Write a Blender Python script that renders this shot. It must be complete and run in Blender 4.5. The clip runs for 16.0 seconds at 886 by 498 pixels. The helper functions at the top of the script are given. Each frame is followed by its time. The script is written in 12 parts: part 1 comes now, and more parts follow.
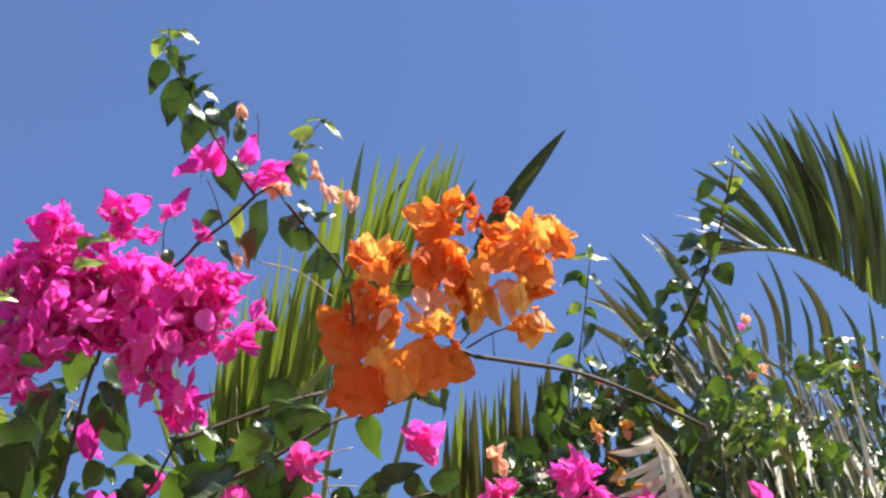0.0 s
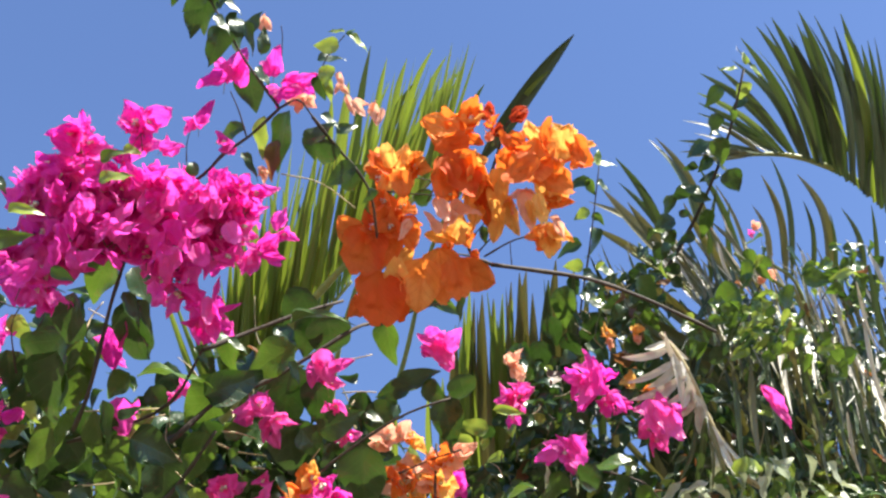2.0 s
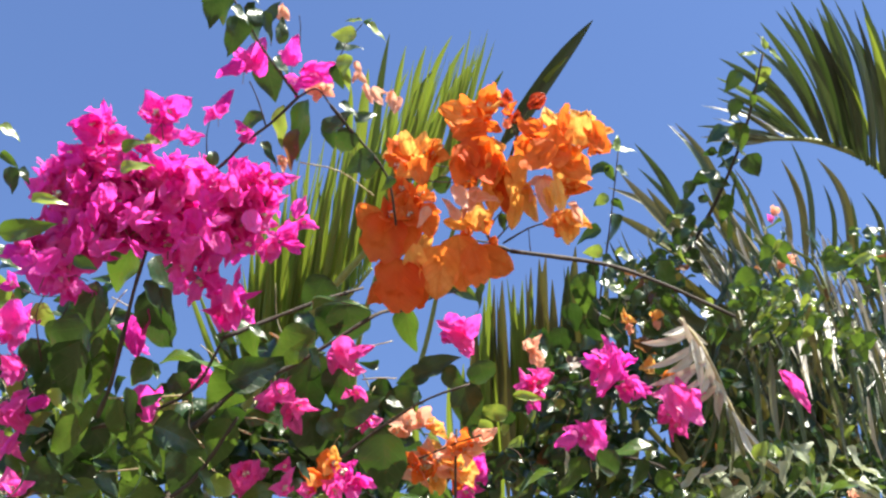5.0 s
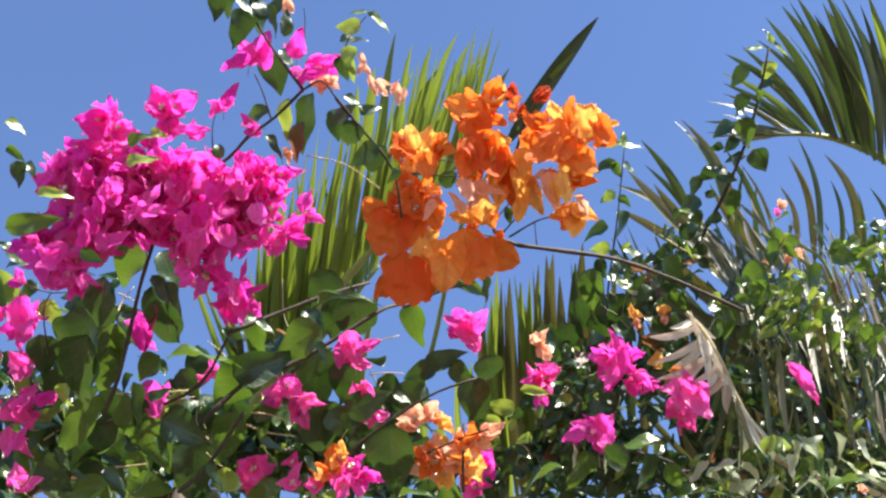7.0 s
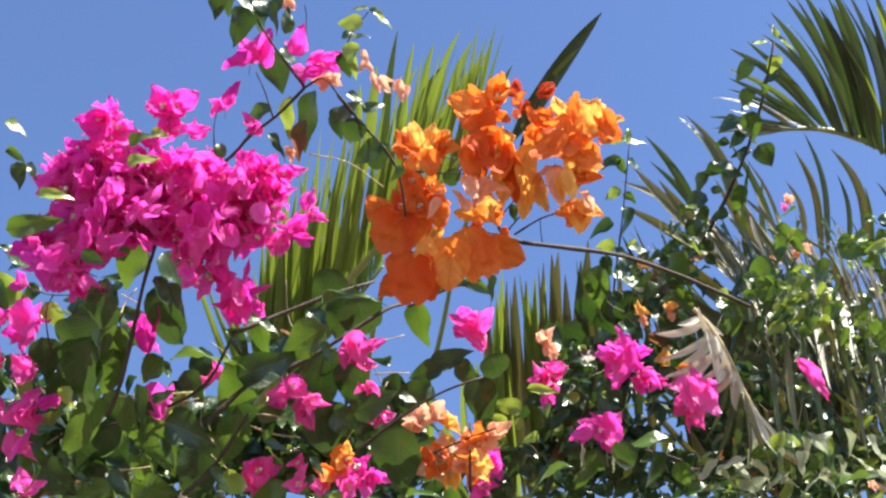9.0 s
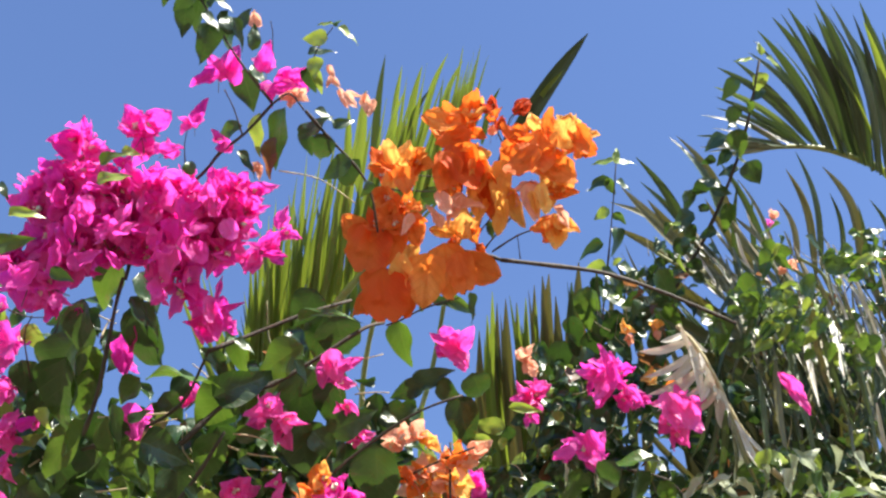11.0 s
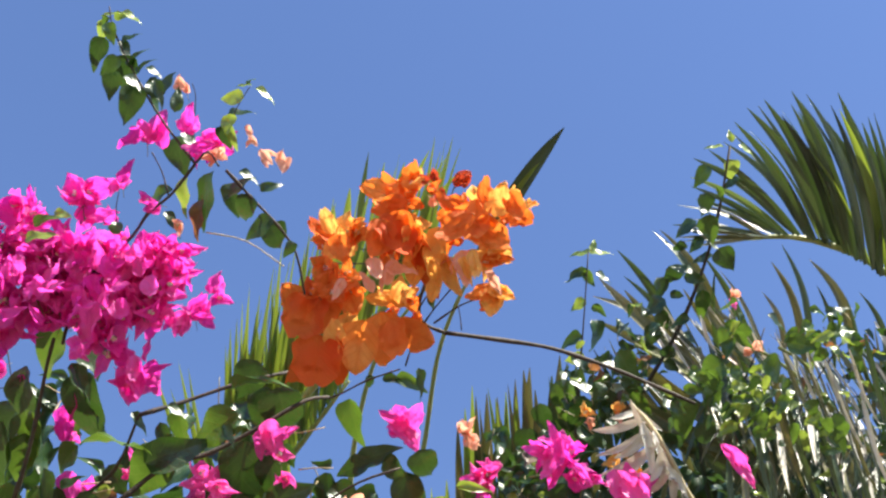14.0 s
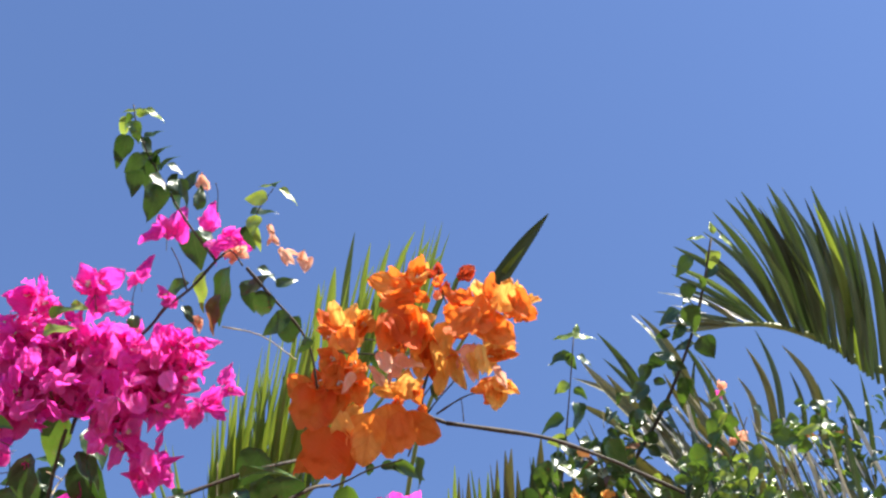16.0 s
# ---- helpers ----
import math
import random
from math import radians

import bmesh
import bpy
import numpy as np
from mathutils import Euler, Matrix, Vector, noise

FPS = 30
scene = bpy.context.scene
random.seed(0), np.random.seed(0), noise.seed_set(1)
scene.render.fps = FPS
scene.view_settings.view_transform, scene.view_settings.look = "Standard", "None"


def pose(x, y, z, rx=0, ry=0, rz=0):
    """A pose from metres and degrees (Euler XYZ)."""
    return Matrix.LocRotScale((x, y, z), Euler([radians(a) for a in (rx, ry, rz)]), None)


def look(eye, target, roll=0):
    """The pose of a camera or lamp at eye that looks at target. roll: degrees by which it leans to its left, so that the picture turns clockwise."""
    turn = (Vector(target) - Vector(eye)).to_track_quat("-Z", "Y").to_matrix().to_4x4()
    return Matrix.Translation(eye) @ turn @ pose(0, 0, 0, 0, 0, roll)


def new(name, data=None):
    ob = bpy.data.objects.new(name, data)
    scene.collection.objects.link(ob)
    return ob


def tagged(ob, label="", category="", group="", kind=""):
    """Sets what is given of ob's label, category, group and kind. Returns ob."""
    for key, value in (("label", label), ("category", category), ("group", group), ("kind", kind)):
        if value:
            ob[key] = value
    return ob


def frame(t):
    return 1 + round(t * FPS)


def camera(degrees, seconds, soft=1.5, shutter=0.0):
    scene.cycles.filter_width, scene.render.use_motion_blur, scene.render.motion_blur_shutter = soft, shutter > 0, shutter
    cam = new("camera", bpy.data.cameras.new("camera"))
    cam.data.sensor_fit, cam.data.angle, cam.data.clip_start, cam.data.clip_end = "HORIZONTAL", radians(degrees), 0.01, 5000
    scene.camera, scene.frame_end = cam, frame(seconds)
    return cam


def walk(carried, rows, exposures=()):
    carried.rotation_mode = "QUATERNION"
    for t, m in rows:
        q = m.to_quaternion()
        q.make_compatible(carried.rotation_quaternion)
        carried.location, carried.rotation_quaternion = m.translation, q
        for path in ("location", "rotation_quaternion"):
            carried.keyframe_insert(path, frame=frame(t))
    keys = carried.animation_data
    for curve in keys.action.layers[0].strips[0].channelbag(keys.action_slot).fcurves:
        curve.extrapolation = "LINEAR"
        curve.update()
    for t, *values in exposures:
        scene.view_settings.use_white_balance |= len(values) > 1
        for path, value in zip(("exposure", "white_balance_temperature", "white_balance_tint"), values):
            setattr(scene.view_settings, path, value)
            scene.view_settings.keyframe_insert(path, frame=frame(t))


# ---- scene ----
LENS = 40.0
cam = camera(LENS, 16.0, soft=2.4)
PATH = [
    (0, 0.0350, 0.0212, 1.5962, 135.877, -0.551, -0.332),
    (0.1, 0.0314, 0.0190, 1.5960, 135.526, -0.716, -0.198),
    (0.2, 0.0229, 0.0138, 1.5955, 134.631, -0.570, -0.398),
    (0.3, 0.0127, 0.0077, 1.5949, 133.994, -0.160, -0.879),
    (0.4, 0.0042, 0.0025, 1.5944, 132.708, 0.100, -1.195),
    (0.5, 0.0006, 0.0003, 1.5942, 131.083, 0.399, -1.543),
    (0.6, 0.0022, 0.0021, 1.5944, 130.584, 0.530, -1.680),
    (0.7, 0.0061, 0.0063, 1.5947, 131.039, 0.418, -1.514),
    (0.8, 0.0107, 0.0113, 1.5952, 131.634, 0.329, -1.366),
    (0.9, 0.0146, 0.0155, 1.5955, 131.902, 0.076, -1.044),
    (1, 0.0162, 0.0173, 1.5957, 132.082, -0.028, -0.912),
    (1.5, 0.0059, 0.0133, 1.5976, 131.735, 0.302, -0.991),
    (2, -0.0004, 0.0076, 1.6007, 130.935, 0.269, -0.933),
    (2.5, -0.0019, 0.0040, 1.6006, 130.521, 0.182, -0.723),
    (3, -0.0034, 0.0018, 1.6012, 129.964, 0.133, -0.344),
    (3.5, -0.0000, 0.0000, 1.6000, 130.000, -0.000, -0.000),
    (4, -0.0011, -0.0020, 1.6036, 129.884, -0.025, -0.116),
    (6.5, 0.0107, 0.0110, 1.5854, 131.020, -0.416, 0.638),
    (7, 0.0060, 0.0111, 1.5871, 130.695, -0.220, 0.650),
    (7.5, 0.0054, 0.0115, 1.5892, 130.530, -0.224, 0.651),
    (8, 0.0036, 0.0134, 1.5925, 130.509, -0.116, 0.681),
    (10.5, 0.0273, 0.0299, 1.5846, 131.851, 0.274, 2.025),
    (11, 0.0479, 0.0354, 1.5802, 132.506, -0.242, 2.478),
    (11.5, 0.0689, 0.0490, 1.5721, 133.632, -0.594, 3.178),
    (12, 0.0979, 0.0601, 1.5596, 135.037, -1.367, 3.998),
    (12.5, 0.1223, 0.0755, 1.5549, 136.240, -2.012, 4.650),
    (13, 0.1418, 0.0935, 1.5496, 137.340, -2.520, 5.228),
    (13.5, 0.1653, 0.1008, 1.5395, 138.550, -3.123, 5.483),
    (14, 0.1806, 0.1002, 1.5302, 139.829, -3.373, 5.486),
    (14.5, 0.1977, 0.0910, 1.5163, 141.125, -3.742, 5.466),
    (15, 0.1969, 0.0808, 1.5070, 142.239, -3.353, 5.448),
    (15.5, 0.1501, 0.0624, 1.5235, 142.278, -2.118, 3.860),
    (16, 0.1159, 0.0454, 1.5329, 142.149, -1.425, 2.596),
]
walk(cam, [(t, pose(x, y, z, rx, ry, rz)) for t, x, y, z, rx, ry, rz in PATH],
     exposures=[(0.0, 1.48), (0.6, 1.53), (1.5, 1.65), (12.0, 1.66), (14.0, 1.63), (16.0, 1.58)])

# ---- sky and sun ----
SUN_DIR = Vector((0.43, -0.30, 0.855)).normalized()
sun_up = math.asin(SUN_DIR.z)
sun_turn = math.atan2(SUN_DIR.x, SUN_DIR.y)
world = bpy.data.worlds.new("sky")
world.use_nodes = True
scene.world = world
wn = world.node_tree.nodes
sky = wn.new("ShaderNodeTexSky")
sky.sky_type = "NISHITA"
sky.sun_disc = False
sky.sun_elevation = sun_up
sky.sun_rotation = sun_turn
sky.altitude = 20
sky.air_density = 1.0
sky.dust_density = 0.2
sky.ozone_density = 3.0
wn["Background"].inputs["Strength"].default_value = 0.077
tint = wn.new("ShaderNodeHueSaturation")
tint.inputs["Saturation"].default_value = 1.08
tint.inputs["Hue"].default_value = 0.509
world.node_tree.links.new(sky.outputs[0], tint.inputs["Color"])
world.node_tree.links.new(tint.outputs[0], wn["Background"].inputs["Color"])
sun = new("sun", bpy.data.lights.new("sun", "SUN"))
sun.data.energy = 5.0
sun.data.angle = radians(0.55)
sun.data.color = (1.0, 0.94, 0.82)
sun.matrix_world = look(SUN_DIR * 20, (0, 0, 0))


# ---- materials ----
def shader(name):
    m = bpy.data.materials.new(name)
    m.use_nodes = True
    m.node_tree.nodes.clear()
    return m, m.node_tree.nodes, m.node_tree.links


def blade_material(name, low, high, through_col, gloss, rough, clear, vein, ripple=0.10, blotch=None, vein_by=0.16):
    """A thin leaf or bract: surface, light that passes through, veins and fine relief."""
    m, n, l = shader(name)
    out = n.new("ShaderNodeOutputMaterial")
    crd = n.new("ShaderNodeTexCoord")
    # the blade's own sheet: x across, y from base to tip
    shift = n.new("ShaderNodeVectorMath")
    shift.operation = "SUBTRACT"
    shift.inputs[1].default_value = (0.5, 0.0, 0.0)
    l.new(crd.outputs["UV"], shift.inputs[0])
    info = n.new("ShaderNodeObjectInfo")
    # each piece takes its own tone
    tone = n.new("ShaderNodeMix")
    tone.data_type = "RGBA"
    tone.inputs["A"].default_value = (*low, 1)
    tone.inputs["B"].default_value = (*high, 1)
    geo = n.new("ShaderNodeNewGeometry")
    both = n.new("ShaderNodeMath")
    both.operation = "ADD"
    l.new(info.outputs["Random"], both.inputs[0])
    l.new(geo.outputs["Random Per Island"], both.inputs[1])
    share = n.new("ShaderNodeMath")
    share.operation = "FRACT"
    l.new(both.outputs[0], share.inputs[0])
    l.new(share.outputs[0], tone.inputs["Factor"])
    # soft blotches
    no = n.new("ShaderNodeTexNoise")
    no.inputs["Scale"].default_value = 3.2
    no.inputs["Detail"].default_value = 4
    l.new(shift.outputs[0], no.inputs["Vector"])
    ramp = n.new("ShaderNodeMapRange")
    ramp.inputs["From Min"].default_value = 0.3
    ramp.inputs["From Max"].default_value = 0.75
    ramp.inputs["To Min"].default_value = 0.0
    ramp.inputs["To Max"].default_value = 1.0
    l.new(no.outputs["Fac"], ramp.inputs["Value"])
    patch = n.new("ShaderNodeMix")
    patch.data_type = "RGBA"
    patch.blend_type = "MIX"
    patch.inputs["B"].default_value = (*(blotch or [c * 0.72 for c in low]), 1)
    sc = n.new("ShaderNodeMath")
    sc.operation = "MULTIPLY"
    sc.inputs[1].default_value = 0.45
    l.new(ramp.outputs[0], sc.inputs[0])
    l.new(sc.outputs[0], patch.inputs["Factor"])
    l.new(tone.outputs["Result"], patch.inputs["A"])
    # veins: midrib and slanting side veins
    sep = n.new("ShaderNodeSeparateXYZ")
    l.new(shift.outputs[0], sep.inputs[0])
    ab = n.new("ShaderNodeMath")
    ab.operation = "ABSOLUTE"
    l.new(sep.outputs["X"], ab.inputs[0])
    slant = n.new("ShaderNodeMath")
    slant.operation = "MULTIPLY_ADD"
    slant.inputs[1].default_value = -0.9
    l.new(ab.outputs[0], slant.inputs[0])
    l.new(sep.outputs["Y"], slant.inputs[2])
    wob = n.new("ShaderNodeMath")
    wob.operation = "MULTIPLY_ADD"
    wob.inputs[1].default_value = 0.09
    l.new(no.outputs["Fac"], wob.inputs[0])
    l.new(slant.outputs[0], wob.inputs[2])
    fq = n.new("ShaderNodeMath")
    fq.operation = "MULTIPLY"
    fq.inputs[1].default_value = 38.0
    l.new(wob.outputs[0], fq.inputs[0])
    sn = n.new("ShaderNodeMath")
    sn.operation = "SINE"
    l.new(fq.outputs[0], sn.inputs[0])
    side = n.new("ShaderNodeMapRange")
    side.inputs["From Min"].default_value = 0.80
    side.inputs["From Max"].default_value = 1.0
    l.new(sn.outputs[0], side.inputs["Value"])
    mid = n.new("ShaderNodeMapRange")
    mid.inputs["From Min"].default_value = 0.035
    mid.inputs["From Max"].default_value = 0.008
    l.new(ab.outputs[0], mid.inputs["Value"])
    mx = n.new("ShaderNodeMath")
    mx.operation = "MAXIMUM"
    l.new(side.outputs[0], mx.inputs[0])
    l.new(mid.outputs[0], mx.inputs[1])
    vm = n.new("ShaderNodeMath")
    vm.operation = "MULTIPLY"
    vm.inputs[1].default_value = vein_by
    l.new(mx.outputs[0], vm.inputs[0])
    vcol = n.new("ShaderNodeMix")
    vcol.data_type = "RGBA"
    vcol.inputs["B"].default_value = (*vein, 1)
    l.new(vm.outputs[0], vcol.inputs["Factor"])
    l.new(patch.outputs["Result"], vcol.inputs["A"])
    # relief
    fine = n.new("ShaderNodeTexNoise")
    fine.inputs["Scale"].default_value = 14
    fine.inputs["Detail"].default_value = 3
    l.new(shift.outputs[0], fine.inputs["Vector"])
    hs = n.new("ShaderNodeMath")
    hs.operation = "MULTIPLY_ADD"
    hs.inputs[1].default_value = -0.6
    l.new(mx.outputs[0], hs.inputs[0])
    l.new(fine.outputs["Fac"], hs.inputs[2])
    bp = n.new("ShaderNodeBump")
    bp.inputs["Strength"].default_value = ripple
    bp.inputs["Distance"].default_value = 0.004
    l.new(hs.outputs[0], bp.inputs["Height"])
    b = n.new("ShaderNodeBsdfPrincipled")
    b.inputs["Roughness"].default_value = rough
    b.inputs["Specular IOR Level"].default_value = gloss
    l.new(vcol.outputs["Result"], b.inputs["Base Color"])
    l.new(bp.outputs[0], b.inputs["Normal"])
    tr = n.new("ShaderNodeBsdfTranslucent")
    tc = n.new("ShaderNodeMix")
    tc.data_type = "RGBA"
    tc.blend_type = "MIX"
    tc.inputs["Factor"].default_value = 0.75
    tc.inputs["B"].default_value = (*through_col, 1)
    l.new(vcol.outputs["Result"], tc.inputs["A"])
    l.new(tc.outputs["Result"], tr.inputs["Color"])
    l.new(bp.outputs[0], tr.inputs["Normal"])
    mixs = n.new("ShaderNodeMixShader")
    mixs.inputs[0].default_value = clear
    l.new(b.outputs[0], mixs.inputs[1])
    l.new(tr.outputs[0], mixs.inputs[2])
    l.new(mixs.outputs[0], out.inputs[0])
    return m


def rough_material(name, a, b, scale, rough=0.8, bump=0.5, stretch=1.0):
    """Bark, soil and the like: two tones in noise of two sizes, with relief."""
    m, n, l = shader(name)
    out = n.new("ShaderNodeOutputMaterial")
    crd = n.new("ShaderNodeTexCoord")
    mp = n.new("ShaderNodeMapping")
    mp.inputs["Scale"].default_value = (1, 1, stretch)
    l.new(crd.outputs["Object"], mp.inputs[0])
    n1 = n.new("ShaderNodeTexNoise")
    n1.inputs["Scale"].default_value = scale
    n1.inputs["Detail"].default_value = 5
    n2 = n.new("ShaderNodeTexNoise")
    n2.inputs["Scale"].default_value = scale * 7
    n2.inputs["Detail"].default_value = 3
    l.new(mp.outputs[0], n1.inputs["Vector"])
    l.new(mp.outputs[0], n2.inputs["Vector"])
    ad = n.new("ShaderNodeMath")
    ad.operation = "MULTIPLY_ADD"
    ad.inputs[1].default_value = 0.5
    l.new(n2.outputs["Fac"], ad.inputs[0])
    l.new(n1.outputs["Fac"], ad.inputs[2])
    rp = n.new("ShaderNodeMapRange")
    rp.inputs["From Min"].default_value = 0.5
    rp.inputs["From Max"].default_value = 1.0
    l.new(ad.outputs[0], rp.inputs["Value"])
    mc = n.new("ShaderNodeMix")
    mc.data_type = "RGBA"
    mc.inputs["A"].default_value = (*a, 1)
    mc.inputs["B"].default_value = (*b, 1)
    l.new(rp.outputs[0], mc.inputs["Factor"])
    bp = n.new("ShaderNodeBump")
    bp.inputs["Strength"].default_value = bump
    bp.inputs["Distance"].default_value = 0.004
    l.new(ad.outputs[0], bp.inputs["Height"])
    p = n.new("ShaderNodeBsdfPrincipled")
    p.inputs["Roughness"].default_value = rough
    l.new(mc.outputs["Result"], p.inputs["Base Color"])
    l.new(bp.outputs[0], p.inputs["Normal"])
    l.new(p.outputs[0], out.inputs[0])
    return m


def palm_material(name, low, high, through_col, gloss, rough, clear, dry=None):
    """Palm blade: fine lengthwise ribs, a tone of its own for each leaflet, dry streaks."""
    m, n, l = shader(name)
    out = n.new("ShaderNodeOutputMaterial")
    crd = n.new("ShaderNodeTexCoord")
    info = n.new("ShaderNodeObjectInfo")
    sep = n.new("ShaderNodeSeparateXYZ")
    l.new(crd.outputs["UV"], sep.inputs[0])
    tone = n.new("ShaderNodeMix")
    tone.data_type = "RGBA"
    tone.inputs["A"].default_value = (*low, 1)
    tone.inputs["B"].default_value = (*high, 1)
    l.new(info.outputs["Random"], tone.inputs["Factor"])
    mp = n.new("ShaderNodeMapping")
    mp.inputs["Scale"].default_value = (7, 2.5, 1)
    place = n.new("ShaderNodeVectorMath")
    place.operation = "ADD"
    shift = n.new("ShaderNodeVectorMath")
    shift.operation = "SCALE"
    shift.inputs["Scale"].default_value = 40.0
    l.new(info.outputs["Random"], shift.inputs[0])
    l.new(crd.outputs["UV"], place.inputs[0])
    l.new(shift.outputs[0], place.inputs[1])
    l.new(place.outputs[0], mp.inputs[0])
    no = n.new("ShaderNodeTexNoise")
    no.inputs["Scale"].default_value = 1.0
    no.inputs["Detail"].default_value = 3
    l.new(mp.outputs[0], no.inputs["Vector"])
    rp = n.new("ShaderNodeMapRange")
    rp.inputs["From Min"].default_value = 0.45
    rp.inputs["From Max"].default_value = 0.75
    rp.inputs["To Max"].default_value = 0.55
    l.new(no.outputs["Fac"], rp.inputs["Value"])
    st = n.new("ShaderNodeMix")
    st.data_type = "RGBA"
    st.inputs["B"].default_value = (*(dry or [min(1, c * 1.9 + 0.01) for c in high]), 1)
    l.new(rp.outputs[0], st.inputs["Factor"])
    l.new(tone.outputs["Result"], st.inputs["A"])
    fq = n.new("ShaderNodeMath")
    fq.operation = "MULTIPLY"
    fq.inputs[1].default_value = 75.0
    l.new(sep.outputs["X"], fq.inputs[0])
    sn = n.new("ShaderNodeMath")
    sn.operation = "SINE"
    l.new(fq.outputs[0], sn.inputs[0])
    bp = n.new("ShaderNodeBump")
    bp.inputs["Strength"].default_value = 0.35
    bp.inputs["Distance"].default_value = 0.0008
    l.new(sn.outputs[0], bp.inputs["Height"])
    b = n.new("ShaderNodeBsdfPrincipled")
    b.inputs["Roughness"].default_value = rough
    b.inputs["Specular IOR Level"].default_value = gloss
    l.new(st.outputs["Result"], b.inputs["Base Color"])
    l.new(bp.outputs[0], b.inputs["Normal"])
    tr = n.new("ShaderNodeBsdfTranslucent")
    tr.inputs["Color"].default_value = (*through_col, 1)
    mixs = n.new("ShaderNodeMixShader")
    mixs.inputs[0].default_value = clear
    l.new(b.outputs[0], mixs.inputs[1])
    l.new(tr.outputs[0], mixs.inputs[2])
    l.new(mixs.outputs[0], out.inputs[0])
    return m


LEAF = blade_material("leaf_green", (0.012, 0.032, 0.009), (0.034, 0.074, 0.016), (0.10, 0.22, 0.025), 0.55, 0.33, 0.15, (0.09, 0.14, 0.04), 0.16)
MID_LIT = blade_material("leaf_backlit_green", (0.036, 0.084, 0.014), (0.082, 0.148, 0.022), (0.19, 0.34, 0.03), 0.5, 0.30, 0.22, (0.15, 0.20, 0.05), 0.16)
YOUNG = blade_material("leaf_young", (0.15, 0.22, 0.025), (0.30, 0.37, 0.05), (0.34, 0.46, 0.06), 0.8, 0.34, 0.32, (0.28, 0.36, 0.10))
PALE = blade_material("leaf_sun_whitened", (0.10, 0.15, 0.05), (0.58, 0.60, 0.44), (0.40, 0.46, 0.24), 0.5, 0.34, 0.25, (0.50, 0.52, 0.36), 0.3, (0.70, 0.70, 0.55))
BROWN = blade_material("leaf_ageing", (0.09, 0.05, 0.02), (0.16, 0.07, 0.03), (0.40, 0.16, 0.05), 0.5, 0.42, 0.3, (0.2, 0.12, 0.05))
MAGENTA = blade_material("bract_magenta", (0.80, 0.016, 0.40), (0.98, 0.25, 0.72), (1.0, 0.06, 0.56), 0.3, 0.45, 0.60, (0.96, 0.22, 0.64), 0.5, (0.70, 0.010, 0.36), 0.25)
PINK = blade_material("bract_pink", (0.86, 0.06, 0.42), (0.92, 0.18, 0.56), (1.0, 0.09, 0.50), 0.6, 0.38, 0.56, (0.92, 0.28, 0.58), 0.35, (0.78, 0.06, 0.36), 0.3)
PEACH = blade_material("bract_peach", (0.86, 0.43, 0.28), (0.92, 0.57, 0.42), (1.0, 0.54, 0.36), 0.35, 0.5, 0.42, (0.85, 0.5, 0.4), 0.35, (0.80, 0.24, 0.14), 0.3)
ORANGE = blade_material("bract_orange", (0.62, 0.085, 0.018), (1.0, 0.44, 0.11), (1.0, 0.25, 0.03), 0.15, 0.6, 0.42, (0.62, 0.12, 0.02), 0.28, (0.60, 0.08, 0.015), 0.3)
APRICOT = blade_material("bract_apricot", (0.92, 0.42, 0.08), (0.98, 0.66, 0.22), (1.0, 0.54, 0.12), 0.15, 0.6, 0.44, (0.80, 0.28, 0.05), 0.4, (0.85, 0.27, 0.05), 0.3)
RUST = blade_material("bract_rust", (0.46, 0.06, 0.02), (0.58, 0.09, 0.03), (0.60, 0.08, 0.03), 0.25, 0.55, 0.30, (0.3, 0.05, 0.02), 0.4)
CREAM = rough_material("flower_tube", (0.75, 0.68, 0.48), (0.82, 0.78, 0.62), 60, 0.6, 0.2)
STEM = rough_material("stem_bark", (0.024, 0.016, 0.011), (0.060, 0.042, 0.028), 40, 0.75, 0.6, 0.4)
TWIG = rough_material("twig_green_brown", (0.09, 0.09, 0.03), (0.20, 0.16, 0.07), 60, 0.6, 0.4, 0.4)
STRAW = rough_material("twig_straw", (0.36, 0.28, 0.14), (0.52, 0.44, 0.26), 60, 0.6, 0.4, 0.4)
PALM = palm_material("palm_green", (0.024, 0.046, 0.016), (0.055, 0.085, 0.030), (0.12, 0.20, 0.03), 0.8, 0.32, 0.10)
PALM_SHADED = palm_material("palm_shaded_green", (0.010, 0.020, 0.009), (0.020, 0.036, 0.014), (0.05, 0.09, 0.02), 0.6, 0.34, 0.06)
PALM_LIT = palm_material("palm_sunlit_green", (0.080, 0.130, 0.022), (0.155, 0.21, 0.04), (0.32, 0.42, 0.04), 0.7, 0.36, 0.26)
PALM_OLD = palm_material("palm_olive", (0.075, 0.095, 0.036), (0.18, 0.17, 0.07), (0.22, 0.20, 0.04), 0.9, 0.30, 0.12, (0.26, 0.19, 0.08))
PALM_DRY_GLINT = palm_material("palm_dry_and_glint", (0.44, 0.41, 0.34), (0.74, 0.70, 0.63), (0.60, 0.54, 0.42), 0.3, 0.45, 0.15, (0.75, 0.72, 0.66))
RACHIS = rough_material("palm_rachis", (0.16, 0.20, 0.05), (0.30, 0.32, 0.10), 30, 0.5, 0.3, 0.3)
TRUNK = rough_material("palm_trunk", (0.16, 0.13, 0.10), (0.28, 0.24, 0.18), 14, 0.9, 0.8, 3.0)
SOIL = rough_material("soil", (0.07, 0.055, 0.035), (0.14, 0.11, 0.07), 3, 0.95, 0.8)


# ---- shapes ----
rng = random.Random(7)


def mesh_of(name, verts, faces, material, smooth=True):
    me = bpy.data.meshes.new(name)
    me.from_pydata(verts, [], faces)
    if smooth:
        me.polygons.foreach_set("use_smooth", [True] * len(me.polygons))
    me.materials.append(material)
    me.update()
    return me


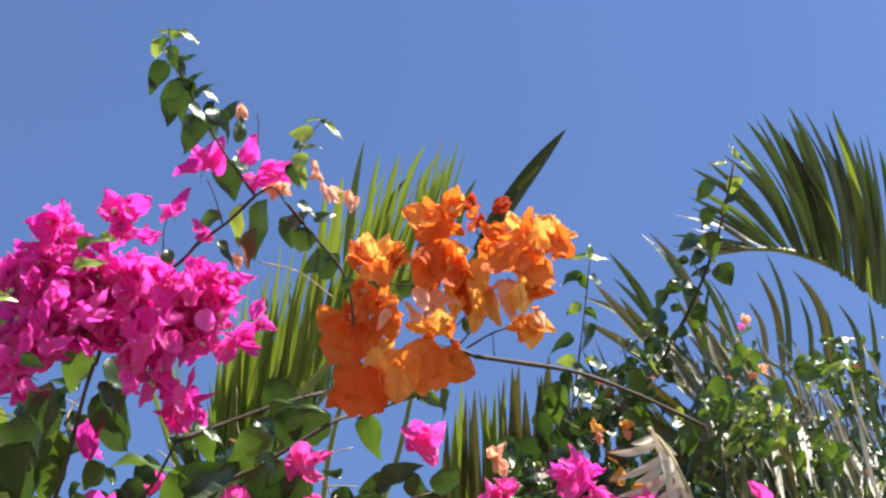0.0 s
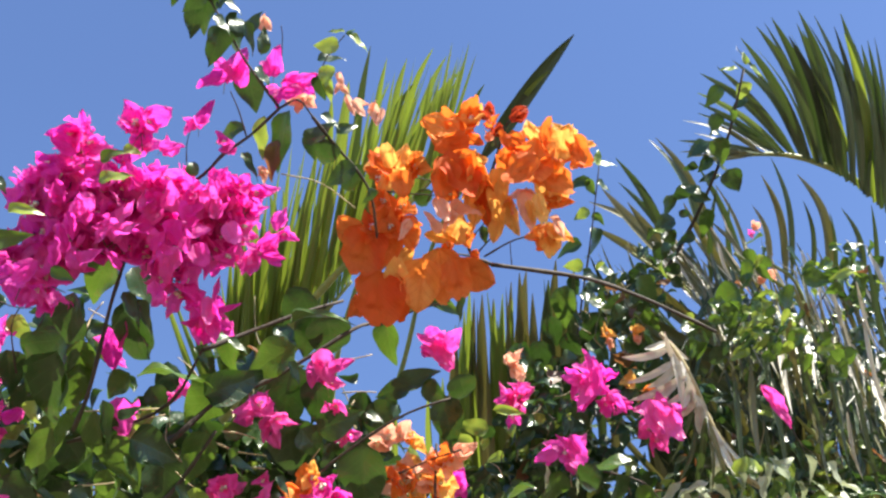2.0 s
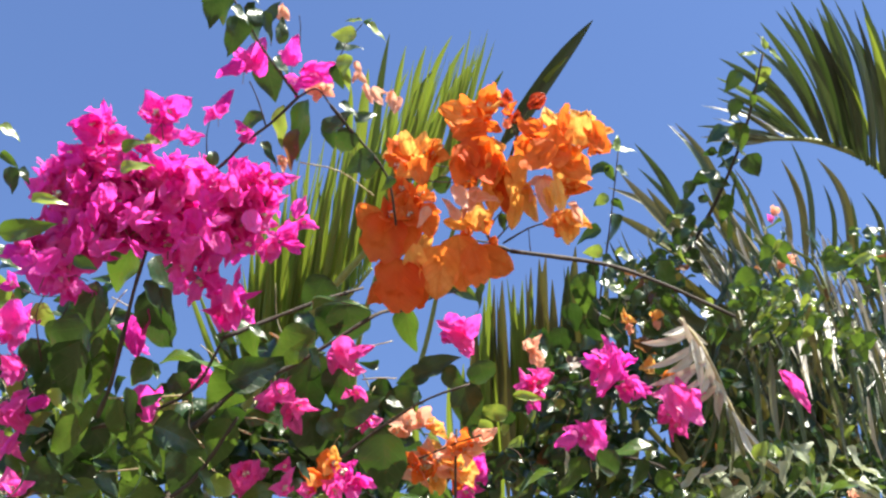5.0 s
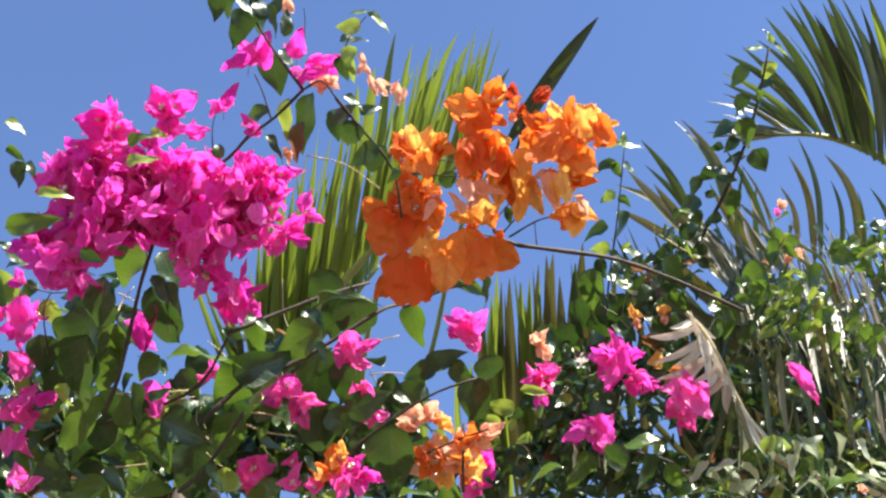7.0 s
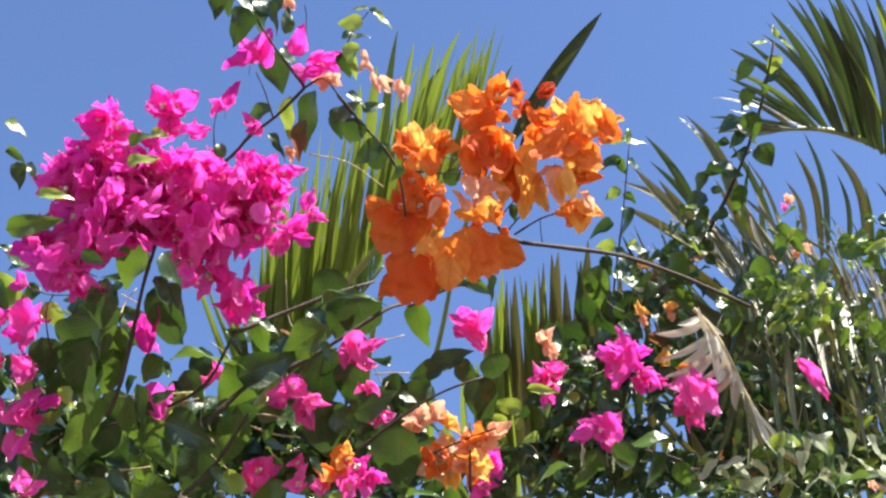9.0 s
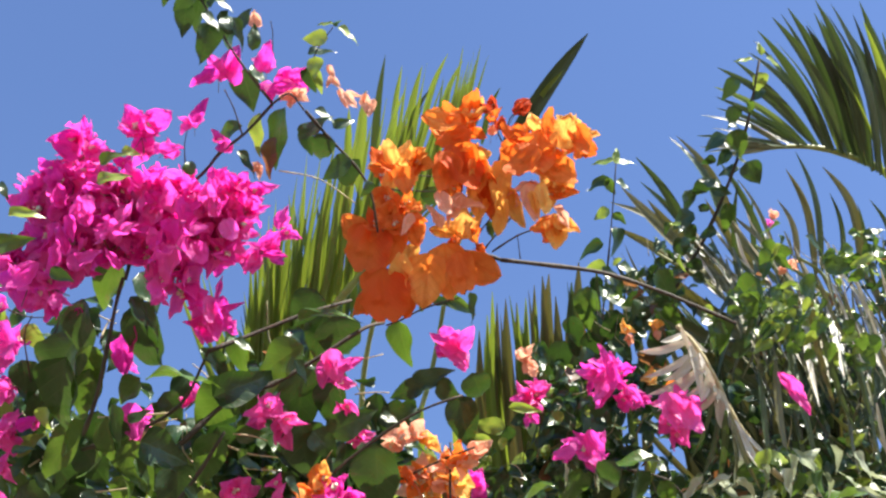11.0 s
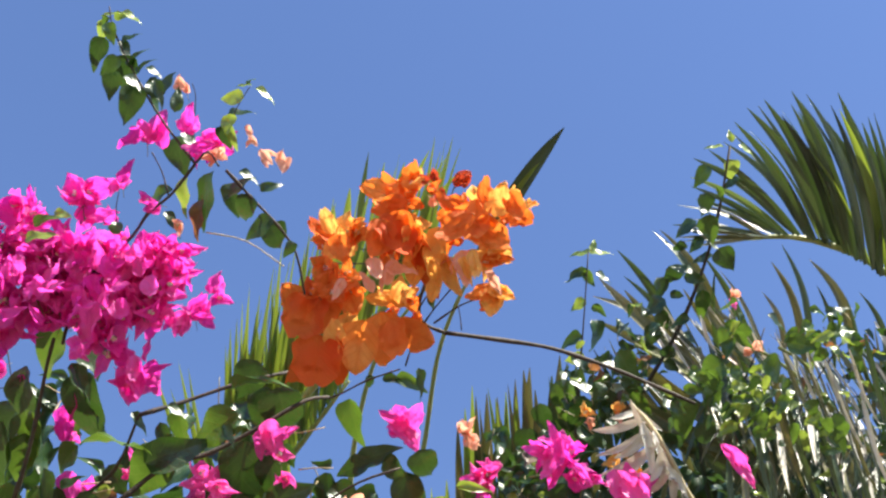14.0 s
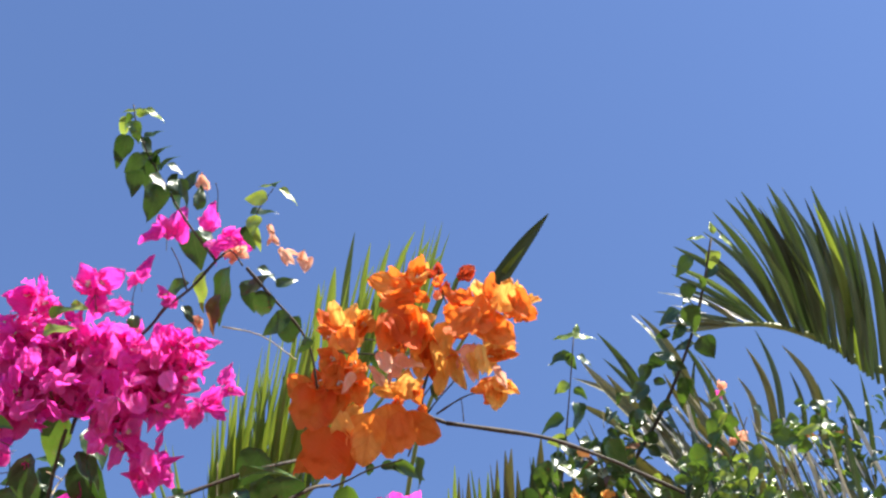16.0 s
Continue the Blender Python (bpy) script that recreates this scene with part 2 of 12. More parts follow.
def sheet(me):
    """Lays the blade flat as a UV map: x across, y along."""
    uv = me.uv_layers.new(name="sheet")
    co = np.zeros(len(me.vertices) * 3)
    me.vertices.foreach_get("co", co)
    co = co.reshape(-1, 3)
    at = np.zeros(len(me.loops), dtype=np.int32)
    me.loops.foreach_get("vertex_index", at)
    uv.data.foreach_set("uv", np.column_stack([co[at, 0] + 0.5, co[at, 1]]).ravel())
    return me


def link_part(name, me, parent, m=None, label=""):
    ob = new(name, me)
    ob.parent = parent
    if m is not None:
        ob.matrix_basis = m
    if label:
        ob["label"] = label
    return ob


def thing(name, place, label, category, group=""):
    ob = new(name)
    ob.location = place
    return tagged(ob, label, category, group)


def blade_shape(rows, half, width_at, fold, bend, wave, twist, seed, crumple=0.0):
    """A blade of unit length along y: width profile, fold along the midrib, backward bend, wavy margin, papery creases."""
    r = random.Random(seed)
    p1, p2 = r.uniform(0, 6.28), r.uniform(0, 6.28)
    verts, faces = [], []
    n = 2 * half + 1
    for i in range(rows + 1):
        t = i / rows
        w = width_at(t)
        ang = bend * t
        y = math.sin(ang) / bend if abs(bend) > 1e-4 else t
        z = -(1 - math.cos(ang)) / bend if abs(bend) > 1e-4 else 0
        tw = twist * (t - 0.3)
        for j in range(n):
            s = (j - half) / half
            x = s * w * math.cos(fold * abs(s))
            h = abs(s) * w * math.sin(fold * abs(s)) + wave * abs(s) ** 1.5 * math.sin(11 * t + p1 + (p2 if s > 0 else 0))
            xx = x * math.cos(tw) - h * math.sin(tw)
            hh = x * math.sin(tw) + h * math.cos(tw)
            if crumple:
                q = Vector((s * w * 3.2, t * 2.6, seed * 3.7))
                dent = crumple * min(1, t * 3) * (noise.noise(q) + 0.5 * noise.noise(q * 2.3) + 0.3 * noise.noise(q * 4.9))
                hh += dent
                xx *= 1 + 1.2 * crumple * noise.noise(Vector((t * 4, seed, 2.0 if s > 0 else 5.0)))
            verts.append((xx, y - hh * math.sin(ang) * 0.6, z + hh * math.cos(ang)))
    for i in range(rows):
        for j in range(n - 1):
            a = i * n + j
            faces.append((a, a + 1, a + n + 1, a + n))
    return verts, faces


def leaf_width(t):
    return 0.33 * (math.sin(math.pi * t ** 0.62) ** 0.80) * (1 - 0.30 * t ** 2) + 0.004


def bract_width(t):
    return 0.44 * (math.sin(math.pi * t ** 0.64) ** 0.72) * (1 - 0.22 * t * t) + 0.006


def round_bract_width(t):
    return 0.45 * (math.sin(math.pi * t ** 0.68) ** 0.60) * (1 - 0.16 * t * t) * (1 + 0.05 * math.sin(13 * t)) + 0.006


leaf_meshes = {}
for mat in (LEAF, MID_LIT, YOUNG, PALE, BROWN):
    leaf_meshes[mat.name] = [sheet(mesh_of("leaf", *blade_shape(11, 3, leaf_width, f, b, 0.05, tw, k, 0.055), mat))
                             for k, (f, b, tw) in enumerate([(0.25, 0.6, 0.2), (0.5, 1.0, -0.3), (0.15, 0.4, 0.6), (0.9, 1.3, 0.4), (0.4, -0.5, -0.7), (0.7, 0.8, 1.0), (0.3, 1.6, -0.6)])]
bract_meshes = {}
for mat, prof in ((MAGENTA, bract_width), (PINK, bract_width), (PEACH, bract_width), (ORANGE, round_bract_width), (APRICOT, round_bract_width), (RUST, bract_width)):
    bract_meshes[mat.name] = [sheet(mesh_of("bract", *blade_shape(12, 6, prof, f, b, 1.5 * wv, tw, 20 + k, 0.2 if prof is round_bract_width else 0.16), mat))
                              for k, (f, b, wv, tw) in enumerate([(0.35, -0.7, 0.05, 0.2), (0.6, 0.5, 0.06, -0.5), (0.15, -0.3, 0.045, 0.4), (0.9, 0.7, 0.06, 0.4), (0.5, -1.2, 0.06, -0.3), (1.0, -0.6, 0.05, 0.4), (0.25, 0.8, 0.06, -0.4)])]


def aim(place, along, face, size, wide=1.0):
    """A pose with y along a direction and z as near as may be to the facing direction."""
    y = Vector(along).normalized()
    z = Vector(face)
    z = (z - y * z.dot(y))
    if z.length < 1e-3:
        z = y.orthogonal()
    z.normalize()
    x = y.cross(z)
    m = Matrix((x * size * wide, y * size, z * size)).transposed().to_4x4()
    m.translation = place
    return m


def jitter(k):
    return Vector((rng.uniform(-k, k), rng.uniform(-k, k), rng.uniform(-k, k)))


def tube(name, points, r0, r1, material, parent, sides=7, label="", nodes=0.0):
    """A tapered stem through a few places, smooth between them, with swollen joints where asked."""
    pts = [Vector(p) for p in points]
    ext = [pts[0] * 2 - pts[1]] + pts + [pts[-1] * 2 - pts[-2]]
    line = []
    for i in range(1, len(ext) - 2):
        a, b, c, d = ext[i - 1:i + 3]
        steps = max(3, min(12, int((c - b).length / 0.02)))
        for k in range(steps):
            t = k / steps
            line.append(0.5 * ((2 * b) + (c - a) * t + (2 * a - 5 * b + 4 * c - d) * t * t + (3 * b - a - 3 * c + d) * t ** 3))
    line.append(pts[-1])
    verts, faces = [], []
    ref = Vector((0.3, 1, 0.2))
    for i, p in enumerate(line):
        d = (line[min(i + 1, len(line) - 1)] - line[max(i - 1, 0)]).normalized()
        u = d.cross(ref).normalized()
        v = d.cross(u)
        t = i / (len(line) - 1)
        r = r0 + (r1 - r0) * t
        r *= 1 + nodes * max(0, math.sin(i * 1.3)) ** 6 + 0.08 * math.sin(i * 2.7)
        for k in range(sides):
            a = 2 * math.pi * k / sides
            verts.append(p + u * r * math.cos(a) + v * r * math.sin(a))
    for i in range(len(line) - 1):
        for k in range(sides):
            a, b = i * sides + k, i * sides + (k + 1) % sides
            faces.append((a, b, b + sides, a + sides))
    faces.append(tuple(range(sides))[::-1])
    faces.append(tuple((len(line) - 1) * sides + k for k in range(sides)))
    base = parent.matrix_basis.translation if parent else Vector((0, 0, 0))
    me = mesh_of(name, [tuple(Vector(v) - base) for v in verts], faces, material)
    return link_part(name, me, parent, None, label)


def leaf(plant, place, length, along, mat=None, face=(0, -0.85, 0.15), spread=0.75, wide=1.0, kind=None):
    mat = mat or LEAF
    me = leaf_meshes[mat.name]
    me = me[kind] if kind is not None else rng.choice(me)
    a = Vector(along).normalized()
    base = Vector(place) - a * length * 0.5 - plant.location
    look_of = {"leaf_young": "light green young leaf", "leaf_ageing": "brownish ageing leaf", "leaf_sun_whitened": "green leaf mottled with cream as painted sunlight"}.get(mat.name, "")
    return link_part("leaf", me, plant, aim(base, a, Vector(face) + jitter(spread), length, wide), look_of)


def flower_base(plant, place, face, size):
    """The stalk of a flower: a thin pedicel with the narrow tubes of the true flowers in it; the bracts hang on it."""
    f = Vector(face).normalized()
    o = Vector(place) - f * size * 0.42
    verts, faces = [], []

    def rod(a, b, ra, rb, sides=5):
        d = (b - a).normalized()
        u = d.orthogonal().normalized()
        v = d.cross(u)
        s = len(verts)
        for p, r in ((a, ra), (b, rb)):
            for k in range(sides):
                g = 2 * math.pi * k / sides
                verts.append(tuple(p + u * r * math.cos(g) + v * r * math.sin(g)))
        for k in range(sides):
            faces.append((s + k, s + (k + 1) % sides, s + sides + (k + 1) % sides, s + sides + k))
        faces.append(tuple(s + sides + k for k in range(sides)))

    rod(-f * size * 0.45 + Vector((0, 0.003, -size * 0.15)), Vector((0, 0, 0)), size * 0.014, size * 0.02)
    for k in range(3):
        side = (f.orthogonal().normalized())
        side.rotate(Matrix.Rotation(2.1 * k + 0.4, 3, f))
        mouth = f * size * (0.30 + 0.05 * k) + side * size * 0.09
        rod(Vector((0, 0, 0)), mouth, size * 0.016, size * 0.026)
        if k < 2:
            rod(mouth, mouth + f * size * 0.03 + side * size * 0.012, size * 0.03, size * 0.10)
    return verts, faces, o, f


LOOKS = {"bract_peach": "pale peach flower", "bract_rust": "closed rust-red flower bud", "bract_pink": "bright pink flower", "bract_apricot": "light apricot flower"}


def flower(plant, place, size, mat, face=(0, -0.85, 0.1), open_by=0.75, count=3, spread=0.5):
    """One bougainvillea flower: three papery bracts round pale tubes. size: the length of a bract."""
    f = (Vector(face).normalized() + jitter(spread)).normalized()
    verts, faces, o, f = flower_base(plant, place, f, size)
    me = mesh_of("flower", verts, faces, TWIG)
    me.materials.append(CREAM)
    for p in me.polygons:
        p.material_index = 1 if p.index > 5 else 0
    stalk = link_part("flower", me, plant, Matrix.Translation(o - plant.location), LOOKS.get(mat.name, ""))
    turn = rng.uniform(0, 6.28)
    side = f.orthogonal().normalized()
    for k in range(count):
        s = side.copy()
        s.rotate(Matrix.Rotation(turn + 2 * math.pi * k / 3 + rng.uniform(-0.25, 0.25), 3, f))
        op = open_by * rng.uniform(0.75, 1.25)
        along = f * math.cos(op) + s * math.sin(op)
        inner = f * math.sin(op) - s * math.cos(op)
        link_part("bract", rng.choice(bract_meshes[mat.name]), stalk,
                  aim(Vector((0, 0, 0)) + s * size * 0.02, along, inner, size * rng.uniform(0.85, 1.12), rng.uniform(0.9, 1.1)))
    return stalk


def petal(plant, place, size, along, mat, face=(0, -0.8, -0.5), wide=1.0, kind=2):
    """A single large bract that shows its broad side, centred on the place."""
    a = Vector(along).normalized()
    base = Vector(place) - a * size * 0.5 - plant.location
    return link_part("bract", bract_meshes[mat.name][kind], plant, aim(base, a, Vector(face) + jitter(0.25), size, wide))


def mass(plant, centre, radii, count, size, mat, other=None, part_other=0.0):
    """A rounded mass of flowers, thicker towards its outside, facing outwards and up."""
    c = Vector(centre)
    for k in range(count):
        d = Vector((rng.gauss(0, 1), rng.gauss(-0.25, 1), rng.gauss(0.1, 1))).normalized()
        r = rng.uniform(0.35, 1.0) ** 0.6
        p = c + Vector((d.x * radii[0], d.y * radii[1], d.z * radii[2])) * r
        m = other if other and rng.random() < part_other else mat
        flower(plant, p, size * rng.uniform(0.8, 1.2), m, d * 0.9 + Vector((0, -0.45, 0.1)), rng.uniform(0.55, 1.0))


fill = {}


def foliage(plant, centre, radii, count, size, young=0.15, brown=0.0, drop=0.5, twigs=0):
    """A loose mass of leaves round thin twigs, joined with the rest of the plant's uncounted foliage."""
    c = Vector(centre)
    for k in range(count):
        p = c + Vector((rng.uniform(-1, 1) * radii[0], rng.uniform(-1, 1) * radii[1], rng.uniform(-1, 1) * radii[2]))
        a = Vector((rng.uniform(-1, 1), rng.uniform(-0.7, 0.4), rng.uniform(-1, 0.6) - drop * 0.5)).normalized()
        u = rng.random()
        slot = 1 if u < young else 2 if u > 1 - brown else 0
        ln = size * rng.uniform(0.65, 1.3)
        m = aim(p - a * ln * 0.5 - plant.location, a, Vector((0.25, -0.8, 0.2)) + jitter(0.85), ln)
        fill.setdefault(plant, []).append((slot, rng.randrange(7), m))
    for k in range(twigs):
        p = c + Vector((rng.uniform(-1, 1) * radii[0], rng.uniform(-1, 1) * radii[1], rng.uniform(-1, 0.6) * radii[2]))
        d = Vector((rng.uniform(-0.6, 0.6), rng.uniform(-0.3, 0.3), rng.uniform(0.3, 1))).normalized() * rng.uniform(0.8, 1.6) * size
        tube("twig", [p, p + d * 0.5 + jitter(size * 0.22), p + d], size * 0.03, size * 0.012, rng.choice((TWIG, TWIG, STRAW, STEM)), plant, 5)


def join_foliage():
    """One mesh for each plant's uncounted leaves."""
    mats = (LEAF, YOUNG, BROWN)
    for plant, leaves in fill.items():
        verts, faces, slots, uvs = [], [], [], []
        for slot, kind, m in leaves:
            src = leaf_meshes[mats[slot].name][kind]
            start = len(verts)
            for v in src.vertices:
                verts.append(tuple(m @ v.co))
            for f in src.polygons:
                faces.append([start + k for k in f.vertices])
                slots.append(slot)
                for k in f.vertices:
                    uvs += (src.vertices[k].co.x + 0.5, src.vertices[k].co.y)
        me = mesh_of("foliage", verts, faces, LEAF)
        me.materials.append(YOUNG)
        me.materials.append(BROWN)
        me.polygons.foreach_set("material_index", slots)
        me.uv_layers.new(name="sheet").data.foreach_set("uv", uvs)
        tagged(link_part("foliage", me, plant), kind="stuff")


def grid_sheet(me, across):
    """Lays a blade made row by row flat as a UV map: x from edge to edge, y from base to tip."""
    uv = me.uv_layers.new(name="sheet")
    at = np.zeros(len(me.loops), dtype=np.int32)
    me.loops.foreach_get("vertex_index", at)
    rows = len(me.vertices) // across - 1
    uv.data.foreach_set("uv", np.column_stack([(at % across) / (across - 1), (at // across) / rows]).ravel())
    return me


def leaflet_mesh(length, width, fold, bend, material, seed, sweep=0.0):
    def prof(t):
        return 0.5 * width / length * min(1, (t * 9 + 0.25)) * (1 - t ** 2.2) ** 0.8 + 0.0006
    v, f = blade_shape(9, 1, prof, fold, bend, 0.002, 0.5, seed)
    me = mesh_of("leaflet", [((a + sweep * b * b) * length, b * length, c * length) for a, b, c in v], f, material)
    return grid_sheet(me, 3)


def frond(palm, points, count, sides, length, width, mat, r0=0.009, r1=0.002, lean=0.6, face=(0, -1, 0.1), bend=0.35, start=0.15, ragged=0.12, alt=None, tip_lean=1.6, tip_from=0.7, taper=0.45, sweep=0.0):
    """A pinnate frond: a tapered rachis, and leaflets along it to the given sides, lying back towards the tip.
    sides: pairs of a direction and the share of the full length on that side."""
    stem = tube("frond", points, r0, r1, STRAW if mat is PALM_DRY_GLINT else RACHIS, palm, 6, "dry bleached frond" if mat is PALM_DRY_GLINT else "")
    pts = [Vector(p) for p in points]
    seg = [(b - a).length for a, b in zip(pts, pts[1:])]
    total = sum(seg)

    def at(t):
        d = t * total
        for a, b, s in zip(pts, pts[1:], seg):
            if d <= s:
                return a.lerp(b, d / s), (b - a).normalized()
            d -= s
        return pts[-1], (pts[-1] - pts[-2]).normalized()

    kinds = [leaflet_mesh(1.0, width / length, 0.55, bend * b, m, 40 + i, sweep * (0.6 + 0.3 * i)) for i, (b, m) in
             enumerate([(0.4, mat), (1.0, mat), (1.5, alt or mat), (-0.3, mat)])]
    for k in range(count):
        t = start + (1 - start) * (k + 0.5) / count
        p, d = at(t)
        for way, share in sides:
            w = Vector(way).normalized()
            ahead = lean + tip_lean * max(0, t - tip_from)
            a = (w + d * ahead + jitter(ragged)).normalized()
            ln = length * share * (0.75 + 0.35 * math.sin(math.pi * min(1, t * 1.02) ** 0.8)) * rng.uniform(0.88, 1.1) * (1 - taper * max(0, t - 0.7) / 0.3)
            fc = Vector(face) + jitter(0.35)
            link_part("leaflet", rng.choice(kinds), stem, aim(p - palm.location, a, fc, ln))
    return stem


def strap(stem, base, tip, width, mat, bow=(0, 0, 0)):
    """One palm leaflet from its base on the rachis to its drawn-out tip, folded along the midrib and bowed sideways."""
    a, b, side = Vector(base), Vector(tip), Vector(bow)
    way = b - a
    r = random.Random(int(1e5 * (a.x + b.z)))
    face = (Vector((0.1, -0.8, -0.4)) + Vector((r.uniform(-0.5, 0.5), r.uniform(-0.3, 0.3), r.uniform(-0.3, 0.5)))).normalized()
    across = way.normalized().cross(face).normalized()
    up = across.cross(way).normalized()
    twist, sag = r.uniform(-0.5, 0.5), r.uniform(-0.02, 0.05) * way.length
    verts, faces, rows = [], [], 11
    for i in range(rows + 1):
        t = i / rows
        half = 0.5 * width * min(1, 0.35 + 3.2 * t) * max(0.03, 1 - t ** 3.8) ** 0.9
        mid = a + way * t + side * math.sin(math.pi * t ** 1.25) + up * sag * math.sin(math.pi * t)
        x = across * math.cos(twist * t) + up * math.sin(twist * t)
        z = up * math.cos(twist * t) - across * math.sin(twist * t)
        for s in (-1, -0.45, 0, 0.45, 1):
            verts.append(tuple(mid + x * half * s * 0.94 + z * half * (0.42 * abs(s) - 0.2) - a))
    for i in range(rows):
        for j in range(4):
            k = 5 * i + j
            faces.append((k, k + 1, k + 6, k + 5))
    me = grid_sheet(mesh_of("leaflet", verts, faces, mat), 5)
    return link_part("leaflet", me, stem, Matrix.Translation(a - stem.parent.location))


# ---- ground ----
gm = bmesh.new()
bmesh.ops.create_grid(gm, x_segments=60, y_segments=60, size=1.0)
for v in gm.verts:
    d = max(abs(v.co.x), abs(v.co.y))
    v.co *= 400 * d ** 2.5 + 3 * d
    v.co.z = 0.02 * noise.noise(v.co * 0.7)
gme = bpy.data.meshes.new("ground")
gm.to_mesh(gme)
gm.free()
gme.materials.append(SOIL)
tagged(new("ground", gme), "dry brown garden soil under the shrubs", "ground", kind="structure")

# ---- plants ----
magenta_bush = thing("magenta_bougainvillea", (-0.274, 0.998, 0), "magenta bougainvillea shrub in full bloom with glossy dark leaves", "shrub", "bougainvilleas")
orange_bush = thing("orange_bougainvillea", (0.064, 1.075, 0), "orange bougainvillea shrub with a dense cluster of papery bracts", "shrub", "bougainvilleas")
green_bush = thing("leafy_bougainvillea", (0.313, 1.075, 0), "leafy bougainvillea shrub with few pink flowers and thin shoots", "shrub", "bougainvilleas")
tube("stem", [(-0.274, 0.998, 0), (-0.361, 1.094, 0.876), (-0.286, 1.114, 1.643), (-0.343, 1.113, 2.191)], 0.016, 0.009, STEM, magenta_bush, 8, nodes=0.3)
tube("stem", [(-0.214, 1.028, 0), (-0.295, 1.092, 0.873), (-0.214, 1.085, 1.638), (-0.267, 1.064, 2.183)], 0.014, 0.008, STEM, magenta_bush, 8, nodes=0.3)
tube("stem", [(-0.354, 1.028, 0), (-0.466, 1.112, 0.876), (-0.411, 1.122, 1.643), (-0.483, 1.113, 2.191)], 0.012, 0.006, STEM, magenta_bush, 8, nodes=0.3)
tube("stem", [(0.314, 1.075, 0), (0.26, 1.125, 0.868), (0.365, 1.105, 1.628), (0.329, 1.075, 2.171)], 0.014, 0.006, STEM, orange_bush, 8, nodes=0.3)
tube("stem", [(0.313, 1.075, 0), (0.214, 1.155, 0.885), (0.281, 1.162, 1.659), (0.217, 1.151, 2.211)], 0.014, 0.007, STEM, green_bush, 8, nodes=0.3)
tube("stem", [(0.413, 1.125, 0), (0.338, 1.185, 0.885), (0.426, 1.175, 1.659), (0.376, 1.151, 2.211)], 0.012, 0.006, STEM, green_bush, 8, nodes=0.3)
# magenta bush: the flowering head and the shoots above it
tube("branch", [(-0.29, 0.872, 2.149), (-0.275, 0.843, 2.163), (-0.264, 0.814, 2.188), (-0.252, 0.78, 2.209), (-0.243, 0.759, 2.222)], 0.0019, 0.0014, STEM, magenta_bush, 7, nodes=0.35)
tube("branch", [(-0.253, 0.79, 2.247), (-0.24, 0.76, 2.265), (-0.223, 0.738, 2.27), (-0.206, 0.721, 2.267)], 0.0014, 0.0011, STEM, magenta_bush, 7, nodes=0.35)
tube("branch", [(-0.209, 0.728, 2.274), (-0.175, 0.699, 2.277), (-0.157, 0.678, 2.279), (-0.136, 0.665, 2.286), (-0.111, 0.638, 2.288)], 0.0014, 0.0011, STEM, magenta_bush, 7, nodes=0.35)
tube("branch", [(-0.111, 0.638, 2.288), (-0.135, 0.612, 2.309), (-0.151, 0.591, 2.327), (-0.167, 0.578, 2.351), (-0.175, 0.555, 2.362), (-0.177, 0.542, 2.372)], 0.0011, 0.0005, STEM, magenta_bush, 7, nodes=0.35)
tube("branch", [(-0.086, 0.642, 2.283), (-0.07, 0.671, 2.282), (-0.053, 0.694, 2.276), (-0.043, 0.721, 2.274), (-0.039, 0.753, 2.259)], 0.0013, 0.0009, STEM, magenta_bush, 7, nodes=0.35)
tube("branch", [(-0.111, 0.638, 2.288), (-0.095, 0.621, 2.279), (-0.083, 0.622, 2.261)], 0.0009, 0.0006, STEM, magenta_bush, 7, nodes=0.35)
tube("branch", [(-0.083, 0.619, 2.295), (-0.074, 0.601, 2.304), (-0.06, 0.583, 2.308)], 0.0006, 0.0003, STEM, magenta_bush, 7, nodes=0.35)
tube("branch", [(-0.139, 0.666, 2.286), (-0.145, 0.653, 2.301), (-0.15, 0.637, 2.305)], 0.0007, 0.0004, STEM, magenta_bush, 7, nodes=0.35)
tube("branch", [(-0.189, 0.695, 2.283), (-0.188, 0.681, 2.292), (-0.184, 0.669, 2.298)], 0.0005, 0.0003, STEM, magenta_bush, 7, nodes=0.35)
tube("branch", [(-0.109, 0.607, 2.31), (-0.108, 0.596, 2.32), (-0.108, 0.585, 2.32)], 0.0004, 0.0003, STEM, magenta_bush, 7, nodes=0.35)
tube("branch", [(-0.184, 0.829, 2.2), (-0.153, 0.843, 2.228), (-0.111, 0.848, 2.253), (-0.073, 0.865, 2.282)], 0.0019, 0.0015, STEM, magenta_bush, 7, nodes=0.35)
tube("branch", [(-0.212, 0.887, 2.147), (-0.173, 0.883, 2.19), (-0.141, 0.892, 2.211), (-0.103, 0.892, 2.239), (-0.064, 0.891, 2.27), (-0.048, 0.909, 2.291)], 0.0022, 0.0016, STEM, magenta_bush, 7, nodes=0.35)
tube("branch", [(-0.318, 0.947, 2.184), (-0.267, 0.92, 2.182), (-0.215, 0.879, 2.182), (-0.184, 0.829, 2.2)], 0.0018, 0.0012, STEM, magenta_bush, 7, nodes=0.35)
tube("branch", [(-0.358, 0.904, 2.266), (-0.346, 0.89, 2.288), (-0.351, 0.861, 2.318)], 0.0008, 0.0005, STEM, magenta_bush, 7, nodes=0.35)
tube("branch", [(-0.392, 0.881, 2.294), (-0.366, 0.882, 2.285), (-0.323, 0.869, 2.278)], 0.0006, 0.0005, STEM, magenta_bush, 7, nodes=0.35)
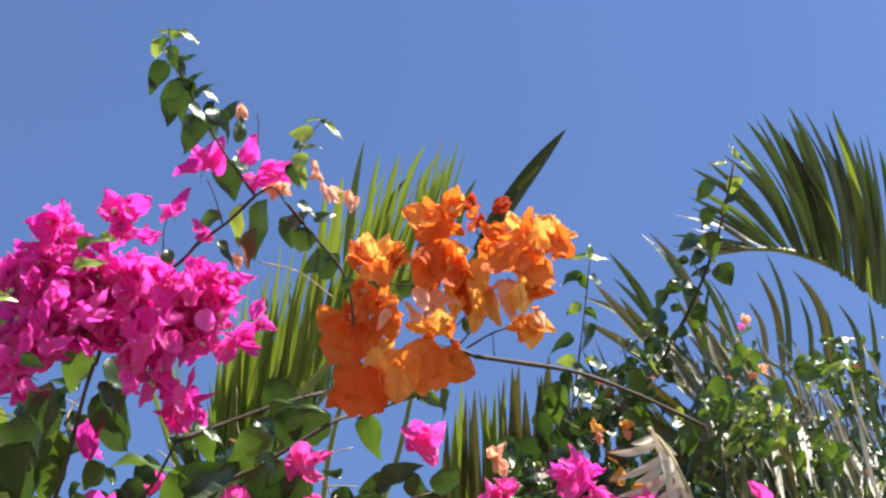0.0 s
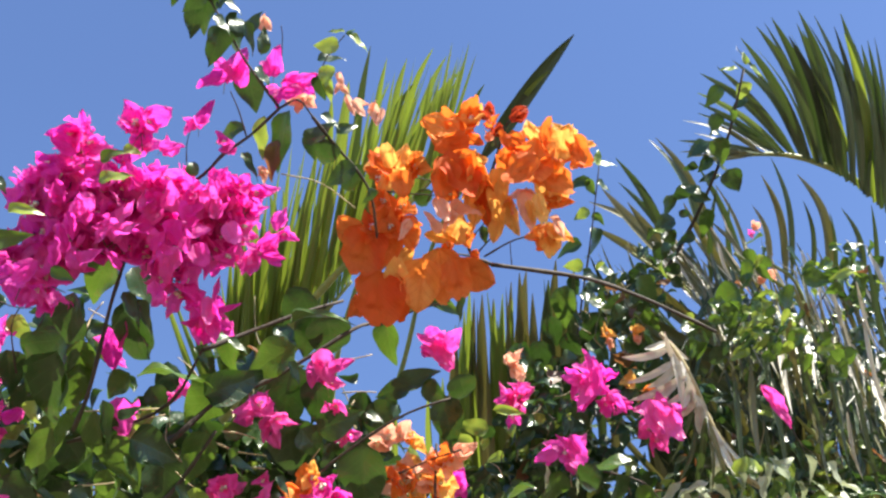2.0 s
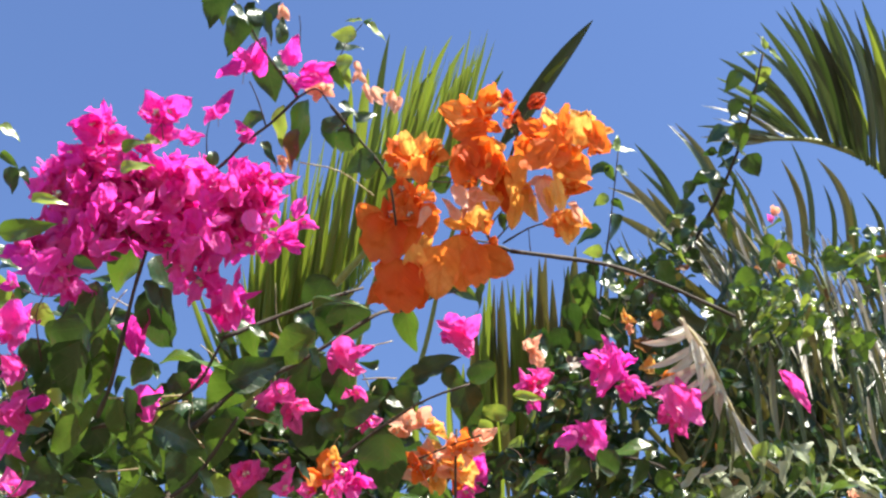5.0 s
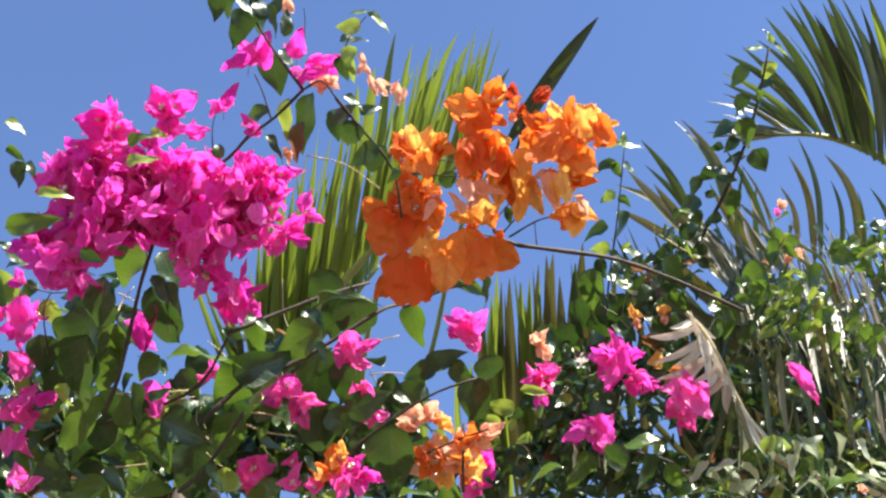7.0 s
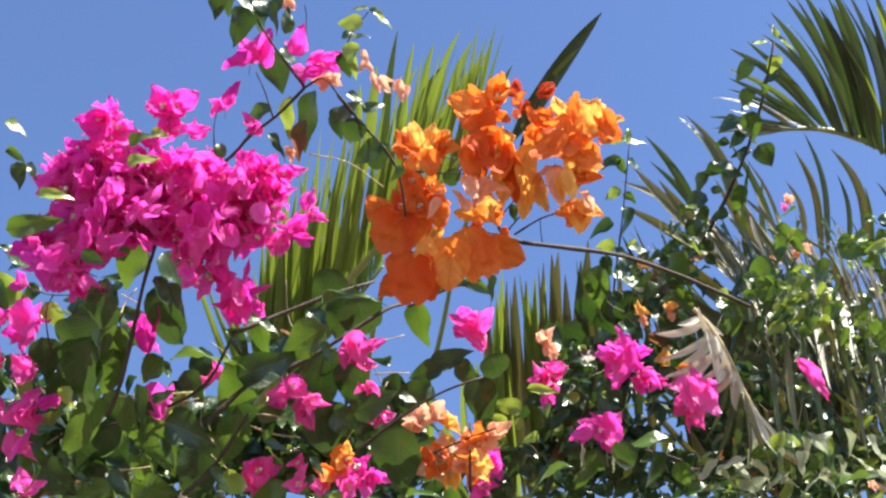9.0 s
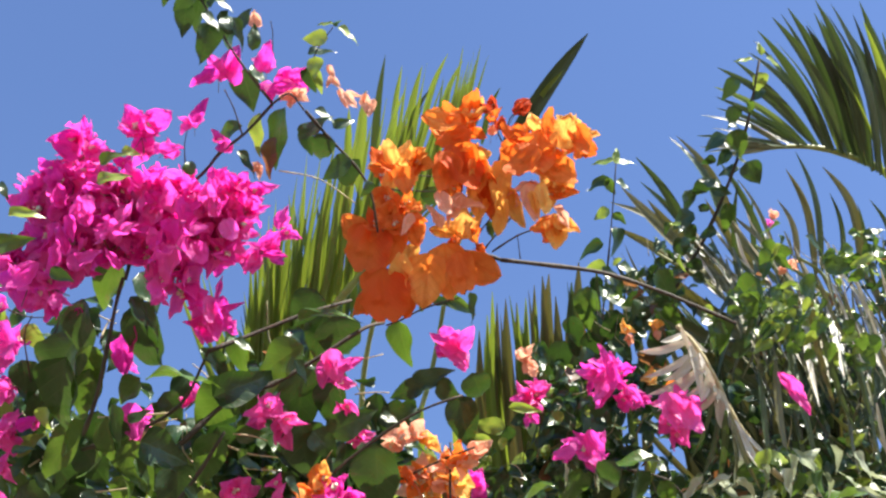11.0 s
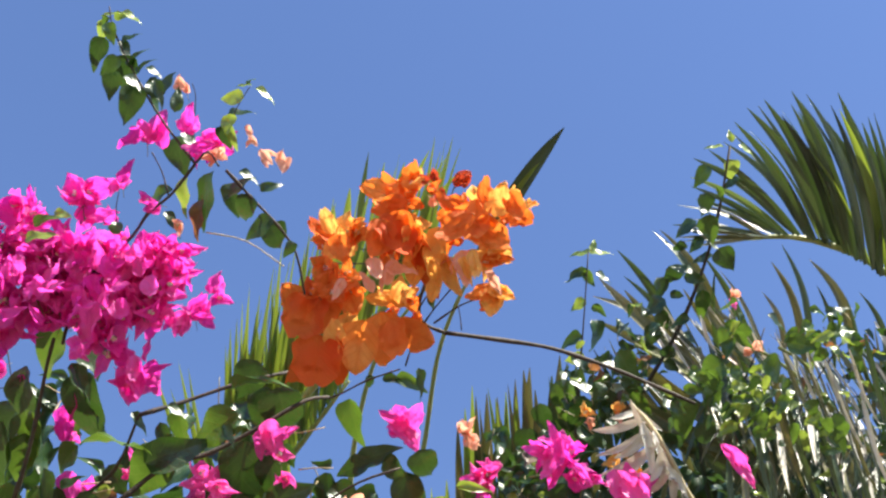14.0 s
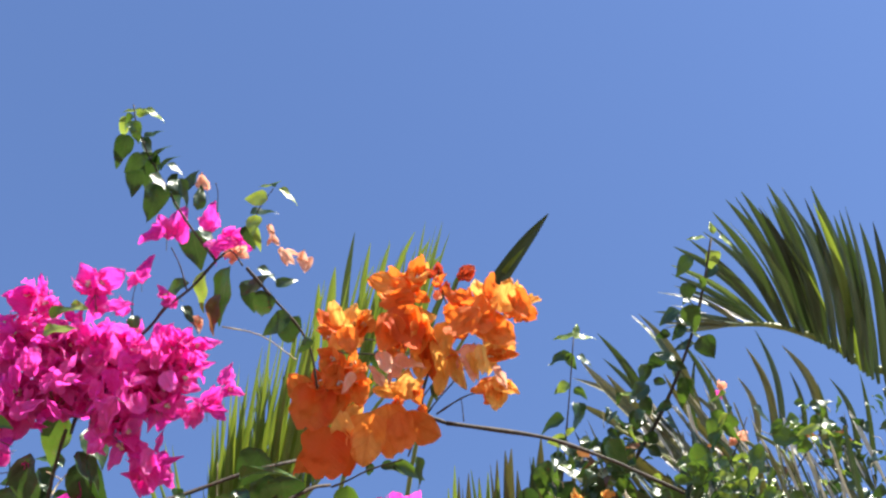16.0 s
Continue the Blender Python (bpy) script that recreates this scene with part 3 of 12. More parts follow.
tube("branch", [(-0.112, 0.966, 2.129), (-0.092, 0.953, 2.157), (-0.047, 0.937, 2.187), (-0.012, 0.923, 2.202), (0.024, 0.92, 2.215)], 0.0015, 0.0010, STEM, magenta_bush, 7, nodes=0.35)
tube("branch", [(-0.043, 0.987, 2.167), (0.004, 0.968, 2.179), (0.034, 0.95, 2.18)], 0.0010, 0.0008, STEM, magenta_bush, 7, nodes=0.35)
tube("branch", [(0.011, 0.986, 2.136), (0.011, 0.978, 2.161), (0.012, 0.964, 2.195)], 0.0013, 0.0010, STEM, magenta_bush, 7, nodes=0.35)
tube("branch", [(-0.231, 0.924, 2.102), (-0.213, 0.919, 2.116), (-0.194, 0.903, 2.135), (-0.174, 0.88, 2.154)], 0.0019, 0.0014, STEM, magenta_bush, 7, nodes=0.35)
tube("branch", [(-0.364, 0.908, 2.231), (-0.364, 0.87, 2.253), (-0.355, 0.854, 2.264)], 0.0008, 0.0005, STEM, magenta_bush, 7, nodes=0.35)
tube("twig", [(-0.297, 0.912, 2.194), (-0.264, 0.908, 2.192), (-0.23, 0.91, 2.196)], 0.0010, 0.0008, STRAW, magenta_bush, 5, nodes=0.2)
tube("twig", [(-0.305, 0.954, 2.144), (-0.284, 0.95, 2.143), (-0.266, 0.952, 2.147)], 0.0009, 0.0006, STRAW, magenta_bush, 5, nodes=0.2)
tube("twig", [(-0.177, 0.923, 2.181), (-0.163, 0.929, 2.183), (-0.147, 0.927, 2.176)], 0.0008, 0.0005, STRAW, magenta_bush, 5, nodes=0.2)
tube("twig", [(-0.182, 0.93, 2.173), (-0.162, 0.934, 2.167), (-0.138, 0.937, 2.165)], 0.0009, 0.0005, STRAW, magenta_bush, 5, nodes=0.2)
tube("twig", [(-0.169, 0.942, 2.158), (-0.152, 0.945, 2.158), (-0.139, 0.944, 2.156)], 0.0008, 0.0005, STRAW, magenta_bush, 5, nodes=0.2)
tube("twig", [(-0.09, 0.914, 2.254), (-0.069, 0.913, 2.252), (-0.047, 0.912, 2.257)], 0.0008, 0.0005, STRAW, magenta_bush, 5, nodes=0.2)
tube("twig", [(-0.076, 0.951, 2.241), (-0.06, 0.95, 2.242), (-0.044, 0.951, 2.242)], 0.0007, 0.0005, STRAW, magenta_bush, 5, nodes=0.2)
tube("twig", [(-0.114, 0.699, 2.278), (-0.084, 0.713, 2.282), (-0.057, 0.738, 2.278)], 0.0006, 0.0005, STRAW, magenta_bush, 5, nodes=0.2)
tube("twig", [(-0.295, 0.855, 2.263), (-0.287, 0.856, 2.259), (-0.28, 0.86, 2.257)], 0.0006, 0.0005, STRAW, magenta_bush, 5, nodes=0.2)
tube("twig", [(-0.275, 0.922, 2.183), (-0.252, 0.918, 2.189), (-0.227, 0.914, 2.192)], 0.0006, 0.0005, STRAW, magenta_bush, 5, nodes=0.2)
tube("twig", [(-0.217, 0.946, 2.154), (-0.205, 0.954, 2.146), (-0.194, 0.957, 2.141)], 0.0005, 0.0004, STRAW, magenta_bush, 5, nodes=0.2)
tube("twig", [(-0.114, 0.973, 2.153), (-0.104, 0.964, 2.171), (-0.093, 0.95, 2.18)], 0.0005, 0.0004, STRAW, magenta_bush, 5, nodes=0.2)
tube("twig", [(-0.392, 0.959, 2.139), (-0.381, 0.97, 2.129), (-0.37, 0.973, 2.121)], 0.0006, 0.0005, STRAW, magenta_bush, 5, nodes=0.2)
# shoot above the head
leaf(magenta_bush, (-0.183, 0.554, 2.384), 0.018, (-0.985, -0.109, 0.133), YOUNG, face=(0.39, -0.91, 0.18), spread=0.1, kind=2, wide=0.70)
leaf(magenta_bush, (-0.163, 0.555, 2.378), 0.020, (0.907, 0.269, -0.324), YOUNG, face=(0.39, -0.91, 0.18), spread=0.1, kind=2, wide=0.67)
leaf(magenta_bush, (-0.173, 0.557, 2.385), 0.017, (0.939, -0.221, 0.263), YOUNG, face=(0.24, -0.75, -0.66), spread=0.15, wide=0.66)
leaf(magenta_bush, (-0.191, 0.563, 2.369), 0.024, (-0.572, 0.526, -0.629), YOUNG, face=(0.65, -1.28, -0.03), spread=0.15, wide=0.76, kind=6)
leaf(magenta_bush, (-0.169, 0.548, 2.34), 0.020, (0.344, 0.602, -0.721), MID_LIT, face=(0.22, -1.09, -0.26), spread=0.15, wide=0.88)
leaf(magenta_bush, (-0.169, 0.578, 2.36), 0.026, (0.501, 0.554, -0.664), face=(0.39, -0.91, 0.18), spread=0.1, kind=2, wide=0.66)
leaf(magenta_bush, (-0.183, 0.563, 2.333), 0.032, (-0.421, 0.582, -0.696), face=(0.39, -0.91, 0.18), spread=0.2, wide=0.83, kind=1)
leaf(magenta_bush, (-0.16, 0.575, 2.355), 0.026, (0.34, -0.603, 0.721), face=(-0.58, -1.2, -0.12), spread=0.15, wide=0.52, kind=1)
leaf(magenta_bush, (-0.169, 0.589, 2.34), 0.039, (-0.34, 0.603, -0.721), face=(0.39, -0.91, 0.18), spread=0.2, wide=0.93, kind=1)
leaf(magenta_bush, (-0.151, 0.578, 2.346), 0.022, (0.421, -0.582, 0.696), face=(-0.64, -1.07, -0.28), spread=0.15, wide=0.68)
leaf(magenta_bush, (-0.148, 0.573, 2.307), 0.019, (0.767, 0.411, -0.493), face=(0.39, -0.91, 0.18), spread=0.1, kind=2, wide=0.96)
leaf(magenta_bush, (-0.14, 0.588, 2.331), 0.027, (0.172, -0.632, 0.756), face=(0.53, -1.33, 0.03), spread=0.15, wide=1.01, kind=6)
leaf(magenta_bush, (-0.154, 0.589, 2.3), 0.034, (-0.172, 0.632, -0.756), face=(0.39, -0.91, 0.18), spread=0.2, wide=0.98, kind=0)
leaf(magenta_bush, (-0.128, 0.58, 2.3), 0.026, (0.344, 0.602, -0.721), face=(0.39, -0.91, 0.18), spread=0.1, kind=2, wide=0.55)
leaf(magenta_bush, (-0.121, 0.594, 2.316), 0.024, (0.172, -0.632, 0.756), face=(0.39, -0.91, 0.18), spread=0.2, wide=0.71, kind=0)
leaf(magenta_bush, (-0.14, 0.661, 2.332), 0.035, (0.175, 0.631, -0.756), face=(-0.33, -1.12, -0.21), spread=0.15, wide=1.13, kind=2)
leaf(magenta_bush, (-0.128, 0.649, 2.337), 0.020, (0.644, 0.49, -0.588), face=(0.39, -0.91, 0.18), spread=0.1, kind=2, wide=1.09)
leaf(magenta_bush, (-0.148, 0.605, 2.325), 0.025, (-0.642, 0.493, -0.588), face=(-0.17, -0.96, -0.41), spread=0.15, wide=0.98, kind=6)
leaf(magenta_bush, (-0.184, 0.552, 2.361), 0.019, (-0.865, 0.322, -0.384), MID_LIT, face=(0.51, -1.12, -0.22), spread=0.15, wide=0.83)
leaf(magenta_bush, (-0.172, 0.568, 2.324), 0.023, (-0.765, 0.414, -0.494), face=(0.43, -0.83, -0.57), spread=0.15, wide=0.89, kind=0)
leaf(magenta_bush, (-0.149, 0.6, 2.338), 0.023, (-0.34, 0.603, -0.721), face=(-0.34, -0.85, -0.54), spread=0.15, wide=0.93)
leaf(magenta_bush, (-0.128, 0.582, 2.322), 0.021, (0.499, -0.556, 0.665), face=(0.39, -0.91, 0.18), spread=0.1, kind=2, wide=0.82)
leaf(magenta_bush, (-0.165, 0.567, 2.368), 0.017, (0.865, -0.322, 0.384), face=(0.39, -0.91, 0.18), spread=0.1, kind=2, wide=0.81)
leaf(magenta_bush, (-0.147, 0.591, 2.351), 0.017, (0.867, 0.319, -0.383), face=(0.39, -0.91, 0.18), spread=0.1, kind=2, wide=0.88)
leaf(magenta_bush, (-0.173, 0.582, 2.32), 0.025, (-0.172, 0.632, -0.756), face=(0.12, -0.73, -0.68), spread=0.15, wide=0.98, kind=2)
leaf(magenta_bush, (-0.074, 0.587, 2.301), 0.020, (-0.996, -0.054, 0.066), YOUNG, face=(0.25, -0.89, -0.5), spread=0.15, wide=1.05)
leaf(magenta_bush, (-0.067, 0.586, 2.317), 0.013, (-0.985, -0.109, 0.133), YOUNG, face=(0.39, -0.91, 0.18), spread=0.1, kind=2, wide=0.79)
leaf(magenta_bush, (-0.049, 0.592, 2.311), 0.020, (0.82, 0.366, -0.44), YOUNG, face=(0.39, -0.91, 0.18), spread=0.1, kind=2, wide=0.63)
leaf(magenta_bush, (-0.055, 0.568, 2.296), 0.010, (0.172, -0.632, 0.756), MID_LIT, face=(-0.62, -1.11, -0.22), spread=0.15, wide=0.94)
leaf(magenta_bush, (-0.071, 0.605, 2.309), 0.022, (0.985, -0.113, 0.134), face=(0.39, -0.91, 0.18), spread=0.1, kind=2, wide=0.77)
leaf(magenta_bush, (-0.072, 0.596, 2.276), 0.018, (0.002, 0.641, -0.767), YOUNG, face=(-0.06, -1.06, -0.29), spread=0.15, wide=1.16)
leaf(magenta_bush, (-0.071, 0.605, 2.269), 0.024, (0.089, 0.639, -0.764), YOUNG, face=(-0.19, -0.86, -0.53), spread=0.15, wide=0.82)
leaf(magenta_bush, (-0.077, 0.605, 2.273), 0.021, (0.175, 0.631, -0.756), face=(-0.28, -0.9, -0.48), spread=0.15, wide=1.00)
leaf(magenta_bush, (-0.157, 0.679, 2.304), 0.029, (-0.939, 0.221, -0.263), MID_LIT, face=(-0.66, -1.04, -0.31), spread=0.15, wide=0.84, kind=0)
leaf(magenta_bush, (-0.129, 0.669, 2.287), 0.036, (-0.172, 0.632, -0.756), YOUNG, face=(-0.39, -1.21, -0.12), spread=0.15, wide=0.61, kind=0)
leaf(magenta_bush, (-0.135, 0.683, 2.271), 0.026, (0.644, 0.49, -0.588), face=(0.39, -0.91, 0.18), spread=0.1, kind=2, wide=0.68)
leaf(magenta_bush, (-0.116, 0.68, 2.296), 0.051, (-0.307, 0.61, -0.73), face=(-0.57, -1.06, -0.29), spread=0.15, wide=0.68, kind=2)
leaf(magenta_bush, (-0.122, 0.69, 2.283), 0.036, (-0.307, 0.61, -0.73), BROWN, face=(-0.39, -1.21, -0.11), spread=0.15, wide=0.71, kind=0)
leaf(magenta_bush, (-0.081, 0.658, 2.285), 0.031, (0.765, -0.414, 0.494), face=(-0.4, -1.04, -0.32), spread=0.15, wide=0.81, kind=2)
leaf(magenta_bush, (-0.079, 0.676, 2.273), 0.032, (-0.499, 0.556, -0.665), face=(0.39, -0.91, 0.18), spread=0.2, wide=0.97, kind=6)
leaf(magenta_bush, (-0.062, 0.68, 2.313), 0.021, (0.865, -0.322, 0.384), face=(0.47, -1.05, -0.31), spread=0.15, wide=0.88)
leaf(magenta_bush, (-0.056, 0.706, 2.276), 0.029, (0.501, 0.554, -0.664), face=(0.46, -0.7, -0.72), spread=0.15, wide=1.31, kind=6)
leaf(magenta_bush, (-0.067, 0.687, 2.266), 0.029, (-0.865, 0.322, -0.384), face=(0.39, -0.91, 0.18), spread=0.2, wide=0.96, kind=2)
leaf(magenta_bush, (-0.089, 0.679, 2.287), 0.025, (0.344, 0.602, -0.721), face=(-0.05, -1.09, -0.26), spread=0.15, wide=0.88)
leaf(magenta_bush, (-0.073, 0.659, 2.297), 0.020, (0.867, 0.319, -0.383), face=(0.39, -0.91, 0.18), spread=0.1, kind=2, wide=0.81)
leaf(magenta_bush, (-0.042, 0.706, 2.257), 0.020, (0.002, 0.641, -0.767), face=(0.39, -0.91, 0.18), spread=0.2, wide=0.88)
flower(magenta_bush, (-0.153, 0.626, 2.314), 0.019, MAGENTA, face=(0.32, -0.95, -0.06), spread=0.15, open_by=0.75)
flower(magenta_bush, (-0.116, 0.62, 2.312), 0.016, MAGENTA, face=(0.19, -0.97, -0.11), spread=0.15, open_by=0.5)
flower(magenta_bush, (-0.104, 0.632, 2.31), 0.019, MAGENTA, face=(0.66, -0.7, -0.27), spread=0.15, open_by=0.7)
flower(magenta_bush, (-0.099, 0.642, 2.315), 0.018, MAGENTA, face=(0.72, -0.33, -0.61), spread=0.15, open_by=0.8)
flower(magenta_bush, (-0.116, 0.64, 2.307), 0.016, MAGENTA, face=(-0.66, -0.39, -0.64), spread=0.15, open_by=0.7)
flower(magenta_bush, (-0.174, 0.652, 2.288), 0.015, MAGENTA, face=(0.11, -0.99, -0.01), spread=0.15, open_by=0.7)
flower(magenta_bush, (-0.181, 0.655, 2.287), 0.013, MAGENTA, face=(-0.6, -0.45, -0.66), spread=0.15, open_by=0.8)
flower(magenta_bush, (-0.152, 0.675, 2.282), 0.013, MAGENTA, face=(-0.75, -0.1, -0.65), spread=0.15, open_by=0.5)
flower(magenta_bush, (-0.156, 0.666, 2.281), 0.011, MAGENTA, face=(0.32, -0.95, -0.06), spread=0.15, open_by=0.6)
petal(magenta_bush, (-0.162, 0.619, 2.297), 0.028, (-0.966, 0.168, -0.199), MAGENTA, face=(-0.02, -0.83, -0.56), wide=0.62, kind=1)
petal(magenta_bush, (-0.145, 0.622, 2.321), 0.029, (0.468, -0.567, 0.678), MAGENTA, face=(0.12, -0.83, -0.56), wide=0.66, kind=2)
petal(magenta_bush, (-0.141, 0.63, 2.32), 0.025, (0.172, -0.632, 0.756), MAGENTA, face=(0.02, -0.83, -0.56), wide=0.6, kind=0)
petal(magenta_bush, (-0.157, 0.627, 2.321), 0.022, (-0.501, -0.554, 0.664), MAGENTA, face=(0.18, -0.83, -0.56), wide=0.7, kind=2)
petal(magenta_bush, (-0.093, 0.633, 2.312), 0.030, (0.939, -0.221, 0.263), MAGENTA, face=(0.23, -0.83, -0.56), wide=0.62, kind=2)
petal(magenta_bush, (-0.105, 0.627, 2.291), 0.025, (-0.939, 0.221, -0.263), MAGENTA, face=(-0.13, -0.83, -0.56), wide=0.7, kind=0)
petal(magenta_bush, (-0.114, 0.609, 2.309), 0.026, (0.34, -0.603, 0.721), MAGENTA, face=(0.15, -0.83, -0.56), wide=0.6, kind=2)
petal(magenta_bush, (-0.167, 0.642, 2.288), 0.023, (0.572, -0.526, 0.629), MAGENTA, face=(-0.15, -0.83, -0.56), wide=0.5, kind=2)
flower(magenta_bush, (-0.124, 0.605, 2.346), 0.011, PEACH, face=(0, -1, 0), spread=0.15, open_by=0.5)
flower(magenta_bush, (-0.097, 0.634, 2.289), 0.013, PEACH, face=(-0.41, -0.27, -0.87), spread=0.15, open_by=0.6)
flower(magenta_bush, (-0.087, 0.625, 2.282), 0.011, PEACH, face=(0.64, -0.59, -0.49), spread=0.15, open_by=0.6)
flower(magenta_bush, (-0.123, 0.669, 2.25), 0.011, PEACH, face=(0.6, -0.45, -0.66), spread=0.15, open_by=0.5)
petal(magenta_bush, (-0.064, 0.616, 2.295), 0.014, (0.344, 0.602, -0.721), PEACH, face=(0, -0.83, -0.56), wide=0.45, kind=2)
petal(magenta_bush, (-0.061, 0.623, 2.292), 0.013, (0.644, 0.49, -0.588), PEACH, face=(-0.24, -0.83, -0.56), wide=0.5, kind=0)
petal(magenta_bush, (-0.067, 0.627, 2.298), 0.010, (-0.34, 0.603, -0.721), PEACH, face=(-0.22, -0.83, -0.56), wide=0.5, kind=2)
petal(magenta_bush, (-0.057, 0.642, 2.296), 0.018, (0.424, 0.58, -0.695), PEACH, face=(-0.19, -0.83, -0.56), wide=0.42, kind=2)
petal(magenta_bush, (-0.051, 0.631, 2.278), 0.019, (0.501, 0.554, -0.664), PEACH, face=(0.23, -0.83, -0.56), wide=0.5, kind=0)
petal(magenta_bush, (-0.048, 0.634, 2.291), 0.014, (0.94, 0.217, -0.262), PEACH, face=(0.15, -0.83, -0.56), wide=0.4, kind=1)
petal(magenta_bush, (-0.038, 0.631, 2.275), 0.018, (0.175, 0.631, -0.756), PEACH, face=(-0.14, -0.83, -0.56), wide=0.5, kind=2)
petal(magenta_bush, (-0.035, 0.634, 2.274), 0.016, (-0.34, 0.603, -0.721), PEACH, face=(0.19, -0.83, -0.56), wide=0.45, kind=0)
petal(magenta_bush, (-0.04, 0.629, 2.28), 0.012, (0.499, -0.556, 0.665), PEACH, face=(-0.13, -0.83, -0.56), wide=0.4, kind=2)
petal(magenta_bush, (-0.123, 0.591, 2.332), 0.014, (0.172, -0.632, 0.756), PEACH, face=(0.19, -0.83, -0.56), wide=0.6, kind=2)
petal(magenta_bush, (-0.119, 0.59, 2.327), 0.014, (0.501, 0.554, -0.664), PEACH, face=(0.21, -0.83, -0.56), wide=0.6, kind=0)
petal(magenta_bush, (-0.097, 0.633, 2.29), 0.018, (-0.939, 0.221, -0.263), PEACH, face=(0.03, -0.83, -0.56), wide=0.6, kind=2)
petal(magenta_bush, (-0.089, 0.633, 2.287), 0.018, (0.767, 0.411, -0.493), PEACH, face=(0.13, -0.83, -0.56), wide=0.6, kind=0)
# the magenta head
mass(magenta_bush, (-0.293, 0.722, 2.29), (0.028, 0.03, 0.017), 20, 0.024, MAGENTA)
mass(magenta_bush, (-0.308, 0.727, 2.27), (0.023, 0.03, 0.016), 14, 0.024, MAGENTA)
mass(magenta_bush, (-0.25, 0.726, 2.275), (0.028, 0.03, 0.017), 20, 0.024, MAGENTA)
mass(magenta_bush, (-0.211, 0.725, 2.277), (0.025, 0.03, 0.018), 20, 0.024, MAGENTA)
mass(magenta_bush, (-0.169, 0.727, 2.267), (0.025, 0.03, 0.018), 17, 0.024, MAGENTA)
mass(magenta_bush, (-0.149, 0.725, 2.277), (0.016, 0.03, 0.009), 7, 0.024, MAGENTA)
mass(magenta_bush, (-0.289, 0.747, 2.242), (0.031, 0.03, 0.018), 20, 0.024, MAGENTA)
mass(magenta_bush, (-0.25, 0.744, 2.254), (0.031, 0.03, 0.017), 20, 0.024, MAGENTA)
mass(magenta_bush, (-0.207, 0.748, 2.238), (0.029, 0.03, 0.018), 20, 0.024, MAGENTA)
mass(magenta_bush, (-0.169, 0.745, 2.252), (0.021, 0.03, 0.016), 13, 0.024, MAGENTA)
mass(magenta_bush, (-0.327, 0.751, 2.227), (0.017, 0.03, 0.011), 8, 0.024, MAGENTA)
mass(magenta_bush, (-0.301, 0.755, 2.209), (0.011, 0.03, 0.009), 5, 0.024, MAGENTA)
mass(magenta_bush, (-0.198, 0.754, 2.213), (0.015, 0.03, 0.010), 7, 0.024, MAGENTA)
mass(magenta_bush, (-0.28, 0.758, 2.308), (0.043, 0.03, 0.016), 12, 0.025, MAGENTA)
mass(magenta_bush, (-0.216, 0.762, 2.292), (0.043, 0.03, 0.019), 12, 0.025, MAGENTA)
mass(magenta_bush, (-0.248, 0.768, 2.271), (0.053, 0.03, 0.016), 12, 0.025, MAGENTA)
mass(magenta_bush, (-0.233, 0.703, 2.33), (0.012, 0.03, 0.008), 5, 0.024, MAGENTA)
mass(magenta_bush, (-0.28, 0.706, 2.317), (0.015, 0.03, 0.009), 5, 0.024, MAGENTA)
flower(magenta_bush, (-0.305, 0.705, 2.295), 0.018, MAGENTA, face=(-0.46, -0.89, -0.04), spread=0.15)
flower(magenta_bush, (-0.319, 0.719, 2.28), 0.018, MAGENTA, face=(-0.76, -0.58, -0.31), spread=0.15)
flower(magenta_bush, (-0.29, 0.706, 2.319), 0.019, MAGENTA, face=(-0.36, -0.93, 0.02), spread=0.15)
flower(magenta_bush, (-0.27, 0.696, 2.311), 0.018, MAGENTA, face=(0.32, -0.95, -0.06), spread=0.15)
flower(magenta_bush, (-0.241, 0.697, 2.334), 0.017, MAGENTA, face=(-0.41, -0.9, -0.11), spread=0.15)
flower(magenta_bush, (-0.229, 0.707, 2.348), 0.017, MAGENTA, face=(0.12, -0.99, 0.08), spread=0.15)
flower(magenta_bush, (-0.212, 0.715, 2.321), 0.016, MAGENTA, face=(0.81, -0.53, -0.26), spread=0.15)
flower(magenta_bush, (-0.326, 0.733, 2.238), 0.016, MAGENTA, face=(-0.77, -0.49, -0.41), spread=0.15)
flower(magenta_bush, (-0.324, 0.72, 2.206), 0.017, MAGENTA, face=(-0.76, -0.41, -0.51), spread=0.15)
flower(magenta_bush, (-0.308, 0.724, 2.19), 0.017, MAGENTA, face=(-0.45, -0.19, -0.87), spread=0.15)
flower(magenta_bush, (-0.296, 0.736, 2.186), 0.015, MAGENTA, face=(-0.24, -0.12, -0.96), spread=0.15)
flower(magenta_bush, (-0.198, 0.726, 2.174), 0.015, MAGENTA, face=(-0.13, -0.01, -0.99), spread=0.15)
flower(magenta_bush, (-0.178, 0.735, 2.219), 0.017, MAGENTA, face=(0.35, -0.15, -0.92), spread=0.15)
flower(magenta_bush, (-0.152, 0.73, 2.218), 0.016, MAGENTA, face=(0.61, -0.32, -0.72), spread=0.15)
flower(magenta_bush, (-0.141, 0.724, 2.243), 0.017, MAGENTA, face=(0.66, -0.39, -0.64), spread=0.15)
flower(magenta_bush, (-0.132, 0.709, 2.267), 0.018, MAGENTA, face=(0.72, -0.66, -0.21), spread=0.15)
flower(magenta_bush, (-0.145, 0.705, 2.274), 0.017, MAGENTA, face=(0.35, -0.94, 0.02), spread=0.15)
flower(magenta_bush, (-0.169, 0.711, 2.285), 0.016, MAGENTA, face=(0.12, -0.99, 0.08), spread=0.15)
flower(magenta_bush, (-0.189, 0.71, 2.29), 0.016, MAGENTA, face=(0, -1, 0.09), spread=0.15)
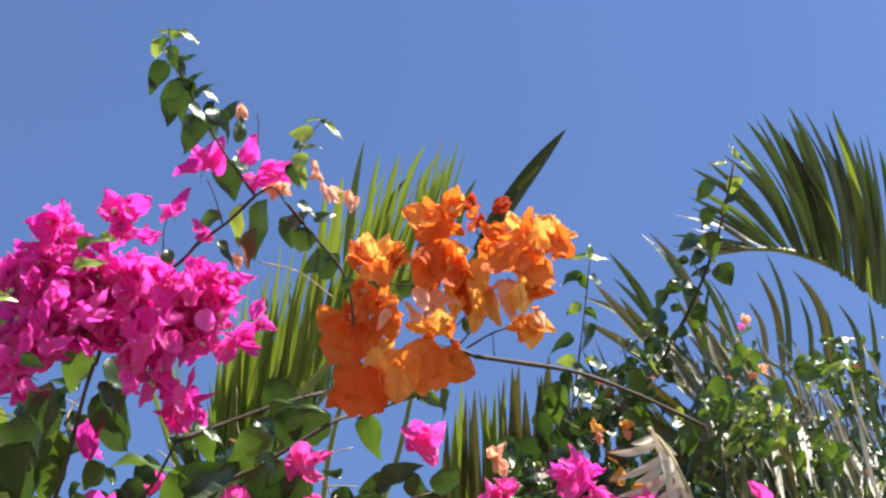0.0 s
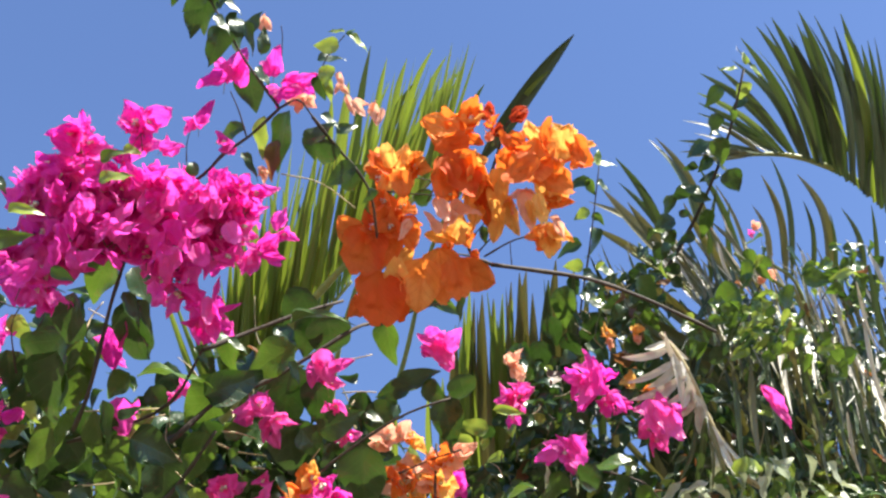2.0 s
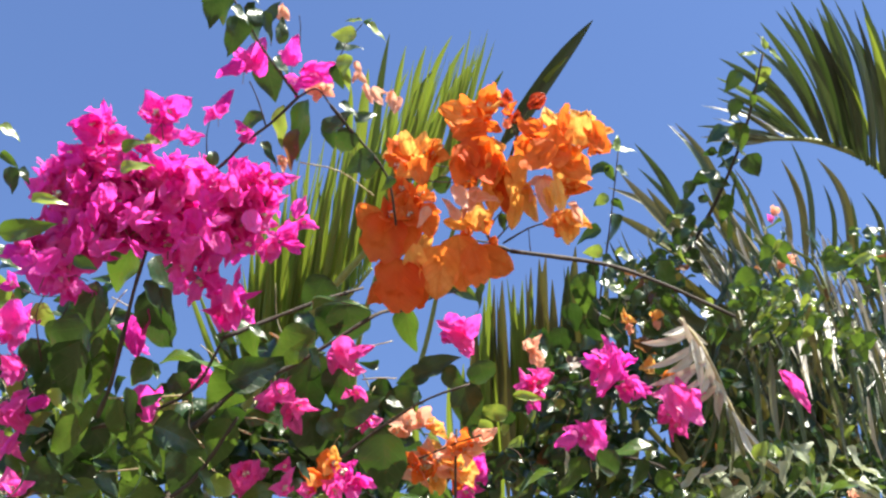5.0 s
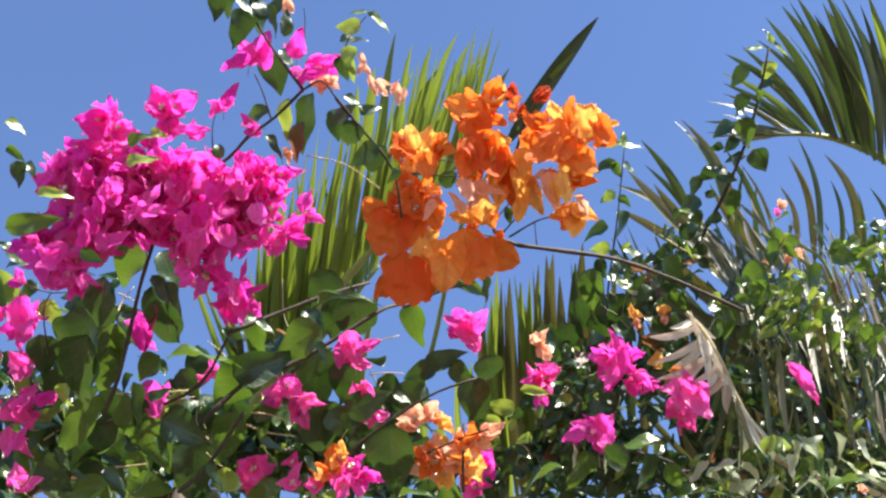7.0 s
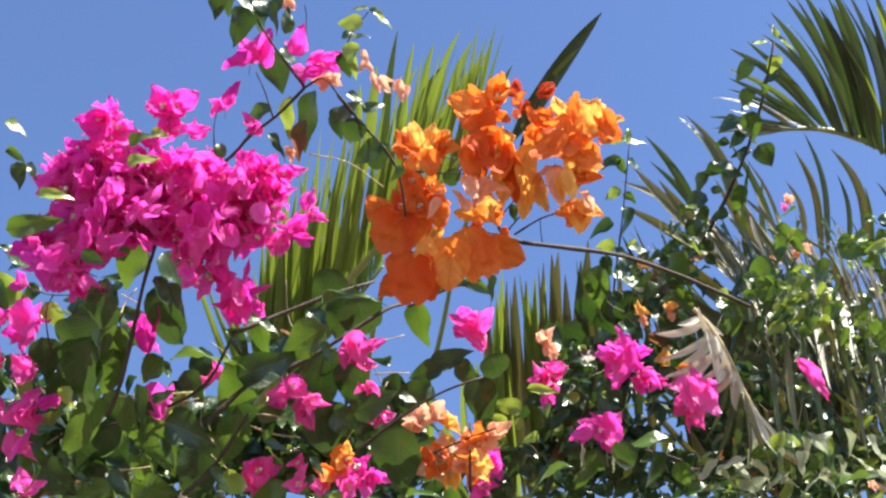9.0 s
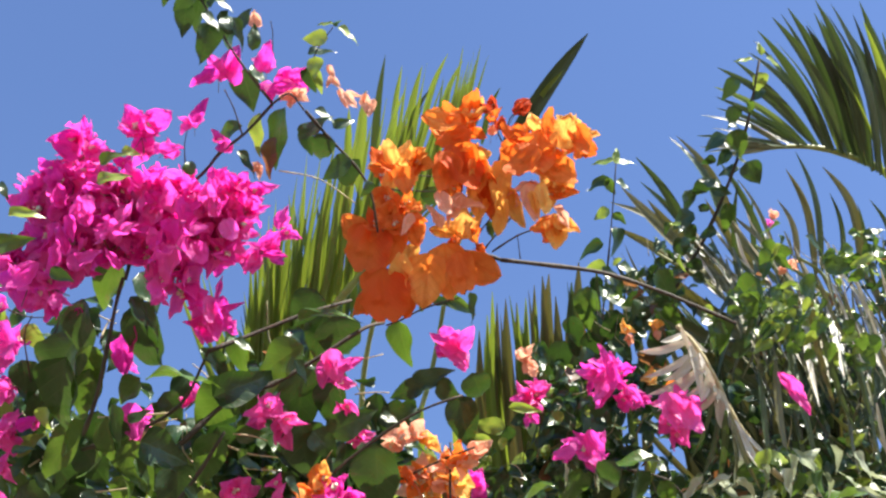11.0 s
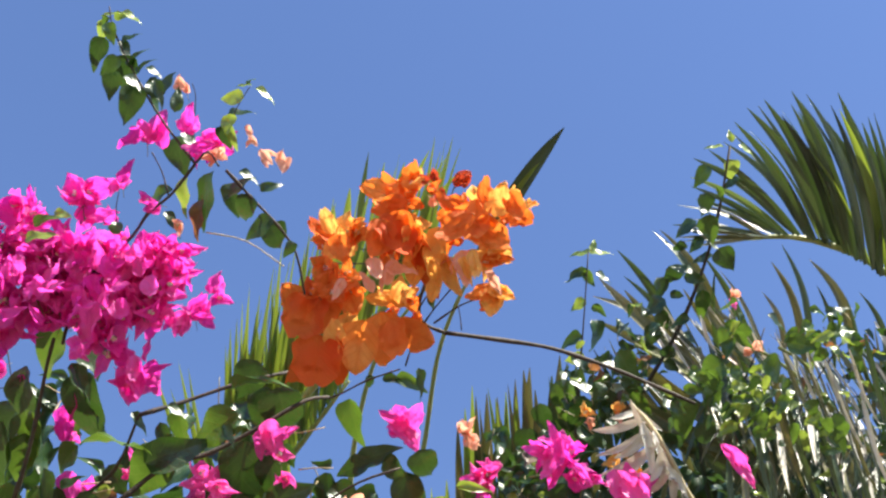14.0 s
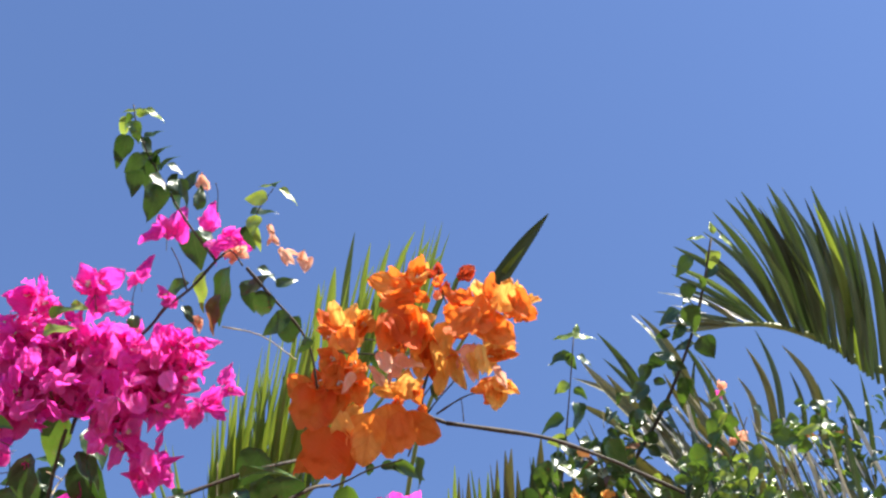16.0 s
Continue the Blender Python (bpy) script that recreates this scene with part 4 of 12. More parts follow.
flower(magenta_bush, (-0.243, 0.705, 2.301), 0.015, MAGENTA, face=(0, -1, 0), spread=0.15)
flower(magenta_bush, (-0.28, 0.732, 2.177), 0.015, MAGENTA, face=(0, 0, -1), spread=0.15)
petal(magenta_bush, (-0.281, 0.701, 2.337), 0.024, (-0.089, -0.639, 0.764), MAGENTA, face=(-0.04, -0.83, -0.56), wide=0.5, kind=2)
petal(magenta_bush, (-0.288, 0.691, 2.302), 0.027, (-0.867, -0.319, 0.383), MAGENTA, face=(-0.25, -0.83, -0.56), wide=0.7, kind=2)
petal(magenta_bush, (-0.263, 0.702, 2.309), 0.025, (0.94, 0.217, -0.262), MAGENTA, face=(0.15, -0.83, -0.56), wide=0.7, kind=0)
petal(magenta_bush, (-0.204, 0.699, 2.307), 0.023, (1, -0.002, 0), MAGENTA, face=(-0.23, -0.83, -0.56), wide=0.5, kind=2)
petal(magenta_bush, (-0.195, 0.721, 2.2), 0.032, (-0.34, 0.603, -0.721), MAGENTA, face=(0.07, -0.83, -0.56), wide=0.8, kind=1)
petal(magenta_bush, (-0.172, 0.721, 2.208), 0.027, (0.501, 0.554, -0.664), MAGENTA, face=(0.07, -0.83, -0.56), wide=0.8, kind=4)
petal(magenta_bush, (-0.3, 0.715, 2.186), 0.028, (-0.642, 0.493, -0.588), MAGENTA, face=(0.19, -0.83, -0.56), wide=0.75, kind=0)
petal(magenta_bush, (-0.146, 0.708, 2.22), 0.025, (0.501, 0.554, -0.664), MAGENTA, face=(0.06, -0.83, -0.56), wide=0.8, kind=4)
petal(magenta_bush, (-0.201, 0.732, 2.181), 0.024, (0.344, 0.602, -0.721), MAGENTA, face=(-0.09, -0.83, -0.56), wide=0.5, kind=1)
petal(magenta_bush, (-0.263, 0.717, 2.27), 0.026, (0.34, -0.603, 0.721), MAGENTA, face=(-0.04, -1.34, 0.05), wide=0.8, kind=0)
petal(magenta_bush, (-0.195, 0.7, 2.254), 0.027, (0.172, -0.632, 0.756), MAGENTA, face=(-0.14, -1.34, 0.05), wide=0.75, kind=0)
petal(magenta_bush, (-0.224, 0.701, 2.273), 0.024, (-0.175, -0.631, 0.756), MAGENTA, face=(0.04, -1.34, 0.05), wide=0.8, kind=4)
petal(magenta_bush, (-0.127, 0.713, 2.273), 0.025, (0.966, -0.168, 0.199), MAGENTA, face=(-0.14, -0.83, -0.56), wide=0.6, kind=1)
petal(magenta_bush, (-0.287, 0.701, 2.261), 0.024, (-0.344, -0.602, 0.721), MAGENTA, face=(-0.24, -1.34, 0.05), wide=0.75, kind=1)
petal(magenta_bush, (-0.167, 0.705, 2.259), 0.025, (0.34, -0.603, 0.721), MAGENTA, face=(0.23, -1.34, 0.05), wide=0.75, kind=4)
petal(magenta_bush, (-0.238, 0.713, 2.248), 0.023, (0.499, -0.556, 0.665), MAGENTA, face=(0.18, -1.34, 0.05), wide=0.7, kind=3)
petal(magenta_bush, (-0.267, 0.705, 2.241), 0.023, (-0.501, -0.554, 0.664), MAGENTA, face=(0.09, -1.34, 0.05), wide=0.7, kind=1)
petal(magenta_bush, (-0.155, 0.719, 2.259), 0.023, (0.765, -0.414, 0.494), MAGENTA, face=(0.11, -1.34, 0.05), wide=0.7, kind=0)
flower(magenta_bush, (-0.124, 0.771, 2.293), 0.018, MAGENTA, face=(0.38, -0.92, 0.1), spread=0.15)
flower(magenta_bush, (-0.116, 0.767, 2.274), 0.016, MAGENTA, face=(0.77, -0.49, -0.41), spread=0.15)
flower(magenta_bush, (-0.129, 0.766, 2.263), 0.019, MAGENTA, face=(0.49, -0.85, -0.17), spread=0.15)
flower(magenta_bush, (-0.141, 0.763, 2.243), 0.019, MAGENTA, face=(-0.49, -0.12, -0.86), spread=0.15)
flower(magenta_bush, (-0.125, 0.767, 2.252), 0.017, MAGENTA, face=(0.72, -0.33, -0.61), spread=0.15)
flower(magenta_bush, (-0.136, 0.771, 2.259), 0.017, MAGENTA, face=(0, -0.99, -0.17), spread=0.15)
flower(magenta_bush, (-0.157, 0.779, 2.261), 0.016, MAGENTA, face=(-0.5, -0.66, -0.56), spread=0.15)
flower(magenta_bush, (-0.149, 0.778, 2.252), 0.015, MAGENTA, face=(-0.11, -0.18, -0.98), spread=0.15)
petal(magenta_bush, (-0.119, 0.753, 2.28), 0.023, (0.34, -0.603, 0.721), MAGENTA, face=(-0.13, -0.83, -0.56), wide=0.55, kind=1)
petal(magenta_bush, (-0.126, 0.757, 2.257), 0.025, (0.865, -0.322, 0.384), MAGENTA, face=(0.01, -0.83, -0.56), wide=0.5, kind=0)
petal(magenta_bush, (-0.144, 0.765, 2.241), 0.025, (-0.499, 0.556, -0.665), MAGENTA, face=(0.08, -0.83, -0.56), wide=0.6, kind=1)
petal(magenta_bush, (-0.122, 0.76, 2.244), 0.022, (0.985, 0.109, -0.133), MAGENTA, face=(0.16, -0.83, -0.56), wide=0.4, kind=2)
flower(magenta_bush, (-0.183, 0.786, 2.214), 0.019, MAGENTA, face=(-0.43, -0.86, 0.25), spread=0.15)
flower(magenta_bush, (-0.171, 0.799, 2.218), 0.018, MAGENTA, face=(0.43, -0.87, 0.26), spread=0.15)
flower(magenta_bush, (-0.174, 0.783, 2.189), 0.022, MAGENTA, face=(0, 0.17, -0.99), spread=0.15)
flower(magenta_bush, (-0.161, 0.785, 2.19), 0.019, MAGENTA, face=(0.43, 0.1, -0.9), spread=0.15)
petal(magenta_bush, (-0.181, 0.784, 2.19), 0.033, (0.175, 0.631, -0.756), MAGENTA, face=(0.1, -0.83, -0.56), wide=0.55, kind=1)
petal(magenta_bush, (-0.167, 0.779, 2.191), 0.034, (0.344, 0.602, -0.721), MAGENTA, face=(-0.1, -0.83, -0.56), wide=0.6, kind=0)
petal(magenta_bush, (-0.173, 0.773, 2.196), 0.027, (-0.086, 0.639, -0.764), MAGENTA, face=(0.25, -0.83, -0.56), wide=0.6, kind=4)
petal(magenta_bush, (-0.158, 0.782, 2.208), 0.024, (0.939, -0.221, 0.263), MAGENTA, face=(0.01, -0.83, -0.56), wide=0.35, kind=1)
petal(magenta_bush, (-0.167, 0.771, 2.22), 0.022, (0.086, -0.639, 0.764), MAGENTA, face=(0.03, -0.83, -0.56), wide=0.3, kind=1)
petal(magenta_bush, (-0.182, 0.706, 2.227), 0.021, (-0.874, 0.313, -0.372), MAGENTA, face=(0.1, -1.6, 0.36), wide=0.62, kind=1)
petal(magenta_bush, (-0.277, 0.707, 2.216), 0.024, (-0.21, -0.627, 0.75), MAGENTA, face=(0.16, -1.47, 0.2), wide=0.83, kind=5)
petal(magenta_bush, (-0.182, 0.706, 2.232), 0.025, (-0.501, -0.554, 0.664), MAGENTA, face=(0.12, -1.54, 0.28), wide=0.64, kind=6)
petal(magenta_bush, (-0.29, 0.711, 2.255), 0.022, (0.206, -0.628, 0.751), MAGENTA, face=(0.1, -1.28, -0.03), wide=0.82, kind=1)
petal(magenta_bush, (-0.232, 0.704, 2.286), 0.021, (-0.44, -0.575, 0.689), MAGENTA, face=(-0.23, -1.66, 0.43), wide=0.65, kind=3)
petal(magenta_bush, (-0.191, 0.702, 2.216), 0.024, (-0.068, 0.64, -0.766), MAGENTA, face=(0.12, -1.6, 0.36), wide=0.79, kind=6)
petal(magenta_bush, (-0.279, 0.717, 2.215), 0.021, (0.558, -0.533, 0.636), MAGENTA, face=(-0.21, -1.66, 0.43), wide=0.61, kind=4)
petal(magenta_bush, (-0.207, 0.714, 2.215), 0.019, (-0.696, -0.46, 0.552), MAGENTA, face=(0.08, -1.47, 0.2), wide=0.7, kind=6)
petal(magenta_bush, (-0.261, 0.7, 2.242), 0.023, (-0.016, 0.641, -0.767), MAGENTA, face=(0.05, -1.28, -0.03), wide=0.72, kind=6)
petal(magenta_bush, (-0.168, 0.706, 2.264), 0.024, (-0.756, -0.419, 0.503), MAGENTA, face=(-0.23, -1.6, 0.36), wide=0.82, kind=6)
petal(magenta_bush, (-0.261, 0.7, 2.272), 0.024, (0.601, -0.513, 0.613), MAGENTA, face=(-0.23, -1.6, 0.36), wide=0.66, kind=1)
petal(magenta_bush, (-0.228, 0.704, 2.238), 0.024, (0.818, -0.369, 0.44), MAGENTA, face=(0.18, -1.67, 0.43), wide=0.65, kind=0)
petal(magenta_bush, (-0.21, 0.707, 2.244), 0.023, (0.291, -0.614, 0.734), MAGENTA, face=(0.25, -1.41, 0.13), wide=0.75, kind=6)
petal(magenta_bush, (-0.185, 0.695, 2.235), 0.019, (-0.294, -0.613, 0.734), MAGENTA, face=(-0.16, -1.47, 0.2), wide=0.79, kind=4)
petal(magenta_bush, (-0.245, 0.712, 2.236), 0.019, (0.718, -0.447, 0.533), MAGENTA, face=(0.21, -1.28, -0.03), wide=0.82, kind=3)
petal(magenta_bush, (-0.188, 0.698, 2.253), 0.022, (-0.681, 0.47, -0.561), MAGENTA, face=(-0.1, -1.73, 0.51), wide=0.77, kind=6)
petal(magenta_bush, (-0.217, 0.701, 2.251), 0.024, (-0.141, -0.635, 0.76), MAGENTA, face=(0.16, -1.47, 0.2), wide=0.73, kind=6)
petal(magenta_bush, (-0.254, 0.707, 2.2), 0.022, (0.614, -0.507, 0.605), MAGENTA, face=(0.09, -1.28, -0.03), wide=0.76, kind=6)
petal(magenta_bush, (-0.27, 0.722, 2.21), 0.020, (-0.123, -0.636, 0.762), MAGENTA, face=(0.21, -1.6, 0.36), wide=0.83, kind=6)
petal(magenta_bush, (-0.265, 0.697, 2.241), 0.021, (0.389, -0.591, 0.707), MAGENTA, face=(0.24, -1.28, -0.03), wide=0.64, kind=0)
petal(magenta_bush, (-0.198, 0.703, 2.209), 0.021, (0.742, -0.431, 0.514), MAGENTA, face=(-0.11, -1.73, 0.51), wide=0.67, kind=0)
petal(magenta_bush, (-0.176, 0.699, 2.235), 0.018, (-0.543, 0.539, -0.644), MAGENTA, face=(0.17, -1.47, 0.2), wide=0.68, kind=4)
petal(magenta_bush, (-0.22, 0.703, 2.249), 0.021, (-0.913, 0.263, -0.313), MAGENTA, face=(0, -1.28, -0.03), wide=0.75, kind=6)
petal(magenta_bush, (-0.22, 0.704, 2.281), 0.018, (0.172, -0.632, 0.756), MAGENTA, face=(-0.09, -1.28, -0.03), wide=0.79, kind=6)
petal(magenta_bush, (-0.281, 0.709, 2.261), 0.023, (0.642, -0.493, 0.588), MAGENTA, face=(0.14, -1.41, 0.13), wide=0.64, kind=3)
petal(magenta_bush, (-0.237, 0.713, 2.199), 0.020, (-0.617, -0.504, 0.604), MAGENTA, face=(0.06, -1.41, 0.13), wide=0.68, kind=5)
petal(magenta_bush, (-0.269, 0.699, 2.22), 0.022, (0.294, 0.613, -0.734), MAGENTA, face=(0.15, -1.67, 0.43), wide=0.61, kind=1)
petal(magenta_bush, (-0.163, 0.705, 2.249), 0.022, (-0.054, -0.64, 0.766), MAGENTA, face=(0.18, -1.67, 0.43), wide=0.72, kind=1)
petal(magenta_bush, (-0.203, 0.705, 2.198), 0.024, (-0.951, 0.2, -0.238), MAGENTA, face=(0.22, -1.73, 0.51), wide=0.67, kind=6)
petal(magenta_bush, (-0.179, 0.705, 2.213), 0.021, (0.291, -0.614, 0.734), MAGENTA, face=(-0.2, -1.47, 0.2), wide=0.66, kind=0)
petal(magenta_bush, (-0.187, 0.702, 2.243), 0.019, (-0.392, -0.589, 0.706), MAGENTA, face=(0.16, -1.67, 0.43), wide=0.62, kind=5)
petal(magenta_bush, (-0.211, 0.707, 2.249), 0.025, (-0.838, 0.351, -0.418), MAGENTA, face=(-0.2, -1.47, 0.2), wide=0.62, kind=1)
petal(magenta_bush, (-0.225, 0.699, 2.265), 0.017, (0.776, -0.405, 0.483), MAGENTA, face=(0.08, -1.47, 0.2), wide=0.65, kind=1)
petal(magenta_bush, (-0.238, 0.711, 2.23), 0.024, (0.016, -0.641, 0.767), MAGENTA, face=(-0.05, -1.66, 0.43), wide=0.61, kind=4)
petal(magenta_bush, (-0.244, 0.712, 2.224), 0.024, (-0.514, 0.551, -0.658), MAGENTA, face=(0.14, -1.41, 0.13), wide=0.69, kind=5)
petal(magenta_bush, (-0.276, 0.708, 2.203), 0.023, (0.274, -0.617, 0.738), MAGENTA, face=(0.22, -1.34, 0.05), wide=0.81, kind=5)
petal(magenta_bush, (-0.216, 0.707, 2.226), 0.019, (0.838, -0.351, 0.418), MAGENTA, face=(-0.06, -1.47, 0.2), wide=0.63, kind=1)
petal(magenta_bush, (-0.193, 0.704, 2.201), 0.019, (0.828, -0.36, 0.429), MAGENTA, face=(-0.25, -1.47, 0.2), wide=0.78, kind=1)
petal(magenta_bush, (-0.228, 0.704, 2.224), 0.024, (0.754, -0.422, 0.504), MAGENTA, face=(0.07, -1.41, 0.13), wide=0.72, kind=1)
petal(magenta_bush, (-0.171, 0.706, 2.216), 0.021, (-0.681, 0.47, -0.561), MAGENTA, face=(-0.16, -1.66, 0.43), wide=0.85, kind=4)
petal(magenta_bush, (-0.181, 0.706, 2.258), 0.021, (0.34, -0.603, 0.721), MAGENTA, face=(0.21, -1.28, -0.03), wide=0.85, kind=3)
petal(magenta_bush, (-0.259, 0.701, 2.275), 0.021, (0.828, -0.36, 0.429), MAGENTA, face=(-0.07, -1.54, 0.28), wide=0.62, kind=1)
petal(magenta_bush, (-0.251, 0.713, 2.231), 0.021, (-0.744, -0.428, 0.513), MAGENTA, face=(-0.22, -1.66, 0.43), wide=0.79, kind=3)
petal(magenta_bush, (-0.166, 0.699, 2.267), 0.017, (-0.227, -0.624, 0.748), MAGENTA, face=(-0.13, -1.79, 0.59), wide=0.84, kind=0)
petal(magenta_bush, (-0.207, 0.716, 2.225), 0.021, (-0.071, -0.64, 0.765), MAGENTA, face=(-0.22, -1.34, 0.05), wide=0.79, kind=4)
petal(magenta_bush, (-0.23, 0.693, 2.268), 0.023, (-0.778, -0.402, 0.483), MAGENTA, face=(-0.03, -1.47, 0.2), wide=0.69, kind=4)
leaf(magenta_bush, (-0.234, 0.67, 2.247), 0.028, (0.939, -0.221, 0.263), YOUNG, face=(-0.25, -1.17, -0.16), spread=0.15, wide=0.71, kind=0)
leaf(magenta_bush, (-0.242, 0.679, 2.279), 0.025, (0.865, -0.322, 0.384), MID_LIT, face=(0.52, -1.34, 0.04), spread=0.15, wide=0.88)
leaf(magenta_bush, (-0.227, 0.675, 2.279), 0.016, (0.985, 0.109, -0.133), YOUNG, face=(0.6, -1.02, -0.34), spread=0.15, wide=0.83)
leaf(magenta_bush, (-0.299, 0.681, 2.223), 0.027, (0.966, -0.168, 0.199), YOUNG, face=(0.62, -1.28, -0.03), spread=0.15, wide=0.79, kind=1)
leaf(magenta_bush, (-0.177, 0.675, 2.263), 0.018, (0.499, -0.556, 0.665), MID_LIT, face=(0.38, -0.93, -0.45), spread=0.15, wide=0.98)
leaf(magenta_bush, (-0.319, 0.704, 2.212), 0.046, (0.985, -0.113, 0.134), MID_LIT, face=(0.59, -0.85, -0.55), spread=0.15, wide=0.61, kind=0)
leaf(magenta_bush, (-0.335, 0.662, 2.275), 0.020, (0.867, 0.319, -0.383), YOUNG, face=(0.39, -0.91, 0.18), spread=0.1, kind=2, wide=0.91)
leaf(magenta_bush, (-0.329, 0.665, 2.246), 0.020, (0.767, 0.411, -0.493), MID_LIT, face=(0.31, -0.85, -0.55), spread=0.15, wide=0.91)
leaf(magenta_bush, (-0.331, 0.681, 2.241), 0.022, (0.175, 0.631, -0.756), face=(0.39, -0.91, 0.18), spread=0.1, kind=2, wide=0.94)
leaf(magenta_bush, (-0.322, 0.683, 2.25), 0.017, (0.94, 0.217, -0.262), face=(0.39, -0.91, 0.18), spread=0.2, wide=1.04)
leaf(magenta_bush, (-0.267, 0.702, 2.175), 0.020, (0.867, 0.319, -0.383), face=(-0.1, -0.88, -0.5), spread=0.15, wide=0.81)
# flowers at the side of the head and under it
petal(magenta_bush, (-0.347, 0.798, 2.258), 0.047, (0.644, 0.49, -0.588), MAGENTA, face=(0.12, -1.02, -0.33), wide=0.8, kind=2)
petal(magenta_bush, (-0.331, 0.796, 2.243), 0.040, (0.344, 0.602, -0.721), MAGENTA, face=(-0.2, -0.83, -0.56), wide=0.8, kind=0)
petal(magenta_bush, (-0.311, 0.792, 2.249), 0.039, (-0.086, 0.639, -0.764), MAGENTA, face=(-0.05, -0.83, -0.56), wide=0.7, kind=2)
petal(magenta_bush, (-0.314, 0.8, 2.231), 0.033, (0.175, 0.631, -0.756), MAGENTA, face=(-0.17, -0.83, -0.56), wide=0.6, kind=0)
petal(magenta_bush, (-0.377, 0.872, 2.249), 0.044, (0.501, 0.554, -0.664), MAGENTA, face=(0.1, -0.83, -0.56), wide=0.8, kind=4)
petal(magenta_bush, (-0.392, 0.872, 2.257), 0.038, (-0.867, -0.319, 0.383), MAGENTA, face=(0.24, -1.09, -0.26), wide=0.7, kind=3)
petal(magenta_bush, (-0.383, 0.886, 2.237), 0.029, (-0.499, 0.556, -0.665), MAGENTA, face=(-0.07, -0.83, -0.56), wide=0.7, kind=1)
petal(magenta_bush, (-0.383, 0.882, 2.213), 0.028, (-0.867, -0.319, 0.383), PINK, face=(-0.1, -0.83, -0.56), wide=0.7, kind=3)
petal(magenta_bush, (-0.382, 0.896, 2.209), 0.029, (0.002, 0.641, -0.767), MAGENTA, face=(0.01, -0.83, -0.56), wide=0.7, kind=4)
petal(magenta_bush, (-0.377, 0.914, 2.19), 0.029, (0.499, -0.556, 0.665), MAGENTA, face=(-0.07, -1.09, -0.26), wide=0.7, kind=3)
petal(magenta_bush, (-0.391, 0.928, 2.185), 0.029, (-0.939, 0.221, -0.263), PINK, face=(-0.11, -0.83, -0.56), wide=0.7, kind=4)
petal(magenta_bush, (-0.377, 0.923, 2.176), 0.027, (0.767, 0.411, -0.493), PINK, face=(0.19, -0.83, -0.56), wide=0.6, kind=1)
petal(magenta_bush, (-0.391, 0.945, 2.164), 0.032, (0.344, 0.602, -0.721), PINK, face=(-0.1, -0.83, -0.56), wide=0.7, kind=4)
petal(magenta_bush, (-0.379, 0.929, 2.161), 0.027, (0.499, -0.556, 0.665), MAGENTA, face=(0.15, -0.83, -0.56), wide=0.6, kind=3)
petal(magenta_bush, (-0.353, 0.903, 2.183), 0.025, (0.939, -0.221, 0.263), MAGENTA, face=(-0.19, -0.83, -0.56), wide=0.6, kind=0)
petal(magenta_bush, (-0.272, 0.877, 2.234), 0.035, (0.175, 0.631, -0.756), MAGENTA, face=(0.02, -0.83, -0.56), wide=0.7, kind=2)
petal(magenta_bush, (-0.262, 0.86, 2.24), 0.029, (0.499, -0.556, 0.665), MAGENTA, face=(-0.23, -0.83, -0.56), wide=0.6, kind=0)
petal(magenta_bush, (-0.261, 0.907, 2.185), 0.036, (0.344, 0.602, -0.721), MAGENTA, face=(0.13, -0.83, -0.56), wide=0.8, kind=2)
leaf(magenta_bush, (-0.334, 0.877, 2.219), 0.077, (-0.614, 0.507, -0.605), face=(0.4, -1.33, 0.03), spread=0.15, wide=0.91, kind=0)
leaf(magenta_bush, (-0.245, 0.856, 2.246), 0.054, (0.471, 0.565, -0.677), face=(0.39, -0.91, 0.18), spread=0.1, kind=2, wide=0.45)
flower(magenta_bush, (-0.382, 0.879, 2.254), 0.026, MAGENTA, face=(0.5, -0.67, -0.56), spread=0.15)
flower(magenta_bush, (-0.391, 0.886, 2.246), 0.023, MAGENTA, face=(-0.6, -0.45, -0.66), spread=0.15)
flower(magenta_bush, (-0.379, 0.892, 2.269), 0.024, MAGENTA, face=(0.56, -0.8, -0.24), spread=0.15)
flower(magenta_bush, (-0.396, 0.87, 2.292), 0.019, MAGENTA, face=(-0.56, -0.79, -0.24), spread=0.15)
flower(magenta_bush, (-0.392, 0.911, 2.233), 0.020, PINK, face=(-0.64, -0.59, -0.49), spread=0.15)
flower(magenta_bush, (-0.39, 0.921, 2.23), 0.019, PINK, face=(0.32, -0.23, -0.92), spread=0.15)
flower(magenta_bush, (-0.385, 0.931, 2.201), 0.022, PINK, face=(0.32, -0.95, -0.06), spread=0.15)
flower(magenta_bush, (-0.392, 0.933, 2.19), 0.022, PINK, face=(-0.6, -0.45, -0.66), spread=0.15)
flower(magenta_bush, (-0.384, 0.945, 2.194), 0.021, PINK, face=(0.56, -0.38, -0.74), spread=0.15)
flower(magenta_bush, (-0.394, 0.957, 2.172), 0.023, PINK, face=(-0.22, -0.2, -0.95), spread=0.15)
flower(magenta_bush, (-0.366, 0.937, 2.206), 0.015, PINK, face=(0.63, -0.66, -0.41), spread=0.15)
flower(magenta_bush, (-0.411, 0.878, 2.259), 0.022, MAGENTA, face=(-0.5, -0.66, -0.56), spread=0.15)
flower(magenta_bush, (-0.41, 0.896, 2.223), 0.022, PINK, face=(-0.5, -0.66, -0.56), spread=0.15)
flower(magenta_bush, (-0.41, 0.922, 2.192), 0.022, PINK, face=(-0.5, -0.66, -0.56), spread=0.15)
flower(magenta_bush, (-0.284, 0.898, 2.266), 0.018, MAGENTA, face=(0.35, -0.94, 0.02), spread=0.15)
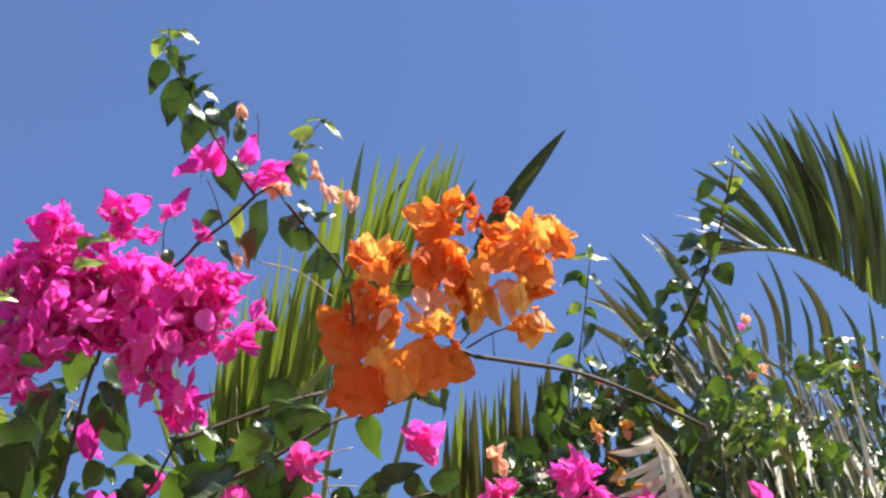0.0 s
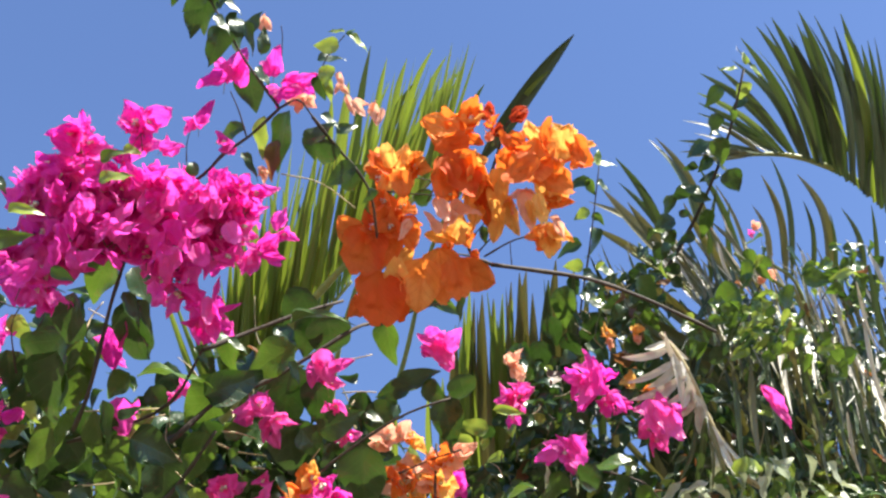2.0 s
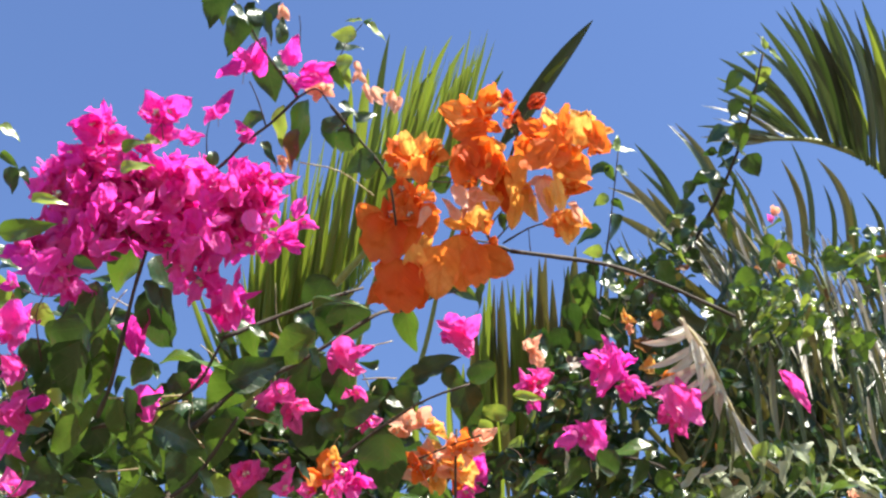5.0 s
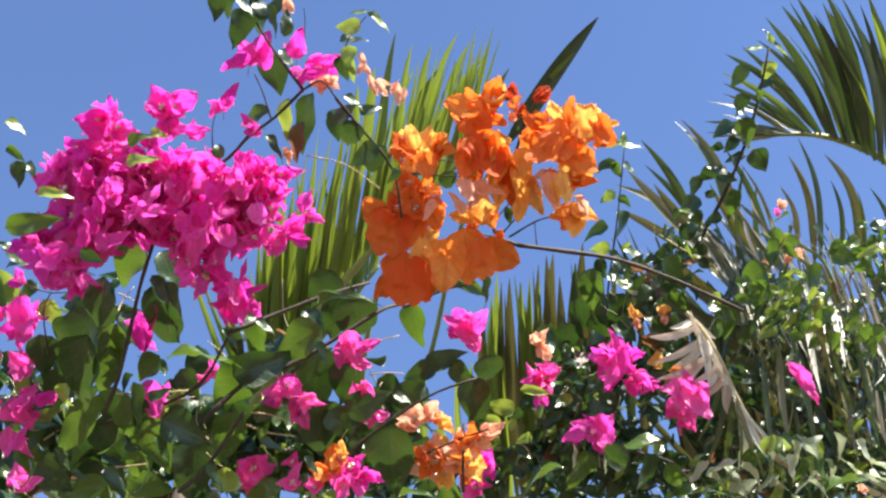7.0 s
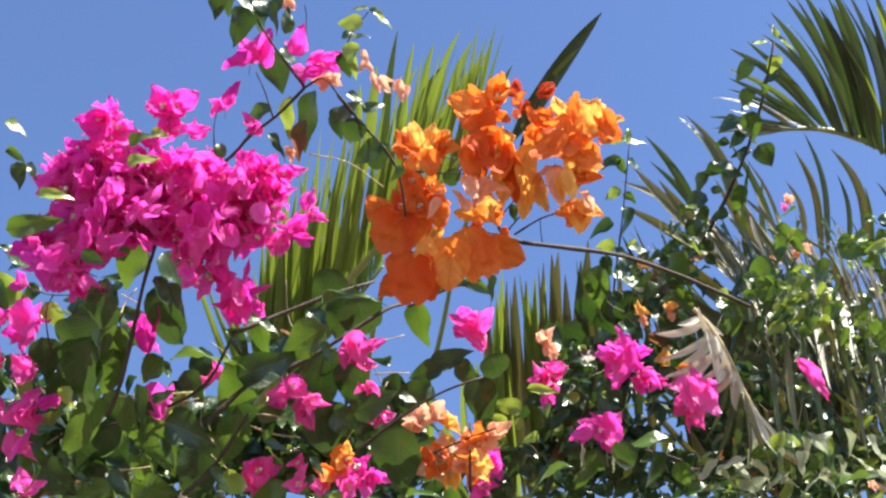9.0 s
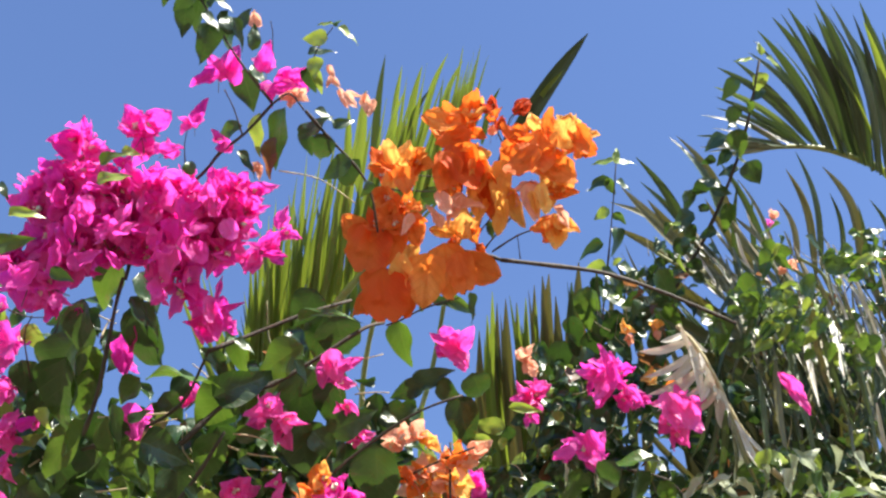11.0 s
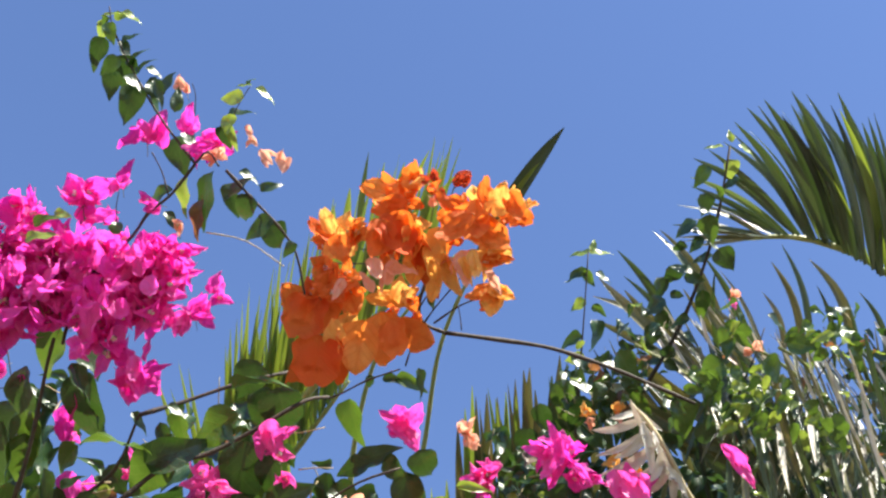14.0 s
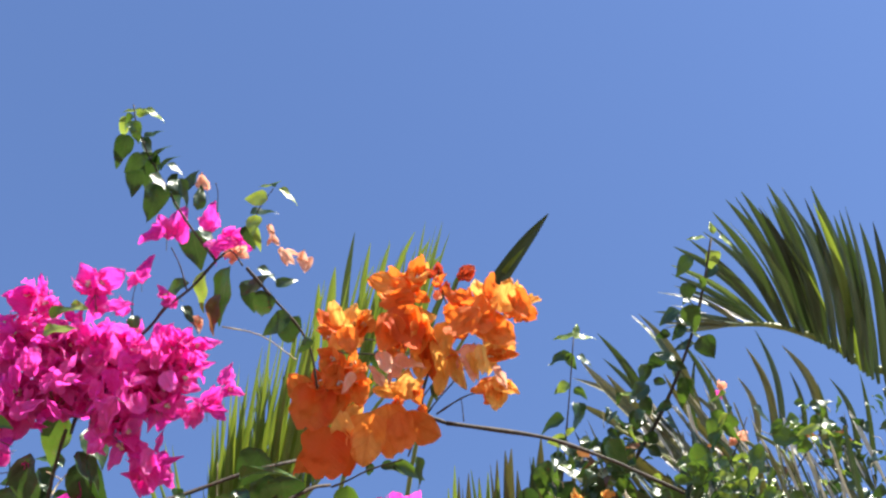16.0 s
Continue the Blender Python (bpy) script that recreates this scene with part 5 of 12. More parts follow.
flower(magenta_bush, (-0.272, 0.892, 2.234), 0.014, MAGENTA, face=(0.12, -0.1, -0.99), spread=0.15)
flower(magenta_bush, (-0.289, 0.896, 2.257), 0.013, PINK, face=(-0.6, -0.45, -0.66), spread=0.15)
flower(magenta_bush, (-0.264, 0.933, 2.204), 0.018, MAGENTA, face=(0.38, -0.07, -0.92), spread=0.15)
flower(magenta_bush, (-0.275, 0.954, 2.197), 0.012, PINK, face=(0.13, -0.01, -0.99), spread=0.15)
flower(magenta_bush, (-0.216, 0.923, 2.224), 0.016, PINK, face=(0.15, 0.16, -0.97), spread=0.15)
flower(magenta_bush, (-0.226, 0.929, 2.221), 0.012, PINK, face=(-0.72, -0.32, -0.61), spread=0.15)
flower(magenta_bush, (-0.15, 0.925, 2.206), 0.020, PINK, face=(-0.66, -0.74, -0.12), spread=0.15)
flower(magenta_bush, (-0.161, 0.939, 2.206), 0.019, PINK, face=(-0.59, -0.18, -0.79), spread=0.15)
flower(magenta_bush, (-0.136, 0.934, 2.191), 0.022, PINK, face=(0.3, 0.14, -0.94), spread=0.15)
flower(magenta_bush, (-0.142, 0.918, 2.201), 0.018, PINK, face=(0.38, -0.92, 0.1), spread=0.15)
flower(magenta_bush, (-0.178, 0.962, 2.143), 0.020, PINK, face=(0.29, -0.83, -0.47), spread=0.15, open_by=1.2)
flower(magenta_bush, (-0.183, 0.964, 2.142), 0.019, PINK, face=(-0.47, -0.55, -0.69), spread=0.15, open_by=1.1)
flower(magenta_bush, (-0.172, 0.973, 2.152), 0.018, PINK, face=(0.32, -0.95, -0.06), spread=0.15, open_by=1.1)
flower(magenta_bush, (-0.142, 0.956, 2.152), 0.013, PINK, face=(0, -1, 0), spread=0.15)
flower(magenta_bush, (-0.09, 0.915, 2.236), 0.023, PINK, face=(-0.15, -0.93, 0.33), spread=0.15, open_by=0.5)
flower(magenta_bush, (-0.082, 0.91, 2.226), 0.020, PINK, face=(0.75, -0.66, 0.01), spread=0.15, open_by=0.5)
flower(magenta_bush, (-0.078, 0.927, 2.209), 0.015, PINK, face=(0.11, -0.18, -0.98), spread=0.15)
flower(magenta_bush, (-0.086, 0.934, 2.212), 0.013, PINK, face=(-0.6, -0.45, -0.66), spread=0.15)
flower(magenta_bush, (-0.067, 0.951, 2.196), 0.019, PINK, face=(0.6, -0.73, -0.32), spread=0.15)
flower(magenta_bush, (-0.074, 0.956, 2.195), 0.016, PINK, face=(-0.49, -0.32, -0.81), spread=0.15)
petal(magenta_bush, (-0.086, 0.893, 2.23), 0.033, (0.344, 0.602, -0.721), PINK, face=(-0.07, -0.83, -0.56), wide=0.8, kind=2)
petal(magenta_bush, (-0.098, 0.9, 2.226), 0.029, (-0.172, 0.632, -0.756), PINK, face=(-0.1, -0.83, -0.56), wide=0.7, kind=1)
petal(magenta_bush, (-0.072, 0.882, 2.225), 0.026, (0.939, -0.221, 0.263), PINK, face=(-0.18, -0.83, -0.56), wide=0.5, kind=2)
petal(magenta_bush, (-0.134, 0.937, 2.189), 0.033, (0.501, 0.554, -0.664), PINK, face=(-0.2, -0.83, -0.56), wide=0.6, kind=2)
petal(magenta_bush, (-0.154, 0.922, 2.205), 0.032, (-0.939, 0.221, -0.263), PINK, face=(-0.03, -0.83, -0.56), wide=0.6, kind=0)
petal(magenta_bush, (-0.176, 0.957, 2.144), 0.029, (0.499, -0.556, 0.665), PINK, face=(-0.12, -0.83, -0.56), wide=0.95, kind=2)
petal(magenta_bush, (-0.21, 0.899, 2.213), 0.023, (-0.344, -0.602, 0.721), PINK, face=(0.01, -0.83, -0.56), wide=0.5, kind=2)
# the leaves under the magenta head
leaf(magenta_bush, (-0.281, 0.816, 2.26), 0.057, (-0.499, 0.556, -0.665), MID_LIT, face=(-0.23, -0.72, -0.7), spread=0.15, wide=0.96, kind=1)
leaf(magenta_bush, (-0.242, 0.826, 2.265), 0.039, (0.501, 0.554, -0.664), face=(0.39, -0.91, 0.18), spread=0.1, kind=2, wide=1.28)
leaf(magenta_bush, (-0.248, 0.861, 2.222), 0.094, (0.141, 0.635, -0.76), face=(0.07, -0.72, -0.7), spread=0.15, wide=0.59, kind=6)
leaf(magenta_bush, (-0.248, 0.831, 2.243), 0.037, (0.501, 0.554, -0.664), face=(0.39, -0.91, 0.18), spread=0.1, kind=2, wide=0.64)
leaf(magenta_bush, (-0.285, 0.844, 2.198), 0.038, (0.175, 0.631, -0.756), MID_LIT, face=(-0.24, -0.96, -0.41), spread=0.15, wide=1.09, kind=2)
leaf(magenta_bush, (-0.317, 0.863, 2.174), 0.082, (-0.257, 0.62, -0.741), face=(-0.08, -0.87, -0.51), spread=0.15, wide=0.88, kind=1)
leaf(magenta_bush, (-0.293, 0.865, 2.178), 0.056, (-0.172, 0.632, -0.756), MID_LIT, face=(0.26, -0.77, -0.64), spread=0.15, wide=0.80, kind=1)
leaf(magenta_bush, (-0.28, 0.916, 2.162), 0.059, (0.175, 0.631, -0.756), MID_LIT, face=(-0.07, -0.73, -0.69), spread=0.15, wide=0.69, kind=0)
leaf(magenta_bush, (-0.27, 0.915, 2.164), 0.050, (0.089, 0.639, -0.764), face=(0.39, -0.91, 0.18), spread=0.1, kind=2, wide=0.45)
leaf(magenta_bush, (-0.257, 0.928, 2.149), 0.058, (0.344, 0.602, -0.721), MID_LIT, face=(-0.12, -0.83, -0.56), spread=0.15, wide=0.80, kind=2)
leaf(magenta_bush, (-0.222, 0.887, 2.141), 0.047, (0.94, 0.217, -0.262), face=(-0.06, -0.99, -0.37), spread=0.15, wide=1.24, kind=1)
leaf(magenta_bush, (-0.209, 0.851, 2.196), 0.065, (0.99, -0.091, 0.107), MID_LIT, face=(0.3, -0.6, 0.7), spread=0.2, wide=0.75, kind=0)
leaf(magenta_bush, (-0.19, 0.887, 2.184), 0.060, (-0.642, 0.493, -0.588), MID_LIT, face=(0.12, -0.75, -0.67), spread=0.15, wide=1.07, kind=0)
leaf(magenta_bush, (-0.194, 0.913, 2.146), 0.052, (-0.34, 0.603, -0.721), MID_LIT, face=(0.2, -0.71, -0.71), spread=0.15, wide=0.91, kind=2)
leaf(magenta_bush, (-0.269, 0.886, 2.201), 0.039, (-0.765, 0.414, -0.494), MID_LIT, face=(0.12, -0.85, -0.55), spread=0.15, wide=1.00, kind=1)
leaf(magenta_bush, (-0.156, 0.865, 2.193), 0.064, (0.939, -0.221, 0.263), face=(0.04, -0.77, -0.64), spread=0.15, wide=0.85, kind=1)
leaf(magenta_bush, (-0.137, 0.87, 2.218), 0.058, (-0.865, 0.322, -0.384), MID_LIT, face=(-0.23, -1, -0.37), spread=0.15, wide=0.96, kind=0)
leaf(magenta_bush, (-0.087, 0.832, 2.247), 0.059, (0.906, -0.273, 0.325), MID_LIT, face=(0.3, -0.6, 0.7), spread=0.2, wide=0.78, kind=1)
leaf(magenta_bush, (-0.304, 0.845, 2.232), 0.065, (-0.086, 0.639, -0.764), face=(-0.23, -0.73, -0.69), spread=0.15, wide=0.82, kind=0)
leaf(magenta_bush, (-0.35, 0.903, 2.24), 0.056, (-0.499, 0.556, -0.665), face=(-0.23, -0.76, -0.65), spread=0.15, wide=1.23, kind=6)
leaf(magenta_bush, (-0.339, 0.994, 2.173), 0.062, (0.501, 0.554, -0.664), face=(-0.08, -0.74, -0.67), spread=0.15, wide=1.19, kind=1)
leaf(magenta_bush, (-0.231, 0.974, 2.147), 0.067, (0.002, 0.641, -0.767), face=(0.39, -0.91, 0.18), spread=0.2, wide=1.06, kind=0)
leaf(magenta_bush, (-0.34, 0.945, 2.179), 0.065, (-0.642, 0.493, -0.588), MID_LIT, face=(-0.22, -0.75, -0.66), spread=0.15, wide=0.76, kind=2)
leaf(magenta_bush, (-0.386, 0.991, 2.174), 0.045, (0.867, 0.319, -0.383), MID_LIT, face=(0.06, -1.01, -0.36), spread=0.15, wide=0.85, kind=0)
leaf(magenta_bush, (-0.347, 1.009, 2.153), 0.057, (-0.985, 0.113, -0.134), MID_LIT, face=(0.31, -1.02, -0.34), spread=0.15, wide=0.67, kind=0)
leaf(magenta_bush, (-0.298, 0.976, 2.138), 0.032, (0.501, 0.554, -0.664), face=(0.39, -0.91, 0.18), spread=0.1, kind=2, wide=0.95)
leaf(magenta_bush, (-0.352, 0.971, 2.174), 0.029, (0.501, 0.554, -0.664), face=(0.39, -0.91, 0.18), spread=0.1, kind=2, wide=0.65)
leaf(magenta_bush, (-0.124, 0.946, 2.225), 0.074, (0.002, 0.641, -0.767), face=(0.39, -0.91, 0.18), spread=0.2, wide=1.00, kind=2)
leaf(magenta_bush, (-0.117, 0.961, 2.181), 0.067, (0.175, 0.631, -0.756), face=(0.02, -0.98, -0.39), spread=0.15, wide=1.16, kind=1)
leaf(magenta_bush, (-0.084, 0.902, 2.257), 0.061, (0.175, 0.631, -0.756), face=(0.02, -0.85, -0.54), spread=0.15, wide=1.13, kind=6)
leaf(magenta_bush, (-0.117, 0.876, 2.281), 0.043, (-0.499, 0.556, -0.665), face=(0.16, -0.8, -0.6), spread=0.15, wide=1.19, kind=0)
leaf(magenta_bush, (-0.073, 0.936, 2.2), 0.049, (0.939, -0.221, 0.263), face=(0.29, -0.81, -0.59), spread=0.15, wide=0.91, kind=0)
leaf(magenta_bush, (-0.054, 0.966, 2.153), 0.073, (0.002, 0.641, -0.767), face=(-0.28, -0.9, -0.48), spread=0.15, wide=1.00, kind=0)
leaf(magenta_bush, (-0.174, 0.895, 2.238), 0.041, (0.002, 0.641, -0.767), MID_LIT, face=(-0.31, -0.99, -0.38), spread=0.15, wide=0.84, kind=1)
leaf(magenta_bush, (-0.198, 0.926, 2.255), 0.039, (0.344, 0.602, -0.721), face=(0.01, -0.95, -0.42), spread=0.15, wide=0.58, kind=0)
leaf(magenta_bush, (-0.362, 0.892, 2.263), 0.041, (0.501, 0.554, -0.664), YOUNG, face=(0.05, -0.81, -0.59), spread=0.15, wide=0.71, kind=6)
leaf(magenta_bush, (-0.373, 0.954, 2.197), 0.035, (0.865, -0.322, 0.384), YOUNG, face=(-0.11, -0.87, -0.52), spread=0.15, wide=0.83, kind=2)
leaf(magenta_bush, (-0.395, 0.937, 2.22), 0.041, (0.002, 0.641, -0.767), YOUNG, face=(0.06, -0.93, -0.44), spread=0.15, wide=0.63, kind=2)
leaf(magenta_bush, (-0.257, 0.948, 2.221), 0.024, (0.344, 0.602, -0.721), face=(0.39, -0.91, 0.18), spread=0.1, kind=2, wide=1.10)
leaf(magenta_bush, (-0.241, 0.944, 2.224), 0.036, (0.501, 0.554, -0.664), face=(0.3, -0.8, -0.61), spread=0.15, wide=0.98, kind=0)
leaf(magenta_bush, (-0.25, 0.947, 2.206), 0.029, (-0.172, 0.632, -0.756), YOUNG, face=(-0.18, -1.03, -0.33), spread=0.15, wide=0.76)
leaf(magenta_bush, (-0.227, 0.997, 2.154), 0.024, (0.501, 0.554, -0.664), face=(0.39, -0.91, 0.18), spread=0.1, kind=2, wide=0.74)
leaf(magenta_bush, (-0.165, 0.94, 2.192), 0.029, (1, -0.002, 0), MID_LIT, face=(-0.04, -0.79, -0.61), spread=0.15, wide=1.00)
leaf(magenta_bush, (-0.167, 0.979, 2.138), 0.041, (0.939, -0.221, 0.263), MID_LIT, face=(-0.11, -0.96, -0.41), spread=0.15, wide=1.05, kind=0)
leaf(magenta_bush, (-0.211, 1.006, 2.159), 0.030, (0.501, 0.554, -0.664), face=(0.39, -0.91, 0.18), spread=0.1, kind=2, wide=0.82)
leaf(magenta_bush, (-0.151, 0.99, 2.15), 0.053, (0.501, 0.554, -0.664), face=(0.07, -0.73, -0.68), spread=0.15, wide=0.98, kind=1)
leaf(magenta_bush, (-0.275, 0.994, 2.147), 0.047, (0.94, 0.217, -0.262), MID_LIT, face=(0.07, -0.8, -0.6), spread=0.15, wide=0.92, kind=0)
leaf(magenta_bush, (-0.315, 0.978, 2.185), 0.048, (0.501, 0.554, -0.664), face=(0.3, -0.83, -0.57), spread=0.15, wide=1.10, kind=0)
leaf(magenta_bush, (-0.283, 0.966, 2.149), 0.035, (-0.172, 0.632, -0.756), MID_LIT, face=(0, -0.75, -0.67), spread=0.15, wide=0.98, kind=1)
leaf(magenta_bush, (-0.386, 0.967, 2.19), 0.041, (0.499, -0.556, 0.665), MID_LIT, face=(-0.09, -0.8, -0.6), spread=0.15, wide=0.84, kind=6)
leaf(magenta_bush, (-0.099, 0.951, 2.186), 0.035, (0.644, 0.49, -0.588), face=(0.26, -0.93, -0.45), spread=0.15, wide=1.23, kind=0)
leaf(magenta_bush, (-0.084, 0.968, 2.179), 0.035, (-0.172, 0.632, -0.756), face=(0.39, -0.91, 0.18), spread=0.2, wide=1.08, kind=0)
leaf(magenta_bush, (-0.326, 0.916, 2.237), 0.041, (-0.499, 0.556, -0.665), face=(0.39, -0.91, 0.18), spread=0.2, wide=1.09, kind=0)
leaf(magenta_bush, (-0.361, 0.941, 2.216), 0.047, (-0.172, 0.632, -0.756), face=(0.39, -0.91, 0.18), spread=0.2, wide=1.03, kind=2)
leaf(magenta_bush, (-0.313, 0.962, 2.208), 0.047, (0.002, 0.641, -0.767), face=(-0.3, -0.94, -0.43), spread=0.15, wide=1.02, kind=2)
leaf(magenta_bush, (-0.254, 0.991, 2.18), 0.044, (-0.499, 0.556, -0.665), face=(0.21, -0.98, -0.39), spread=0.15, wide=1.11, kind=0)
leaf(magenta_bush, (-0.19, 0.971, 2.198), 0.047, (0.501, 0.554, -0.664), face=(-0.24, -0.99, -0.38), spread=0.15, wide=1.06, kind=1)
leaf(magenta_bush, (-0.376, 0.924, 2.242), 0.044, (0.175, 0.631, -0.756), face=(0.39, -0.91, 0.18), spread=0.2, wide=1.07, kind=2)
leaf(magenta_bush, (-0.106, 0.904, 2.269), 0.047, (-0.172, 0.632, -0.756), face=(0.2, -0.9, -0.48), spread=0.15, wide=1.03, kind=0)
leaf(magenta_bush, (-0.098, 0.947, 2.226), 0.048, (0.002, 0.641, -0.767), face=(-0.08, -0.87, -0.52), spread=0.15, wide=1.03, kind=0)
leaf(magenta_bush, (-0.067, 0.982, 2.187), 0.042, (0.501, 0.554, -0.664), face=(0.39, -0.91, 0.18), spread=0.2, wide=1.13, kind=0)
leaf(magenta_bush, (-0.138, 1.003, 2.164), 0.053, (0.344, 0.602, -0.721), face=(0.08, -0.92, -0.46), spread=0.15, wide=1.10, kind=1)
leaf(magenta_bush, (-0.366, 0.996, 2.159), 0.047, (0.767, 0.411, -0.493), face=(0.15, -0.99, -0.38), spread=0.15, wide=1.07, kind=0)
leaf(magenta_bush, (-0.29, 0.917, 2.263), 0.035, (0.175, 0.631, -0.756), MID_LIT, face=(0.16, -1.02, -0.33), spread=0.15, wide=1.01, kind=0)
leaf(magenta_bush, (-0.315, 0.849, 2.198), 0.027, (-0.94, -0.217, 0.262), face=(0.39, -0.91, 0.18), spread=0.1, kind=2, wide=0.59)
leaf(magenta_bush, (-0.29, 0.83, 2.188), 0.024, (-0.34, 0.603, -0.721), face=(0.39, -0.91, 0.18), spread=0.1, kind=2, wide=0.60)
leaf(magenta_bush, (-0.33, 0.912, 2.127), 0.025, (0.644, 0.49, -0.588), face=(0.39, -0.91, 0.18), spread=0.1, kind=2, wide=0.58)
leaf(magenta_bush, (-0.263, 0.875, 2.154), 0.046, (0.175, 0.631, -0.756), face=(0.39, -0.91, 0.18), spread=0.1, kind=2, wide=0.45)
leaf(magenta_bush, (-0.276, 0.895, 2.097), 0.029, (0.767, 0.411, -0.493), face=(0.39, -0.91, 0.18), spread=0.1, kind=2, wide=0.82)
leaf(magenta_bush, (-0.241, 0.898, 2.127), 0.029, (0.501, 0.554, -0.664), face=(0.39, -0.91, 0.18), spread=0.1, kind=2, wide=0.65)
leaf(magenta_bush, (-0.223, 0.893, 2.132), 0.022, (0.94, 0.217, -0.262), face=(0.39, -0.91, 0.18), spread=0.1, kind=2, wide=0.66)
leaf(magenta_bush, (-0.247, 0.875, 2.17), 0.024, (0.865, -0.322, 0.384), face=(0.39, -0.91, 0.18), spread=0.1, kind=2, wide=0.74)
leaf(magenta_bush, (-0.194, 0.898, 2.101), 0.027, (0.644, 0.49, -0.588), face=(0.39, -0.91, 0.18), spread=0.1, kind=2, wide=0.59)
leaf(magenta_bush, (-0.338, 0.873, 2.137), 0.021, (0.985, -0.113, 0.134), face=(0.39, -0.91, 0.18), spread=0.1, kind=2, wide=0.66)
leaf(magenta_bush, (-0.312, 0.911, 2.111), 0.020, (0.94, 0.217, -0.262), face=(0.39, -0.91, 0.18), spread=0.1, kind=2, wide=0.65)
leaf(magenta_bush, (-0.117, 0.917, 2.123), 0.022, (0.644, 0.49, -0.588), face=(0.39, -0.91, 0.18), spread=0.1, kind=2, wide=0.74)
leaf(magenta_bush, (-0.146, 0.874, 2.118), 0.023, (0.94, 0.217, -0.262), face=(0.39, -0.91, 0.18), spread=0.1, kind=2, wide=0.67)
leaf(magenta_bush, (-0.183, 0.834, 2.196), 0.024, (0.644, 0.49, -0.588), face=(0.39, -0.91, 0.18), spread=0.1, kind=2, wide=0.60)
leaf(magenta_bush, (-0.156, 0.839, 2.213), 0.022, (0.867, 0.319, -0.383), face=(0.39, -0.91, 0.18), spread=0.1, kind=2, wide=0.74)
leaf(magenta_bush, (-0.106, 0.842, 2.186), 0.024, (0.501, 0.554, -0.664), face=(0.39, -0.91, 0.18), spread=0.1, kind=2, wide=0.67)
leaf(magenta_bush, (-0.227, 0.804, 2.213), 0.037, (0.424, 0.58, -0.695), face=(0.39, -0.91, 0.18), spread=0.1, kind=2, wide=0.45)
leaf(magenta_bush, (-0.336, 0.886, 2.169), 0.033, (-0.34, 0.603, -0.721), YOUNG, face=(-0.2, -0.97, -0.4), spread=0.15, wide=0.83, kind=6)
leaf(magenta_bush, (-0.301, 0.879, 2.15), 0.035, (-0.172, 0.632, -0.756), MID_LIT, face=(0.3, -0.6, 0.7), spread=0.2, wide=0.83, kind=2)
leaf(magenta_bush, (-0.255, 0.931, 2.123), 0.039, (0.501, 0.554, -0.664), MID_LIT, face=(0.3, -0.6, 0.7), spread=0.2, wide=0.92, kind=6)
leaf(magenta_bush, (-0.181, 0.91, 2.101), 0.038, (0.867, 0.319, -0.383), YOUNG, face=(0.04, -0.82, -0.58), spread=0.15, wide=0.84, kind=6)
leaf(magenta_bush, (-0.275, 0.886, 2.125), 0.032, (0.175, 0.631, -0.756), MID_LIT, face=(0.3, -0.6, 0.7), spread=0.2, wide=0.83, kind=6)
leaf(magenta_bush, (-0.163, 0.894, 2.129), 0.033, (-0.499, 0.556, -0.665), MID_LIT, face=(0.3, -0.6, 0.7), spread=0.2, wide=0.98, kind=6)
leaf(magenta_bush, (-0.348, 0.909, 2.111), 0.033, (0.501, 0.554, -0.664), MID_LIT, face=(0.3, -0.6, 0.7), spread=0.2, wide=0.88, kind=6)
flower(magenta_bush, (-0.174, 0.947, 2.139), 0.022, PINK, face=(0.43, -0.83, -0.36), spread=0.15, open_by=1.0)
flower(magenta_bush, (-0.14, 0.951, 2.128), 0.020, PINK, face=(-0.32, -0.94, -0.06), spread=0.15)
flower(magenta_bush, (-0.375, 0.938, 2.119), 0.024, PINK, face=(0.32, -0.95, -0.06), spread=0.15)
flower(magenta_bush, (-0.322, 0.822, 2.251), 0.019, MAGENTA, face=(-0.26, -0.03, -0.96), spread=0.15)
flower(magenta_bush, (-0.306, 0.834, 2.254), 0.017, MAGENTA, face=(0.38, -0.07, -0.92), spread=0.15)
flower(magenta_bush, (-0.141, 0.885, 2.187), 0.020, PINK, face=(-0.14, -0.98, 0.17), spread=0.15)
flower(magenta_bush, (-0.123, 0.892, 2.172), 0.020, PINK, face=(0.38, -0.07, -0.92), spread=0.15)
# dark leaves and flowers under the orange head
leaf(orange_bush, (-0.035, 0.961, 2.3), 0.055, (0.071, 0.64, -0.765), MID_LIT, face=(-0.4, -1.22, -0.1), spread=0.15, wide=0.80, kind=1)
leaf(orange_bush, (-0.031, 0.962, 2.251), 0.038, (-0.939, 0.221, -0.263), face=(-0.15, -0.79, -0.62), spread=0.15, wide=0.85, kind=0)
leaf(orange_bush, (-0.039, 1, 2.245), 0.040, (0.767, 0.411, -0.493), face=(-0.36, -1.26, -0.05), spread=0.15, wide=1.19, kind=0)
leaf(orange_bush, (-0.004, 0.957, 2.264), 0.044, (0.939, -0.221, 0.263), face=(-0.39, -0.84, -0.55), spread=0.15, wide=0.74, kind=2)
leaf(orange_bush, (0.012, 0.967, 2.254), 0.031, (0.867, 0.319, -0.383), face=(-0.22, -0.72, -0.7), spread=0.15, wide=1.18)
leaf(orange_bush, (0.024, 0.986, 2.228), 0.059, (0.175, 0.631, -0.756), face=(0.09, -0.81, -0.59), spread=0.15, wide=0.86, kind=0)
leaf(orange_bush, (0.039, 0.967, 2.251), 0.040, (0.344, 0.602, -0.721), face=(0.15, -0.76, -0.65), spread=0.15, wide=1.20, kind=6)
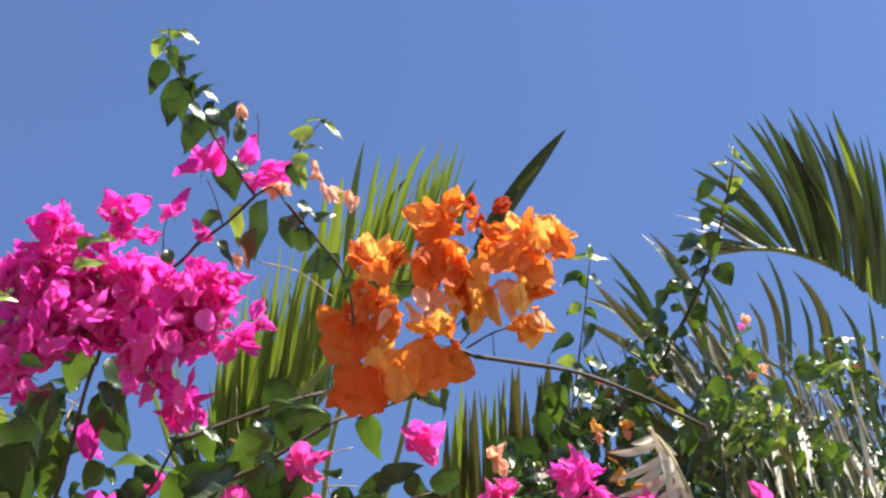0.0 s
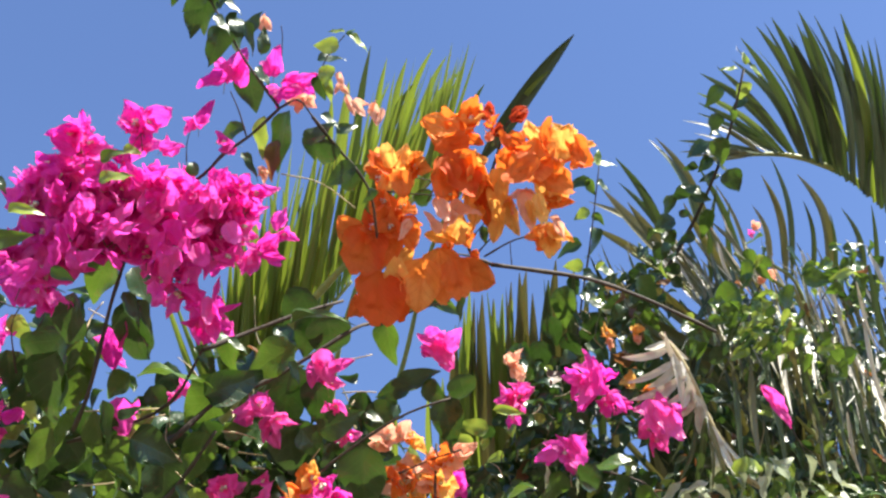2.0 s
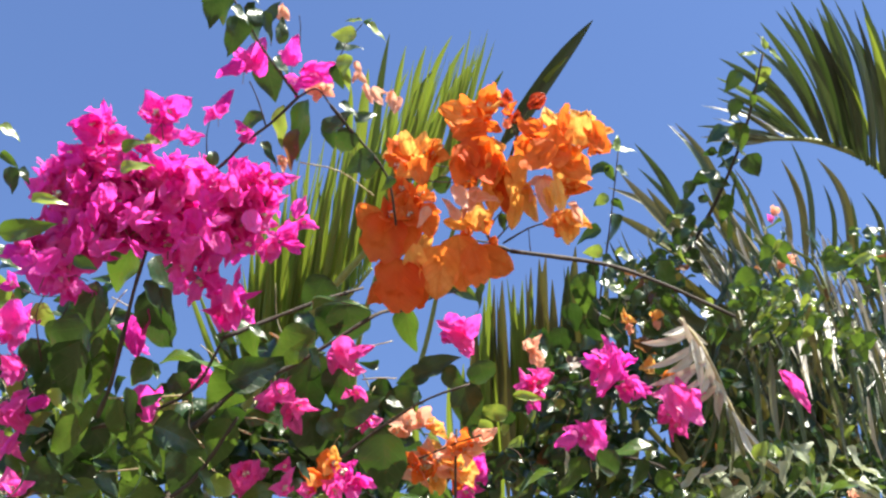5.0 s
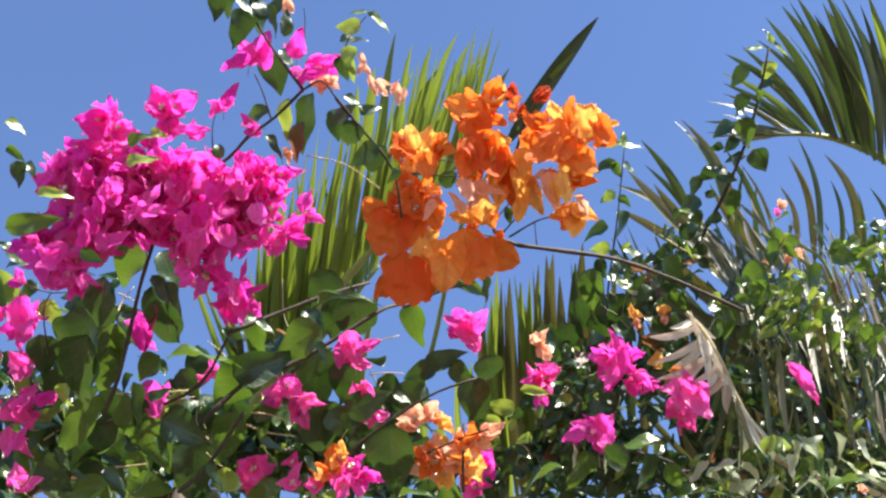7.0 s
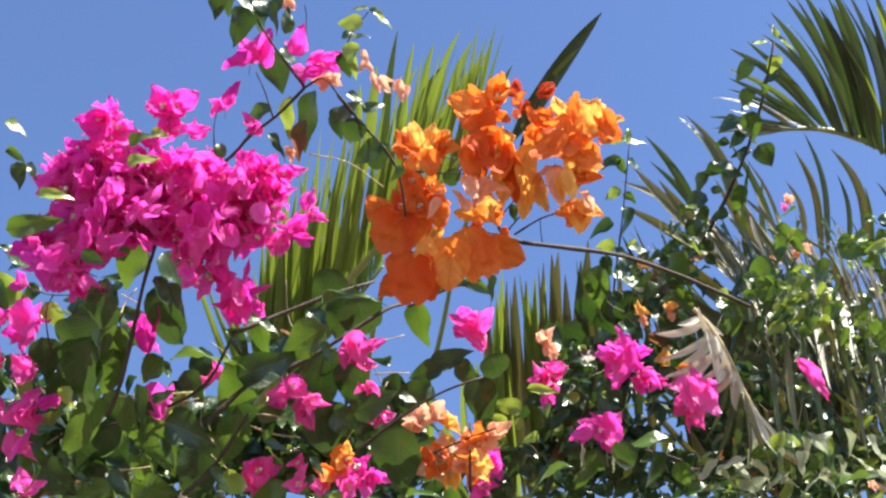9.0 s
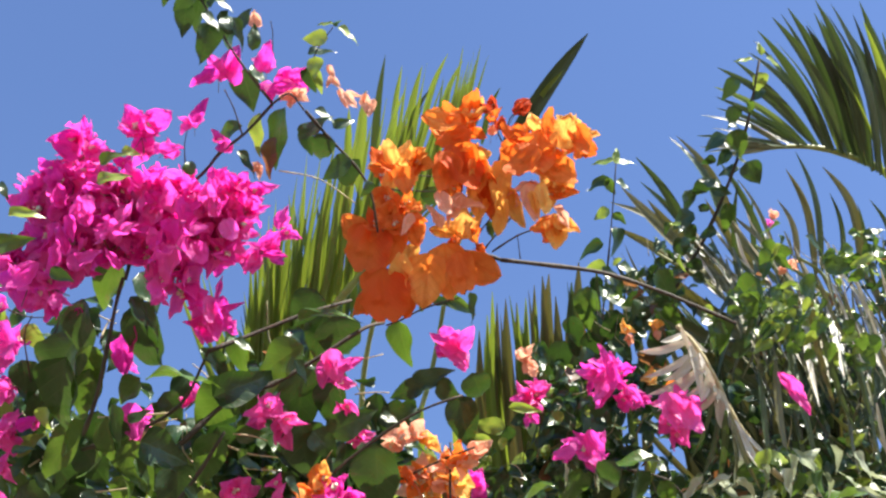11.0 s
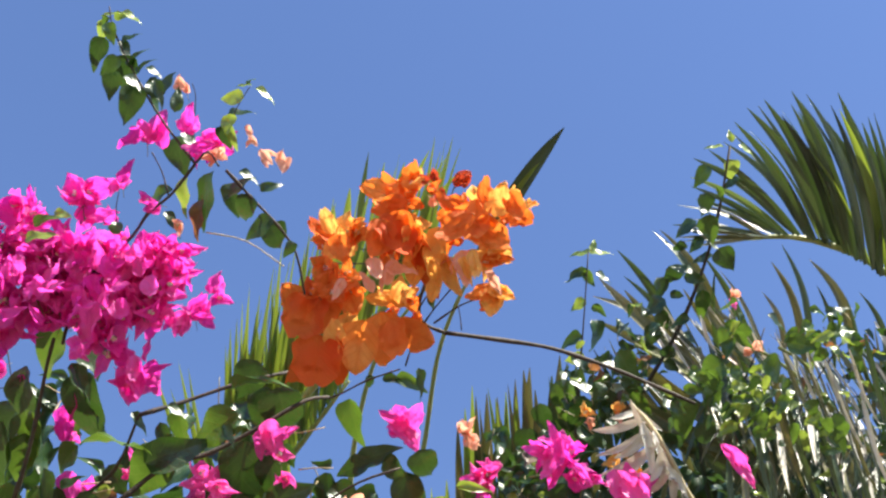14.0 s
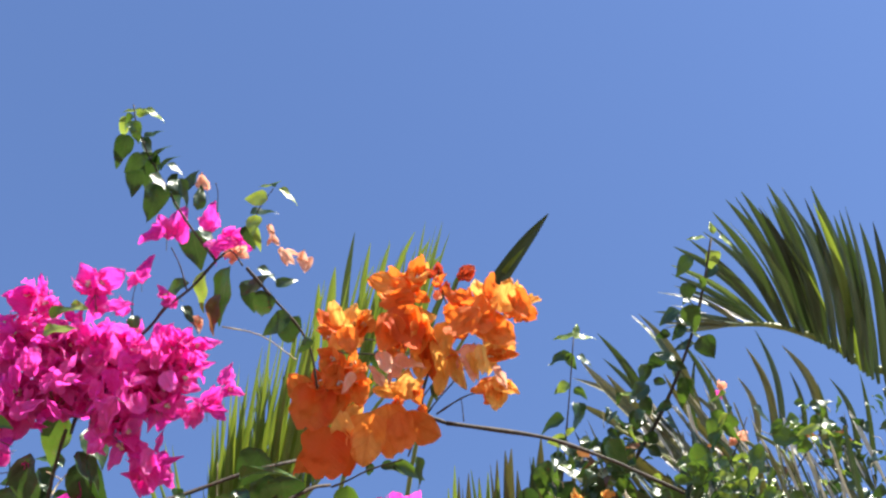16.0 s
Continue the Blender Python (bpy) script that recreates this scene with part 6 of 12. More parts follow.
leaf(orange_bush, (0.064, 1.033, 2.183), 0.093, (-0.99, 0.091, -0.107), MID_LIT, face=(0.3, -0.6, 0.7), spread=0.2, wide=0.61, kind=6)
leaf(orange_bush, (-0.002, 1.041, 2.176), 0.046, (0.172, -0.632, 0.756), MID_LIT, face=(0.3, -0.6, 0.7), spread=0.2, wide=1.19, kind=0)
leaf(orange_bush, (-0.029, 1.051, 2.177), 0.044, (0.939, -0.221, 0.263), MID_LIT, face=(0.3, -0.6, 0.7), spread=0.2, wide=0.92, kind=1)
leaf(orange_bush, (0.085, 0.982, 2.243), 0.038, (0.999, 0.032, -0.04), YOUNG, face=(-0.59, -1.02, -0.34), spread=0.15, wide=0.45, kind=1)
leaf(orange_bush, (0.046, 0.995, 2.234), 0.033, (-0.985, -0.109, 0.133), YOUNG, face=(0.11, -0.83, -0.57), spread=0.15, wide=0.82)
leaf(orange_bush, (0.062, 1.022, 2.227), 0.019, (0.501, 0.554, -0.664), YOUNG, face=(0.26, -0.8, -0.61), spread=0.15, wide=0.88)
leaf(orange_bush, (-0.01, 1.024, 2.22), 0.023, (0.172, -0.632, 0.756), YOUNG, face=(0.68, -0.88, -0.5), spread=0.15, wide=1.23)
leaf(orange_bush, (0.037, 1.021, 2.235), 0.025, (-0.94, -0.217, 0.262), YOUNG, face=(-0.02, -0.77, -0.64), spread=0.15, wide=0.96)
leaf(orange_bush, (0.097, 1.046, 2.188), 0.037, (0.644, 0.49, -0.588), face=(0.39, -0.91, 0.18), spread=0.1, kind=2, wide=0.74)
leaf(orange_bush, (-0.045, 0.985, 2.237), 0.021, (0.94, 0.217, -0.262), face=(0.39, -0.91, 0.18), spread=0.1, kind=2, wide=0.95)
leaf(orange_bush, (-0.095, 0.973, 2.276), 0.025, (0.175, 0.631, -0.756), face=(-0.55, -1.01, -0.35), spread=0.15, wide=1.10)
leaf(orange_bush, (0.026, 0.934, 2.33), 0.038, (0.94, 0.217, -0.262), MID_LIT, face=(-0.03, -1.02, -0.34), spread=0.15, wide=0.64, kind=1)
leaf(orange_bush, (0.035, 0.921, 2.316), 0.031, (0.175, 0.631, -0.756), face=(0.39, -0.91, 0.18), spread=0.1, kind=2, wide=0.59)
leaf(orange_bush, (-0.011, 0.911, 2.308), 0.018, (0.175, 0.631, -0.756), face=(0.19, -1.08, -0.27), spread=0.15, wide=0.78)
leaf(orange_bush, (0.009, 0.928, 2.328), 0.027, (0.985, 0.109, -0.133), face=(0.13, -1.05, -0.3), spread=0.15, wide=0.80)
flower(orange_bush, (-0.033, 0.963, 2.203), 0.023, PEACH, face=(-0.32, -0.94, -0.06), spread=0.15)
flower(orange_bush, (-0.018, 0.952, 2.199), 0.022, PEACH, face=(0.32, -0.95, -0.06), spread=0.15)
flower(orange_bush, (-0.009, 0.957, 2.195), 0.023, APRICOT, face=(0.64, -0.59, -0.49), spread=0.15)
flower(orange_bush, (-0.043, 0.962, 2.192), 0.020, PEACH, face=(-0.6, -0.45, -0.66), spread=0.15)
flower(orange_bush, (-0.004, 0.992, 2.18), 0.025, APRICOT, face=(0, -1, 0), spread=0.15)
flower(orange_bush, (-0.016, 0.99, 2.17), 0.024, ORANGE, face=(-0.6, -0.45, -0.66), spread=0.15)
flower(orange_bush, (-0.024, 1.002, 2.168), 0.024, PEACH, face=(-0.59, -0.18, -0.79), spread=0.15)
flower(orange_bush, (0.009, 0.974, 2.179), 0.023, PEACH, face=(-0.32, -0.94, -0.06), spread=0.15)
flower(orange_bush, (0.018, 0.986, 2.171), 0.026, APRICOT, face=(0.32, -0.95, -0.06), spread=0.15)
flower(orange_bush, (0.015, 1, 2.163), 0.025, ORANGE, face=(0.11, -0.18, -0.98), spread=0.15)
flower(orange_bush, (0.005, 0.986, 2.165), 0.023, PEACH, face=(-0.64, -0.59, -0.49), spread=0.15)
flower(orange_bush, (0.034, 0.965, 2.187), 0.023, PEACH, face=(0.56, -0.8, -0.24), spread=0.15)
flower(orange_bush, (0.018, 0.964, 2.18), 0.020, ORANGE, face=(-0.32, -0.94, -0.06), spread=0.15)
flower(orange_bush, (0.025, 0.97, 2.177), 0.018, PEACH, face=(0.77, -0.49, -0.41), spread=0.15)
flower(orange_bush, (-0.028, 0.975, 2.167), 0.021, ORANGE, face=(-0.66, -0.74, -0.12), spread=0.15)
flower(orange_bush, (-0.007, 1.003, 2.164), 0.023, APRICOT, face=(0.11, -0.18, -0.98), spread=0.15)
flower(orange_bush, (-0.017, 0.985, 2.179), 0.021, PEACH, face=(-0.11, -0.99, -0.01), spread=0.15)
flower(orange_bush, (0.079, 0.91, 2.251), 0.019, PEACH, face=(-0.43, -0.86, 0.25), spread=0.15, open_by=0.4)
flower(orange_bush, (0.085, 0.913, 2.24), 0.018, PEACH, face=(0.43, 0.1, -0.9), spread=0.15, open_by=0.4)
flower(magenta_bush, (-0.103, 0.946, 2.142), 0.022, ORANGE, face=(-0.11, -0.99, -0.01), spread=0.15)
flower(magenta_bush, (-0.112, 0.94, 2.129), 0.021, ORANGE, face=(-0.6, -0.45, -0.66), spread=0.15)
flower(magenta_bush, (-0.095, 0.932, 2.142), 0.018, APRICOT, face=(0.32, -0.95, -0.06), spread=0.15)
flower(magenta_bush, (-0.087, 0.934, 2.135), 0.023, MAGENTA, face=(0, -1, 0), spread=0.15)
flower(magenta_bush, (-0.08, 0.954, 2.132), 0.024, MAGENTA, face=(0.11, -0.18, -0.98), spread=0.15)
flower(magenta_bush, (-0.094, 0.949, 2.121), 0.022, PINK, face=(-0.32, -0.23, -0.92), spread=0.15)
flower(magenta_bush, (-0.119, 0.944, 2.119), 0.021, PINK, face=(-0.6, -0.45, -0.66), spread=0.15)
flower(magenta_bush, (-0.071, 0.947, 2.132), 0.020, MAGENTA, face=(0.77, -0.49, -0.41), spread=0.15)
flower(orange_bush, (0.015, 0.972, 2.315), 0.022, PINK, face=(0.32, -0.95, -0.06), spread=0.15)
flower(orange_bush, (0.007, 0.979, 2.311), 0.024, PINK, face=(-0.56, -0.79, -0.24), spread=0.15)
flower(orange_bush, (0.022, 0.969, 2.297), 0.024, PINK, face=(0.26, -0.03, -0.96), spread=0.15)
flower(orange_bush, (0.01, 0.969, 2.321), 0.021, MAGENTA, face=(-0.38, -0.92, 0.1), spread=0.15)
flower(orange_bush, (0.026, 0.958, 2.308), 0.020, MAGENTA, face=(0.56, -0.8, -0.24), spread=0.15)
flower(orange_bush, (0.083, 1.005, 2.272), 0.021, PINK, face=(-0.64, -0.59, -0.49), spread=0.15)
flower(orange_bush, (0.095, 0.992, 2.268), 0.021, PINK, face=(0.59, -0.81, -0.03), spread=0.15)
flower(orange_bush, (0.09, 1.005, 2.265), 0.019, PINK, face=(-0.32, -0.23, -0.92), spread=0.15)
flower(orange_bush, (0.096, 0.999, 2.28), 0.017, PINK, face=(0.38, -0.92, 0.1), spread=0.15)
flower(orange_bush, (0.088, 1.012, 2.253), 0.017, MAGENTA, face=(0.11, -0.18, -0.98), spread=0.15)
flower(orange_bush, (0.033, 1.048, 2.208), 0.018, MAGENTA, face=(0.49, -0.85, -0.17), spread=0.15)
flower(orange_bush, (0.036, 1.061, 2.202), 0.016, MAGENTA, face=(0.11, -0.18, -0.98), spread=0.15)
flower(orange_bush, (0.029, 1.076, 2.193), 0.018, PINK, face=(0.32, -0.23, -0.92), spread=0.15)
flower(orange_bush, (0.021, 1.065, 2.185), 0.018, PINK, face=(-0.6, -0.45, -0.66), spread=0.15)
petal(orange_bush, (0.018, 0.961, 2.294), 0.038, (0.644, 0.49, -0.588), PINK, face=(-0.15, -0.83, -0.56), wide=0.62, kind=2)
petal(orange_bush, (0.007, 0.95, 2.3), 0.034, (-0.867, -0.319, 0.383), PINK, face=(-0.07, -0.83, -0.56), wide=0.5, kind=2)
petal(orange_bush, (0.028, 0.949, 2.303), 0.029, (0.499, -0.556, 0.665), MAGENTA, face=(-0.07, -0.83, -0.56), wide=0.7, kind=0)
petal(orange_bush, (0.095, 0.994, 2.27), 0.031, (0.865, -0.322, 0.384), PINK, face=(-0.12, -0.83, -0.56), wide=0.6, kind=2)
petal(orange_bush, (0.082, 1, 2.267), 0.031, (-0.985, 0.113, -0.134), PINK, face=(0.22, -0.83, -0.56), wide=0.6, kind=0)
petal(orange_bush, (0.036, 1.048, 2.206), 0.028, (0.34, -0.603, 0.721), MAGENTA, face=(-0.13, -0.83, -0.56), wide=0.8, kind=2)
# the orange head
tube("branch", [(0.29, 0.97, 2.329), (0.225, 0.939, 2.341), (0.178, 0.917, 2.345), (0.148, 0.898, 2.339), (0.098, 0.878, 2.331), (0.062, 0.864, 2.325)], 0.0017, 0.0021, STEM, orange_bush, 7, nodes=0.35)
tube("branch", [(0.062, 0.864, 2.325), (0.045, 0.858, 2.33), (0.04, 0.84, 2.331), (0.048, 0.821, 2.353), (0.062, 0.806, 2.392), (0.071, 0.782, 2.411)], 0.0016, 0.0013, STEM, orange_bush, 7, nodes=0.35)
tube("branch", [(0.054, 0.846, 2.319), (0.077, 0.833, 2.326), (0.095, 0.824, 2.326), (0.114, 0.819, 2.332)], 0.0009, 0.0006, STEM, orange_bush, 7, nodes=0.35)
tube("branch", [(0.079, 0.849, 2.312), (0.078, 0.843, 2.322), (0.077, 0.832, 2.325)], 0.0005, 0.0004, STEM, orange_bush, 7, nodes=0.35)
tube("branch", [(0.045, 0.846, 2.319), (0.056, 0.832, 2.324), (0.071, 0.819, 2.334), (0.087, 0.809, 2.352)], 0.0008, 0.0005, STEM, orange_bush, 7, nodes=0.35)
tube("branch", [(0.045, 0.861, 2.332), (0.023, 0.855, 2.33), (0.008, 0.859, 2.32), (-0.008, 0.851, 2.307)], 0.0008, 0.0005, STEM, orange_bush, 7, nodes=0.35)
tube("branch", [(0.04, 0.84, 2.332), (0.053, 0.822, 2.337), (0.066, 0.814, 2.343)], 0.0006, 0.0005, STEM, orange_bush, 7, nodes=0.35)
tube("branch", [(-0.039, 0.82, 2.376), (-0.003, 0.81, 2.362), (0.03, 0.792, 2.344)], 0.0008, 0.0005, STEM, orange_bush, 7, nodes=0.35)
tube("branch", [(0.002, 0.831, 2.373), (0.008, 0.819, 2.386), (-0.016, 0.814, 2.388)], 0.0007, 0.0005, STEM, orange_bush, 7, nodes=0.35)
tube("branch", [(0.071, 0.782, 2.411), (0.074, 0.766, 2.41), (0.085, 0.753, 2.407)], 0.0006, 0.0004, STEM, orange_bush, 7, nodes=0.35)
tube("branch", [(0.067, 0.789, 2.397), (0.058, 0.768, 2.409), (0.058, 0.751, 2.411)], 0.0006, 0.0004, STEM, orange_bush, 7, nodes=0.35)
tube("branch", [(-0.044, 0.897, 2.278), (-0.029, 0.89, 2.279), (-0.008, 0.884, 2.287), (0.023, 0.871, 2.287)], 0.0009, 0.0008, STEM, orange_bush, 7, nodes=0.35)
tube("branch", [(0.028, 0.87, 2.29), (0.035, 0.851, 2.294), (0.044, 0.83, 2.307)], 0.0008, 0.0005, STEM, orange_bush, 7, nodes=0.35)
petal(orange_bush, (-0.054, 0.818, 2.296), 0.056, (-0.172, 0.632, -0.756), ORANGE, face=(0.04, -0.19, -1.33), wide=0.95, kind=4)
petal(orange_bush, (-0.03, 0.811, 2.303), 0.049, (0.089, 0.639, -0.764), ORANGE, face=(-0.23, -0.19, -1.33), wide=0.9, kind=0)
petal(orange_bush, (-0.065, 0.807, 2.313), 0.037, (-0.644, -0.49, 0.588), ORANGE, face=(-0.25, -1.09, -0.26), wide=0.8, kind=2)
petal(orange_bush, (-0.038, 0.805, 2.321), 0.038, (0.172, -0.632, 0.756), ORANGE, face=(0.22, -1.15, -0.18), wide=0.9, kind=2)
petal(orange_bush, (-0.042, 0.83, 2.252), 0.057, (-0.086, 0.639, -0.764), ORANGE, face=(0.06, -0.19, -1.33), wide=1, kind=4)
petal(orange_bush, (-0.02, 0.833, 2.263), 0.043, (0.501, 0.554, -0.664), ORANGE, face=(0.23, -0.19, -1.33), wide=0.8, kind=0)
petal(orange_bush, (-0.02, 0.818, 2.276), 0.037, (0.34, -0.603, 0.721), APRICOT, face=(-0.17, -1.15, -0.18), wide=0.7, kind=4)
petal(orange_bush, (-0.057, 0.833, 2.26), 0.038, (-0.865, 0.322, -0.384), ORANGE, face=(0.12, -0.19, -1.33), wide=0.8, kind=0)
petal(orange_bush, (-0.003, 0.821, 2.264), 0.049, (-0.086, 0.639, -0.764), ORANGE, face=(-0.08, -0.19, -1.33), wide=0.85, kind=2)
petal(orange_bush, (0.016, 0.831, 2.283), 0.052, (0.175, 0.631, -0.756), ORANGE, face=(0.12, -0.19, -1.33), wide=0.85, kind=0)
petal(orange_bush, (0.031, 0.819, 2.268), 0.045, (0.344, 0.602, -0.721), ORANGE, face=(0.06, -0.19, -1.33), wide=0.8, kind=4)
petal(orange_bush, (0.045, 0.816, 2.275), 0.038, (0.94, 0.217, -0.262), ORANGE, face=(0.1, -0.19, -1.33), wide=0.95, kind=2)
petal(orange_bush, (-0.018, 0.82, 2.297), 0.035, (0.499, -0.556, 0.665), APRICOT, face=(0.01, -1.15, -0.18), wide=0.6, kind=1)
petal(orange_bush, (-0.015, 0.81, 2.315), 0.033, (0.344, 0.602, -0.721), ORANGE, face=(0.08, -0.51, -0.95), wide=0.85, kind=2)
petal(orange_bush, (-0.038, 0.799, 2.332), 0.033, (-0.172, 0.632, -0.756), ORANGE, face=(-0.16, -0.51, -0.95), wide=0.9, kind=0)
flower(orange_bush, (-0.039, 0.782, 2.377), 0.023, APRICOT, face=(-0.36, -0.93, 0.02), spread=0.15, open_by=1.0)
flower(orange_bush, (-0.02, 0.767, 2.359), 0.024, APRICOT, face=(0.22, -0.98, -0.03), spread=0.15, open_by=1.1)
flower(orange_bush, (-0.043, 0.786, 2.358), 0.022, ORANGE, face=(-0.66, -0.39, -0.64), spread=0.15, open_by=1.0)
flower(orange_bush, (-0.025, 0.779, 2.355), 0.022, APRICOT, face=(0.25, -0.39, -0.89), spread=0.15, open_by=1.0)
flower(orange_bush, (-0.007, 0.767, 2.355), 0.019, ORANGE, face=(0.81, -0.53, -0.26), spread=0.15, open_by=0.9)
flower(orange_bush, (-0.038, 0.787, 2.332), 0.020, ORANGE, face=(-0.64, -0.59, -0.49), spread=0.15, open_by=1.0)
flower(orange_bush, (-0.02, 0.797, 2.338), 0.021, ORANGE, face=(0.56, -0.8, -0.24), spread=0.15, open_by=1.0)
flower(orange_bush, (-0.014, 0.808, 2.321), 0.020, ORANGE, face=(0.61, -0.32, -0.72), spread=0.15, open_by=1.0)
flower(orange_bush, (-0.03, 0.797, 2.313), 0.020, ORANGE, face=(-0.11, -0.99, -0.01), spread=0.15, open_by=0.9)
flower(orange_bush, (-0.047, 0.79, 2.306), 0.020, ORANGE, face=(-0.56, -0.79, -0.24), spread=0.15, open_by=0.9)
petal(orange_bush, (-0.034, 0.755, 2.358), 0.026, (-0.344, -0.602, 0.721), APRICOT, face=(-0.25, -1.34, 0.05), wide=0.7, kind=4)
petal(orange_bush, (-0.02, 0.761, 2.363), 0.026, (0.257, -0.62, 0.741), APRICOT, face=(0.22, -1.34, 0.05), wide=0.7, kind=1)
petal(orange_bush, (-0.043, 0.767, 2.355), 0.030, (-0.94, -0.217, 0.262), ORANGE, face=(-0.03, -1.02, -0.33), wide=0.8, kind=4)
petal(orange_bush, (-0.012, 0.768, 2.363), 0.026, (0.865, -0.322, 0.384), APRICOT, face=(-0.08, -1.15, -0.18), wide=0.8, kind=2)
petal(orange_bush, (-0.02, 0.766, 2.332), 0.026, (0.175, 0.631, -0.756), ORANGE, face=(-0.06, -0.83, -0.56), wide=0.9, kind=2)
flower(orange_bush, (0.015, 0.754, 2.387), 0.022, ORANGE, face=(-0.61, -0.77, -0.18), spread=0.15, open_by=0.9)
flower(orange_bush, (0.03, 0.763, 2.406), 0.023, ORANGE, face=(-0.14, -0.98, 0.17), spread=0.15, open_by=1.0)
flower(orange_bush, (0.041, 0.742, 2.394), 0.021, APRICOT, face=(0.26, -0.96, 0.14), spread=0.15, open_by=0.9)
flower(orange_bush, (0.018, 0.766, 2.379), 0.022, ORANGE, face=(-0.45, -0.19, -0.87), spread=0.15, open_by=0.9)
flower(orange_bush, (0.037, 0.753, 2.378), 0.020, ORANGE, face=(0.61, -0.32, -0.72), spread=0.15, open_by=0.9)
flower(orange_bush, (0.019, 0.762, 2.348), 0.022, ORANGE, face=(-0.56, -0.79, -0.24), spread=0.15, open_by=0.9)
flower(orange_bush, (0.035, 0.767, 2.358), 0.023, APRICOT, face=(0.22, -0.98, -0.03), spread=0.15, open_by=1.0)
flower(orange_bush, (0.022, 0.782, 2.338), 0.022, ORANGE, face=(-0.22, -0.2, -0.95), spread=0.15, open_by=0.9)
flower(orange_bush, (0.041, 0.771, 2.337), 0.020, APRICOT, face=(0.35, -0.15, -0.92), spread=0.15, open_by=0.9)
flower(orange_bush, (0.043, 0.766, 2.364), 0.019, APRICOT, face=(0.49, -0.85, -0.17), spread=0.15, open_by=0.9)
flower(orange_bush, (0.057, 0.753, 2.396), 0.016, ORANGE, face=(0, -1, 0), spread=0.15, open_by=0.7)
petal(orange_bush, (0.029, 0.759, 2.336), 0.048, (0.344, 0.602, -0.721), ORANGE, face=(0.2, -0.96, -0.41), wide=0.85, kind=0)
petal(orange_bush, (0.014, 0.757, 2.331), 0.039, (-0.34, 0.603, -0.721), ORANGE, face=(0.04, -0.96, -0.41), wide=0.8, kind=0)
petal(orange_bush, (0.037, 0.763, 2.35), 0.034, (0.172, -0.632, 0.756), APRICOT, face=(-0.16, -1.28, -0.03), wide=0.75, kind=4)
petal(orange_bush, (0.012, 0.743, 2.379), 0.037, (-0.985, -0.109, 0.133), ORANGE, face=(-0.2, -1.02, -0.33), wide=0.7, kind=2)
petal(orange_bush, (0.04, 0.744, 2.4), 0.031, (0.34, -0.603, 0.721), ORANGE, face=(-0.18, -1.09, -0.26), wide=0.75, kind=0)
petal(orange_bush, (0.022, 0.749, 2.365), 0.034, (-0.939, 0.221, -0.263), ORANGE, face=(-0.1, -0.83, -0.56), wide=0.7, kind=0)
petal(orange_bush, (0.045, 0.765, 2.33), 0.040, (0.002, 0.641, -0.767), ORANGE, face=(-0.14, -0.83, -0.56), wide=0.6, kind=1)
petal(orange_bush, (0.022, 0.749, 2.392), 0.031, (-0.501, -0.554, 0.664), ORANGE, face=(-0.19, -1.09, -0.26), wide=0.75, kind=0)
flower(orange_bush, (0.082, 0.763, 2.384), 0.021, ORANGE, face=(-0.46, -0.89, -0.04), spread=0.15, open_by=0.9)
flower(orange_bush, (0.096, 0.76, 2.39), 0.022, APRICOT, face=(0, -0.98, 0.18), spread=0.15, open_by=1.0)
flower(orange_bush, (0.108, 0.755, 2.385), 0.022, APRICOT, face=(0.12, -0.99, 0.08), spread=0.15, open_by=1.0)
flower(orange_bush, (0.126, 0.769, 2.399), 0.023, APRICOT, face=(0.24, -0.97, 0.06), spread=0.15, open_by=1.1)
flower(orange_bush, (0.134, 0.761, 2.382), 0.021, APRICOT, face=(0.66, -0.74, -0.12), spread=0.15, open_by=1.0)
flower(orange_bush, (0.134, 0.759, 2.36), 0.019, ORANGE, face=(0.66, -0.25, -0.71), spread=0.15, open_by=0.9)
flower(orange_bush, (0.121, 0.766, 2.377), 0.022, ORANGE, face=(0.44, -0.87, -0.24), spread=0.15, open_by=1.0)
flower(orange_bush, (0.077, 0.759, 2.36), 0.020, ORANGE, face=(-0.66, -0.39, -0.64), spread=0.15, open_by=0.9)
flower(orange_bush, (0.093, 0.774, 2.375), 0.022, ORANGE, face=(-0.09, -0.35, -0.93), spread=0.15, open_by=1.0)
flower(orange_bush, (0.071, 0.784, 2.364), 0.020, ORANGE, face=(-0.66, -0.39, -0.64), spread=0.15, open_by=0.9)
flower(orange_bush, (0.106, 0.787, 2.36), 0.022, APRICOT, face=(0.5, -0.45, -0.75), spread=0.15, open_by=0.9)
flower(orange_bush, (0.113, 0.772, 2.335), 0.020, APRICOT, face=(0.66, -0.25, -0.71), spread=0.15, open_by=0.9)
flower(orange_bush, (0.09, 0.789, 2.34), 0.021, PEACH, face=(0, -0.09, -1), spread=0.15, open_by=0.8)
flower(orange_bush, (0.106, 0.784, 2.326), 0.019, APRICOT, face=(0.41, 0.01, -0.91), spread=0.15, open_by=0.8)
flower(orange_bush, (0.118, 0.785, 2.334), 0.017, APRICOT, face=(0.82, -0.44, -0.37), spread=0.15, open_by=0.8)
flower(orange_bush, (0.071, 0.784, 2.326), 0.020, PEACH, face=(-0.35, -0.15, -0.92), spread=0.15, open_by=0.8)
petal(orange_bush, (0.099, 0.766, 2.356), 0.050, (0.002, 0.641, -0.767), ORANGE, face=(-0.1, -0.83, -0.56), wide=0.85, kind=4)
petal(orange_bush, (0.111, 0.767, 2.34), 0.044, (0.767, 0.411, -0.493), ORANGE, face=(-0.05, -0.83, -0.56), wide=0.75, kind=0)
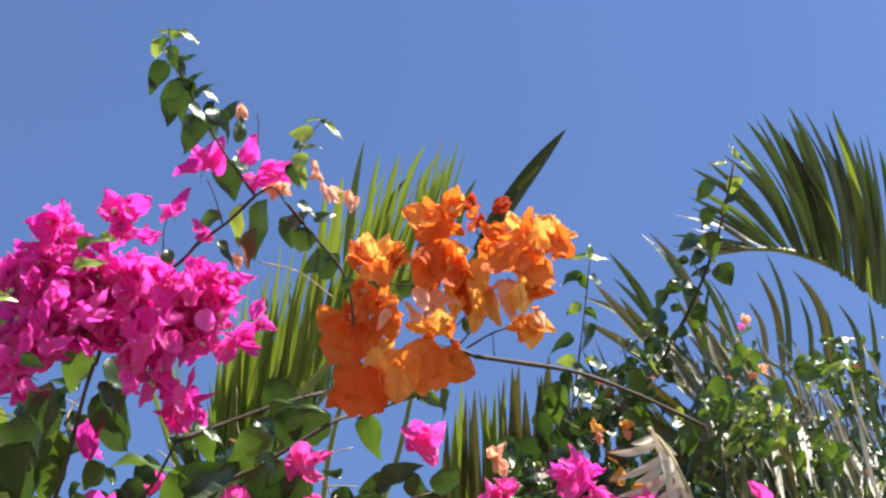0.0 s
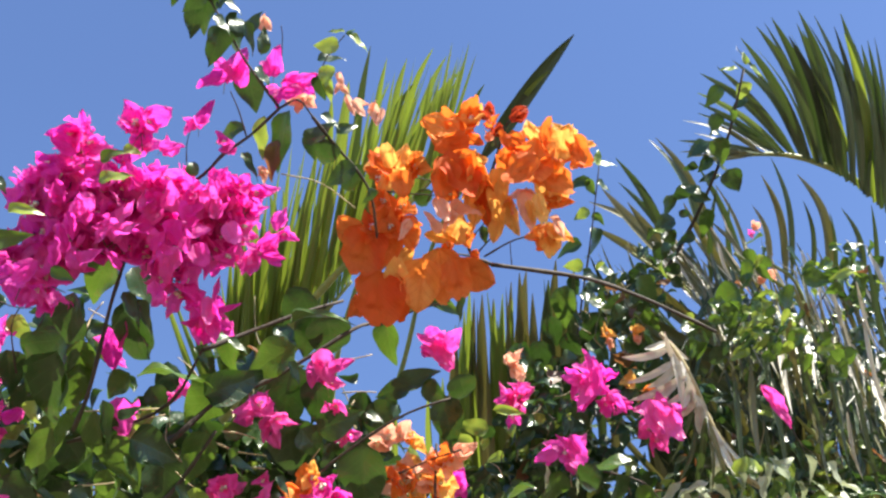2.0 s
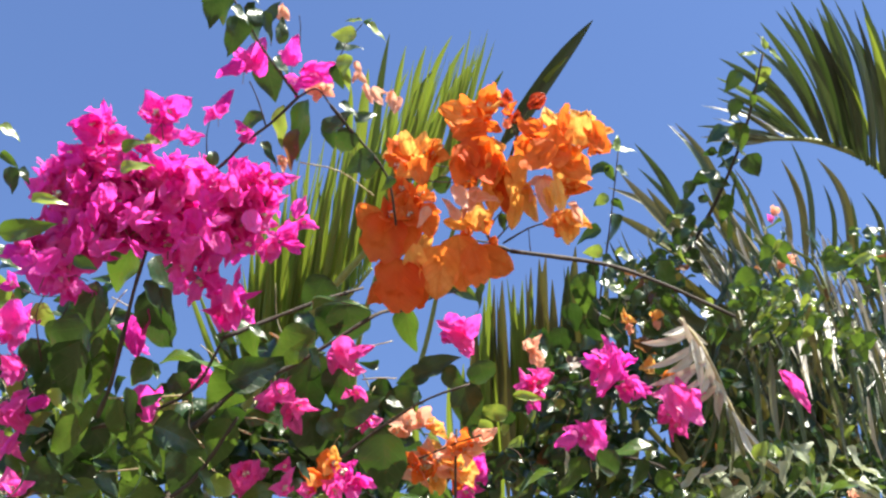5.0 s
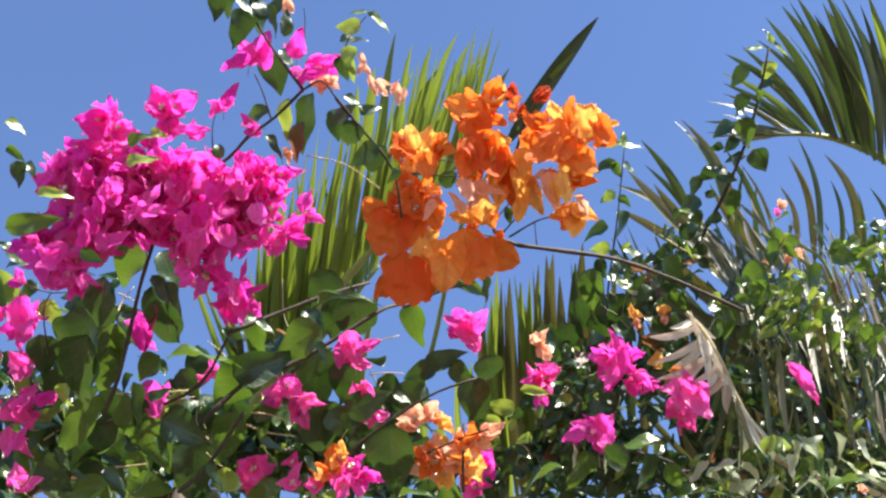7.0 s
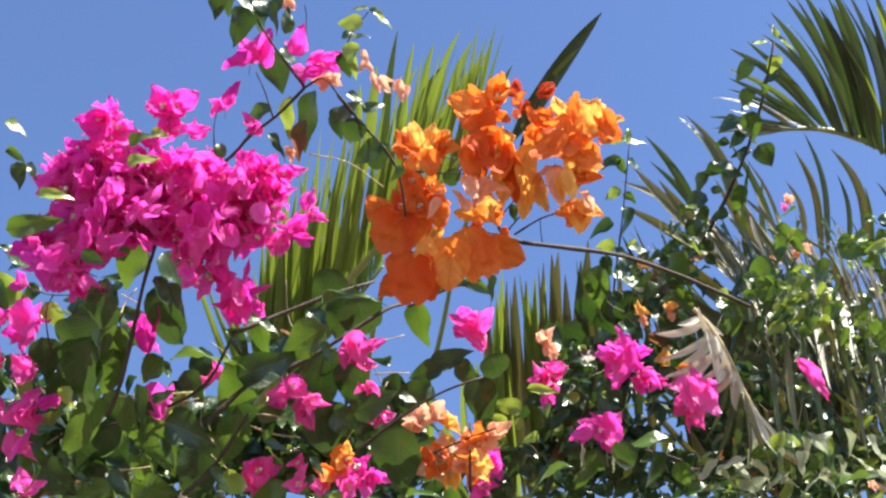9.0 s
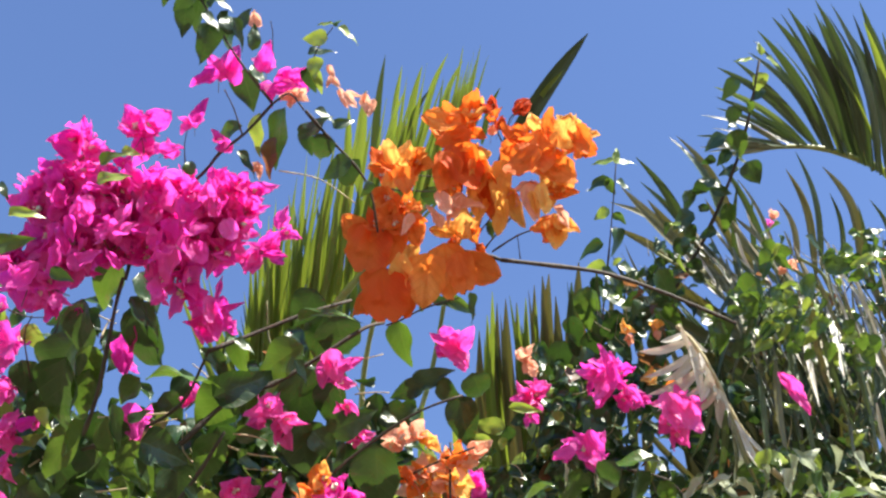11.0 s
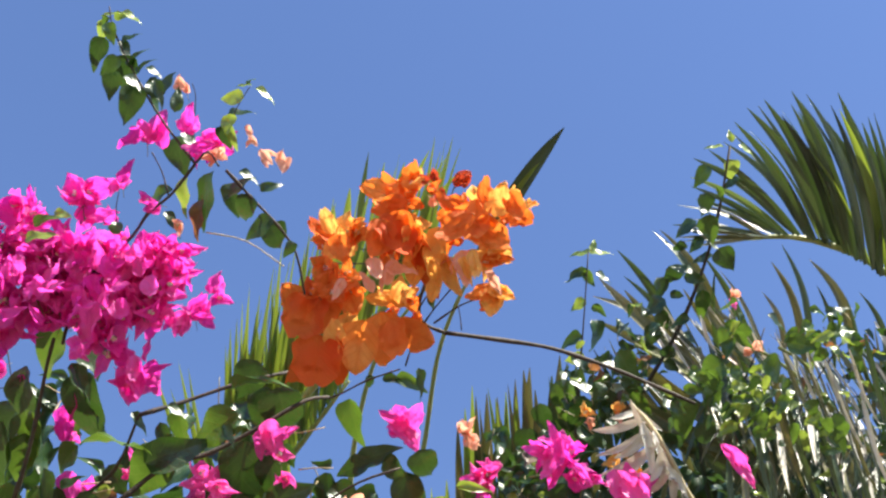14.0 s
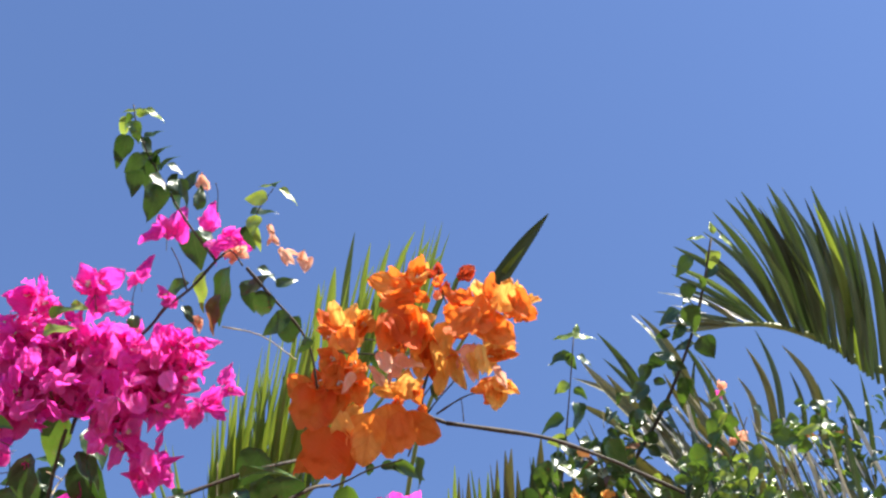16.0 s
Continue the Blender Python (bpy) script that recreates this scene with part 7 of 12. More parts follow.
petal(orange_bush, (0.083, 0.756, 2.339), 0.039, (-0.642, 0.493, -0.588), ORANGE, face=(0.09, -0.83, -0.56), wide=0.8, kind=0)
petal(orange_bush, (0.12, 0.744, 2.364), 0.033, (0.34, -0.603, 0.721), APRICOT, face=(0.12, -1.28, -0.03), wide=0.8, kind=2)
petal(orange_bush, (0.104, 0.75, 2.376), 0.031, (-0.344, -0.602, 0.721), ORANGE, face=(0.13, -1.22, -0.1), wide=0.8, kind=0)
petal(orange_bush, (0.132, 0.748, 2.357), 0.031, (0.344, 0.602, -0.721), ORANGE, face=(-0.17, -0.83, -0.56), wide=0.7, kind=0)
petal(orange_bush, (0.111, 0.764, 2.344), 0.028, (1, -0.002, 0), APRICOT, face=(0.23, -1.34, 0.05), wide=0.5, kind=4)
petal(orange_bush, (0.074, 0.753, 2.368), 0.029, (-0.94, -0.217, 0.262), ORANGE, face=(-0.07, -1.02, -0.33), wide=0.8, kind=0)
petal(orange_bush, (0.047, 0.781, 2.33), 0.052, (-0.086, 0.639, -0.764), APRICOT, face=(-0.04, -0.83, -0.56), wide=0.5, kind=2)
petal(orange_bush, (0.055, 0.781, 2.317), 0.055, (0.344, 0.602, -0.721), ORANGE, face=(0.03, -0.83, -0.56), wide=0.45, kind=1)
petal(orange_bush, (0.063, 0.769, 2.328), 0.042, (-0.172, 0.632, -0.756), APRICOT, face=(-0.08, -0.83, -0.56), wide=0.55, kind=2)
petal(orange_bush, (0.074, 0.788, 2.316), 0.042, (0.501, 0.554, -0.664), APRICOT, face=(-0.09, -1.02, -0.33), wide=0.5, kind=1)
petal(orange_bush, (0.063, 0.788, 2.304), 0.032, (-0.172, 0.632, -0.756), APRICOT, face=(-0.12, -0.83, -0.56), wide=0.5, kind=2)
petal(orange_bush, (0.088, 0.778, 2.311), 0.037, (0.175, 0.631, -0.756), PEACH, face=(-0.12, -0.83, -0.56), wide=0.55, kind=0)
petal(orange_bush, (0.101, 0.77, 2.306), 0.034, (0.344, 0.602, -0.721), APRICOT, face=(-0.12, -0.83, -0.56), wide=0.5, kind=4)
petal(orange_bush, (0.116, 0.783, 2.328), 0.030, (1, -0.002, 0), ORANGE, face=(-0.01, -0.83, -0.56), wide=0.5, kind=2)
flower(orange_bush, (0.112, 0.807, 2.313), 0.018, APRICOT, face=(0.13, -0.01, -0.99), spread=0.15, open_by=0.9)
flower(orange_bush, (0.105, 0.812, 2.311), 0.017, ORANGE, face=(-0.49, -0.12, -0.86), spread=0.15, open_by=0.8)
flower(orange_bush, (0.118, 0.805, 2.309), 0.016, APRICOT, face=(0.71, -0.18, -0.68), spread=0.15, open_by=0.8)
flower(orange_bush, (0.03, 0.808, 2.314), 0.019, APRICOT, face=(0.28, -0.95, -0.14), spread=0.15, open_by=1.0)
flower(orange_bush, (0.038, 0.818, 2.316), 0.016, ORANGE, face=(0.49, -0.32, -0.81), spread=0.15, open_by=0.9)
flower(orange_bush, (0.02, 0.821, 2.312), 0.015, ORANGE, face=(-0.6, -0.45, -0.66), spread=0.15, open_by=0.9)
flower(orange_bush, (0.012, 0.809, 2.313), 0.015, APRICOT, face=(-0.67, -0.7, -0.27), spread=0.15, open_by=0.9)
flower(orange_bush, (0.044, 0.814, 2.296), 0.012, ORANGE, face=(0.77, -0.49, -0.41), spread=0.15, open_by=0.6)
petal(orange_bush, (0.109, 0.81, 2.307), 0.034, (0.002, 0.641, -0.767), APRICOT, face=(0.2, -1.02, -0.33), wide=0.75, kind=0)
petal(orange_bush, (0.118, 0.801, 2.305), 0.027, (0.867, 0.319, -0.383), APRICOT, face=(0.19, -1.02, -0.33), wide=0.6, kind=2)
petal(orange_bush, (0.099, 0.806, 2.311), 0.027, (-0.865, 0.322, -0.384), ORANGE, face=(-0.08, -0.83, -0.56), wide=0.6, kind=0)
petal(orange_bush, (0.032, 0.802, 2.313), 0.029, (0.34, -0.603, 0.721), APRICOT, face=(-0.23, -1.22, -0.1), wide=0.85, kind=0)
petal(orange_bush, (0.01, 0.804, 2.305), 0.023, (-0.985, -0.109, 0.133), APRICOT, face=(0.11, -1.09, -0.26), wide=0.6, kind=2)
petal(orange_bush, (0.013, 0.767, 2.3), 0.029, (0.26, 0.619, -0.741), PEACH, face=(-0.14, -1.54, 0.28), wide=0.6, kind=4)
petal(orange_bush, (0.006, 0.769, 2.292), 0.025, (-0.501, -0.554, 0.664), PEACH, face=(-0.15, -1.41, 0.13), wide=0.5, kind=1)
petal(orange_bush, (0.018, 0.777, 2.298), 0.023, (-0.34, 0.603, -0.721), PEACH, face=(0.07, -1.54, 0.28), wide=0.5, kind=3)
petal(orange_bush, (0.034, 0.775, 2.309), 0.032, (0.94, 0.217, -0.262), PEACH, face=(-0.2, -1.15, -0.18), wide=0.5, kind=2)
petal(orange_bush, (0.044, 0.766, 2.332), 0.037, (-0.086, 0.639, -0.764), APRICOT, face=(-0.01, -1.15, -0.18), wide=0.5, kind=0)
petal(orange_bush, (0.062, 0.769, 2.302), 0.028, (0.501, 0.554, -0.664), APRICOT, face=(0, -1.34, 0.05), wide=0.5, kind=1)
petal(orange_bush, (0.091, 0.771, 2.301), 0.028, (0.26, 0.619, -0.741), APRICOT, face=(-0.15, -1.34, 0.05), wide=0.5, kind=3)
petal(orange_bush, (0.114, 0.774, 2.29), 0.025, (0.644, 0.49, -0.588), PEACH, face=(0.07, -1.34, 0.05), wide=0.5, kind=1)
petal(orange_bush, (0.024, 0.775, 2.308), 0.023, (0.499, -0.556, 0.665), PEACH, face=(0.21, -0.96, -0.41), wide=0.6, kind=2)
petal(orange_bush, (-0.018, 0.772, 2.285), 0.022, (-0.499, 0.556, -0.665), PEACH, face=(0.19, -0.83, -0.56), wide=0.5, kind=2)
flower(orange_bush, (0.084, 0.752, 2.407), 0.017, RUST, face=(0.74, -0.6, 0.31), spread=0.15, open_by=0.35)
flower(orange_bush, (0.08, 0.751, 2.403), 0.014, RUST, face=(0.47, -0.79, 0.41), spread=0.15, open_by=0.35)
flower(orange_bush, (0.058, 0.754, 2.415), 0.013, RUST, face=(0, -0.87, 0.5), spread=0.15, open_by=0.3)
flower(orange_bush, (0.052, 0.738, 2.391), 0.012, RUST, face=(-0.47, -0.78, 0.4), spread=0.15, open_by=0.3)
flower(orange_bush, (0.064, 0.758, 2.391), 0.012, RUST, face=(0.43, -0.87, 0.26), spread=0.15, open_by=0.3)
flower(orange_bush, (0.057, 0.763, 2.389), 0.011, PEACH, face=(0.15, -0.93, 0.33), spread=0.15, open_by=0.3)
leaf(orange_bush, (0.03, 0.821, 2.339), 0.029, (0.94, 0.217, -0.262), face=(0.62, -0.85, -0.55), spread=0.15, wide=1.18)
leaf(orange_bush, (0, 0.835, 2.376), 0.026, (0.344, 0.602, -0.721), face=(-0.09, -0.74, -0.67), spread=0.15, wide=1.14)
leaf(orange_bush, (0.054, 0.829, 2.329), 0.018, (0.175, 0.631, -0.756), face=(-0.11, -0.86, -0.53), spread=0.15, wide=0.78)
# leafy bush: thin shoots, pink flowers, small leaves
tube("branch", [(0.245, 1.105, 2.462), (0.269, 1.075, 2.484), (0.298, 1.042, 2.52), (0.324, 0.99, 2.557), (0.341, 0.946, 2.593), (0.356, 0.9, 2.645)], 0.0026, 0.0013, STEM, green_bush, 7, nodes=0.35)
tube("branch", [(0.174, 1.138, 2.422), (0.181, 1.097, 2.472), (0.186, 1.058, 2.499), (0.191, 1.026, 2.531), (0.197, 0.984, 2.575)], 0.0013, 0.0006, STEM, green_bush, 7, nodes=0.35)
tube("branch", [(0.3, 1.072, 2.345), (0.332, 1.046, 2.386), (0.357, 1.008, 2.418), (0.372, 0.987, 2.447)], 0.0009, 0.0006, STEM, green_bush, 7, nodes=0.35)
tube("branch", [(0.373, 1.08, 2.336), (0.401, 1.037, 2.379), (0.434, 1.013, 2.422), (0.457, 0.99, 2.442)], 0.0009, 0.0006, STEM, green_bush, 7, nodes=0.35)
tube("branch", [(0.426, 1.078, 2.306), (0.437, 1.037, 2.35), (0.426, 1.009, 2.389)], 0.0009, 0.0006, STEM, green_bush, 7, nodes=0.35)
tube("branch", [(0.18, 1.066, 2.227), (0.219, 1.07, 2.217), (0.242, 1.089, 2.2)], 0.0011, 0.0008, STEM, green_bush, 7, nodes=0.35)
tube("branch", [(0.361, 1.02, 2.252), (0.373, 1.037, 2.24), (0.383, 1.046, 2.22)], 0.0007, 0.0006, STEM, green_bush, 7, nodes=0.35)
leaf(green_bush, (0.338, 0.895, 2.641), 0.022, (-0.99, -0.087, 0.106), YOUNG, face=(0.39, -0.91, 0.18), spread=0.1, kind=2, wide=0.83)
leaf(green_bush, (0.378, 0.915, 2.659), 0.022, (0.849, 0.338, -0.406), YOUNG, face=(0.39, -0.91, 0.18), spread=0.1, kind=2, wide=0.80)
leaf(green_bush, (0.357, 0.89, 2.654), 0.018, (-0.175, -0.631, 0.756), YOUNG, face=(-0.28, -0.79, -0.61), spread=0.15, wide=0.87)
leaf(green_bush, (0.359, 0.922, 2.628), 0.030, (0.175, 0.631, -0.756), YOUNG, face=(0.08, -0.92, -0.46), spread=0.15, wide=1.02, kind=6)
leaf(green_bush, (0.324, 0.927, 2.629), 0.030, (-0.642, 0.493, -0.588), face=(0.39, -0.91, 0.18), spread=0.1, kind=2, wide=0.93)
leaf(green_bush, (0.328, 0.952, 2.609), 0.027, (-0.172, 0.632, -0.756), face=(0.39, -0.91, 0.18), spread=0.1, kind=2, wide=1.23)
leaf(green_bush, (0.302, 0.953, 2.572), 0.029, (-0.865, 0.322, -0.384), face=(0.39, -0.91, 0.18), spread=0.1, kind=2, wide=1.13)
leaf(green_bush, (0.328, 0.953, 2.567), 0.033, (0.175, 0.631, -0.756), MID_LIT, face=(-0.31, -1.05, -0.3), spread=0.15, wide=1.10, kind=2)
leaf(green_bush, (0.345, 0.98, 2.547), 0.031, (0.501, 0.554, -0.664), face=(-0.22, -0.79, -0.61), spread=0.15, wide=1.33, kind=0)
leaf(green_bush, (0.319, 1.029, 2.524), 0.040, (-0.086, 0.639, -0.764), MID_LIT, face=(0.08, -0.72, -0.7), spread=0.15, wide=0.75, kind=1)
leaf(green_bush, (0.296, 0.982, 2.539), 0.027, (-0.867, -0.319, 0.383), face=(0.39, -0.91, 0.18), spread=0.1, kind=2, wide=1.15)
leaf(green_bush, (0.279, 1.005, 2.529), 0.033, (0.501, 0.554, -0.664), face=(0.11, -1.22, -0.1), spread=0.15, wide=1.10, kind=6)
leaf(green_bush, (0.264, 1.007, 2.506), 0.030, (-0.865, 0.322, -0.384), face=(-0.27, -1.11, -0.23), spread=0.15, wide=1.19, kind=0)
leaf(green_bush, (0.288, 0.994, 2.535), 0.028, (-0.172, 0.632, -0.756), face=(0.3, -1.2, -0.12), spread=0.15, wide=1.24, kind=6)
leaf(green_bush, (0.275, 1.019, 2.494), 0.025, (0.501, 0.554, -0.664), face=(0.15, -0.73, -0.69), spread=0.15, wide=1.18)
leaf(green_bush, (0.26, 1.027, 2.48), 0.027, (-0.499, 0.556, -0.665), face=(0.39, -0.91, 0.18), spread=0.1, kind=2, wide=1.15)
leaf(green_bush, (0.293, 1.003, 2.517), 0.022, (0.94, 0.217, -0.262), face=(-0.39, -0.67, -0.75), spread=0.15, wide=1.15)
leaf(green_bush, (0.259, 1.064, 2.473), 0.027, (-0.765, 0.414, -0.494), face=(-0.61, -1.27, -0.04), spread=0.15, wide=1.10)
leaf(green_bush, (0.314, 0.974, 2.568), 0.023, (-0.765, 0.414, -0.494), face=(0.39, -0.91, 0.18), spread=0.1, kind=2, wide=1.09)
leaf(green_bush, (0.343, 0.926, 2.591), 0.020, (0.501, 0.554, -0.664), MID_LIT, face=(-0.08, -1.14, -0.2), spread=0.15, wide=1.11)
leaf(green_bush, (0.357, 0.941, 2.634), 0.022, (-0.865, 0.322, -0.384), face=(0.39, -0.91, 0.18), spread=0.1, kind=2, wide=1.00)
leaf(green_bush, (0.329, 0.942, 2.581), 0.022, (0.94, 0.217, -0.262), face=(0.39, -0.91, 0.18), spread=0.2, wide=1.02)
leaf(green_bush, (0.321, 0.989, 2.563), 0.025, (-0.985, 0.113, -0.134), face=(0.39, -0.91, 0.18), spread=0.1, kind=2, wide=1.00)
leaf(green_bush, (0.334, 0.97, 2.56), 0.022, (0.867, 0.319, -0.383), face=(0.39, -0.91, 0.18), spread=0.1, kind=2, wide=1.00)
leaf(green_bush, (0.312, 1.007, 2.547), 0.025, (0.94, 0.217, -0.262), face=(0.49, -0.78, -0.63), spread=0.15, wide=1.00)
leaf(green_bush, (0.291, 1.025, 2.501), 0.025, (-0.985, 0.113, -0.134), face=(0.27, -1.16, -0.18), spread=0.15, wide=1.00)
leaf(green_bush, (0.306, 1.051, 2.499), 0.023, (0.767, 0.411, -0.493), face=(0.39, -0.91, 0.18), spread=0.1, kind=2, wide=1.02)
leaf(green_bush, (0.274, 1.044, 2.469), 0.026, (-0.865, 0.322, -0.384), face=(0.05, -0.65, -0.79), spread=0.15, wide=0.93)
leaf(green_bush, (0.282, 1.045, 2.452), 0.022, (0.867, 0.319, -0.383), face=(-0.37, -1.01, -0.35), spread=0.15, wide=1.02)
leaf(green_bush, (0.315, 0.966, 2.583), 0.020, (-0.767, -0.411, 0.493), face=(0.39, -0.91, 0.18), spread=0.1, kind=2, wide=1.03)
leaf(green_bush, (0.295, 0.967, 2.552), 0.021, (-0.499, 0.556, -0.665), face=(0.65, -0.86, -0.53), spread=0.15, wide=1.00)
leaf(green_bush, (0.19, 1.027, 2.624), 0.029, (-0.998, -0.043, 0.053), YOUNG, face=(0.39, -0.91, 0.18), spread=0.1, kind=2, wide=0.70)
leaf(green_bush, (0.213, 1.018, 2.613), 0.027, (0.997, -0.047, 0.054), YOUNG, face=(0.39, -0.91, 0.18), spread=0.1, kind=2, wide=0.74)
leaf(green_bush, (0.204, 1.017, 2.627), 0.018, (0.086, -0.639, 0.764), YOUNG, face=(-0.23, -0.65, -0.78), spread=0.15, wide=0.86)
leaf(green_bush, (0.184, 1.053, 2.608), 0.032, (-0.765, 0.414, -0.494), face=(-0.47, -1.09, -0.25), spread=0.15, wide=0.91)
leaf(green_bush, (0.199, 1.052, 2.604), 0.025, (0.644, 0.49, -0.588), MID_LIT, face=(-0.21, -0.98, -0.39), spread=0.15, wide=0.92)
leaf(green_bush, (0.183, 1.057, 2.566), 0.023, (-0.865, 0.322, -0.384), YOUNG, face=(-0.06, -0.95, -0.43), spread=0.15, wide=0.98)
leaf(green_bush, (0.17, 1.102, 2.553), 0.037, (-0.966, 0.168, -0.199), face=(-0.55, -1.18, -0.15), spread=0.15, wide=0.86)
leaf(green_bush, (0.177, 1.116, 2.537), 0.026, (-0.985, 0.113, -0.134), YOUNG, face=(-0.42, -0.71, -0.71), spread=0.15, wide=1.04)
leaf(green_bush, (0.163, 1.131, 2.482), 0.058, (-0.086, 0.639, -0.764), MID_LIT, face=(-0.24, -1.2, -0.12), spread=0.15, wide=0.85, kind=0)
leaf(green_bush, (0.211, 1.101, 2.558), 0.046, (0.501, 0.554, -0.664), face=(0.39, -0.91, 0.18), spread=0.2, wide=0.98, kind=6)
leaf(green_bush, (0.216, 1.061, 2.617), 0.023, (0.867, 0.319, -0.383), face=(0.39, -0.91, 0.18), spread=0.1, kind=2, wide=0.98)
leaf(green_bush, (0.209, 1.082, 2.581), 0.023, (0.767, 0.411, -0.493), MID_LIT, face=(-0.24, -0.95, -0.42), spread=0.15, wide=0.98)
leaf(green_bush, (0.182, 1.142, 2.525), 0.031, (0.501, 0.554, -0.664), face=(-0.25, -1.31, 0.01), spread=0.15, wide=0.96)
leaf(green_bush, (0.221, 1.125, 2.538), 0.034, (0.94, 0.217, -0.262), face=(0.39, -0.91, 0.18), spread=0.1, kind=2, wide=0.94)
leaf(green_bush, (0.213, 1.133, 2.518), 0.046, (0.985, -0.113, 0.134), face=(0.39, -0.91, 0.18), spread=0.1, kind=2, wide=0.59)
flower(green_bush, (0.159, 0.963, 2.28), 0.024, MAGENTA, face=(-0.14, -0.98, 0.17), spread=0.15)
flower(green_bush, (0.143, 0.956, 2.259), 0.025, MAGENTA, face=(-0.76, -0.41, -0.51), spread=0.15)
flower(green_bush, (0.173, 0.971, 2.275), 0.024, MAGENTA, face=(0.54, -0.84, -0.1), spread=0.15)
flower(green_bush, (0.161, 0.97, 2.262), 0.025, MAGENTA, face=(-0.09, -0.35, -0.93), spread=0.15)
flower(green_bush, (0.154, 0.986, 2.256), 0.022, MAGENTA, face=(-0.35, -0.15, -0.92), spread=0.15)
flower(green_bush, (0.182, 0.975, 2.252), 0.023, MAGENTA, face=(0.59, -0.18, -0.79), spread=0.15)
flower(green_bush, (0.175, 0.983, 2.25), 0.020, MAGENTA, face=(0.12, -0.1, -0.99), spread=0.15)
flower(green_bush, (0.192, 0.98, 2.249), 0.017, MAGENTA, face=(0.75, -0.41, -0.51), spread=0.15)
flower(green_bush, (0.137, 1.009, 2.216), 0.022, MAGENTA, face=(0.25, -0.94, -0.22), spread=0.15, open_by=1.1)
flower(green_bush, (0.148, 1.013, 2.219), 0.022, MAGENTA, face=(0.6, -0.73, -0.32), spread=0.15, open_by=1.0)
flower(green_bush, (0.144, 1.03, 2.213), 0.019, MAGENTA, face=(0.12, -0.1, -0.99), spread=0.15)
flower(green_bush, (0.119, 1.008, 2.21), 0.018, MAGENTA, face=(-0.77, -0.49, -0.41), spread=0.15)
flower(green_bush, (0.222, 0.989, 2.248), 0.026, PINK, face=(-0.11, -0.99, -0.01), spread=0.15)
flower(green_bush, (0.23, 0.982, 2.231), 0.028, PINK, face=(0.6, -0.73, -0.32), spread=0.15, open_by=1.0)
flower(green_bush, (0.217, 1.003, 2.238), 0.026, PINK, face=(-0.56, -0.38, -0.74), spread=0.15)
flower(green_bush, (0.224, 1.006, 2.224), 0.023, PINK, face=(0.13, -0.01, -0.99), spread=0.15)
petal(green_bush, (0.212, 0.967, 2.226), 0.036, (0.089, 0.639, -0.764), PINK, face=(0.15, -0.83, -0.56), wide=0.75, kind=0)
petal(green_bush, (0.228, 0.971, 2.219), 0.043, (0.501, 0.554, -0.664), PINK, face=(0.2, -0.83, -0.56), wide=0.62, kind=4)
petal(green_bush, (0.222, 0.964, 2.238), 0.028, (-0.175, -0.631, 0.756), PINK, face=(-0.11, -1.15, -0.18), wide=0.85, kind=1)
petal(green_bush, (0.236, 0.968, 2.225), 0.031, (0.175, 0.631, -0.756), PINK, face=(0.12, -0.83, -0.56), wide=0.5, kind=1)
petal(green_bush, (0.147, 0.983, 2.202), 0.033, (0.644, 0.49, -0.588), MAGENTA, face=(-0.07, -0.83, -0.56), wide=0.7, kind=4)
petal(green_bush, (0.133, 0.98, 2.206), 0.027, (-0.867, -0.319, 0.383), MAGENTA, face=(-0.06, -0.83, -0.56), wide=0.45, kind=1)
petal(green_bush, (0.115, 0.99, 2.198), 0.022, (-0.985, 0.113, -0.134), MAGENTA, face=(-0.02, -0.83, -0.56), wide=0.7, kind=0)
petal(green_bush, (0.156, 0.946, 2.276), 0.027, (-0.344, -0.602, 0.721), MAGENTA, face=(0, -0.83, -0.56), wide=0.5, kind=1)
petal(green_bush, (0.141, 0.954, 2.261), 0.029, (-0.985, -0.109, 0.133), MAGENTA, face=(0.21, -0.83, -0.56), wide=0.55, kind=0)
petal(green_bush, (0.165, 0.953, 2.255), 0.031, (0.175, 0.631, -0.756), MAGENTA, face=(-0.25, -0.83, -0.56), wide=0.6, kind=4)
petal(green_bush, (0.153, 0.962, 2.248), 0.027, (-0.34, 0.603, -0.721), MAGENTA, face=(-0.03, -0.83, -0.56), wide=0.7, kind=0)
petal(green_bush, (0.183, 0.954, 2.232), 0.026, (0.644, 0.49, -0.588), MAGENTA, face=(0.07, -0.83, -0.56), wide=0.45, kind=1)
petal(green_bush, (0.306, 0.899, 2.206), 0.028, (-0.767, -0.411, 0.493), PINK, face=(0.16, -0.83, -0.56), wide=0.55, kind=2)
petal(green_bush, (0.313, 0.902, 2.192), 0.036, (0.471, 0.565, -0.677), PINK, face=(0.19, -0.83, -0.56), wide=0.42, kind=2)
flower(green_bush, (0.186, 1.003, 2.352), 0.016, APRICOT, face=(0, -0.99, -0.17), spread=0.15, open_by=0.6)
flower(green_bush, (0.191, 1.014, 2.348), 0.014, PEACH, face=(0.13, -0.01, -0.99), spread=0.15, open_by=0.5)
flower(green_bush, (0.218, 1.006, 2.359), 0.015, APRICOT, face=(0.25, -0.94, -0.22), spread=0.15, open_by=0.6)
flower(green_bush, (0.22, 1.011, 2.351), 0.012, PEACH, face=(0.13, -0.01, -0.99), spread=0.15, open_by=0.5)
flower(green_bush, (0.212, 1.042, 2.319), 0.015, APRICOT, face=(-0.32, -0.94, -0.06), spread=0.15, open_by=0.6)
flower(green_bush, (0.235, 1.055, 2.311), 0.018, ORANGE, face=(0, -1, 0), spread=0.15, open_by=0.7)
flower(green_bush, (0.337, 0.922, 2.428), 0.014, PEACH, face=(0, -1, 0), spread=0.15, open_by=0.5)
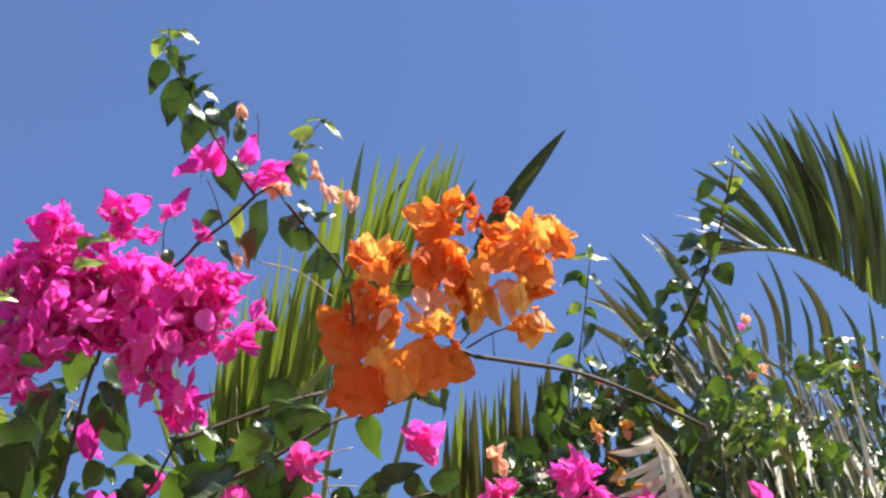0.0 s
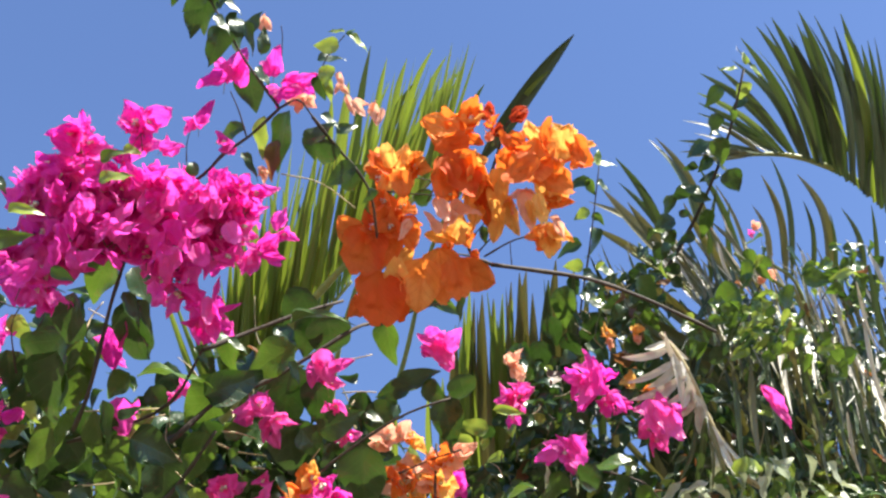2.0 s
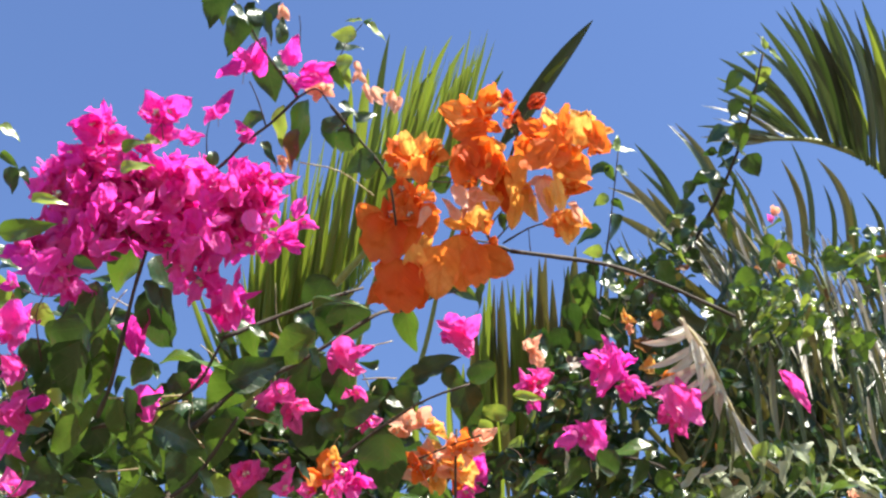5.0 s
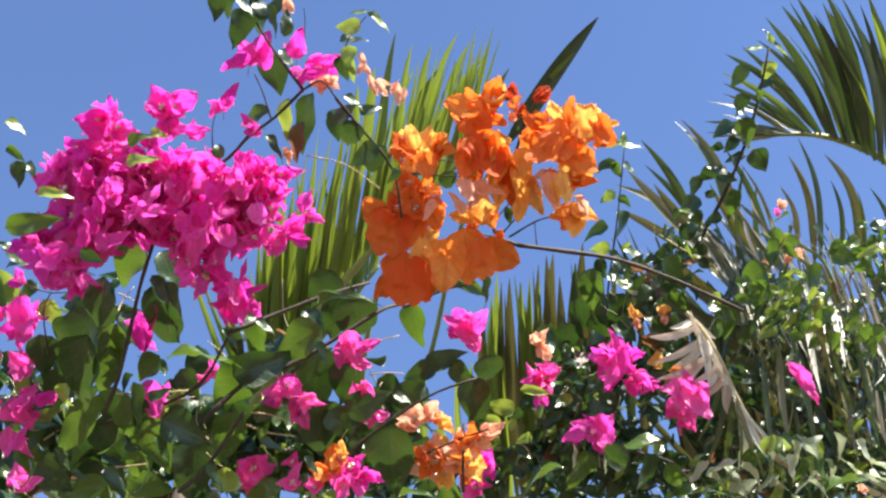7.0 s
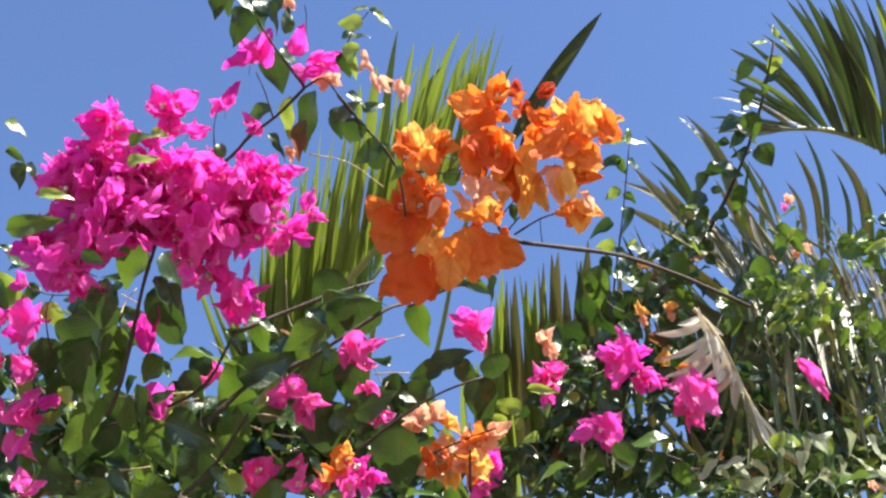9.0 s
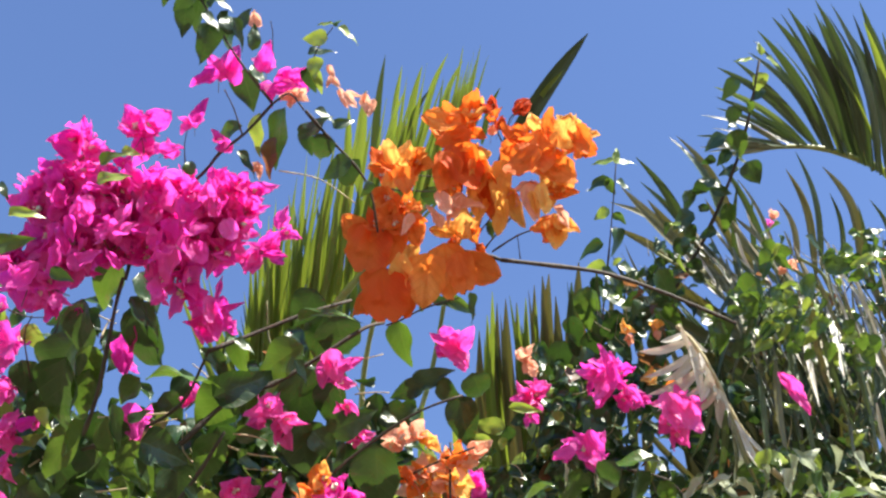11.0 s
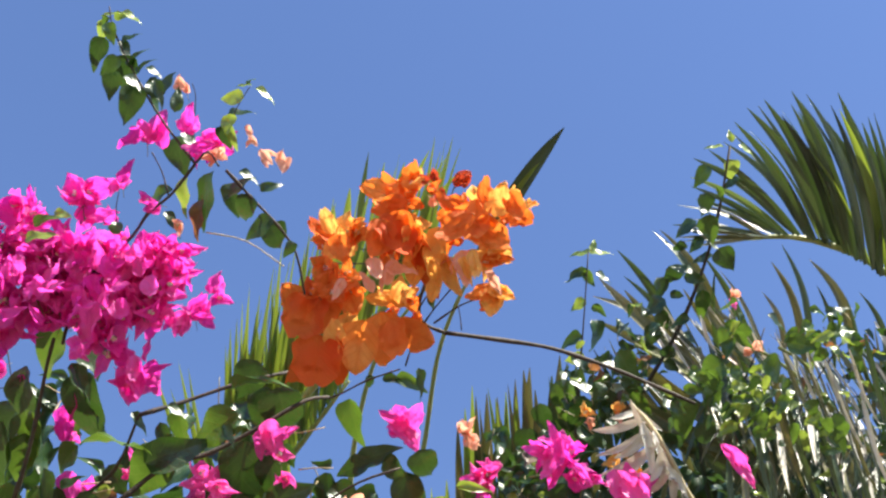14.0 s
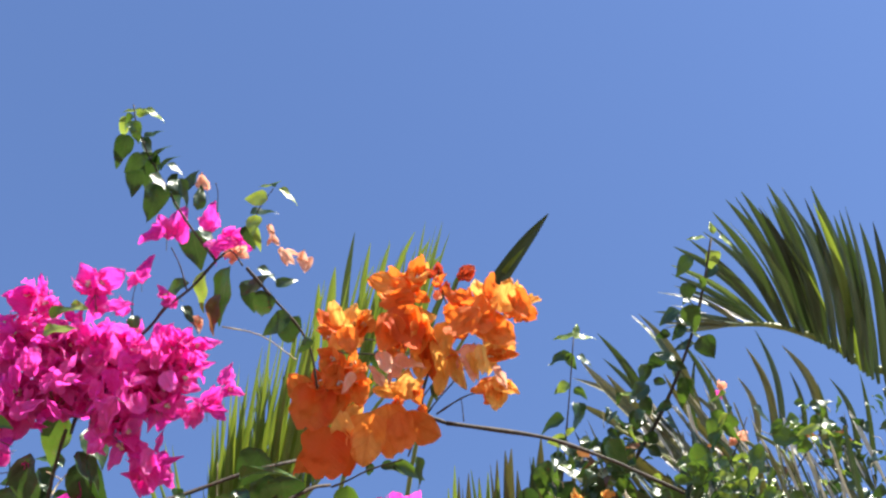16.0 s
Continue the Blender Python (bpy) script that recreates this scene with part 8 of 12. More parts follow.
flower(green_bush, (0.337, 0.941, 2.433), 0.010, PINK, face=(-0.6, -0.45, -0.66), spread=0.15, open_by=0.5)
flower(green_bush, (0.358, 0.97, 2.404), 0.014, PEACH, face=(0.32, -0.95, -0.06), spread=0.15, open_by=0.6)
flower(green_bush, (0.349, 0.972, 2.4), 0.012, PEACH, face=(-0.6, -0.45, -0.66), spread=0.15, open_by=0.6)
flower(green_bush, (0.467, 1.112, 2.214), 0.014, PEACH, face=(0, -1, 0), spread=0.15, open_by=0.6)
flower(green_bush, (0.416, 1.108, 2.208), 0.012, PEACH, face=(0, -1, 0), spread=0.15, open_by=0.6)
leaf(green_bush, (0.178, 1.02, 2.211), 0.065, (-0.99, -0.087, 0.106), MID_LIT, face=(0.3, -0.6, 0.7), spread=0.2, wide=0.57, kind=0)
leaf(green_bush, (0.124, 1.045, 2.188), 0.050, (-0.34, 0.603, -0.721), MID_LIT, face=(0.57, -0.82, -0.57), spread=0.15, wide=0.85, kind=0)
leaf(green_bush, (0.149, 1.032, 2.202), 0.037, (0.501, 0.554, -0.664), PALE, face=(0.3, -0.6, 0.7), spread=0.2, wide=0.83, kind=0)
leaf(green_bush, (0.152, 1.021, 2.186), 0.043, (-0.499, 0.556, -0.665), face=(-0.3, -1.1, -0.24), spread=0.15, wide=1.05, kind=6)
leaf(green_bush, (0.389, 1.035, 2.181), 0.077, (0.927, -0.242, 0.288), MID_LIT, face=(0.3, -0.6, 0.7), spread=0.2, wide=0.66, kind=0)
leaf(green_bush, (0.4, 1.026, 2.171), 0.037, (0.94, 0.217, -0.262), PALE, face=(0.3, -0.6, 0.7), spread=0.2, wide=0.88, kind=2)
leaf(green_bush, (0.246, 1.036, 2.169), 0.068, (0.966, -0.168, 0.199), MID_LIT, face=(0.3, -0.6, 0.7), spread=0.2, wide=0.59, kind=0)
leaf(green_bush, (0.274, 1.043, 2.187), 0.037, (0.767, 0.411, -0.493), PALE, face=(0.39, -0.91, 0.18), spread=0.1, kind=2, wide=0.74)
leaf(green_bush, (0.259, 1.036, 2.178), 0.033, (0.985, 0.109, -0.133), PALE, face=(0.3, -0.6, 0.7), spread=0.2, wide=0.93)
leaf(green_bush, (0.276, 1.034, 2.19), 0.030, (0.865, -0.322, 0.384), PALE, face=(0.3, -0.6, 0.7), spread=0.2, wide=0.86)
leaf(green_bush, (0.321, 1.015, 2.175), 0.032, (0.344, 0.602, -0.721), PALE, face=(0.39, -0.91, 0.18), spread=0.1, kind=2, wide=0.85)
leaf(green_bush, (0.317, 1.033, 2.171), 0.031, (0.985, -0.113, 0.134), PALE, face=(0.3, -0.6, 0.7), spread=0.2, wide=0.88)
leaf(green_bush, (0.344, 1.01, 2.205), 0.025, (0.499, -0.556, 0.665), PALE, face=(0.3, -0.6, 0.7), spread=0.2, wide=1.03)
leaf(green_bush, (0.392, 1.009, 2.19), 0.033, (0.644, 0.49, -0.588), PALE, face=(0.39, -0.91, 0.18), spread=0.1, kind=2, wide=0.65)
leaf(green_bush, (0.412, 1.042, 2.193), 0.029, (0.767, 0.411, -0.493), PALE, face=(0.3, -0.6, 0.7), spread=0.2, wide=0.77)
leaf(green_bush, (0.412, 1.031, 2.174), 0.034, (0.94, 0.217, -0.262), PALE, face=(0.3, -0.6, 0.7), spread=0.2, wide=1.16, kind=0)
leaf(green_bush, (0.297, 1, 2.185), 0.034, (1, -0.002, 0), MID_LIT, face=(0.3, -0.6, 0.7), spread=0.2, wide=0.79, kind=6)
leaf(green_bush, (0.304, 0.994, 2.191), 0.033, (0.985, -0.113, 0.134), YOUNG, face=(0.53, -0.69, -0.73), spread=0.15, wide=0.93)
leaf(green_bush, (0.282, 1.047, 2.177), 0.035, (0.865, -0.322, 0.384), PALE, face=(0.39, -0.91, 0.18), spread=0.1, kind=2, wide=0.79)
leaf(green_bush, (0.257, 1.014, 2.176), 0.030, (0.985, -0.113, 0.134), PALE, face=(0.3, -0.6, 0.7), spread=0.2, wide=0.82)
leaf(green_bush, (0.294, 1.016, 2.192), 0.039, (0.985, -0.113, 0.134), MID_LIT, face=(-0.24, -0.76, -0.65), spread=0.15, wide=0.74, kind=2)
leaf(green_bush, (0.32, 1.011, 2.205), 0.034, (0.939, -0.221, 0.263), YOUNG, face=(-0.37, -1.14, -0.19), spread=0.15, wide=0.79, kind=6)
leaf(green_bush, (0.301, 1.006, 2.178), 0.028, (0.501, 0.554, -0.664), PALE, face=(0.3, -0.6, 0.7), spread=0.2, wide=0.83)
leaf(green_bush, (0.357, 1.025, 2.198), 0.033, (0.767, 0.411, -0.493), YOUNG, face=(-0.38, -1.34, 0.05), spread=0.15, wide=0.82)
leaf(green_bush, (0.336, 0.999, 2.192), 0.030, (-0.501, -0.554, 0.664), PALE, face=(0.39, -0.91, 0.18), spread=0.1, kind=2, wide=0.76)
leaf(green_bush, (0.359, 1.019, 2.176), 0.027, (0.501, 0.554, -0.664), PALE, face=(0.3, -0.6, 0.7), spread=0.2, wide=0.80)
leaf(green_bush, (0.33, 1.02, 2.174), 0.030, (0.002, 0.641, -0.767), MID_LIT, face=(0.5, -1.22, -0.1), spread=0.15, wide=0.88)
leaf(green_bush, (0.188, 1.032, 2.18), 0.043, (0.175, 0.631, -0.756), face=(0.39, -0.91, 0.18), spread=0.2, wide=0.97, kind=1)
leaf(green_bush, (0.215, 1.038, 2.178), 0.037, (0.501, 0.554, -0.664), MID_LIT, face=(-0.13, -0.97, -0.4), spread=0.15, wide=0.88, kind=1)
leaf(green_bush, (0.12, 1.031, 2.198), 0.029, (0.175, 0.631, -0.756), PALE, face=(0.3, -0.6, 0.7), spread=0.2, wide=0.96)
leaf(green_bush, (0.441, 1.037, 2.196), 0.050, (0.865, -0.322, 0.384), MID_LIT, face=(0.3, -0.6, 0.7), spread=0.2, wide=0.92, kind=6)
leaf(green_bush, (0.285, 1.014, 2.17), 0.033, (0.867, 0.319, -0.383), PALE, face=(0.3, -0.6, 0.7), spread=0.2, wide=0.82)
leaf(green_bush, (0.307, 1.05, 2.179), 0.031, (0.939, -0.221, 0.263), PALE, face=(0.3, -0.6, 0.7), spread=0.2, wide=0.82)
leaf(green_bush, (0.334, 1.03, 2.172), 0.034, (-0.865, 0.322, -0.384), PALE, face=(0.3, -0.6, 0.7), spread=0.2, wide=0.84, kind=2)
leaf(green_bush, (0.349, 1.023, 2.162), 0.033, (0.94, 0.217, -0.262), PALE, face=(0.3, -0.6, 0.7), spread=0.2, wide=0.82)
leaf(green_bush, (0.236, 1.017, 2.173), 0.030, (0.765, -0.414, 0.494), PALE, face=(0.3, -0.6, 0.7), spread=0.2, wide=0.82)
leaf(green_bush, (0.281, 1.03, 2.196), 0.030, (-0.499, 0.556, -0.665), PALE, face=(0.3, -0.6, 0.7), spread=0.2, wide=0.80)
leaf(green_bush, (0.365, 0.997, 2.191), 0.028, (0.501, 0.554, -0.664), PALE, face=(0.3, -0.6, 0.7), spread=0.2, wide=0.83)
leaf(green_bush, (0.333, 1.025, 2.198), 0.031, (0.501, 0.554, -0.664), PALE, face=(0.3, -0.6, 0.7), spread=0.2, wide=0.82)
leaf(green_bush, (0.347, 1.025, 2.177), 0.033, (-0.34, 0.603, -0.721), MID_LIT, face=(0.3, -0.6, 0.7), spread=0.2, wide=0.87)
leaf(green_bush, (0.383, 1.035, 2.194), 0.027, (-0.501, -0.554, 0.664), PALE, face=(0.3, -0.6, 0.7), spread=0.2, wide=0.80)
leaf(green_bush, (0.283, 1.009, 2.344), 0.044, (0.175, 0.631, -0.756), MID_LIT, face=(0.26, -1.24, -0.08), spread=0.15, wide=1.11, kind=0)
leaf(green_bush, (0.232, 0.981, 2.388), 0.040, (0.501, 0.554, -0.664), MID_LIT, face=(0.62, -0.77, -0.64), spread=0.15, wide=0.98, kind=2)
leaf(green_bush, (0.307, 0.983, 2.382), 0.040, (-0.865, 0.322, -0.384), MID_LIT, face=(0.33, -1.29, -0.01), spread=0.15, wide=1.23, kind=6)
leaf(green_bush, (0.311, 0.981, 2.352), 0.029, (0.501, 0.554, -0.664), MID_LIT, face=(0.01, -1.17, -0.16), spread=0.15, wide=1.20)
leaf(green_bush, (0.335, 0.956, 2.41), 0.027, (0.175, 0.631, -0.756), MID_LIT, face=(-0.18, -0.89, -0.49), spread=0.15, wide=1.03)
leaf(green_bush, (0.328, 0.961, 2.391), 0.026, (-0.172, 0.632, -0.756), MID_LIT, face=(-0.38, -1.26, -0.05), spread=0.15, wide=0.88)
leaf(green_bush, (0.395, 0.942, 2.376), 0.032, (0.985, 0.109, -0.133), MID_LIT, face=(0.21, -0.98, -0.38), spread=0.15, wide=1.06)
leaf(green_bush, (0.374, 0.963, 2.363), 0.039, (0.867, 0.319, -0.383), MID_LIT, face=(0.1, -0.97, -0.39), spread=0.15, wide=1.08, kind=6)
leaf(green_bush, (0.414, 0.951, 2.402), 0.026, (0.939, -0.221, 0.263), YOUNG, face=(0.52, -1.26, -0.05), spread=0.15, wide=0.88)
leaf(green_bush, (0.434, 0.938, 2.391), 0.032, (0.985, -0.113, 0.134), MID_LIT, face=(0.46, -1.23, -0.09), spread=0.15, wide=0.88)
leaf(green_bush, (0.454, 0.978, 2.394), 0.033, (0.344, 0.602, -0.721), MID_LIT, face=(0.36, -0.92, -0.46), spread=0.15, wide=0.76)
leaf(green_bush, (0.346, 0.983, 2.339), 0.029, (0.94, 0.217, -0.262), YOUNG, face=(0.21, -0.79, -0.62), spread=0.15, wide=0.87)
leaf(green_bush, (0.329, 1.005, 2.348), 0.029, (-0.939, 0.221, -0.263), YOUNG, face=(0.1, -1.22, -0.1), spread=0.15, wide=0.87)
leaf(green_bush, (0.382, 0.988, 2.343), 0.026, (0.985, -0.113, 0.134), YOUNG, face=(-0.28, -1.28, -0.03), spread=0.15, wide=0.88)
leaf(green_bush, (0.322, 1.013, 2.332), 0.026, (-0.765, 0.414, -0.494), YOUNG, face=(-0.17, -1.03, -0.32), spread=0.15, wide=0.88)
leaf(green_bush, (0.426, 1.013, 2.318), 0.039, (0.344, 0.602, -0.721), MID_LIT, face=(0.2, -1, -0.36), spread=0.15, wide=0.78, kind=2)
leaf(green_bush, (0.396, 1.031, 2.331), 0.027, (0.501, 0.554, -0.664), YOUNG, face=(-0.25, -1.06, -0.29), spread=0.15, wide=0.96)
leaf(green_bush, (0.306, 1.021, 2.331), 0.033, (0.501, 0.554, -0.664), face=(-0.43, -1.13, -0.21), spread=0.15, wide=1.18)
leaf(green_bush, (0.365, 0.982, 2.353), 0.020, (0.865, -0.322, 0.384), face=(0.39, -0.91, 0.18), spread=0.1, kind=2, wide=0.98)
leaf(green_bush, (0.379, 1.025, 2.327), 0.017, (0.939, -0.221, 0.263), face=(0.39, -0.91, 0.18), spread=0.1, kind=2, wide=0.90)
leaf(green_bush, (0.27, 0.995, 2.353), 0.017, (1, -0.002, 0), face=(0.39, -0.91, 0.18), spread=0.1, kind=2, wide=1.24)
leaf(green_bush, (0.375, 0.934, 2.399), 0.026, (0.767, 0.411, -0.493), face=(0.39, -0.91, 0.18), spread=0.1, kind=2, wide=0.81)
leaf(green_bush, (0.435, 0.927, 2.408), 0.020, (0.939, -0.221, 0.263), face=(0.39, -0.91, 0.18), spread=0.1, kind=2, wide=0.88)
leaf(green_bush, (0.357, 1.021, 2.335), 0.020, (0.94, 0.217, -0.262), MID_LIT, face=(-0.33, -0.81, -0.59), spread=0.15, wide=0.98)
leaf(green_bush, (0.412, 1.006, 2.356), 0.027, (-0.865, 0.322, -0.384), MID_LIT, face=(-0.54, -1.16, -0.17), spread=0.15, wide=0.88)
leaf(green_bush, (0.338, 0.978, 2.364), 0.024, (-0.175, -0.631, 0.756), MID_LIT, face=(0.64, -0.65, -0.78), spread=0.15, wide=0.98)
leaf(green_bush, (0.182, 1.041, 2.452), 0.031, (0.501, 0.554, -0.664), face=(0.48, -1.31, 0.01), spread=0.15, wide=1.00)
leaf(green_bush, (0.191, 1.054, 2.434), 0.043, (0.94, 0.217, -0.262), face=(0.39, -0.91, 0.18), spread=0.1, kind=2, wide=0.83)
leaf(green_bush, (0.215, 1.048, 2.424), 0.047, (0.978, -0.135, 0.16), PALE, face=(0.61, -0.86, -0.53), spread=0.15, wide=0.49, kind=2)
leaf(green_bush, (0.2, 1.018, 2.433), 0.028, (0.642, -0.493, 0.588), face=(0.39, -0.91, 0.18), spread=0.1, kind=2, wide=0.81)
leaf(green_bush, (0.227, 1.03, 2.443), 0.032, (-0.499, 0.556, -0.665), face=(0.6, -1.21, -0.12), spread=0.15, wide=1.02)
leaf(green_bush, (0.239, 1.045, 2.423), 0.035, (0.501, 0.554, -0.664), face=(-0.16, -1.01, -0.35), spread=0.15, wide=1.00)
leaf(green_bush, (0.209, 1.049, 2.399), 0.039, (-0.172, 0.632, -0.756), face=(0.37, -1.18, -0.15), spread=0.15, wide=1.00, kind=0)
leaf(green_bush, (0.179, 1.055, 2.393), 0.045, (-0.34, 0.603, -0.721), face=(0.68, -1.11, -0.23), spread=0.15, wide=0.97, kind=0)
leaf(green_bush, (0.165, 1.079, 2.387), 0.042, (0.501, 0.554, -0.664), face=(-0.54, -0.91, -0.46), spread=0.15, wide=0.98, kind=1)
leaf(green_bush, (0.195, 1.087, 2.393), 0.040, (0.767, 0.411, -0.493), face=(0.55, -0.92, -0.46), spread=0.15, wide=1.00, kind=0)
leaf(green_bush, (0.143, 1.096, 2.361), 0.049, (0.175, 0.631, -0.756), face=(0.25, -0.95, -0.43), spread=0.15, wide=0.97, kind=0)
leaf(green_bush, (0.152, 1.109, 2.333), 0.049, (-0.172, 0.632, -0.756), face=(0.39, -0.91, 0.18), spread=0.2, wide=0.97, kind=0)
leaf(green_bush, (0.227, 1.08, 2.388), 0.038, (-0.499, 0.556, -0.665), face=(0.36, -1.22, -0.1), spread=0.15, wide=0.98)
leaf(green_bush, (0.224, 1.056, 2.416), 0.031, (0.939, -0.221, 0.263), PALE, face=(0.18, -0.87, -0.52), spread=0.15, wide=0.67)
leaf(green_bush, (0.171, 1.056, 2.405), 0.028, (0.644, 0.49, -0.588), face=(0.39, -0.91, 0.18), spread=0.1, kind=2, wide=0.66)
leaf(green_bush, (0.18, 1.053, 2.446), 0.021, (0.172, -0.632, 0.756), face=(0.39, -0.91, 0.18), spread=0.1, kind=2, wide=0.88)
leaf(green_bush, (0.164, 1.113, 2.373), 0.024, (0.501, 0.554, -0.664), face=(0.39, -0.91, 0.18), spread=0.1, kind=2, wide=0.78)
leaf(green_bush, (0.245, 1.043, 2.395), 0.035, (0.501, 0.554, -0.664), MID_LIT, face=(-0.43, -0.8, -0.6), spread=0.15, wide=0.88)
leaf(green_bush, (0.142, 1.075, 2.407), 0.036, (0.175, 0.631, -0.756), face=(-0.47, -1.18, -0.15), spread=0.15, wide=1.00)
leaf(green_bush, (0.124, 1.074, 2.369), 0.042, (-0.172, 0.632, -0.756), face=(-0.07, -1.27, -0.04), spread=0.15, wide=0.98, kind=2)
leaf(green_bush, (0.133, 1.111, 2.327), 0.042, (0.501, 0.554, -0.664), face=(-0.12, -0.8, -0.61), spread=0.15, wide=1.08, kind=0)
leaf(green_bush, (0.296, 0.947, 2.346), 0.023, (0.957, 0.186, -0.224), MID_LIT, face=(-0.19, -1.14, -0.19), spread=0.15, wide=0.86)
leaf(green_bush, (0.329, 0.955, 2.351), 0.019, (0.175, 0.631, -0.756), MID_LIT, face=(0.47, -0.94, -0.44), spread=0.15, wide=1.13)
leaf(green_bush, (0.298, 0.943, 2.334), 0.020, (0.657, 0.483, -0.579), MID_LIT, face=(0.12, -0.75, -0.67), spread=0.15, wide=0.83)
leaf(green_bush, (0.341, 0.969, 2.316), 0.019, (-0.754, 0.422, -0.504), face=(0.39, -0.91, 0.18), spread=0.2, wide=0.74)
leaf(green_bush, (0.297, 0.968, 2.36), 0.024, (0.962, 0.175, -0.211), MID_LIT, face=(0, -1.18, -0.15), spread=0.15, wide=0.91)
leaf(green_bush, (0.334, 0.969, 2.312), 0.022, (-0.051, 0.64, -0.766), YOUNG, face=(0.63, -1.14, -0.2), spread=0.15, wide=0.84)
leaf(green_bush, (0.31, 0.947, 2.323), 0.020, (-0.12, 0.637, -0.762), face=(0.39, -0.91, 0.18), spread=0.2, wide=0.74)
leaf(green_bush, (0.343, 0.967, 2.328), 0.017, (0.982, 0.12, -0.146), face=(0.21, -1.23, -0.09), spread=0.15, wide=1.14)
leaf(green_bush, (0.312, 0.951, 2.346), 0.024, (0.9, 0.279, -0.336), MID_LIT, face=(0.3, -0.6, 0.7), spread=0.2, wide=0.91)
leaf(green_bush, (0.289, 0.949, 2.327), 0.023, (0.971, 0.153, -0.185), MID_LIT, face=(0.11, -0.73, -0.69), spread=0.15, wide=0.76)
leaf(green_bush, (0.301, 0.99, 2.323), 0.016, (-0.601, 0.513, -0.613), face=(-0.52, -1.07, -0.28), spread=0.15, wide=1.47)
leaf(green_bush, (0.362, 0.987, 2.32), 0.021, (-0.453, 0.572, -0.684), YOUNG, face=(0.12, -0.77, -0.63), spread=0.15, wide=0.97)
leaf(green_bush, (0.354, 0.95, 2.331), 0.021, (-0.257, 0.62, -0.741), YOUNG, face=(-0.06, -1.23, -0.09), spread=0.15, wide=0.62)
leaf(green_bush, (0.301, 0.972, 2.353), 0.016, (0.744, 0.428, -0.513), MID_LIT, face=(0.3, -0.6, 0.7), spread=0.2, wide=1.04)
leaf(green_bush, (0.344, 0.976, 2.319), 0.024, (-0.189, 0.63, -0.753), MID_LIT, face=(0.56, -1.11, -0.23), spread=0.15, wide=0.83)
leaf(green_bush, (0.318, 0.97, 2.315), 0.019, (-0.927, 0.242, -0.288), face=(0.19, -1.19, -0.13), spread=0.15, wide=0.98)
leaf(green_bush, (0.314, 0.968, 2.32), 0.019, (-0.906, 0.273, -0.325), face=(0.19, -1.17, -0.16), spread=0.15, wide=0.88)
leaf(green_bush, (0.307, 0.966, 2.323), 0.025, (0.999, -0.036, 0.041), face=(-0.3, -1.28, -0.03), spread=0.15, wide=0.68)
leaf(green_bush, (0.369, 0.986, 2.333), 0.021, (-0.586, 0.52, -0.621), MID_LIT, face=(0.32, -0.94, -0.44), spread=0.15, wide=0.76)
leaf(green_bush, (0.333, 0.963, 2.326), 0.020, (0.995, 0.065, -0.08), MID_LIT, face=(0.53, -0.96, -0.41), spread=0.15, wide=1.00)
leaf(green_bush, (0.299, 0.958, 2.315), 0.022, (-0.601, 0.513, -0.613), face=(0.39, -0.91, 0.18), spread=0.2, wide=0.84)
leaf(green_bush, (0.375, 0.967, 2.342), 0.023, (-0.138, 0.635, -0.76), MID_LIT, face=(0.3, -0.6, 0.7), spread=0.2, wide=0.84)
leaf(green_bush, (0.333, 0.957, 2.339), 0.019, (0.999, -0.036, 0.041), YOUNG, face=(0.49, -1.01, -0.35), spread=0.15, wide=0.88)
leaf(green_bush, (0.349, 0.964, 2.325), 0.023, (-0.913, 0.263, -0.313), MID_LIT, face=(0.3, -0.6, 0.7), spread=0.2, wide=0.94)
leaf(green_bush, (0.347, 0.971, 2.353), 0.020, (-0.614, 0.507, -0.605), face=(0.35, -0.75, -0.66), spread=0.15, wide=0.71)
leaf(green_bush, (0.355, 0.99, 2.328), 0.018, (-0.206, 0.628, -0.751), MID_LIT, face=(0.3, -0.6, 0.7), spread=0.2, wide=0.82)
leaf(green_bush, (0.397, 0.91, 2.37), 0.015, (0.992, -0.08, 0.094), MID_LIT, face=(-0.63, -0.84, -0.56), spread=0.15, wide=1.41)
leaf(green_bush, (0.395, 0.926, 2.377), 0.017, (0.106, 0.638, -0.763), face=(0.58, -1.16, -0.18), spread=0.15, wide=0.76)
leaf(green_bush, (0.407, 0.916, 2.36), 0.024, (-0.974, 0.146, -0.173), YOUNG, face=(0.47, -1.25, -0.07), spread=0.15, wide=0.70)
leaf(green_bush, (0.409, 0.924, 2.364), 0.020, (0.94, 0.217, -0.262), MID_LIT, face=(0.11, -0.96, -0.41), spread=0.15, wide=0.76)
leaf(green_bush, (0.433, 0.93, 2.4), 0.021, (0.995, 0.065, -0.08), MID_LIT, face=(0.09, -0.8, -0.6), spread=0.15, wide=1.02)
leaf(green_bush, (0.431, 0.931, 2.393), 0.022, (0.44, 0.575, -0.689), MID_LIT, face=(0.3, -0.6, 0.7), spread=0.2, wide=0.87)
leaf(green_bush, (0.409, 0.912, 2.39), 0.019, (0.99, 0.087, -0.106), MID_LIT, face=(-0.2, -1.21, -0.11), spread=0.15, wide=1.03)
leaf(green_bush, (0.446, 0.919, 2.396), 0.018, (0.106, 0.638, -0.763), MID_LIT, face=(0.3, -0.6, 0.7), spread=0.2, wide=0.89)
leaf(green_bush, (0.427, 0.915, 2.392), 0.024, (0.998, 0.043, -0.053), face=(0.49, -0.99, -0.37), spread=0.15, wide=0.66)
leaf(green_bush, (0.409, 0.995, 2.314), 0.017, (-0.89, 0.293, -0.349), YOUNG, face=(-0.41, -1.34, 0.05), spread=0.15, wide=1.24)
